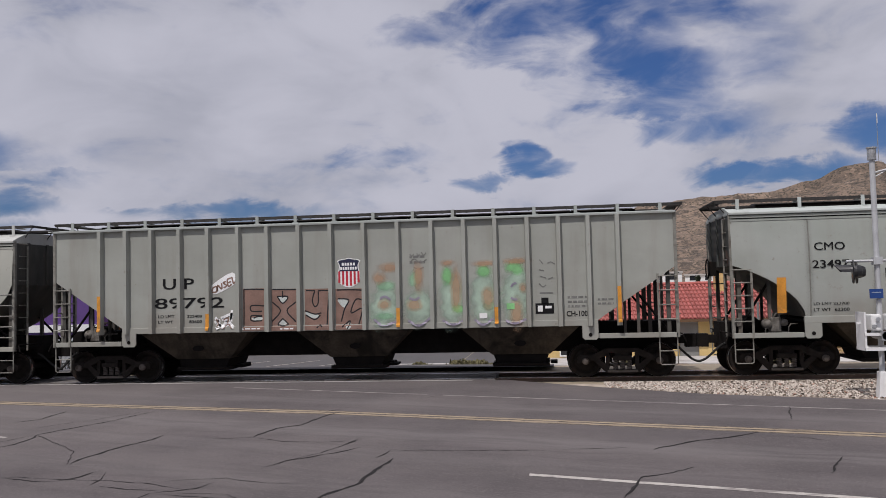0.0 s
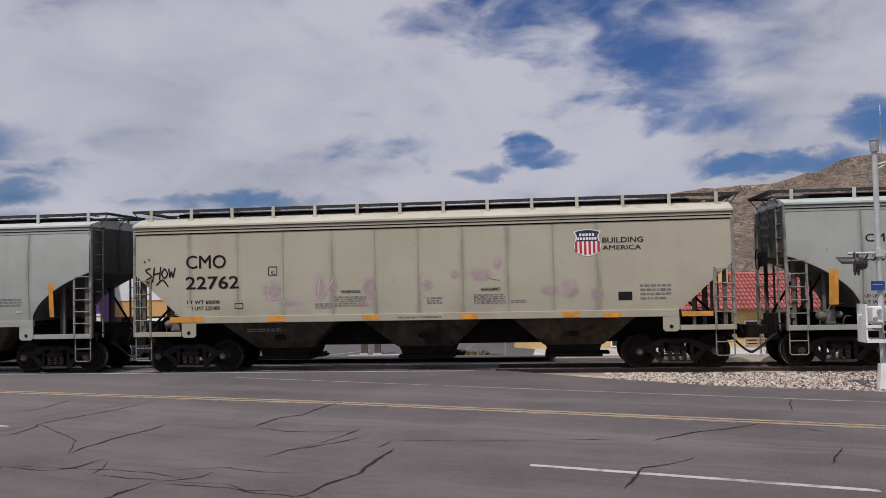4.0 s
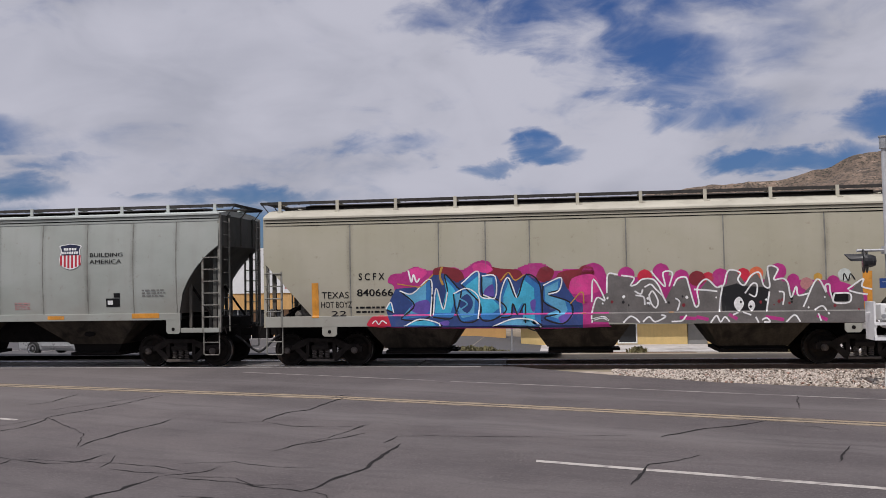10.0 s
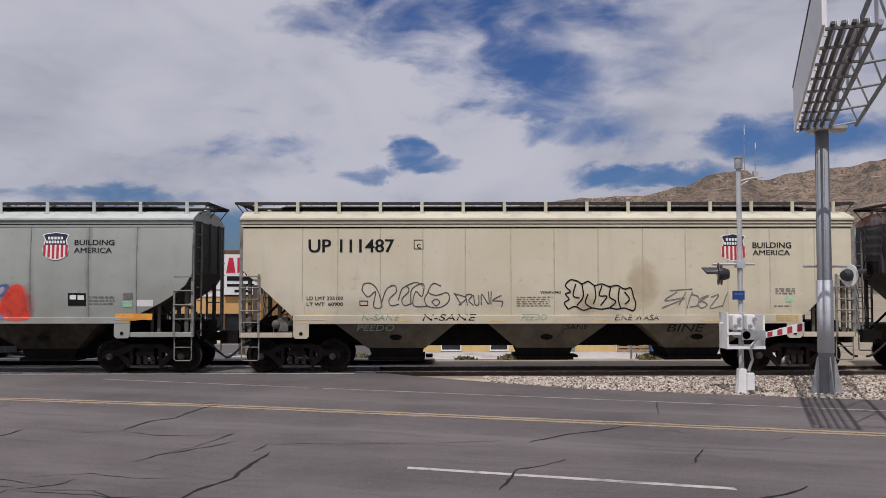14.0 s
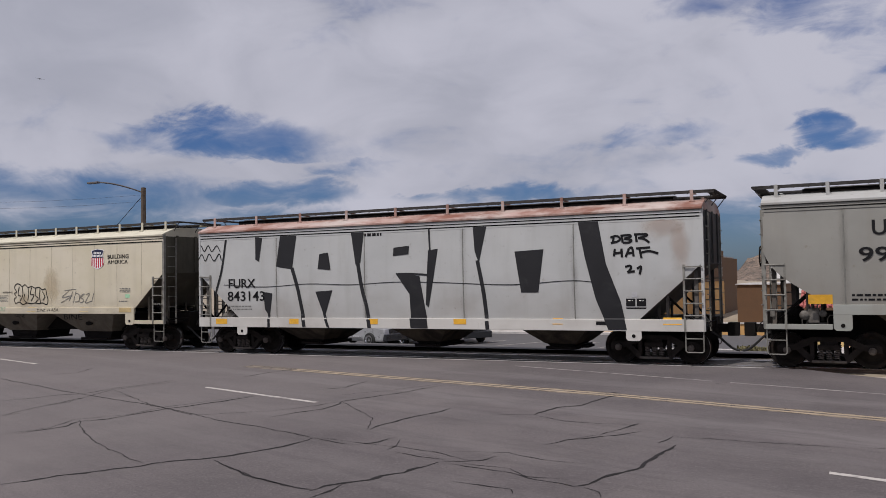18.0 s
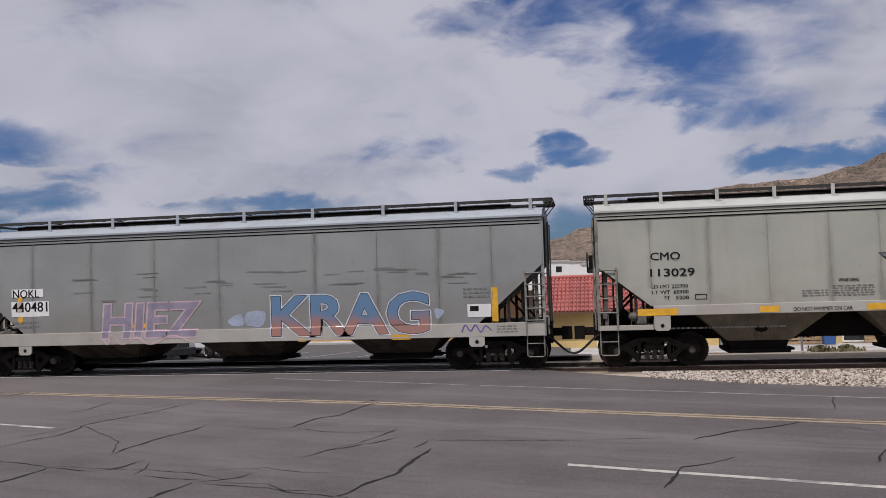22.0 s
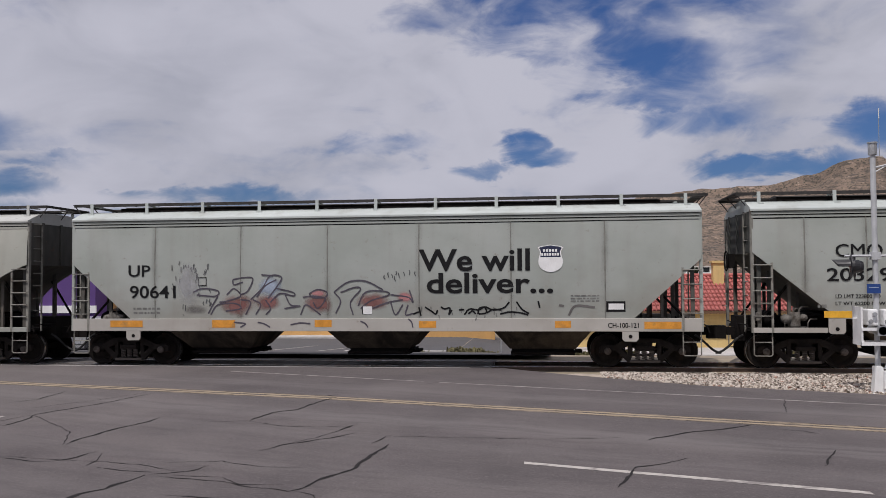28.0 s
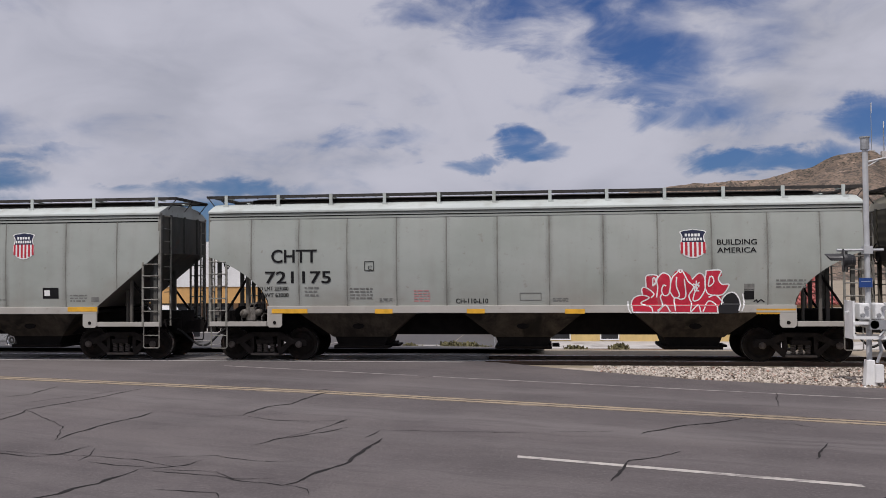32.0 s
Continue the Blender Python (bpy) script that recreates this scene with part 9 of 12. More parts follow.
c.area([(4.35, 2.39), (4.30, 2.27), (4.18, 2.22), (4.06, 2.28), (4.01, 2.40), (4.06, 2.52), (4.18, 2.57), (4.31, 2.52)], SP["crimson"], 0.016)
c.area([(4.69, 2.42), (4.63, 2.30), (4.51, 2.25), (4.39, 2.31), (4.34, 2.43), (4.39, 2.55), (4.52, 2.60), (4.64, 2.55)], SP["orange"], 0.016)
c.area([(5.26, 2.46), (5.19, 2.31), (5.04, 2.26), (4.89, 2.32), (4.83, 2.47), (4.90, 2.62), (5.05, 2.68), (5.20, 2.62)], SP["magenta"], 0.016)
c.area([(5.57, 2.25), (5.53, 2.14), (5.42, 2.10), (5.31, 2.14), (5.27, 2.25), (5.32, 2.36), (5.43, 2.40), (5.53, 2.35)], SP["magenta"], 0.016)
c.area([(5.91, 2.14), (5.86, 2.03), (5.74, 1.98), (5.63, 2.03), (5.59, 2.14), (5.64, 2.26), (5.75, 2.30), (5.86, 2.25)], SP["rose"], 0.016)
c.area([(6.14, 2.30), (6.10, 2.22), (6.02, 2.19), (5.95, 2.22), (5.92, 2.30), (5.95, 2.38), (6.03, 2.41), (6.11, 2.38)], SP["ochre"], 0.016)
c.area([(6.56, 2.18), (6.51, 2.07), (6.39, 2.02), (6.28, 2.07), (6.24, 2.18), (6.29, 2.30), (6.40, 2.34), (6.51, 2.29)], SP["magenta"], 0.016)
c.area([(0.68, 2.46), (0.59, 2.24), (0.36, 2.15), (0.13, 2.25), (0.04, 2.47), (0.14, 2.69), (0.37, 2.78), (0.59, 2.68)], SP["magenta"], 0.016)
c.area([(0.39, 2.52), (0.33, 2.37), (0.17, 2.31), (0.02, 2.38), (-0.04, 2.52), (0.03, 2.67), (0.18, 2.73), (0.33, 2.67)], SP["maroon"], 0.016)
c.area([(6.84, 2.35), (6.79, 2.23), (6.67, 2.19), (6.56, 2.24), (6.51, 2.36), (6.56, 2.47), (6.68, 2.52), (6.79, 2.47)], SP["pale"], 0.014)
c.area([(0.29, 1.30), (0.43, 1.81), (0.70, 1.97), (0.74, 2.46), (1.42, 2.34), (1.32, 2.16), (1.64, 2.34), (2.00, 2.31), (2.20, 1.74), (2.37, 2.09), (2.53, 2.27), (2.74, 2.35), (2.88, 1.98), (2.98, 1.60), (3.09, 2.03), (3.30, 2.28), (3.51, 2.08), (3.66, 2.10), (3.77, 2.17), (3.82, 2.51), (4.03, 2.48), (4.23, 2.17), (4.51, 2.44), (4.69, 2.16), (4.80, 2.59), (5.05, 2.56), (4.94, 2.26), (5.24, 2.20), (5.44, 1.84), (5.64, 1.87), (6.00, 2.24), (6.39, 1.68), (6.79, 1.92), (7.09, 2.22), (7.15, 1.42), (7.93, 1.36), (7.93, 1.11), (0.29, 1.19)], SP["ash"], 0.019, False)
c.area([(3.65, 1.44), (3.61, 2.05), (3.76, 2.10), (4.02, 2.17), (4.23, 2.09), (4.79, 2.08), (4.83, 1.95), (4.75, 1.42)], SP["black"], 0.022, False)
c.area([(3.94, 1.62), (3.99, 1.78), (4.07, 1.82), (4.14, 1.78), (4.19, 1.62), (4.06, 1.44)], SP["white"], 0.027)
c.area([(4.29, 1.58), (4.33, 1.70), (4.38, 1.73), (4.44, 1.70), (4.47, 1.57), (4.38, 1.44)], SP["white"], 0.027)
c.area([(4.15, 1.68), (4.14, 1.66), (4.12, 1.65), (4.09, 1.66), (4.08, 1.69), (4.09, 1.71), (4.12, 1.72), (4.14, 1.71)], SP["black"], 0.031)
c.area([(4.40, 1.56), (4.38, 1.54), (4.36, 1.53), (4.33, 1.54), (4.32, 1.57), (4.33, 1.59), (4.36, 1.60), (4.39, 1.59)], SP["black"], 0.031)
c.line([(0.30, 1.74), (0.36, 2.34), (0.65, 1.78), (0.43, 1.84), (0.29, 1.30), (0.56, 1.32), (0.74, 1.24)], 0.042, SP["white"], 0.036)
c.line([(0.70, 1.97), (0.74, 2.46), (1.00, 2.45)], 0.042, SP["white"], 0.036)
c.line([(1.08, 2.43), (1.41, 2.36), (1.32, 2.16), (1.47, 2.19), (1.63, 2.32), (1.90, 2.31), (2.05, 2.13), (2.15, 1.87), (2.23, 1.69)], 0.042, SP["white"], 0.036)
c.line([(1.85, 2.54), (1.98, 2.36), (2.21, 2.12), (2.16, 2.48), (2.40, 2.48), (2.31, 2.12)], 0.042, SP["white"], 0.036)
c.line([(2.42, 2.12), (2.53, 2.32), (2.74, 2.35), (2.81, 2.14), (2.96, 1.60), (3.06, 1.67), (3.02, 2.03), (3.15, 2.24), (3.30, 2.28), (3.51, 2.08), (3.66, 2.13)], 0.042, SP["white"], 0.036)
c.line([(2.94, 2.03), (3.25, 2.01), (3.53, 1.97)], 0.042, SP["white"], 0.036)
c.line([(3.56, 2.10), (3.69, 2.13), (3.82, 2.51), (4.11, 2.45), (4.05, 2.27), (4.20, 2.12), (4.38, 2.37), (4.59, 2.44), (4.69, 2.11), (4.84, 2.08), (4.80, 2.59), (5.05, 2.53), (4.94, 2.26), (5.17, 2.28), (5.29, 2.15), (5.36, 1.79), (5.49, 2.07), (5.54, 1.84), (5.79, 1.89)], 0.042, SP["white"], 0.036)
c.line([(5.66, 1.54), (6.00, 2.25), (6.22, 1.91), (6.20, 2.08), (6.30, 2.11), (6.32, 1.93), (6.39, 1.68)], 0.042, SP["white"], 0.036)
c.line([(6.74, 1.98), (7.12, 2.24), (7.09, 2.05), (7.33, 1.97)], 0.042, SP["white"], 0.036)
c.line([(6.77, 1.95), (6.99, 1.88), (7.23, 1.84)], 0.042, SP["white"], 0.036)
c.line([(6.42, 1.88), (6.79, 1.87), (6.78, 1.65), (6.41, 1.65), (6.42, 1.88)], 0.042, SP["white"], 0.036)
c.line([(1.68, 2.11), (1.84, 2.18), (1.97, 2.05), (2.15, 1.87)], 0.042, SP["white"], 0.036)
c.line([(1.79, 1.90), (1.89, 2.00), (2.02, 1.74), (1.96, 1.56), (1.84, 1.69), (1.79, 1.90)], 0.042, SP["white"], 0.036)
c.line([(1.42, 2.01), (1.58, 1.93), (1.63, 2.05)], 0.042, SP["white"], 0.036)
c.line([(1.44, 1.90), (1.65, 1.85), (1.68, 1.64)], 0.042, SP["white"], 0.036)
c.line([(4.22, 1.91), (4.41, 2.16), (4.53, 2.11), (4.48, 1.83), (4.32, 1.89)], 0.042, SP["white"], 0.036)
c.line([(4.83, 1.95), (4.79, 1.70), (4.75, 1.42)], 0.042, SP["white"], 0.036)
c.line([(3.66, 2.10), (3.60, 1.77), (3.57, 1.44)], 0.042, SP["white"], 0.036)
c.line([(2.47, 1.81), (2.57, 1.71), (2.51, 1.48)], 0.042, SP["white"], 0.036)
c.line([(5.06, 1.95), (5.19, 1.90), (5.16, 1.60)], 0.042, SP["white"], 0.036)
c.line([(0.29, 1.19), (0.35, 1.29), (0.61, 1.34), (0.72, 1.26)], 0.042, SP["white"], 0.036)
c.line([(1.11, 1.18), (1.28, 1.34), (1.41, 1.31), (1.54, 1.18)], 0.042, SP["white"], 0.036)
c.line([(1.62, 1.20), (1.78, 1.33), (1.93, 1.20), (2.20, 1.33), (2.09, 1.38)], 0.042, SP["white"], 0.036)
c.line([(2.35, 1.20), (2.61, 1.22), (2.74, 1.37)], 0.042, SP["white"], 0.036)
c.line([(3.34, 1.16), (3.49, 1.34), (3.59, 1.18), (3.70, 1.31), (3.82, 1.18)], 0.042, SP["white"], 0.036)
c.line([(3.90, 1.36), (4.11, 1.43), (4.36, 1.35)], 0.042, SP["white"], 0.036)
c.line([(4.47, 1.30), (4.54, 1.15)], 0.042, SP["white"], 0.036)
c.line([(4.62, 1.22), (4.74, 1.27), (4.82, 1.17), (4.67, 1.17)], 0.042, SP["white"], 0.036)
c.line([(5.22, 1.16), (5.43, 1.34), (5.57, 1.16)], 0.042, SP["white"], 0.036)
c.line([(5.93, 1.46), (6.13, 1.56), (6.28, 1.35)], 0.042, SP["white"], 0.036)
c.line([(6.01, 1.38), (6.08, 1.18)], 0.042, SP["white"], 0.036)
c.line([(7.12, 1.12), (7.46, 1.12), (7.41, 1.22), (7.22, 1.17), (7.17, 1.32)], 0.042, SP["white"], 0.036)
c.line([(7.51, 1.12), (7.61, 1.36), (7.71, 1.14)], 0.042, SP["white"], 0.036)
c.line([(7.81, 1.36), (7.93, 1.16)], 0.042, SP["white"], 0.036)
c.area([(5.82, 1.52), (5.81, 1.50), (5.79, 1.49), (5.77, 1.50), (5.76, 1.52), (5.77, 1.55), (5.79, 1.56), (5.81, 1.55)], SP["white"], 0.026)
c.area([(0.75, 1.83), (0.74, 1.81), (0.71, 1.80), (0.69, 1.81), (0.68, 1.83), (0.69, 1.86), (0.72, 1.87), (0.74, 1.86)], SP["white"], 0.026)
c.area([(2.68, 1.85), (2.67, 1.83), (2.65, 1.82), (2.62, 1.83), (2.62, 1.85), (2.63, 1.88), (2.65, 1.88), (2.67, 1.87)], SP["black"], 0.026)
c.area([(5.41, 1.67), (5.40, 1.65), (5.38, 1.64), (5.35, 1.65), (5.34, 1.67), (5.35, 1.70), (5.38, 1.71), (5.40, 1.70)], SP["black"], 0.026)
c.area([(1.83, 1.67), (1.82, 1.64), (1.79, 1.63), (1.75, 1.64), (1.74, 1.67), (1.76, 1.70), (1.79, 1.72), (1.82, 1.70)], SP["white"], 0.026)
c.area([(4.96, 1.61), (4.95, 1.59), (4.94, 1.59), (4.92, 1.60), (4.92, 1.61), (4.92, 1.62), (4.94, 1.63), (4.95, 1.62)], SP["maroon"], 0.026)
c.area([(2.80, 1.82), (2.79, 1.79), (2.76, 1.78), (2.73, 1.79), (2.71, 1.82), (2.73, 1.86), (2.76, 1.87), (2.79, 1.85)], SP["white"], 0.026)
c.area([(3.52, 1.81), (3.51, 1.80), (3.50, 1.79), (3.48, 1.80), (3.47, 1.81), (3.48, 1.83), (3.50, 1.84), (3.51, 1.83)], SP["white"], 0.026)
c.area([(1.18, 1.86), (1.17, 1.83), (1.13, 1.82), (1.10, 1.83), (1.09, 1.87), (1.10, 1.90), (1.14, 1.91), (1.17, 1.90)], SP["white"], 0.026)
c.area([(3.79, 1.55), (3.79, 1.53), (3.77, 1.52), (3.75, 1.53), (3.74, 1.55), (3.75, 1.56), (3.77, 1.57), (3.79, 1.56)], SP["black"], 0.026)
c.area([(4.78, 1.74), (4.77, 1.72), (4.75, 1.71), (4.72, 1.72), (4.71, 1.74), (4.72, 1.76), (4.75, 1.77), (4.77, 1.76)], SP["white"], 0.026)
c.area([(4.50, 1.80), (4.49, 1.77), (4.45, 1.76), (4.42, 1.77), (4.41, 1.80), (4.42, 1.83), (4.46, 1.85), (4.49, 1.83)], SP["black"], 0.026)
c.area([(1.29, 1.64), (1.28, 1.62), (1.26, 1.61), (1.24, 1.62), (1.24, 1.64), (1.24, 1.66), (1.26, 1.67), (1.29, 1.66)], SP["black"], 0.026)
c.area([(3.09, 1.77), (3.08, 1.75), (3.06, 1.74), (3.03, 1.75), (3.02, 1.77), (3.03, 1.80), (3.06, 1.81), (3.08, 1.80)], SP["black"], 0.026)
c.area([(1.80, 1.81), (1.79, 1.78), (1.76, 1.77), (1.73, 1.78), (1.72, 1.81), (1.73, 1.84), (1.76, 1.85), (1.79, 1.84)], SP["white"], 0.026)
c.area([(3.05, 1.66), (3.04, 1.65), (3.02, 1.64), (3.00, 1.65), (2.99, 1.67), (3.00, 1.68), (3.02, 1.69), (3.04, 1.68)], SP["maroon"], 0.026)
c.area([(0.87, 1.73), (0.86, 1.70), (0.83, 1.69), (0.80, 1.70), (0.79, 1.73), (0.80, 1.76), (0.83, 1.77), (0.86, 1.76)], SP["maroon"], 0.026)
c.area([(1.17, 1.72), (1.15, 1.69), (1.12, 1.68), (1.09, 1.69), (1.08, 1.72), (1.09, 1.75), (1.12, 1.77), (1.15, 1.75)], SP["black"], 0.026)
c.area([(6.48, 1.57), (6.46, 1.54), (6.43, 1.52), (6.40, 1.54), (6.39, 1.57), (6.40, 1.60), (6.43, 1.61), (6.47, 1.60)], SP["maroon"], 0.026)
c.area([(5.75, 1.68), (5.75, 1.67), (5.73, 1.66), (5.72, 1.67), (5.71, 1.68), (5.72, 1.70), (5.73, 1.70), (5.75, 1.69)], SP["maroon"], 0.026)
c.area([(3.69, 1.59), (3.69, 1.57), (3.66, 1.56), (3.64, 1.57), (3.63, 1.59), (3.64, 1.61), (3.66, 1.62), (3.69, 1.61)], SP["black"], 0.026)
c.area([(1.81, 1.63), (1.80, 1.60), (1.78, 1.59), (1.76, 1.60), (1.75, 1.63), (1.76, 1.65), (1.78, 1.66), (1.80, 1.65)], SP["black"], 0.026)
c.area([(0.61, 1.69), (0.61, 1.67), (0.59, 1.67), (0.57, 1.67), (0.56, 1.69), (0.57, 1.71), (0.59, 1.72), (0.61, 1.71)], SP["white"], 0.026)
c.area([(1.78, 1.69), (1.77, 1.67), (1.75, 1.66), (1.73, 1.67), (1.72, 1.69), (1.73, 1.71), (1.75, 1.72), (1.77, 1.71)], SP["white"], 0.026)
c.area([(7.04, 1.47), (7.03, 1.45), (7.01, 1.44), (6.98, 1.45), (6.98, 1.47), (6.99, 1.49), (7.01, 1.50), (7.03, 1.49)], SP["maroon"], 0.026)
c.area([(2.33, 1.69), (2.32, 1.67), (2.30, 1.66), (2.27, 1.67), (2.26, 1.69), (2.27, 1.72), (2.30, 1.73), (2.32, 1.72)], SP["black"], 0.026)
c.area([(5.36, 1.64), (5.35, 1.62), (5.32, 1.61), (5.29, 1.62), (5.28, 1.65), (5.30, 1.67), (5.32, 1.68), (5.35, 1.67)], SP["maroon"], 0.026)
c.area([(2.72, 1.62), (2.71, 1.59), (2.67, 1.57), (2.64, 1.59), (2.62, 1.62), (2.64, 1.66), (2.67, 1.67), (2.71, 1.66)], SP["maroon"], 0.026)
c.area([(5.19, 1.73), (5.17, 1.70), (5.15, 1.69), (5.12, 1.70), (5.11, 1.73), (5.12, 1.76), (5.15, 1.77), (5.17, 1.76)], SP["maroon"], 0.026)
c.area([(5.42, 1.76), (5.41, 1.73), (5.38, 1.72), (5.35, 1.73), (5.33, 1.76), (5.35, 1.79), (5.38, 1.81), (5.41, 1.79)], SP["black"], 0.026)
c.area([(4.70, 1.49), (4.69, 1.47), (4.68, 1.46), (4.66, 1.47), (4.65, 1.49), (4.66, 1.50), (4.68, 1.51), (4.69, 1.50)], SP["black"], 0.026)
c.area([(5.11, 1.69), (5.10, 1.66), (5.06, 1.64), (5.03, 1.66), (5.02, 1.69), (5.03, 1.73), (5.07, 1.74), (5.10, 1.73)], SP["maroon"], 0.026)
c.area([(6.21, 1.79), (6.20, 1.77), (6.19, 1.76), (6.17, 1.77), (6.16, 1.79), (6.17, 1.80), (6.19, 1.81), (6.20, 1.80)], SP["white"], 0.026)
c.area([(4.65, 1.68), (4.64, 1.65), (4.61, 1.64), (4.58, 1.65), (4.57, 1.68), (4.58, 1.71), (4.61, 1.72), (4.64, 1.71)], SP["maroon"], 0.026)
c.line([(3.80, 1.38), (4.01, 1.25)], 0.09, SP["magenta"], 0.024)
c.line([(2.98, 1.32), (3.29, 1.24)], 0.09, SP["magenta"], 0.024)
c.line([(2.56, 1.30), (2.98, 1.27)], 0.09, SP["magenta"], 0.024)
c.line([(4.72, 1.30), (5.17, 1.22)], 0.09, SP["magenta"], 0.024)
c.line([(5.98, 1.33), (6.23, 1.20)], 0.09, SP["magenta"], 0.024)
c.stencil("TEXAS", -7.07, 1.93, 0.77, 0.18, fat=0.0)
c.stencil("HOT BOYZ", -7.09, 1.67, 0.87, 0.17, fat=0.0)
c.stencil("22", -6.80, 1.44, 0.42, 0.14, fat=0.0)
c.line([(6.64, 2.20), (6.67, 2.38), (6.76, 2.20), (6.82, 2.37), (6.93, 2.22)], 0.03, INK, 0.03)
c.patch(6.35, 1.68, 0.41, 0.22, INK, lift=0.026)
c.patch(7.00, 0.97, 0.44, 0.19, WHITE)

c = Car(95.6, 112.75, GREY, "grey-green covered hopper car with red and blue graffiti and a crest", corner="curve", cut=1.7, cut_top=2.75, sill=(1.38, 1.55))
c.build(seams=(-5.61, -4.03, -2.43, -1.20, 0.10, 1.39, 2.80, 4.25, 5.80, 7.09), posts=14, gusset=False, mouldings=2, tape_mat=ORANGE, sill=GREY, tape=((6.52, 1.48, 0.99, 0.17), (6.69, 1.46, 0.41, 0.06),))
c.stencil("UP", -6.84, 3.02, 0.67, 0.35)
c.stencil("95996", -6.84, 2.45, 1.53, 0.32)
c.stencil("CAPACITY 5188 CUFT", -6.05, 2.24, 1.18, 0.08)
c.stencil("LD LMT   234200", -6.05, 2.07, 1.01, 0.08)
c.stencil("LT WT    61800", -6.05, 1.90, 1.01, 0.08)
c.boxed(-3.43, 2.77, 0.27, 0.26)
c.stencil("C", -3.34, 2.80, 0.09, 0.11)
c.shield(4.55, 3.08, 0.73, 0.76)
c.stencil("BUILDING", 5.42, 3.49, 1.06, 0.14)
c.stencil("AMERICA", 5.41, 3.28, 1.01, 0.14)
c.patch(5.26, 1.86, 0.48, 0.34, INK)
c.patch(5.31, 2.03, 0.17, 0.12, WHITE, lift=0.016)
c.patch(5.52, 2.02, 0.17, 0.12, WHITE, lift=0.016)
c.bars(5.81, 1.88, 0.69, 0.27, 3)
c.patch(6.73, 2.04, 0.26, 0.16, INK_FAINT)
c.patch(6.72, 1.83, 0.26, 0.16, SP['mint'])
c.patch(7.10, 1.84, 0.43, 0.18, WHITE)
c.bars(-0.55, 1.87, 0.44, 0.12, 2, SP['rose'])
c.boxed(0.31, 1.78, 0.34, 0.26, INK_FAINT, 0.04)
c.haze(-4.55, 1.81, 0.70, 0.40, "vermilion")
c.haze(-1.24, 1.94, 0.67, 0.61, "vermilion")
c.haze(0.50, 1.94, 0.39, 0.64, "vermilion")
c.haze(-2.00, 2.52, 0.83, 0.17, "denim")
c.haze(-3.91, 2.53, 0.14, 0.25, "denim")
c.haze(0.85, 1.88, 0.47, 0.58, "vermilion")
c.haze(3.86, 1.93, 0.60, 0.63, "vermilion")
c.haze(1.23, 2.46, 0.70, 0.14, "denim")
c.area([(-4.98, 1.81), (-4.88, 2.01), (-4.57, 2.09), (-4.22, 1.98), (-4.11, 1.77), (-3.78, 1.51), (-4.66, 1.52)], SP["vermilion"], 0.013)
c.area([(-1.85, 1.73), (-1.52, 1.86), (-1.05, 1.88), (-1.05, 2.13), (-0.96, 2.31), (-0.80, 2.28), (-0.76, 1.77), (-0.73, 1.48), (-1.72, 1.49)], SP["vermilion"], 0.013)
c.area([(-1.79, 2.06), (-1.60, 2.15), (-1.43, 2.08), (-1.60, 1.97)], SP["vermilion"], 0.013)
c.area([(-1.27, 2.42), (-1.14, 2.32), (-1.18, 2.13), (-1.30, 2.21)], SP["vermilion"], 0.013)
c.area([(0.42, 2.07), (0.53, 2.29), (0.86, 2.31), (0.97, 1.96), (1.12, 1.46), (0.35, 1.46)], SP["vermilion"], 0.013)
c.area([(3.68, 2.31), (3.87, 2.43), (4.06, 2.36), (4.14, 1.85), (4.23, 1.50), (3.54, 1.49), (3.39, 1.78), (3.56, 2.12)], SP["vermilion"], 0.013)
c.area([(-4.60, 2.11), (-4.29, 2.40), (-3.82, 2.34), (-3.22, 2.46), (-2.61, 2.45), (-1.46, 2.43), (-1.35, 2.21), (-1.19, 1.99), (-1.90, 1.80), (-3.94, 1.77)], SP["ice"], 0.016)
c.area([(0.97, 2.33), (1.72, 2.45), (3.12, 2.40), (3.58, 2.37), (3.33, 1.86), (3.06, 1.72), (1.12, 1.75)], SP["ice"], 0.016)
c.line([(-4.74, 2.08), (-4.52, 2.27), (-4.29, 2.44), (-4.18, 2.26), (-4.02, 1.96), (-3.89, 1.77)], 0.060, SP["denim"], 0.030)
c.line([(-4.29, 2.44), (-3.82, 2.37), (-3.60, 2.48), (-3.21, 2.49), (-3.02, 2.42)], 0.060, SP["denim"], 0.030)
c.line([(-3.89, 1.77), (-3.91, 2.18), (-3.99, 2.32)], 0.060, SP["denim"], 0.030)
c.line([(-3.72, 1.79), (-3.77, 2.15), (-3.60, 2.36)], 0.060, SP["denim"], 0.030)
c.line([(-3.60, 2.42), (-3.66, 1.98), (-3.50, 1.87), (-3.36, 2.19), (-3.22, 2.46)], 0.060, SP["denim"], 0.030)
c.line([(-3.22, 2.46), (-3.16, 2.08), (-3.03, 1.84), (-2.83, 2.13), (-2.67, 2.29)], 0.060, SP["denim"], 0.030)
c.line([(-3.16, 2.30), (-2.72, 2.35), (-2.22, 2.42), (-1.73, 2.44)], 0.060, SP["denim"], 0.030)
c.line([(-3.03, 1.84), (-2.73, 1.94), (-2.61, 2.24), (-2.48, 1.96), (-2.29, 1.88), (-2.17, 2.34)], 0.060, SP["denim"], 0.030)
c.line([(-2.17, 2.34), (-2.12, 2.01), (-1.90, 1.82)], 0.060, SP["denim"], 0.030)
c.line([(-1.35, 2.35), (-1.68, 2.27), (-1.87, 2.01), (-1.57, 1.92), (-1.35, 2.10), (-1.35, 2.27)], 0.060, SP["denim"], 0.030)
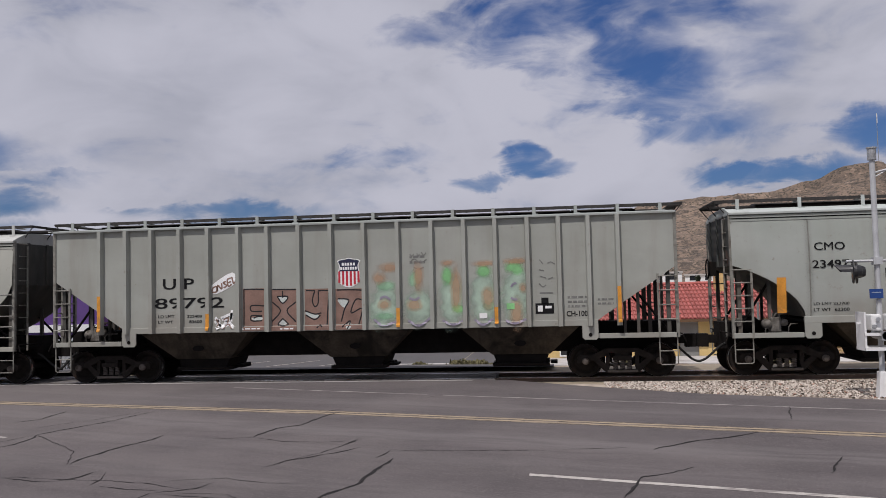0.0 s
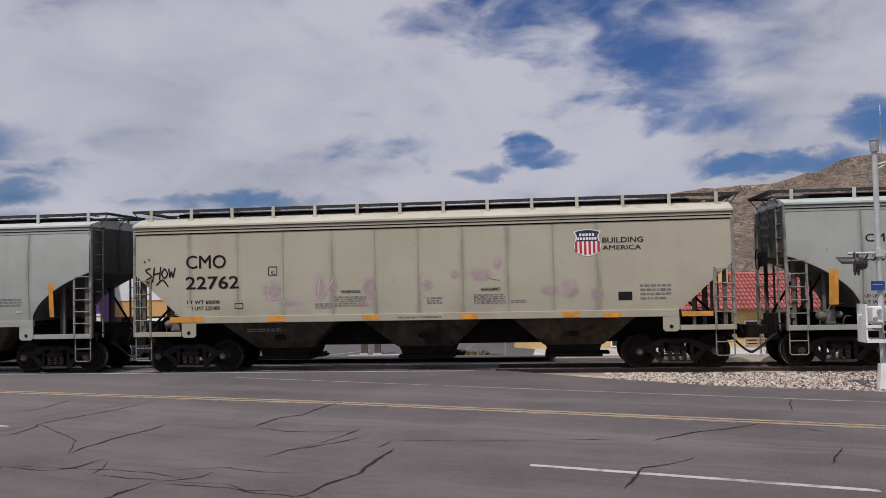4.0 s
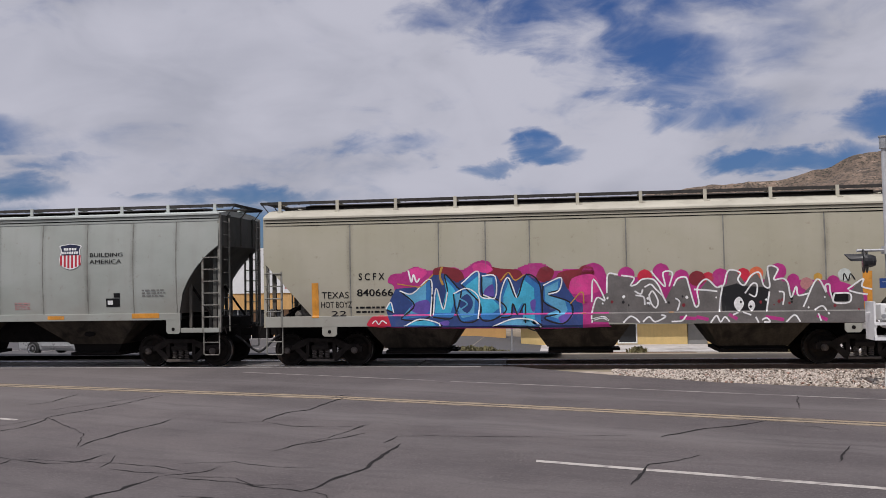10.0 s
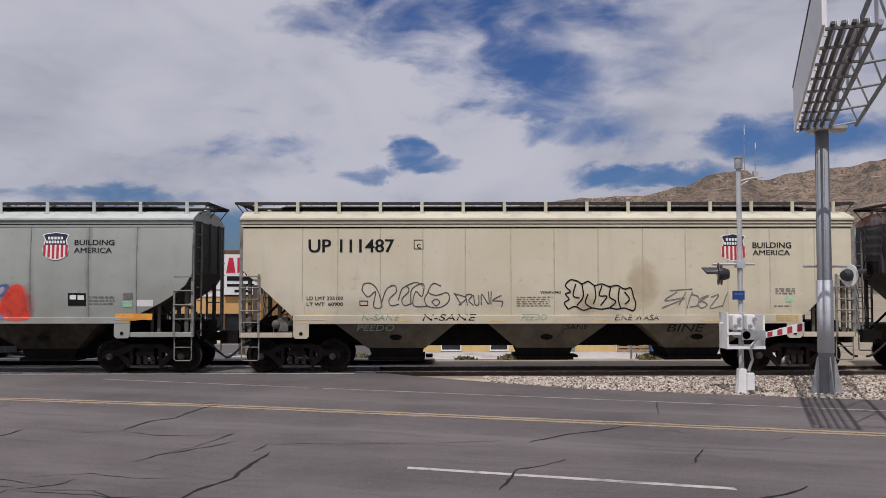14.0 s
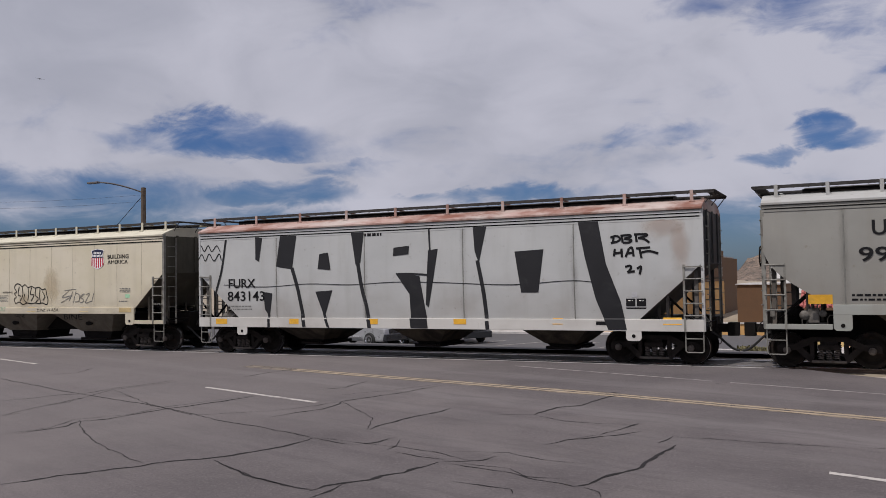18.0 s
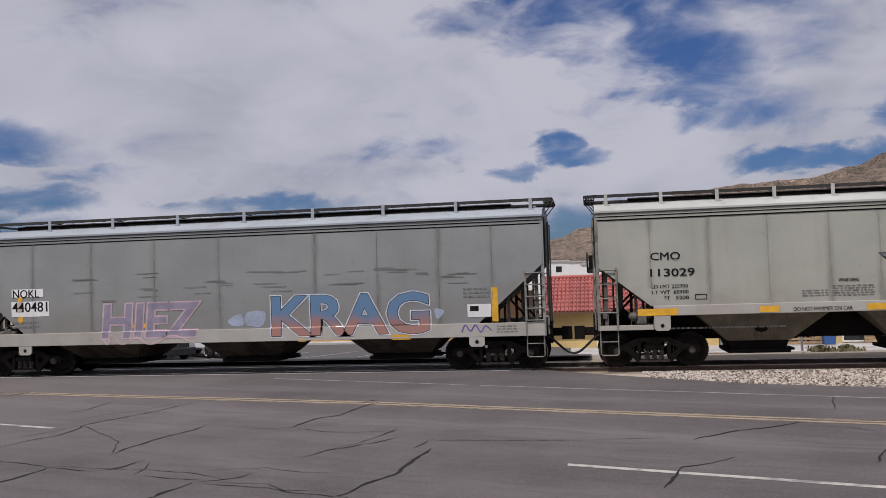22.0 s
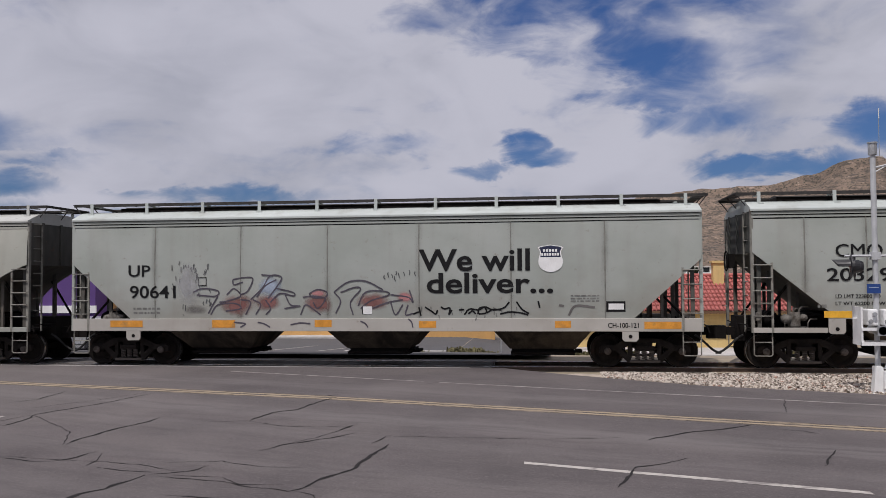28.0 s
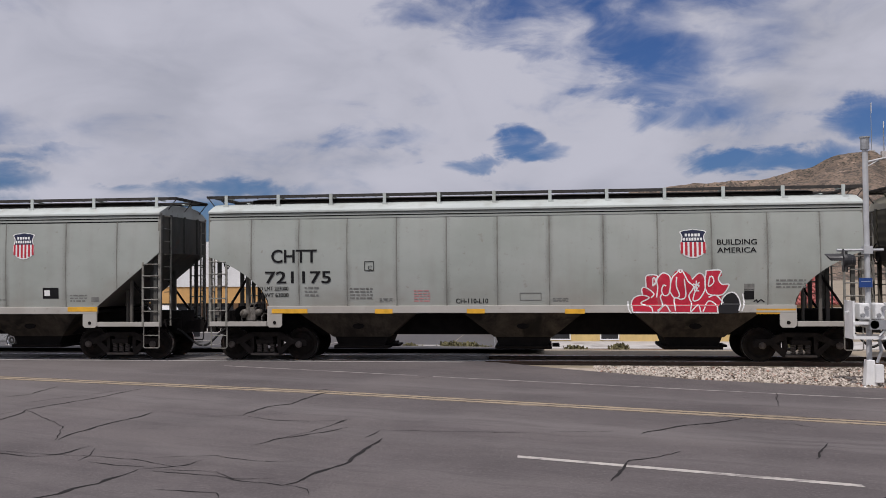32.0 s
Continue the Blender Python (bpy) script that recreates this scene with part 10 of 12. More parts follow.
c.line([(-1.02, 2.26), (-1.19, 2.05), (-1.41, 1.86), (-1.85, 1.82)], 0.060, SP["denim"], 0.030)
c.line([(-1.14, 1.94), (-1.03, 1.82), (-0.92, 1.75)], 0.060, SP["denim"], 0.030)
c.line([(-2.66, 2.59), (-2.39, 2.48), (-1.95, 2.52), (-1.35, 2.55)], 0.060, SP["denim"], 0.030)
c.line([(-3.92, 2.65), (-3.90, 2.53), (-3.89, 2.40)], 0.060, SP["denim"], 0.030)
c.line([(-3.89, 1.77), (-3.44, 1.80), (-2.84, 1.77), (-2.29, 1.81), (-1.85, 1.81)], 0.060, SP["denim"], 0.030)
c.line([(0.75, 2.39), (1.18, 2.46), (1.73, 2.49), (2.08, 2.47), (1.97, 2.37), (1.56, 2.40)], 0.060, SP["denim"], 0.030)
c.line([(0.91, 2.31), (1.07, 1.90), (1.26, 2.09), (1.18, 2.28)], 0.060, SP["denim"], 0.030)
c.line([(1.07, 1.90), (1.23, 1.76), (1.45, 2.11), (1.37, 2.27)], 0.060, SP["denim"], 0.030)
c.line([(1.45, 2.11), (1.47, 1.81), (1.67, 2.27), (1.78, 2.29), (1.80, 1.89), (1.90, 1.80), (2.02, 2.21)], 0.060, SP["denim"], 0.030)
c.line([(1.91, 2.32), (2.37, 2.36), (3.12, 2.43), (3.15, 2.29), (2.85, 2.14)], 0.060, SP["denim"], 0.030)
c.line([(2.01, 1.80), (2.31, 1.85), (2.26, 2.20), (2.47, 1.80), (2.63, 1.93), (2.61, 2.20)], 0.060, SP["denim"], 0.030)
c.line([(2.85, 2.14), (2.71, 2.01), (3.01, 1.92), (3.09, 2.05), (2.79, 1.82), (2.60, 1.74), (3.06, 1.73), (3.38, 1.81)], 0.060, SP["denim"], 0.030)
c.line([(3.17, 2.29), (3.63, 2.42), (3.58, 2.23), (3.33, 2.02), (3.27, 1.81)], 0.060, SP["denim"], 0.030)
c.line([(1.12, 1.76), (1.82, 1.77), (2.52, 1.74), (3.11, 1.71)], 0.060, SP["denim"], 0.030)
c.line([(-4.11, 1.69), (-3.72, 1.58), (-3.39, 1.70), (-3.06, 1.56), (-2.67, 1.69), (-2.35, 1.55), (-2.07, 1.68), (-1.71, 1.60)], 0.090, SP["denim"], 0.028)
c.line([(1.12, 1.67), (1.33, 1.56), (1.55, 1.68), (1.76, 1.55), (2.03, 1.67), (2.30, 1.53), (2.57, 1.65), (2.84, 1.53), (3.05, 1.64), (3.43, 1.58), (3.53, 1.50)], 0.090, SP["denim"], 0.028)

c = Car(114.05, 130.6, CREAM, "cream covered hopper car with pale stains and thin scrawled tags", style="flat", bulge=0.02, corner="straight", cut=1.45, cut_top=2.85, sill=(1.36, 1.59))
c.build(seams=(-6.63, -5.68, -4.53, -3.39, -2.24, -1.01, 0.16, 1.35, 2.56, 3.72, 4.86, 6.01, 7.23), posts=15, gusset=True, tape_mat=OLD_TAPE, chute=CHUTE_LIGHT, tape=((-6.88, 1.46, 0.91, 0.16), (-4.21, 1.45, 0.46, 0.17), (-1.58, 1.44, 0.47, 0.17), (1.23, 1.44, 0.47, 0.17), (4.09, 1.43, 0.46, 0.17), (6.14, 1.42, 0.61, 0.17),))
c.stencil("UP 111487", -6.46, 3.29, 2.29, 0.35)
c.boxed(-3.63, 3.37, 0.26, 0.26)
c.stencil("C", -3.54, 3.40, 0.09, 0.12)
c.stencil("LD LMT 225100", -6.51, 2.01, 0.98, 0.09)
c.stencil("LT WT  60900", -6.51, 1.85, 0.98, 0.09)
c.boxed(-5.09, 1.85, 0.23, 0.14)
c.shield(4.68, 3.03, 0.69, 0.76)
c.stencil("BUILDING", 5.55, 3.40, 1.05, 0.15)
c.stencil("AMERICA", 5.55, 3.21, 1.01, 0.13)
c.stencil("WARNING", -0.22, 2.17, 0.56, 0.07)
c.bars(-0.86, 1.82, 0.91, 0.29, 5)
c.patch(6.43, 1.94, 0.21, 0.14, SP['mint'])
c.bars(6.15, 2.15, 0.53, 0.18, 3)
c.bars(6.11, 1.80, 0.56, 0.07, 1)
c.line([(-5.03, 2.27), (-4.97, 2.44), (-4.76, 2.44), (-4.59, 2.23), (-4.49, 1.83), (-4.71, 1.83), (-4.66, 2.23), (-4.86, 2.09), (-5.03, 2.27)], 0.026, INK_SOFT, 0.030)
c.line([(-4.49, 1.96), (-4.36, 2.30), (-4.15, 2.40), (-4.10, 2.23), (-4.29, 2.03), (-4.25, 1.86), (-4.02, 1.89)], 0.026, INK_SOFT, 0.030)
c.line([(-4.05, 2.00), (-3.95, 2.30), (-3.81, 2.37), (-3.77, 2.23), (-3.95, 2.03), (-3.88, 1.86), (-3.64, 1.93)], 0.026, INK_SOFT, 0.030)
c.line([(-3.71, 1.93), (-3.68, 2.30), (-3.37, 2.44), (-3.41, 2.10), (-3.58, 2.23), (-3.64, 1.86), (-3.27, 1.83)], 0.026, INK_SOFT, 0.030)
c.line([(-3.85, 2.38), (-3.58, 2.48), (-3.39, 2.40)], 0.026, INK_SOFT, 0.030)
c.line([(-2.90, 2.38), (-3.10, 2.45), (-3.24, 2.23), (-3.03, 2.13), (-2.73, 2.20), (-2.68, 1.99), (-2.90, 1.81), (-3.24, 1.83), (-3.34, 2.03), (-3.24, 2.23)], 0.026, INK_SOFT, 0.030)
c.line([(-3.15, 1.96), (-3.03, 2.03), (-2.93, 1.95), (-3.03, 1.85), (-3.15, 1.96)], 0.026, INK_SOFT, 0.030)
c.line([(-2.52, 2.16), (-2.42, 1.99), (-2.35, 1.86)], 0.026, INK_SOFT, 0.030)
c.line([(-2.56, 2.18), (-2.22, 2.06), (-2.42, 1.86)], 0.026, INK_SOFT, 0.030)
c.line([(-2.18, 1.86), (-2.22, 2.13), (-2.05, 2.13), (-2.15, 1.99), (-2.02, 1.86)], 0.026, INK_SOFT, 0.030)
c.line([(-2.02, 2.13), (-1.98, 1.89), (-1.88, 1.89), (-1.88, 2.13)], 0.026, INK_SOFT, 0.030)
c.line([(-1.81, 1.86), (-1.80, 2.16), (-1.61, 1.89), (-1.62, 2.23)], 0.026, INK_SOFT, 0.030)
c.line([(-1.54, 2.23), (-1.55, 2.06), (-1.55, 1.89)], 0.026, INK_SOFT, 0.030)
c.line([(-1.27, 2.13), (-1.51, 1.99), (-1.24, 1.96), (-1.27, 1.81)], 0.026, INK_SOFT, 0.030)
c.line([(0.53, 1.75), (0.43, 1.92), (0.56, 2.02), (0.46, 2.16), (0.60, 2.22), (0.46, 2.39), (0.60, 2.54), (0.80, 2.50), (0.91, 2.43), (1.08, 2.50), (1.25, 2.39), (1.45, 2.43), (1.65, 2.36), (1.86, 2.39), (2.06, 2.29), (2.23, 2.32), (2.30, 2.09), (2.36, 1.88), (2.29, 1.71), (2.06, 1.78), (1.85, 1.75), (1.65, 1.78), (1.41, 1.75), (1.17, 1.78), (0.94, 1.72), (0.73, 1.82), (0.53, 1.75)], 0.036, INK, 0.030)
c.line([(0.74, 2.43), (0.67, 2.12), (0.84, 2.05)], 0.036, INK, 0.030)
c.line([(0.91, 2.43), (0.94, 2.09), (0.77, 1.85)], 0.036, INK, 0.030)
c.line([(1.07, 2.16), (1.00, 1.92), (1.17, 1.78)], 0.036, INK, 0.030)
c.line([(1.25, 2.39), (1.28, 2.09), (1.21, 1.88)], 0.036, INK, 0.030)
c.line([(1.45, 2.39), (1.38, 2.12), (1.58, 2.09), (1.41, 1.85)], 0.036, INK, 0.030)
c.line([(1.69, 2.36), (1.65, 2.09), (1.82, 1.95), (1.65, 1.78)], 0.036, INK, 0.030)
c.line([(1.92, 2.32), (1.89, 2.02), (1.95, 1.78)], 0.036, INK, 0.030)
c.line([(2.06, 2.22), (2.19, 2.02), (2.06, 1.88)], 0.036, INK, 0.030)
c.line([(3.28, 2.25), (3.59, 2.27), (3.90, 2.29)], 0.024, INK_FAINT, 0.030)
c.line([(3.49, 2.22), (3.14, 1.98), (3.69, 2.05), (3.07, 1.78)], 0.024, INK_FAINT, 0.030)
c.line([(3.73, 2.22), (3.62, 2.02), (3.52, 1.85)], 0.024, INK_FAINT, 0.030)
c.line([(3.90, 2.22), (3.82, 2.02), (3.75, 1.78)], 0.024, INK_FAINT, 0.030)
c.line([(3.86, 2.15), (4.06, 2.08), (4.03, 1.85), (3.82, 1.81)], 0.024, INK_FAINT, 0.030)
c.line([(4.30, 2.12), (4.10, 2.01), (4.30, 1.88), (4.13, 1.78), (4.06, 1.91), (4.34, 2.12)], 0.024, INK_FAINT, 0.030)
c.line([(4.40, 2.08), (4.61, 2.12), (4.37, 1.78), (4.71, 1.84)], 0.024, INK_FAINT, 0.030)
c.line([(4.85, 2.18), (4.78, 2.01), (4.71, 1.81)], 0.024, INK_FAINT, 0.030)
c.stencil("N-SANE", -3.40, 1.45, 1.45, 0.17, INK, 0.0, shear=0.2, name="graffiti")
c.stencil("N-SANE", -5.03, 1.46, 1.02, 0.16, SP["green"], 0.0, shear=0.2, name="graffiti")
c.stencil("BINE", 3.20, 1.14, 1.02, 0.21, INK, 0.0, shear=0.2, name="graffiti")
c.stencil("SANE", 0.46, 1.21, 0.61, 0.13, INK, 0.0, shear=0.2, name="graffiti")
c.stencil("PEEDO", -0.74, 1.46, 0.69, 0.16, SP["sage"], 0.0, shear=0.2, name="graffiti")
c.stencil("PEEDO", -5.16, 1.17, 1.01, 0.17, SP["green"], 0.0, shear=0.2, name="graffiti")
c.stencil("EINE WASA", 1.78, 1.45, 1.19, 0.15, INK, 0.0, shear=0.2, name="graffiti")
c.haze(2.54, 2.49, 0.62, 0.95, "ochre_wash")
c.haze(1.04, 1.89, 0.41, 0.41, "ochre_wash")

c = Car(132.29, 149.23, SILVER, "silver-painted covered hopper car with huge black letters and a rusting roof", corner="straight", cut=1.7, cut_top=2.75, bulge=0.03, sill=(0.93, 1.25))
c.build(seams=(-5.2, -1.8, 1.6, 5.0), posts=10, mouldings=3, roof=RUST_ROOF, sill=SILL_CLEAN, chute_form=(1.0, 0.46), tape_mat=YELLOW, tape=((-7.74, 1.03, 0.48, 0.18), (-4.68, 1.05, 0.37, 0.17), (-1.66, 1.06, 0.33, 0.17), (1.27, 1.08, 0.41, 0.16), (4.35, 1.10, 0.29, 0.17), (7.42, 1.11, 0.49, 0.19),))
c.stencil("FURX", -7.19, 2.25, 1.12, 0.30)
c.stencil("843143", -7.24, 1.81, 1.55, 0.32)
c.bars(-7.21, 1.49, 0.99, 0.20, 2)
c.patch(6.44, 1.60, 0.25, 0.21, INK)
c.patch(6.73, 1.60, 0.25, 0.21, INK)
c.patch(6.44, 1.53, 0.54, 0.04, INK)
c.patch(6.60, 1.85, 0.15, 0.13, SP["haze"])
c.bars(6.50, 1.74, 0.12, 0.04, 1, WHITE)
c.bars(6.79, 1.74, 0.12, 0.04, 1, WHITE)
c.area([(-6.07, 3.95), (-5.77, 3.94), (-5.90, 3.12), (-6.05, 3.18)], SP["black"], 0.014, False)
c.area([(-5.04, 3.97), (-4.38, 3.95), (-4.56, 2.84), (-5.20, 2.93)], SP["black"], 0.014, False)
c.area([(-5.72, 2.10), (-5.36, 2.06), (-5.49, 1.26), (-5.69, 1.53)], SP["black"], 0.014, False)
c.area([(-3.48, 3.33), (-3.15, 3.34), (-3.06, 2.79), (-3.56, 2.80)], SP["black"], 0.014, False)
c.area([(-3.66, 2.11), (-3.00, 2.13), (-3.32, 1.26)], SP["black"], 0.014, False)
c.area([(-2.29, 3.96), (-1.81, 3.96), (-1.94, 2.97), (-2.12, 2.93)], SP["black"], 0.014, False)
c.area([(-0.74, 3.45), (-0.20, 3.46), (-0.23, 3.18), (-0.77, 3.17)], SP["black"], 0.014, False)
c.area([(-0.67, 2.61), (0.14, 2.56), (0.37, 1.27), (-0.18, 1.27), (-0.21, 1.99)], SP["black"], 0.014, False)
c.area([(0.45, 3.32), (0.78, 3.34), (0.60, 2.37), (0.44, 1.57), (0.34, 1.66)], SP["black"], 0.014, False)
c.area([(1.93, 3.97), (2.38, 3.97), (2.12, 2.87), (1.99, 3.22)], SP["black"], 0.014, False)
c.area([(3.24, 3.20), (4.12, 3.22), (3.94, 2.00), (3.42, 2.00)], SP["black"], 0.014, False)
c.area([(5.13, 3.98), (5.70, 3.99), (5.91, 2.77), (6.30, 1.72), (6.45, 0.96), (5.94, 0.96), (5.60, 1.80), (5.32, 2.95)], SP["black"], 0.014, False)
c.area([(-0.22, 1.27), (0.37, 1.31), (0.41, 0.95), (-0.18, 0.95)], SP["black"], 0.014, False)
c.area([(3.44, 3.09), (3.93, 3.13), (3.81, 2.79), (3.57, 2.80)], SP["black"], 0.013, False)
c.line([(-4.56, 2.88), (-4.35, 2.22), (-4.19, 1.49), (-4.10, 0.96)], 0.13, SP["black"], 0.02)
c.line([(-5.52, 1.39), (-5.52, 0.91)], 0.1, SP["black"], 0.02)
c.line([(-3.34, 1.39), (-3.16, 0.92)], 0.1, SP["black"], 0.02)
c.line([(-2.05, 3.06), (-1.91, 2.23), (-1.74, 1.58), (-1.64, 0.94)], 0.13, SP["black"], 0.02)
c.line([(0.48, 3.94), (0.51, 3.30)], 0.06, SP["black"], 0.02)
c.line([(-0.67, 2.61), (-0.03, 2.60), (0.56, 2.55)], 0.06, SP["black"], 0.02)
c.line([(2.07, 2.96), (2.25, 2.00), (2.36, 0.93)], 0.12, SP["black"], 0.02)
c.line([(-7.32, 3.90), (-7.49, 2.90), (-7.79, 2.00)], 0.08, SP["black"], 0.02)
c.line([(-7.41, 2.36), (-5.66, 2.27), (-3.94, 2.35), (-2.31, 2.30), (-0.76, 2.36), (0.72, 2.33), (3.10, 2.23), (4.95, 2.32), (6.04, 2.19)], 0.022, SP["black"], 0.02)
c.line([(6.05, 3.48), (6.22, 3.52), (6.32, 3.44), (6.25, 3.37), (6.06, 3.33)], 0.062, INK, 0.02)
c.line([(6.14, 3.50), (6.12, 3.34)], 0.062, INK, 0.02)
c.line([(6.37, 3.51), (6.39, 3.33)], 0.062, INK, 0.02)
c.line([(6.33, 3.52), (6.57, 3.53), (6.60, 3.48), (6.43, 3.44)], 0.062, INK, 0.02)
c.line([(6.43, 3.44), (6.63, 3.39), (6.55, 3.33), (6.39, 3.33)], 0.062, INK, 0.02)
c.line([(6.75, 3.52), (6.77, 3.33)], 0.062, INK, 0.02)
c.line([(6.70, 3.54), (7.00, 3.54), (7.04, 3.50), (6.81, 3.44)], 0.062, INK, 0.02)
c.line([(6.81, 3.44), (6.97, 3.41), (7.11, 3.31)], 0.062, INK, 0.02)
c.line([(6.17, 3.17), (6.14, 2.96)], 0.062, INK, 0.02)
c.line([(6.35, 3.17), (6.36, 2.93)], 0.062, INK, 0.02)
c.line([(6.16, 3.04), (6.36, 3.07)], 0.062, INK, 0.02)
c.line([(6.46, 2.94), (6.56, 3.17)], 0.062, INK, 0.02)
c.line([(6.56, 3.17), (6.64, 3.18), (6.68, 2.95)], 0.062, INK, 0.02)
c.line([(6.50, 3.04), (6.67, 3.05)], 0.062, INK, 0.02)
c.line([(6.84, 3.16), (6.89, 2.90)], 0.062, INK, 0.02)
c.line([(6.75, 3.16), (7.13, 3.18)], 0.062, INK, 0.02)
c.line([(6.86, 3.04), (7.10, 3.08), (7.34, 3.01)], 0.062, INK, 0.02)
c.line([(6.44, 2.67), (6.57, 2.70), (6.60, 2.63), (6.50, 2.52)], 0.062, INK, 0.02)
c.line([(6.50, 2.52), (6.70, 2.55)], 0.062, INK, 0.02)
c.line([(6.76, 2.61), (6.87, 2.67), (6.83, 2.46)], 0.062, INK, 0.02)
c.line([(-8.53, 3.49), (-8.42, 3.74), (-8.26, 3.53), (-8.09, 3.73), (-7.93, 3.52), (-7.72, 3.71), (-7.56, 3.51)], 0.035, INK, 0.03)
c.line([(-8.53, 3.23), (-8.37, 3.43), (-8.21, 3.20), (-8.04, 3.44), (-7.83, 3.19), (-7.61, 3.43), (-7.51, 3.22)], 0.035, INK, 0.03)
c.bars(-1.79, 3.78, 0.62, 0.20, 1, INK)
c.patch(5.60, 1.09, 0.64, 0.10, INK)
c.haze(7.45, 3.75, 0.75, 0.5, "rust")
c.haze(7.9, 3.2, 0.35, 0.9, "rust")

c = Car(150.74, 167.13, GREY_FLAT, "plain dusty grey covered hopper car with a crest", corner="curve", cut=1.6, bulge=0.07, sill=(1.38, 1.63))
c.build(seams=(-6.35, -4.52, -2.69, -0.87, 0.91, 2.77, 4.58, 6.40), posts=14, sill=GREY, tape_mat=YELLOW, tape=((-7.19, 1.65, 0.55, 0.23), (-4.48, 1.66, 0.55, 0.15), (-1.43, 1.64, 0.52, 0.16), (0.91, 1.65, 0.57, 0.15), (3.95, 1.66, 0.52, 0.19), (6.65, 1.72, 0.51, 0.22),))
c.stencil("UP", -5.72, 3.31, 0.60, 0.36)
c.stencil("99568", -6.02, 2.68, 1.72, 0.34)
c.boxed(-3.80, 3.08, 0.27, 0.25)
c.stencil("C", -3.71, 3.12, 0.09, 0.11)
c.bars(-6.21, 1.71, 0.91, 0.22, 2, INK)
c.shield(3.71, 2.92, 0.81, 0.80)
c.stencil("BUILDING", 4.65, 3.37, 0.99, 0.15)
c.stencil("AMERICA", 4.66, 3.18, 0.96, 0.14)
c.patch(3.49, 1.86, 0.26, 0.13, WHITE)
c.patch(5.83, 1.70, 0.20, 0.15, SP['mint'])
c.bars(4.97, 1.72, 0.79, 0.24, 3)
c.bars(-2.70, 1.71, 0.50, 0.16, 3)
c.bars(-0.01, 1.69, 0.40, 0.15, 3)

c = Car(168.51, 185.74, GREY_BLUE, "blue-grey covered hopper car with faded blue graffiti", corner="straight", cut=1.8, cut_top=2.9, bulge=0.05, sill=(0.95, 1.32))
c.build(seams=(2.26, 4.05, 5.78, 7.24) + (-6.5, -4.6, -2.6, -0.6), posts=9, mouldings=3, sill=SILL_WHITE, tape_mat=YELLOW, tape=((1.72, 0.92, 0.22, 0.18), (4.41, 0.92, 0.53, 0.14), (7.21, 1.36, 0.17, 0.92),) + ((-7.0, 1.62, 0.16, 0.85), (-3.4, 1.42, 0.5, 0.12)))
c.patch(-7.19, 2.41, 1.04, 0.24, WHITE)
c.stencil("NOKL", -7.15, 2.39, 0.86, 0.24, lift=0.018)
c.patch(-7.21, 1.83, 1.24, 0.45, WHITE)
c.stencil("440481", -7.18, 1.97, 1.15, 0.29, lift=0.018)
c.bars(-7.20, 1.47, 0.88, 0.26, 2)
c.bars(6.44, 2.01, 0.72, 0.31, 3)
c.patch(6.54, 1.49, 0.65, 0.35, WHITE)
c.patch(6.61, 1.65, 0.24, 0.14, INK, lift=0.018)
c.bubble("KRAG", 1.00, 1.12, 4.44, 1.06, ((0.06, SP["lilac"]), (0.05, SP["white"]), (0.04, SP["black"]), (0.028, FADE),))
c.area([(-0.37, 1.56), (0.01, 1.75), (0.11, 1.44), (-0.21, 1.40)], SP["lilac"], 0.014)
c.area([(0.23, 1.79), (0.76, 1.78), (0.64, 1.38), (0.16, 1.44)], SP["lilac"], 0.014)
c.area([(5.62, 1.75), (5.91, 1.68), (5.71, 1.46)], SP["lilac"], 0.014)
c.bubble("HIEZ", -4.25, 1.17, 2.98, 0.92, ((0.055, SP["blush"]), (0.022, SP["mauve"]),), shear=0.1)
c.line([(-4.25, 1.12), (-4.09, 0.96), (-3.97, 1.22), (-3.63, 0.95), (-3.18, 1.15), (-2.74, 0.94), (-2.06, 1.18), (-1.41, 0.96)], 0.05, SP["faint_pink"], 0.03)
c.line([(-5.13, 2.85), (-4.81, 2.85), (-4.39, 2.85)], 0.016, INK_FAINT, 0.014)
c.line([(-5.23, 2.89), (-4.91, 2.89), (-4.49, 2.88)], 0.016, INK_FAINT, 0.014)
c.line([(-4.28, 2.24), (-3.96, 2.24), (-3.83, 2.24)], 0.016, INK_FAINT, 0.014)
c.line([(-5.15, 2.48), (-4.83, 2.49), (-4.49, 2.49)], 0.016, INK_FAINT, 0.014)
c.line([(-5.21, 2.85), (-4.89, 2.85), (-4.59, 2.85)], 0.016, INK_FAINT, 0.014)
c.line([(-4.27, 2.21), (-3.95, 2.21), (-3.83, 2.22)], 0.016, INK_FAINT, 0.014)
c.line([(-2.96, 2.87), (-2.74, 2.88), (-2.49, 2.88)], 0.016, INK_FAINT, 0.014)
c.line([(-3.11, 2.32), (-2.88, 2.32), (-2.48, 2.32)], 0.016, INK_FAINT, 0.014)
c.line([(-2.89, 2.98), (-2.67, 2.99), (-2.47, 2.99)], 0.016, INK_FAINT, 0.014)
c.line([(-3.07, 2.55), (-2.84, 2.55), (-2.65, 2.56)], 0.016, INK_FAINT, 0.014)
c.line([(-3.21, 2.99), (-2.99, 2.99), (-2.47, 2.99)], 0.016, INK_FAINT, 0.014)
c.line([(-2.92, 2.50), (-2.69, 2.51), (-2.48, 2.51)], 0.016, INK_FAINT, 0.014)
c.line([(-0.61, 2.57), (-0.31, 2.57), (-0.18, 2.57)], 0.016, INK_FAINT, 0.014)
c.line([(-0.68, 2.63), (-0.38, 2.63), (-0.18, 2.63)], 0.016, INK_FAINT, 0.014)
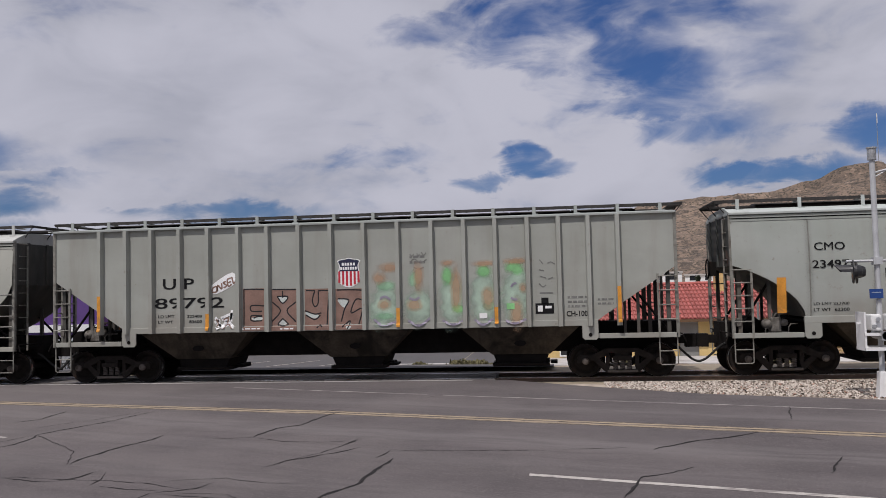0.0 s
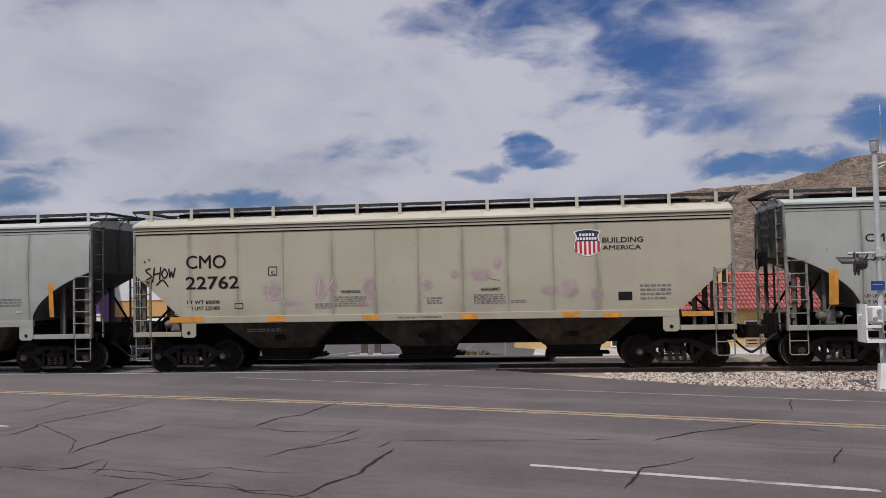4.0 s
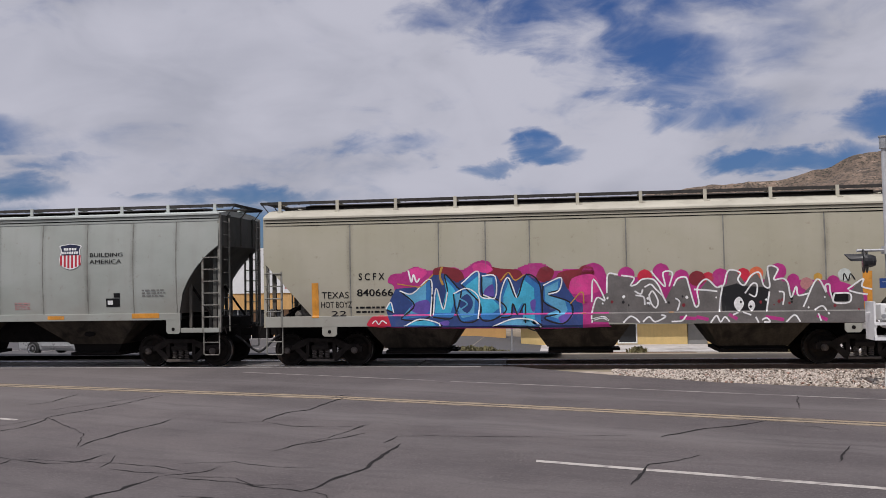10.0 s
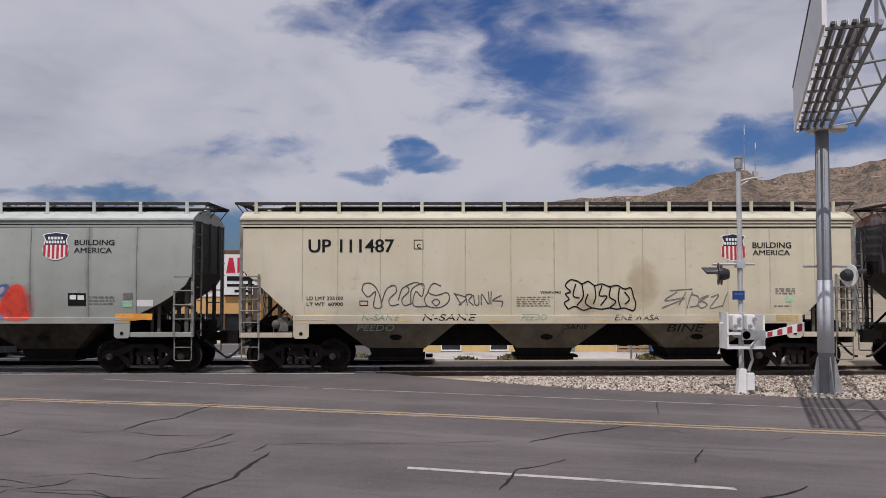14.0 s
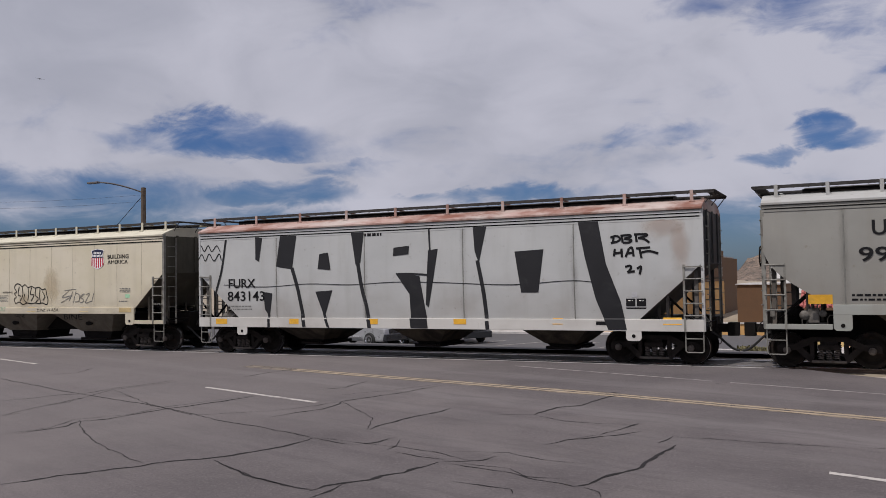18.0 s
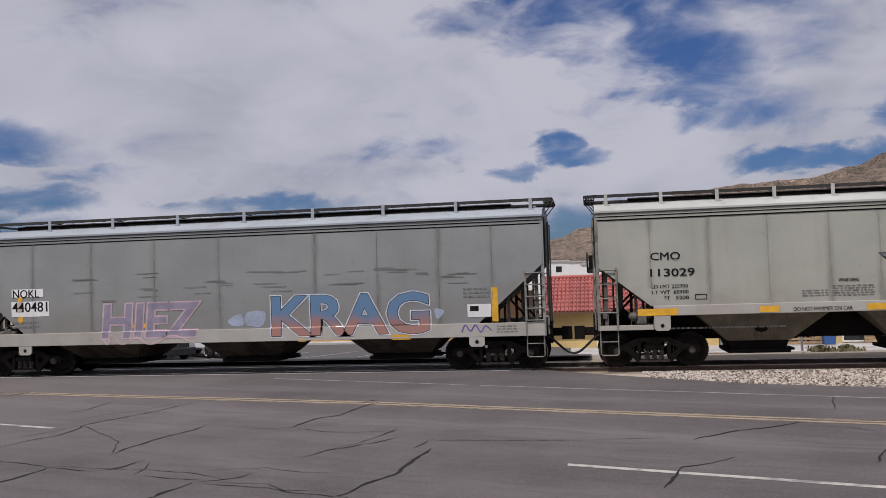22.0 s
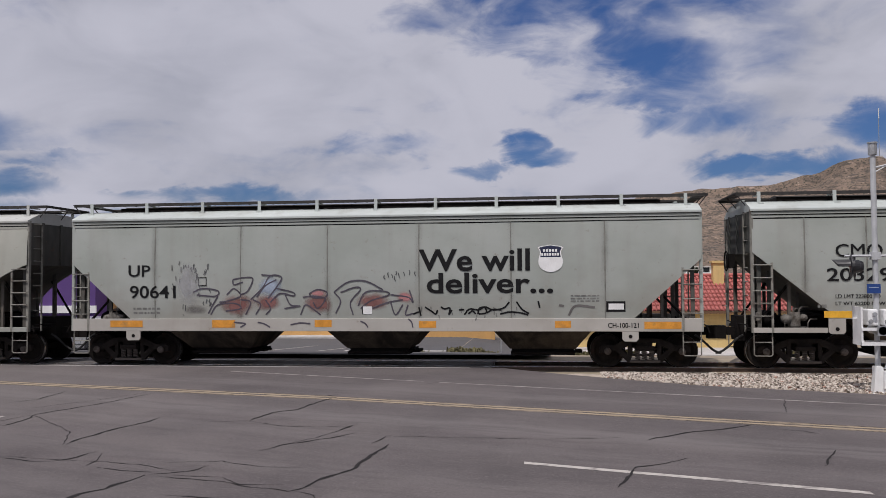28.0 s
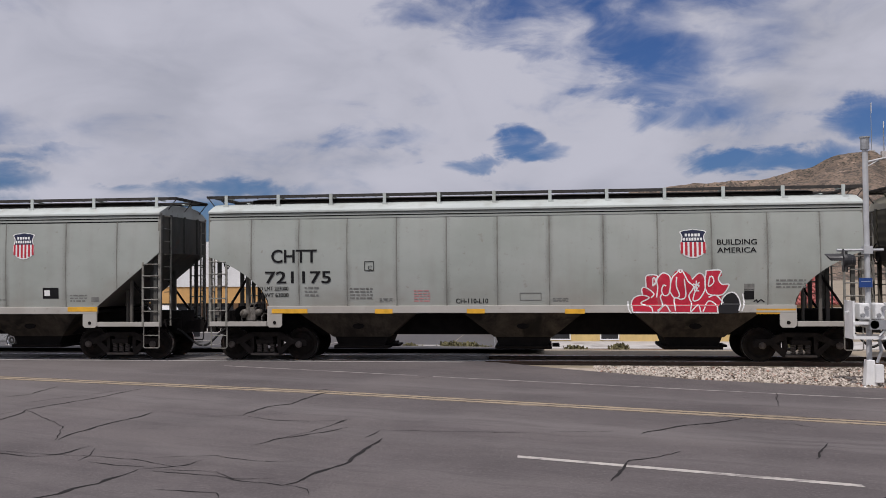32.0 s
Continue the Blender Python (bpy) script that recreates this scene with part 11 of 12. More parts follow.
c.line([(-0.98, 2.71), (-0.67, 2.71), (-0.42, 2.71)], 0.016, INK_FAINT, 0.014)
c.line([(-1.34, 2.37), (-1.03, 2.37), (-0.85, 2.37)], 0.016, INK_FAINT, 0.014)
c.line([(-1.65, 2.55), (-1.34, 2.55), (-1.01, 2.55)], 0.016, INK_FAINT, 0.014)
c.line([(-1.05, 2.68), (-0.75, 2.68), (-0.39, 2.67)], 0.016, INK_FAINT, 0.014)
c.line([(1.62, 2.91), (1.98, 2.91), (1.94, 2.92)], 0.016, INK_FAINT, 0.014)
c.line([(0.44, 2.59), (0.80, 2.59), (1.18, 2.59)], 0.016, INK_FAINT, 0.014)
c.line([(0.67, 2.49), (1.03, 2.49), (1.43, 2.49)], 0.016, INK_FAINT, 0.014)
c.line([(0.96, 2.36), (1.32, 2.36), (1.57, 2.36)], 0.016, INK_FAINT, 0.014)
c.line([(0.24, 2.93), (0.60, 2.93), (1.33, 2.91)], 0.016, INK_FAINT, 0.014)
c.line([(1.06, 2.89), (1.42, 2.89), (1.83, 2.89)], 0.016, INK_FAINT, 0.014)
c.line([(2.53, 2.78), (2.80, 2.78), (2.96, 2.79)], 0.016, INK_FAINT, 0.014)
c.line([(3.06, 2.52), (3.32, 2.53), (3.67, 2.52)], 0.016, INK_FAINT, 0.014)
c.line([(3.09, 2.49), (3.36, 2.49), (3.50, 2.49)], 0.016, INK_FAINT, 0.014)
c.line([(2.64, 2.50), (2.90, 2.50), (3.45, 2.49)], 0.016, INK_FAINT, 0.014)
c.line([(2.76, 2.51), (3.03, 2.51), (3.49, 2.50)], 0.016, INK_FAINT, 0.014)
c.line([(3.19, 2.85), (3.45, 2.85), (3.68, 2.85)], 0.016, INK_FAINT, 0.014)
c.line([(4.46, 2.85), (4.78, 2.85), (5.17, 2.85)], 0.016, INK_FAINT, 0.014)
c.line([(5.12, 2.74), (5.43, 2.74), (5.46, 2.75)], 0.016, INK_FAINT, 0.014)
c.line([(3.94, 2.86), (4.26, 2.86), (4.92, 2.84)], 0.016, INK_FAINT, 0.014)
c.line([(4.35, 2.79), (4.67, 2.79), (4.89, 2.79)], 0.016, INK_FAINT, 0.014)
c.line([(5.14, 2.70), (5.46, 2.70), (5.46, 2.71)], 0.016, INK_FAINT, 0.014)
c.line([(3.96, 2.91), (4.28, 2.91), (4.55, 2.91)], 0.016, INK_FAINT, 0.014)
c.line([(6.25, 2.70), (6.48, 2.70), (6.61, 2.71)], 0.016, INK_FAINT, 0.014)
c.line([(6.09, 2.67), (6.32, 2.68), (6.82, 2.67)], 0.016, INK_FAINT, 0.014)
c.line([(5.76, 2.59), (5.99, 2.59), (6.47, 2.59)], 0.016, INK_FAINT, 0.014)
c.line([(6.01, 2.43), (6.24, 2.43), (6.57, 2.43)], 0.016, INK_FAINT, 0.014)
c.line([(5.87, 2.63), (6.10, 2.63), (6.23, 2.63)], 0.016, INK_FAINT, 0.014)
c.line([(6.03, 2.68), (6.26, 2.68), (6.78, 2.67)], 0.016, INK_FAINT, 0.014)
c.line([(6.37, 1.09), (6.47, 1.28), (6.61, 1.12), (6.75, 1.28), (6.89, 1.09), (7.02, 1.25), (7.19, 1.12)], 0.03, SP["violet"], 0.03)
c.bars(7.33, 1.05, 0.55, 0.22, 3, INK_FAINT)

c = Car(187.18, 203.71, GREY_WARM, "clean pale grey covered hopper car with yellow tape on the sill", style="flat", bulge=0.02, corner="straight", cut=1.45, cut_top=2.75, sill=(1.4, 1.66))
c.build(seams=(-6.89, -5.41, -3.93, -2.44, -1.24, -0.04, 1.16, 2.36, 3.83, 5.26, 6.73), posts=12, gusset=True, sill=SILL_WHITE, chute=CHUTE_LIGHT, tape_mat=YELLOW, tape=((-7.26, 1.41, 1.01, 0.18), (-4.20, 1.43, 0.48, 0.16), (-1.63, 1.43, 0.49, 0.16), (0.94, 1.44, 0.49, 0.15), (3.47, 1.45, 0.49, 0.14), (6.06, 1.44, 0.98, 0.16),))
c.stencil("CMO", -6.88, 2.86, 0.75, 0.20)
c.stencil("113029", -6.90, 2.43, 1.12, 0.20)
c.stencil("LD LMT 225700", -6.88, 2.12, 0.92, 0.09)
c.stencil("LT WT  60300", -6.87, 1.97, 0.92, 0.09)
c.stencil("CU FT   5200", -6.87, 1.82, 0.92, 0.09)
c.boxed(-5.79, 1.80, 0.30, 0.14)
c.stencil("WARNING", -2.27, 2.16, 0.49, 0.08)
c.bars(-2.40, 1.79, 0.98, 0.30, 5)
c.bars(-3.15, 1.80, 0.63, 0.19, 3)
c.stencil("WARNING", 1.53, 2.17, 0.50, 0.07)
c.bars(1.38, 1.81, 0.91, 0.29, 5)
c.bars(2.40, 1.80, 0.64, 0.20, 3)
c.stencil("DO NOT HAMMER ON CAR", -3.38, 1.44, 1.41, 0.10)
c.stencil("VENT CAR WHEN UNLOADING", -0.59, 1.48, 1.07, 0.09, INK_FAINT)
c.stencil("DO NOT HAMMER ON CAR", 1.72, 1.48, 1.44, 0.10)
c.bars(5.74, 1.93, 0.25, 0.11, 2)
c.patch(6.05, 1.93, 0.28, 0.12, WHITE)
c.boxed(6.99, 2.07, 0.45, 0.42, INK_FAINT, 0.03)
c.bars(-6.73, 1.02, 3.32, 0.10, 1, INK_FAINT)
c.bars(-0.38, 1.00, 1.48, 0.11, 1, INK_FAINT)

c = Car(205.14, 222.93, GREY_WARM, "grey covered hopper car with scrapes and a crest", corner="arch", cut=1.75, sill=(1.35, 1.54))
c.build(seams=(-7.53, -6.22, -4.86, -3.48, -2.07, -0.65, 0.72, 2.11, 3.48, 4.89, 6.26, 7.57), posts=12, sill=GREY, tape_mat=ORANGE, tape=((-7.01, 1.34, 1.03, 0.12), (-4.17, 1.35, 0.52, 0.12), (-1.58, 1.36, 0.47, 0.12), (1.07, 1.35, 0.49, 0.13), (3.67, 1.36, 0.46, 0.13), (6.11, 1.35, 0.93, 0.14),))
c.stencil("CMO", -7.14, 2.80, 1.15, 0.31)
c.stencil("21715", -7.30, 2.19, 1.54, 0.32)
c.stencil("LD LMT  223300", -7.32, 1.97, 0.87, 0.11)
c.stencil("LT WT   62700", -7.32, 1.81, 0.87, 0.09)
c.boxed(-4.36, 2.50, 0.28, 0.26)
c.stencil("C", -4.26, 2.53, 0.10, 0.11)
c.stencil("CH-110-L08", -1.83, 1.64, 0.88, 0.10)
c.shield(4.05, 2.83, 0.72, 0.75)
c.stencil("BUILDING", 4.99, 3.17, 1.00, 0.12)
c.stencil("AMERICA", 4.99, 2.94, 0.97, 0.12)
c.patch(5.41, 1.68, 0.48, 0.32, INK)
c.patch(5.46, 1.82, 0.16, 0.12, WHITE, lift=0.016)
c.patch(5.67, 2.01, 0.16, 0.10, INK)
c.bars(6.57, 1.98, 0.77, 0.26, 3)
c.patch(7.18, 1.70, 0.20, 0.15, WHITE)
c.bars(-0.17, 1.67, 0.28, 0.09, 2)
c.bars(-3.04, 1.67, 0.40, 0.23, 4, SP['rose'])
c.bars(2.54, 1.68, 0.45, 0.24, 4, SP['rose'])
c.bars(0.75, 1.64, 0.35, 0.09, 2)
c.patch(2.58, 2.82, 0.21, 0.07, INK_FAINT)
c.patch(-8.41, 3.38, 0.68, 0.04, INK_FAINT)
c.patch(2.78, 2.82, 0.52, 0.02, INK_FAINT)

c = Car(224.34, 241.86, GREY, "grey-green covered hopper car lettered with a slogan over smeared graffiti", corner="straight", cut=1.75, bulge=0.06, sill=(1.02, 1.37))
c.build(seams=(-6.28, -3.76, -1.27, 1.29, 3.79, 6.28), posts=11, sill=SILL_WHITE, tape_mat=ORANGE, tape=((-7.61, 1.13, 0.97, 0.19), (-4.59, 1.12, 0.68, 0.21), (-1.63, 1.14, 0.48, 0.19), (1.28, 1.12, 0.47, 0.18), (4.95, 1.12, 0.42, 0.18), (7.28, 1.09, 0.95, 0.19),))
c.stencil("UP", -7.06, 2.56, 0.64, 0.32)
c.stencil("90641", -7.02, 1.95, 1.35, 0.35)
c.stencil("We will", 1.31, 2.66, 2.97, 0.57, fat=0.02)
c.stencil("deliver...", 1.52, 2.06, 3.37, 0.53, fat=0.02)
c.shield(4.51, 2.60, 0.68, 0.74, True)
c.bars(-6.93, 1.49, 0.84, 0.24, 2)
c.boxed(-5.00, 2.29, 0.25, 0.25)
c.stencil("CH-100-121", 6.34, 1.12, 0.79, 0.13)
c.patch(6.30, 1.54, 0.50, 0.28, INK)
c.patch(6.36, 1.60, 0.40, 0.16, WHITE, lift=0.016)
c.bars(5.37, 1.80, 0.75, 0.22, 3)
c.boxed(-0.30, 1.49, 0.27, 0.20)
c.line([(5.31, 1.44), (5.50, 1.70), (6.00, 1.66)], 0.06, SP["ash"], 0.016)
c.line([(5.06, 1.72), (5.19, 1.70)], 0.06, SP["ash"], 0.016)
c.line([(2.52, 1.47), (2.66, 1.62), (2.91, 1.60), (3.08, 1.68), (3.30, 1.60), (3.58, 1.65), (3.74, 1.81)], 0.045, INK, 0.033)
c.line([(2.88, 1.49), (2.94, 1.65), (3.08, 1.66), (3.11, 1.52), (2.91, 1.49)], 0.045, INK, 0.033)
c.line([(3.13, 1.52), (3.30, 1.61), (3.52, 1.60)], 0.045, INK, 0.033)
c.line([(3.49, 1.49), (3.74, 1.54), (4.02, 1.52), (4.24, 1.46)], 0.045, INK, 0.033)
c.line([(3.93, 1.82), (4.07, 1.62), (4.26, 1.50)], 0.045, INK, 0.033)
c.line([(4.51, 1.83), (4.55, 1.65)], 0.045, INK, 0.033)
c.line([(1.45, 1.68), (1.62, 1.57), (1.74, 1.49), (1.79, 1.60)], 0.045, INK, 0.033)
c.line([(1.88, 1.68), (1.99, 1.63), (2.13, 1.65), (2.10, 1.47), (2.18, 1.60)], 0.045, INK, 0.033)
c.line([(2.38, 1.60), (2.52, 1.61)], 0.045, INK, 0.033)
c.line([(1.12, 1.49), (1.28, 1.55)], 0.045, INK, 0.033)
c.line([(1.28, 1.68), (1.33, 1.44)], 0.045, INK, 0.033)
c.line([(2.63, 1.49), (2.74, 1.57), (2.83, 1.49)], 0.045, INK, 0.033)
c.patch(-0.27, 1.49, 0.25, 0.21, WHITE, lift=0.036)
c.line([(-5.22, 2.44), (-5.25, 2.30)], 0.03, INK_FAINT, 0.014)
c.line([(-5.78, 2.24), (-5.75, 2.19)], 0.03, INK_FAINT, 0.014)
c.line([(-5.50, 2.83), (-5.50, 2.69)], 0.03, INK_FAINT, 0.014)
c.line([(-5.66, 2.56), (-5.65, 2.44)], 0.03, INK_FAINT, 0.014)
c.line([(-5.28, 2.87), (-5.29, 2.80)], 0.03, INK_FAINT, 0.014)
c.line([(-5.44, 1.78), (-5.46, 1.64)], 0.03, INK_FAINT, 0.014)
c.line([(-4.72, 2.91), (-4.73, 2.81)], 0.03, INK_FAINT, 0.014)
c.line([(-5.76, 2.36), (-5.73, 2.30)], 0.03, INK_FAINT, 0.014)
c.line([(-5.54, 2.99), (-5.57, 2.89)], 0.03, INK_FAINT, 0.014)
c.line([(-5.77, 2.88), (-5.77, 2.73)], 0.03, INK_FAINT, 0.014)
c.line([(-5.28, 2.40), (-5.27, 2.34)], 0.03, INK_FAINT, 0.014)
c.line([(-5.72, 2.16), (-5.71, 2.10)], 0.03, INK_FAINT, 0.014)
c.line([(-5.46, 1.50), (-5.42, 1.44)], 0.03, INK_FAINT, 0.014)
c.line([(1.82, 1.46), (1.85, 1.35)], 0.03, INK_FAINT, 0.014)
c.line([(1.35, 1.69), (1.34, 1.60)], 0.03, INK_FAINT, 0.014)
c.line([(3.08, 1.45), (3.07, 1.39)], 0.03, INK_FAINT, 0.014)
c.line([(2.94, 1.67), (2.92, 1.56)], 0.03, INK_FAINT, 0.014)
c.line([(3.32, 1.68), (3.32, 1.57)], 0.03, INK_FAINT, 0.014)
c.line([(3.52, 1.60), (3.54, 1.54)], 0.03, INK_FAINT, 0.014)
c.line([(3.38, 1.50), (3.40, 1.41)], 0.03, INK_FAINT, 0.014)
c.line([(1.61, 1.69), (1.61, 1.63)], 0.03, INK_FAINT, 0.014)
c.line([(3.14, 1.68), (3.15, 1.61)], 0.03, INK_FAINT, 0.014)
c.line([(1.36, 1.66), (1.35, 1.56)], 0.03, INK_FAINT, 0.014)
c.line([(2.44, 1.66), (2.44, 1.52)], 0.03, INK_FAINT, 0.014)
c.line([(2.86, 1.46), (2.83, 1.31)], 0.03, INK_FAINT, 0.014)
c.line([(3.87, 1.56), (3.87, 1.46)], 0.03, INK_FAINT, 0.014)
c.line([(3.93, 1.68), (3.94, 1.58)], 0.03, INK_FAINT, 0.014)
c.line([(2.19, 1.52), (2.20, 1.46)], 0.03, INK_FAINT, 0.014)
c.line([(3.33, 1.58), (3.33, 1.47)], 0.03, INK_FAINT, 0.014)
c.haze(-3.84, 1.75, 0.62, 0.35, "wine")
c.haze(-2.97, 1.83, 0.43, 0.30, "wine")
c.haze(-1.54, 1.78, 0.50, 0.34, "wine")
c.haze(-1.54, 2.06, 0.30, 0.12, "rose")
c.haze(0.01, 1.85, 0.59, 0.29, "wine")
c.haze(0.91, 1.95, 0.28, 0.19, "rose")
c.haze(-2.90, 2.24, 0.44, 0.38, "ice")
c.haze(-5.30, 2.33, 0.44, 0.78, "haze")
c.haze(-5.08, 1.62, 0.44, 0.17, "ash")
c.line([(-5.15, 2.11), (-4.86, 2.22), (-4.42, 2.15), (-4.49, 2.00), (-5.04, 2.04)], 0.038, SP["mauve_ink"], 0.030)
c.line([(-4.42, 2.00), (-4.57, 1.76), (-4.71, 1.51)], 0.038, SP["mauve_ink"], 0.030)
c.line([(-3.98, 2.46), (-3.69, 2.51), (-3.40, 2.49), (-3.55, 2.14), (-3.76, 2.04)], 0.038, SP["mauve_ink"], 0.030)
c.line([(-3.98, 2.46), (-3.95, 2.32), (-3.69, 2.39)], 0.038, SP["mauve_ink"], 0.030)
c.line([(-4.16, 2.04), (-3.95, 2.21), (-3.76, 2.00), (-4.16, 1.86), (-4.38, 1.83)], 0.038, SP["mauve_ink"], 0.030)
c.line([(-4.64, 1.48), (-4.42, 1.76), (-3.91, 1.79), (-3.76, 1.65), (-4.20, 1.58)], 0.038, SP["mauve_ink"], 0.030)
c.line([(-3.47, 1.90), (-3.11, 2.24), (-2.90, 2.56), (-2.57, 2.52), (-2.72, 2.24), (-2.97, 1.93)], 0.038, SP["mauve_ink"], 0.030)
c.line([(-3.15, 2.59), (-3.00, 2.58), (-2.82, 2.56)], 0.038, SP["mauve_ink"], 0.030)
c.line([(-3.29, 1.97), (-3.04, 2.28), (-2.72, 2.45)], 0.038, SP["mauve_ink"], 0.030)
c.line([(-3.76, 1.90), (-3.47, 1.83), (-3.62, 1.48)], 0.038, SP["mauve_ink"], 0.030)
c.line([(-3.40, 1.90), (-3.18, 1.76), (-3.33, 1.48)], 0.038, SP["mauve_ink"], 0.030)
c.line([(-3.04, 1.89), (-2.90, 1.65), (-3.04, 1.48)], 0.038, SP["mauve_ink"], 0.030)
c.line([(-2.72, 2.21), (-2.25, 2.10), (-2.24, 2.00), (-2.61, 2.07), (-2.90, 1.82)], 0.038, SP["mauve_ink"], 0.030)
c.line([(-2.47, 2.03), (-2.32, 1.75), (-2.04, 1.72), (-2.50, 1.65)], 0.038, SP["mauve_ink"], 0.030)
c.line([(-1.97, 1.96), (-1.68, 1.99), (-1.33, 1.92), (-1.54, 1.65), (-1.68, 1.82)], 0.038, SP["mauve_ink"], 0.030)
c.line([(-1.79, 2.06), (-1.54, 2.17), (-1.29, 2.10), (-1.33, 1.96), (-1.68, 1.95), (-1.79, 2.06)], 0.038, SP["mauve_ink"], 0.030)
c.line([(-2.04, 1.47), (-1.89, 1.75), (-1.61, 1.58), (-1.47, 1.47)], 0.038, SP["mauve_ink"], 0.030)
c.line([(-1.08, 2.10), (-0.69, 2.37), (-0.20, 2.40), (0.29, 2.16)], 0.038, SP["mauve_ink"], 0.030)
c.line([(-1.08, 2.10), (-0.90, 1.85), (-1.04, 1.51)], 0.038, SP["mauve_ink"], 0.030)
c.line([(-0.90, 2.09), (-0.48, 2.23), (-0.34, 2.16), (-0.62, 1.82), (-0.55, 1.47)], 0.038, SP["mauve_ink"], 0.030)
c.line([(-0.41, 1.71), (-0.20, 2.09), (0.29, 2.12), (0.46, 2.02), (-0.06, 1.85), (-0.34, 1.64)], 0.038, SP["mauve_ink"], 0.030)
c.line([(-0.03, 1.64), (0.43, 1.81), (0.84, 1.88)], 0.038, SP["mauve_ink"], 0.030)
c.line([(0.50, 2.02), (0.98, 1.95), (1.12, 1.81), (1.02, 2.15)], 0.038, SP["mauve_ink"], 0.030)
c.line([(0.50, 1.81), (0.63, 1.47), (0.84, 1.75)], 0.038, SP["mauve_ink"], 0.030)
c.line([(0.98, 1.74), (0.91, 1.47), (1.12, 1.51)], 0.038, SP["mauve_ink"], 0.030)
c.line([(-3.94, 1.27), (-3.62, 1.23), (-3.76, 1.13)], 0.038, SP["mauve_ink"], 0.030)
c.line([(-3.26, 1.27), (-3.08, 1.23), (-2.90, 1.13)], 0.038, SP["mauve_ink"], 0.030)
c.line([(-2.32, 1.20), (-2.04, 1.25), (-1.75, 1.23)], 0.038, SP["mauve_ink"], 0.030)
c.line([(-0.34, 1.30), (-0.20, 1.23), (-0.13, 1.13)], 0.038, SP["mauve_ink"], 0.030)
c.line([(0.98, 1.37), (1.08, 1.27), (1.11, 1.13)], 0.038, SP["mauve_ink"], 0.030)
c.line([(-5.36, 2.89), (-5.36, 2.83), (-5.33, 2.79)], 0.025, INK_SOFT, 0.020)
c.line([(-5.19, 2.82), (-5.21, 2.77), (-5.17, 2.68)], 0.025, INK_SOFT, 0.020)
c.line([(-5.53, 2.48), (-5.54, 2.43), (-5.55, 2.35)], 0.025, INK_SOFT, 0.020)
c.line([(-4.65, 1.93), (-4.67, 1.86), (-4.62, 1.76)], 0.025, INK_SOFT, 0.020)
c.line([(-4.81, 2.72), (-4.80, 2.64), (-4.84, 2.61)], 0.025, INK_SOFT, 0.020)
c.line([(-5.04, 2.65), (-5.02, 2.58), (-5.05, 2.48)], 0.025, INK_SOFT, 0.020)
c.line([(-5.42, 2.89), (-5.42, 2.81), (-5.44, 2.78)], 0.025, INK_SOFT, 0.020)
c.line([(-5.37, 1.75), (-5.38, 1.71), (-5.38, 1.59)], 0.025, INK_SOFT, 0.020)
c.line([(-4.74, 1.92), (-4.75, 1.88), (-4.77, 1.81)], 0.025, INK_SOFT, 0.020)
c.line([(-4.77, 2.76), (-4.76, 2.71), (-4.79, 2.66)], 0.025, INK_SOFT, 0.020)
c.line([(-5.28, 2.17), (-5.26, 2.11), (-5.30, 2.07)], 0.025, INK_SOFT, 0.020)
c.line([(-4.84, 1.85), (-4.86, 1.81), (-4.83, 1.74)], 0.025, INK_SOFT, 0.020)
c.line([(-4.69, 2.91), (-4.71, 2.85), (-4.71, 2.74)], 0.025, INK_SOFT, 0.020)
c.line([(-4.97, 2.11), (-4.99, 2.04), (-4.95, 1.98)], 0.025, INK_SOFT, 0.020)
c.line([(-5.08, 2.79), (-5.06, 2.73), (-5.10, 2.66)], 0.025, INK_SOFT, 0.020)
c.line([(-5.11, 2.91), (-5.13, 2.85), (-5.13, 2.75)], 0.025, INK_SOFT, 0.020)
c.line([(-4.63, 1.84), (-4.62, 1.78), (-4.67, 1.72)], 0.025, INK_SOFT, 0.020)
c.line([(-5.03, 2.62), (-5.04, 2.57), (-5.05, 2.46)], 0.025, INK_SOFT, 0.020)
c.line([(-4.66, 2.24), (-4.68, 2.20), (-4.63, 2.10)], 0.025, INK_SOFT, 0.020)
c.line([(-4.69, 1.86), (-4.66, 1.81), (-4.66, 1.72)], 0.025, INK_SOFT, 0.020)
c.line([(-5.07, 2.46), (-5.06, 2.39), (-5.07, 2.36)], 0.025, INK_SOFT, 0.020)
c.line([(-4.98, 2.44), (-4.99, 2.36), (-4.95, 2.27)], 0.025, INK_SOFT, 0.020)
c.line([(0.44, 2.63), (0.43, 2.57), (0.46, 2.49)], 0.025, INK_SOFT, 0.020)
c.line([(1.02, 2.69), (1.04, 2.63), (1.03, 2.55)], 0.025, INK_SOFT, 0.020)
c.line([(0.33, 2.56), (0.32, 2.48), (0.36, 2.46)], 0.025, INK_SOFT, 0.020)
c.line([(0.54, 2.58), (0.56, 2.50), (0.56, 2.48)], 0.025, INK_SOFT, 0.020)
c.line([(0.72, 2.62), (0.73, 2.58), (0.75, 2.48)], 0.025, INK_SOFT, 0.020)
c.line([(1.19, 2.65), (1.17, 2.61), (1.20, 2.52)], 0.025, INK_SOFT, 0.020)
c.line([(0.66, 2.66), (0.67, 2.58), (0.64, 2.56)], 0.025, INK_SOFT, 0.020)
c.line([(0.86, 2.64), (0.88, 2.60), (0.89, 2.53)], 0.025, INK_SOFT, 0.020)
c.line([(0.61, 2.53), (0.62, 2.45), (0.64, 2.39)], 0.025, INK_SOFT, 0.020)

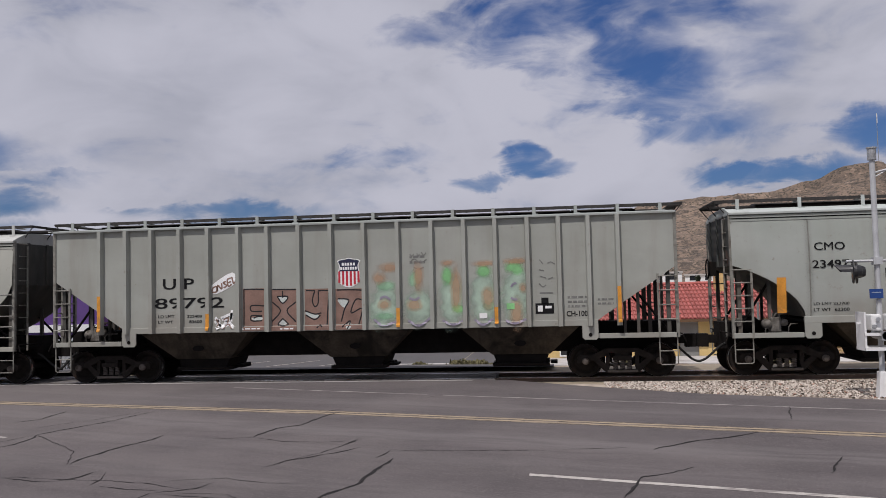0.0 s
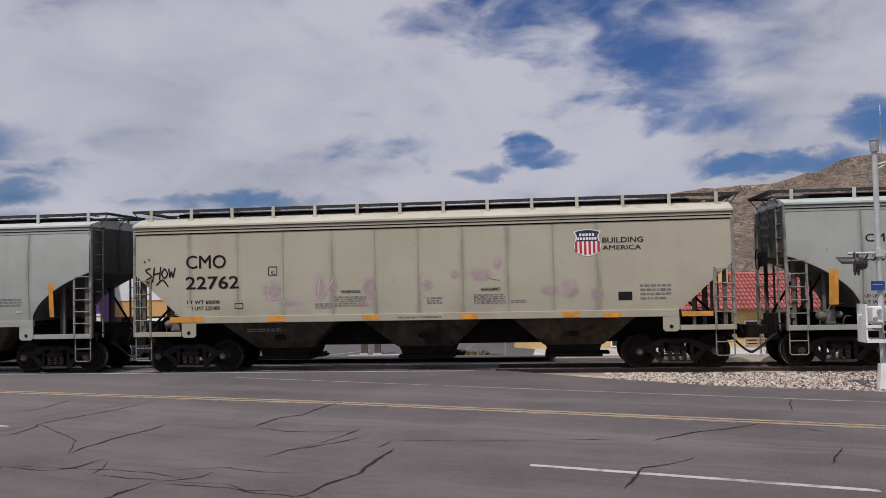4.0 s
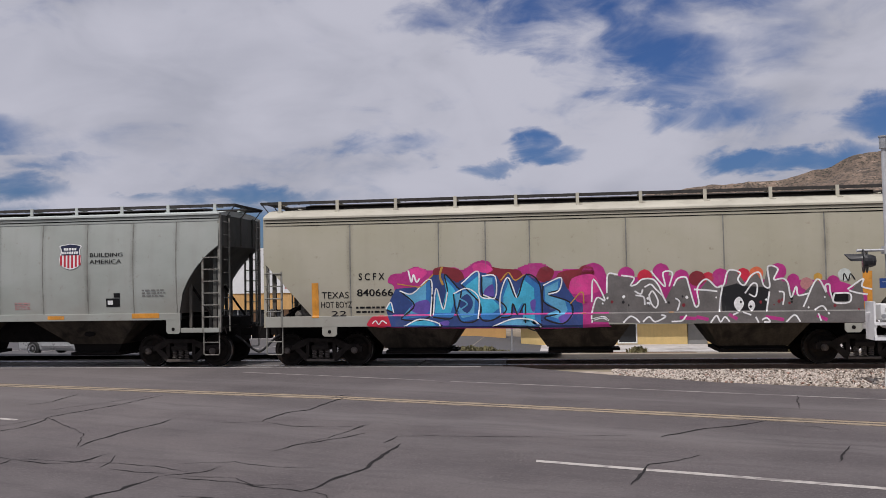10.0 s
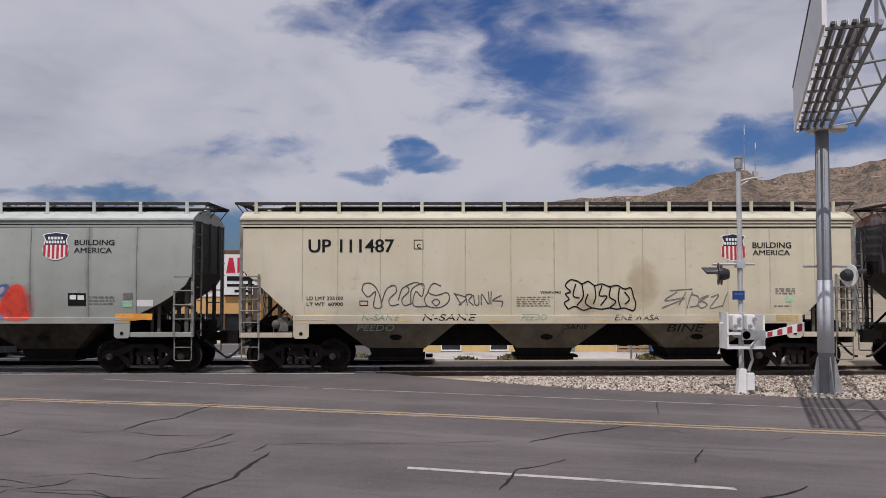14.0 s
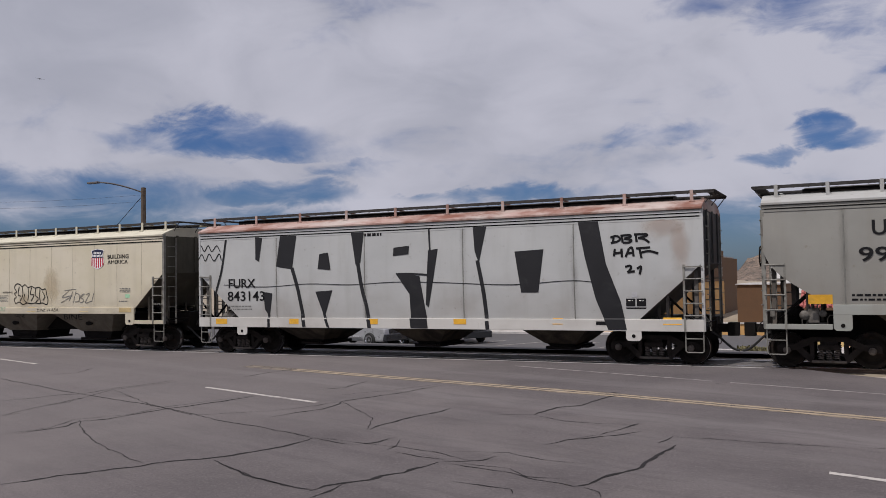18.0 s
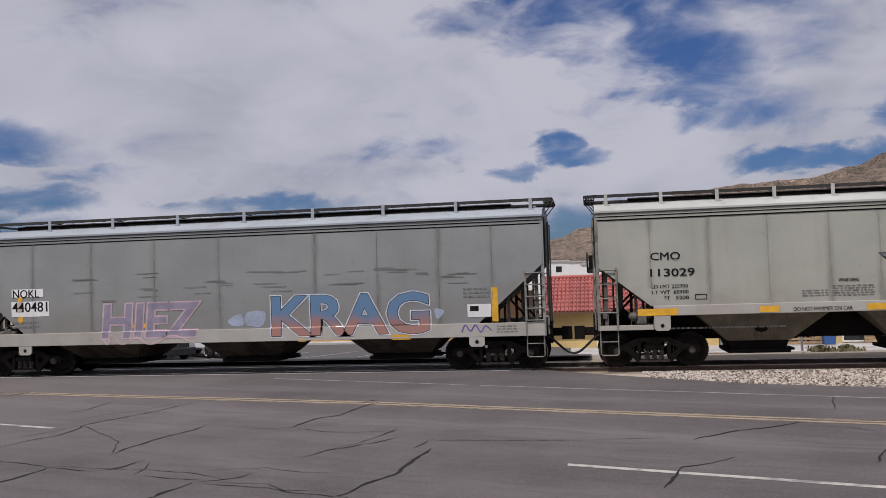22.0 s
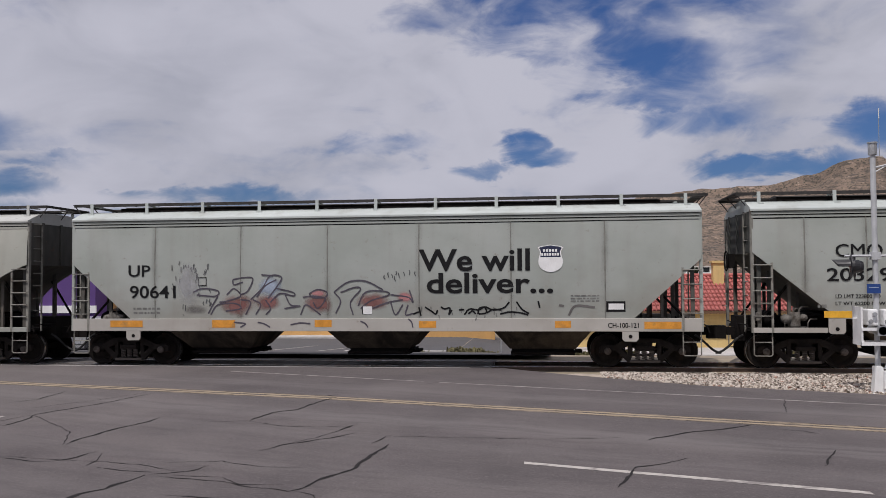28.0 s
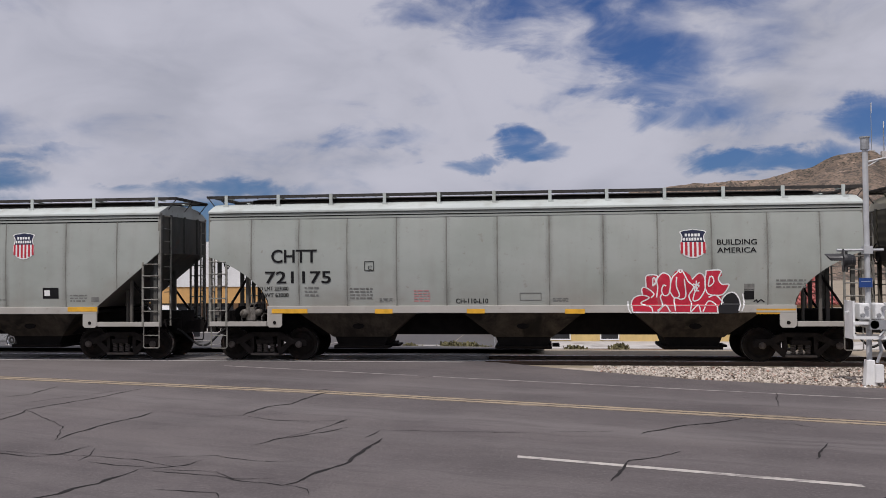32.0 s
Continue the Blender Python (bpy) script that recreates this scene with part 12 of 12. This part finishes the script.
c = Car(243.15, 261.02, GREY, "grey-green covered hopper car with solid black bubble graffiti", corner="straight", cut=1.9, cut_top=3.1, bulge=0.05, sill=(1.35, 1.55))
c.build(seams=(-7.63, -6.11, -4.36, -2.63, -0.87, 0.86, 2.65) + (4.29, 6.13, 7.67), posts=10, mouldings=3, sill=SILL_WHITE, tape_mat=YELLOW, tape=((-7.19, 1.38, 1.03, 0.17), (-4.16, 1.38, 0.48, 0.17), (-1.54, 1.38, 0.48, 0.16), (1.13, 1.38, 0.47, 0.16),) + ((6.2, 1.42, 0.9, 0.13),))
c.stencil("CMO", -6.87, 2.94, 1.14, 0.33)
c.stencil("20329", -7.09, 2.32, 1.56, 0.33)
c.stencil("LD LMT 223800 LD", -6.89, 1.88, 1.09, 0.10)
c.stencil("LT WT 62200 NEW 05-2005", -6.89, 1.70, 1.72, 0.09)
c.boxed(-5.27, 2.63, 0.26, 0.26)
c.stencil("C", -5.18, 2.66, 0.09, 0.11)
c.stencil("CH-110-L04", 2.24, 1.42, 0.76, 0.10)
c.bars(-7.33, 1.61, 0.22, 0.18, 1)
c.shield(4.50, 2.92, 0.69, 0.78)
c.patch(5.43, 1.79, 0.48, 0.31, INK)
c.patch(5.48, 1.87, 0.17, 0.16, WHITE, lift=0.016)
c.bars(6.26, 1.69, 0.51, 0.24, 3)
c.patch(6.90, 1.69, 0.24, 0.14, INK_FAINT)
c.stencil("ARI", -3.10, 1.41, 0.25, 0.09)
c.area([(-2.86, 1.43), (-2.89, 2.00), (-2.74, 2.37), (-2.37, 2.56), (-1.91, 2.57), (-1.65, 2.48), (-1.33, 2.59), (-0.93, 2.56), (-0.76, 2.44), (-0.53, 2.56), (-0.25, 2.56), (-0.11, 2.47), (-0.05, 2.60), (0.42, 2.58), (0.65, 2.43), (0.66, 2.23), (0.53, 2.02), (0.72, 1.85), (0.82, 1.62), (0.77, 1.41), (-0.96, 1.38)], SP["black"], 0.014, False)
c.line([(-2.78, 1.55), (-2.80, 2.04), (-2.64, 2.32), (-2.30, 2.47), (-1.91, 2.48), (-1.77, 2.36), (-2.02, 2.18), (-2.38, 2.16), (-2.47, 2.04), (-2.02, 2.01), (-1.92, 1.89), (-2.31, 1.77), (-2.39, 1.59), (-1.88, 1.53)], 0.026, SP["haze"], 0.02)
c.line([(-1.73, 1.44), (-1.74, 2.18), (-1.60, 2.39), (-1.25, 2.51), (-0.94, 2.41), (-0.88, 2.18), (-1.09, 1.97), (-1.35, 1.91), (-1.06, 1.65), (-0.87, 1.43)], 0.026, SP["haze"], 0.02)
c.line([(-1.46, 2.21), (-1.20, 2.24), (-1.26, 2.09), (-1.46, 2.06), (-1.46, 2.21)], 0.026, SP["haze"], 0.02)
c.line([(-1.75, 1.84), (-1.59, 1.69), (-1.53, 1.44)], 0.026, SP["haze"], 0.02)
c.line([(-1.20, 1.67), (-1.23, 2.01), (-1.18, 2.38), (-1.07, 2.51), (-0.85, 2.58), (-0.61, 2.51), (-0.45, 2.27), (-0.40, 2.01), (-0.21, 1.88), (-0.05, 1.75), (-0.02, 1.54), (-0.10, 1.41)], 0.026, SP["haze"], 0.02)
c.line([(-0.76, 2.25), (-0.74, 1.65)], 0.026, SP["haze"], 0.02)
c.line([(-0.27, 2.56), (-0.10, 2.61), (0.24, 2.57), (0.51, 2.42), (0.55, 2.22), (0.40, 1.98), (0.16, 1.89), (-0.11, 1.90)], 0.026, SP["haze"], 0.02)
c.line([(-0.27, 2.56), (-0.28, 1.96)], 0.026, SP["haze"], 0.02)
c.line([(-1.07, 1.75), (-0.88, 1.62), (-0.80, 1.52), (-0.85, 1.41)], 0.026, SP["haze"], 0.02)
c.line([(-0.11, 1.87), (0.16, 1.89), (0.43, 1.83), (0.63, 1.71)], 0.026, SP["haze"], 0.02)
c.line([(-1.07, 2.11), (0.43, 2.09)], 0.012, SP["haze"], 0.02)
c.line([(2.71, 1.85), (2.82, 1.95), (2.93, 1.85), (2.82, 1.73), (2.71, 1.85)], 0.02, INK_SOFT, 0.02)
c.bars(3.91, 1.73, 0.37, 0.08, 1)

c = Car(262.51, 279.95, GREY, "pale grey-green covered hopper car with red graffiti and a crest", corner="arch", cut=1.7, sill=(1.36, 1.56))
c.build(seams=(-7.51, -6.15, -4.79, -3.41, -2.04, -0.66, 0.73, 2.15, 3.56, 4.94, 6.35, 7.66), posts=12, sill=SILL_WHITE, tape_mat=YELLOW, tape=((-6.93, 1.36, 1.02, 0.12), (-4.02, 1.35, 0.49, 0.12), (-1.50, 1.35, 0.49, 0.12), (1.13, 1.34, 0.52, 0.12), (6.05, 1.32, 0.99, 0.14),))
c.stencil("CHTT", -6.92, 2.76, 1.28, 0.36)
c.stencil("721175", -7.10, 2.19, 1.85, 0.33)
c.stencil("LD LMT 223000", -7.33, 1.99, 0.88, 0.11)
c.stencil("LT WT 63000", -7.33, 1.81, 0.88, 0.11)
c.boxed(-4.30, 2.52, 0.27, 0.26)
c.stencil("C", -4.20, 2.55, 0.10, 0.11)
c.stencil("CH-110-L10", -1.79, 1.62, 0.87, 0.13)
c.shield(4.11, 2.78, 0.71, 0.78)
c.stencil("BUILDING", 5.08, 3.13, 1.00, 0.14)
c.stencil("AMERICA", 5.08, 2.92, 0.99, 0.14)
c.bars(6.55, 1.99, 0.75, 0.26, 3)
c.patch(5.75, 1.70, 0.25, 0.26, INK)
c.bars(-2.94, 1.66, 0.45, 0.35, 5, SP['rose'])
c.bars(-4.71, 1.74, 0.63, 0.35, 4)
c.boxed(-0.07, 1.69, 0.58, 0.21, INK_FAINT)
c.bars(-3.89, 1.66, 0.36, 0.12, 3)
c.bars(0.81, 1.65, 0.41, 0.12, 3)
c.bars(-5.99, 1.82, 0.40, 0.31, 3)
c.area([(2.90, 1.37), (2.87, 1.62), (2.96, 1.77), (3.16, 1.84), (3.14, 1.99), (3.25, 2.04), (3.26, 2.33), (3.53, 2.34), (3.70, 2.40), (3.92, 2.32), (4.02, 2.46), (4.21, 2.46), (4.38, 2.35), (4.43, 2.23), (4.60, 2.39), (4.75, 2.30), (4.79, 2.46), (5.16, 2.46), (5.20, 2.35), (5.10, 2.25), (5.17, 2.10), (5.37, 2.09), (5.28, 1.88), (5.16, 1.76), (5.23, 1.61), (5.11, 1.36)], SP["crimson"], 0.012, False)
c.area([(5.08, 1.36), (5.21, 1.71), (5.35, 1.86), (5.52, 1.86), (5.62, 1.68), (5.64, 1.51), (5.56, 1.34)], SP["black"], 0.014)
c.line([(2.90, 1.38), (2.87, 1.62), (2.96, 1.77), (3.16, 1.82), (3.33, 1.75), (3.11, 1.61), (3.37, 1.51), (3.42, 1.37)], 0.034, SP["white"], 0.036)
c.line([(3.25, 2.04), (3.26, 2.33), (3.53, 2.34), (3.50, 2.18), (3.42, 2.06)], 0.034, SP["white"], 0.036)
c.line([(3.42, 2.06), (3.43, 2.26), (3.48, 2.26), (3.49, 2.13), (3.42, 2.06)], 0.034, SP["white"], 0.036)
c.line([(3.16, 1.82), (3.14, 1.99), (3.25, 2.02), (3.45, 1.86), (3.38, 1.75)], 0.034, SP["white"], 0.036)
c.line([(3.52, 1.76), (3.55, 2.01), (3.53, 2.23), (3.68, 2.40), (3.85, 2.33), (3.88, 2.13), (3.84, 1.86), (3.72, 1.81), (3.65, 1.94), (3.70, 2.08), (3.77, 2.06)], 0.034, SP["white"], 0.036)
c.line([(3.54, 1.41), (3.67, 1.56), (3.62, 1.76), (3.67, 1.86)], 0.034, SP["white"], 0.036)
c.line([(3.54, 1.37), (3.74, 1.56), (3.88, 1.36)], 0.034, SP["white"], 0.036)
c.line([(3.88, 2.13), (3.94, 2.31), (4.04, 2.40), (4.12, 2.49), (4.20, 2.43), (4.33, 2.18), (4.47, 2.03), (4.35, 1.81), (4.42, 1.61)], 0.034, SP["white"], 0.036)
c.line([(4.04, 2.30), (4.03, 2.06), (4.11, 1.81), (3.98, 1.75), (3.86, 1.91)], 0.034, SP["white"], 0.036)
c.line([(4.23, 2.25), (4.27, 1.81), (4.15, 1.71), (3.98, 1.74), (4.00, 1.41)], 0.034, SP["white"], 0.036)
c.line([(4.43, 2.23), (4.60, 2.39), (4.74, 2.30), (4.76, 1.98), (4.61, 1.71), (4.46, 1.68), (4.51, 1.91), (4.61, 1.93)], 0.034, SP["white"], 0.036)
c.line([(4.42, 1.61), (4.39, 1.39), (4.58, 1.56), (4.65, 1.36)], 0.034, SP["white"], 0.036)
c.line([(4.79, 2.46), (5.16, 2.46), (5.10, 2.25), (5.19, 2.10), (5.37, 2.09), (5.23, 1.85), (5.04, 1.81), (4.83, 1.86), (4.76, 2.10), (4.79, 2.46)], 0.034, SP["white"], 0.036)
c.line([(4.88, 2.30), (4.95, 2.30), (4.98, 2.15), (4.85, 2.05), (4.88, 2.30)], 0.034, SP["white"], 0.036)
c.line([(4.70, 1.39), (4.85, 1.66), (5.04, 1.56), (5.08, 1.36)], 0.034, SP["white"], 0.036)
c.line([(4.85, 1.76), (5.04, 1.81), (5.23, 1.61)], 0.034, SP["white"], 0.036)
c.line([(5.18, 1.56), (5.22, 1.75), (5.38, 1.88), (5.54, 1.85), (5.65, 1.63), (5.61, 1.41)], 0.034, SP["white"], 0.036)
c.line([(2.78, 1.67), (2.79, 1.47), (2.86, 1.34)], 0.034, SP["white"], 0.036)
c.line([(5.73, 1.73), (5.74, 1.56), (5.68, 1.39)], 0.034, SP["white"], 0.036)
c.line([(5.71, 1.85), (5.76, 1.61)], 0.034, SP["white"], 0.036)
c.line([(4.09, 2.49), (4.18, 2.47), (4.13, 2.41), (4.09, 2.49)], 0.034, SP["white"], 0.036)
c.line([(4.54, 2.20), (4.54, 1.97)], 0.034, SP["white"], 0.036)
c.line([(4.45, 2.11), (4.62, 2.07)], 0.034, SP["white"], 0.036)
c.line([(4.47, 1.98), (4.62, 2.16)], 0.034, SP["white"], 0.036)
c.line([(2.90, 1.37), (5.11, 1.35)], 0.034, SP["white"], 0.036)
c.line([(4.47, 2.05), (4.57, 2.00), (4.49, 1.93), (4.54, 2.10), (4.61, 2.03)], 0.03, SP["white"], 0.036)
c.patch(5.75, 1.93, 0.26, 0.18, INK_FAINT)
c.line([(5.99, 1.64), (6.06, 1.69), (6.09, 1.63), (6.17, 1.69), (6.26, 1.63)], 0.03, INK, 0.03)

c = Car(281.28, 298.73, CREAM, "tan covered hopper car", style="flat", bulge=0.02, corner="straight", cut=1.45)
c.build(seams=(-6, -4, -2, 0, 2, 4, 6), gusset=True)



def motions():
    """The train rolls by, its wheels turning while they can be seen."""
    ends = [(0.5 * i, s) for i, s in enumerate(GONE)]

    def gone(t):
        i = min(int(t / 0.5), len(GONE) - 2)
        return GONE[i] + (GONE[i + 1] - GONE[i]) * (t - 0.5 * i) / 0.5
    walk(bird, [(t, pose(*p, 12, 8, 60)) for t, p in BIRD_WAY])
    for car in CARS:
        walk(car.root, [(t, pose(car.mid - s, TRACK_Y, 0)) for t, s in ends])
        times = [k / 15 for k in range(0, 481)]
        for w in car.wheels:
            at = w.matrix_basis.translation.copy()
            seen = [t for t in times if -36 < car.mid + at.x - gone(t) < 14]
            rows = [(t, pose(at.x, at.y, at.z, 0, -math.degrees((gone(t) - gone(seen[0])) / WHEEL_R) if seen else 0, 0)) for t in seen]
            if rows and rows[0][0] > 0.01:
                rows.insert(0, (0.0, rows[0][1]))
            if rows and rows[-1][0] < 31.99:
                rows.append((32.0, rows[-1][1]))
            if rows:
                walk(w, rows)


motions()
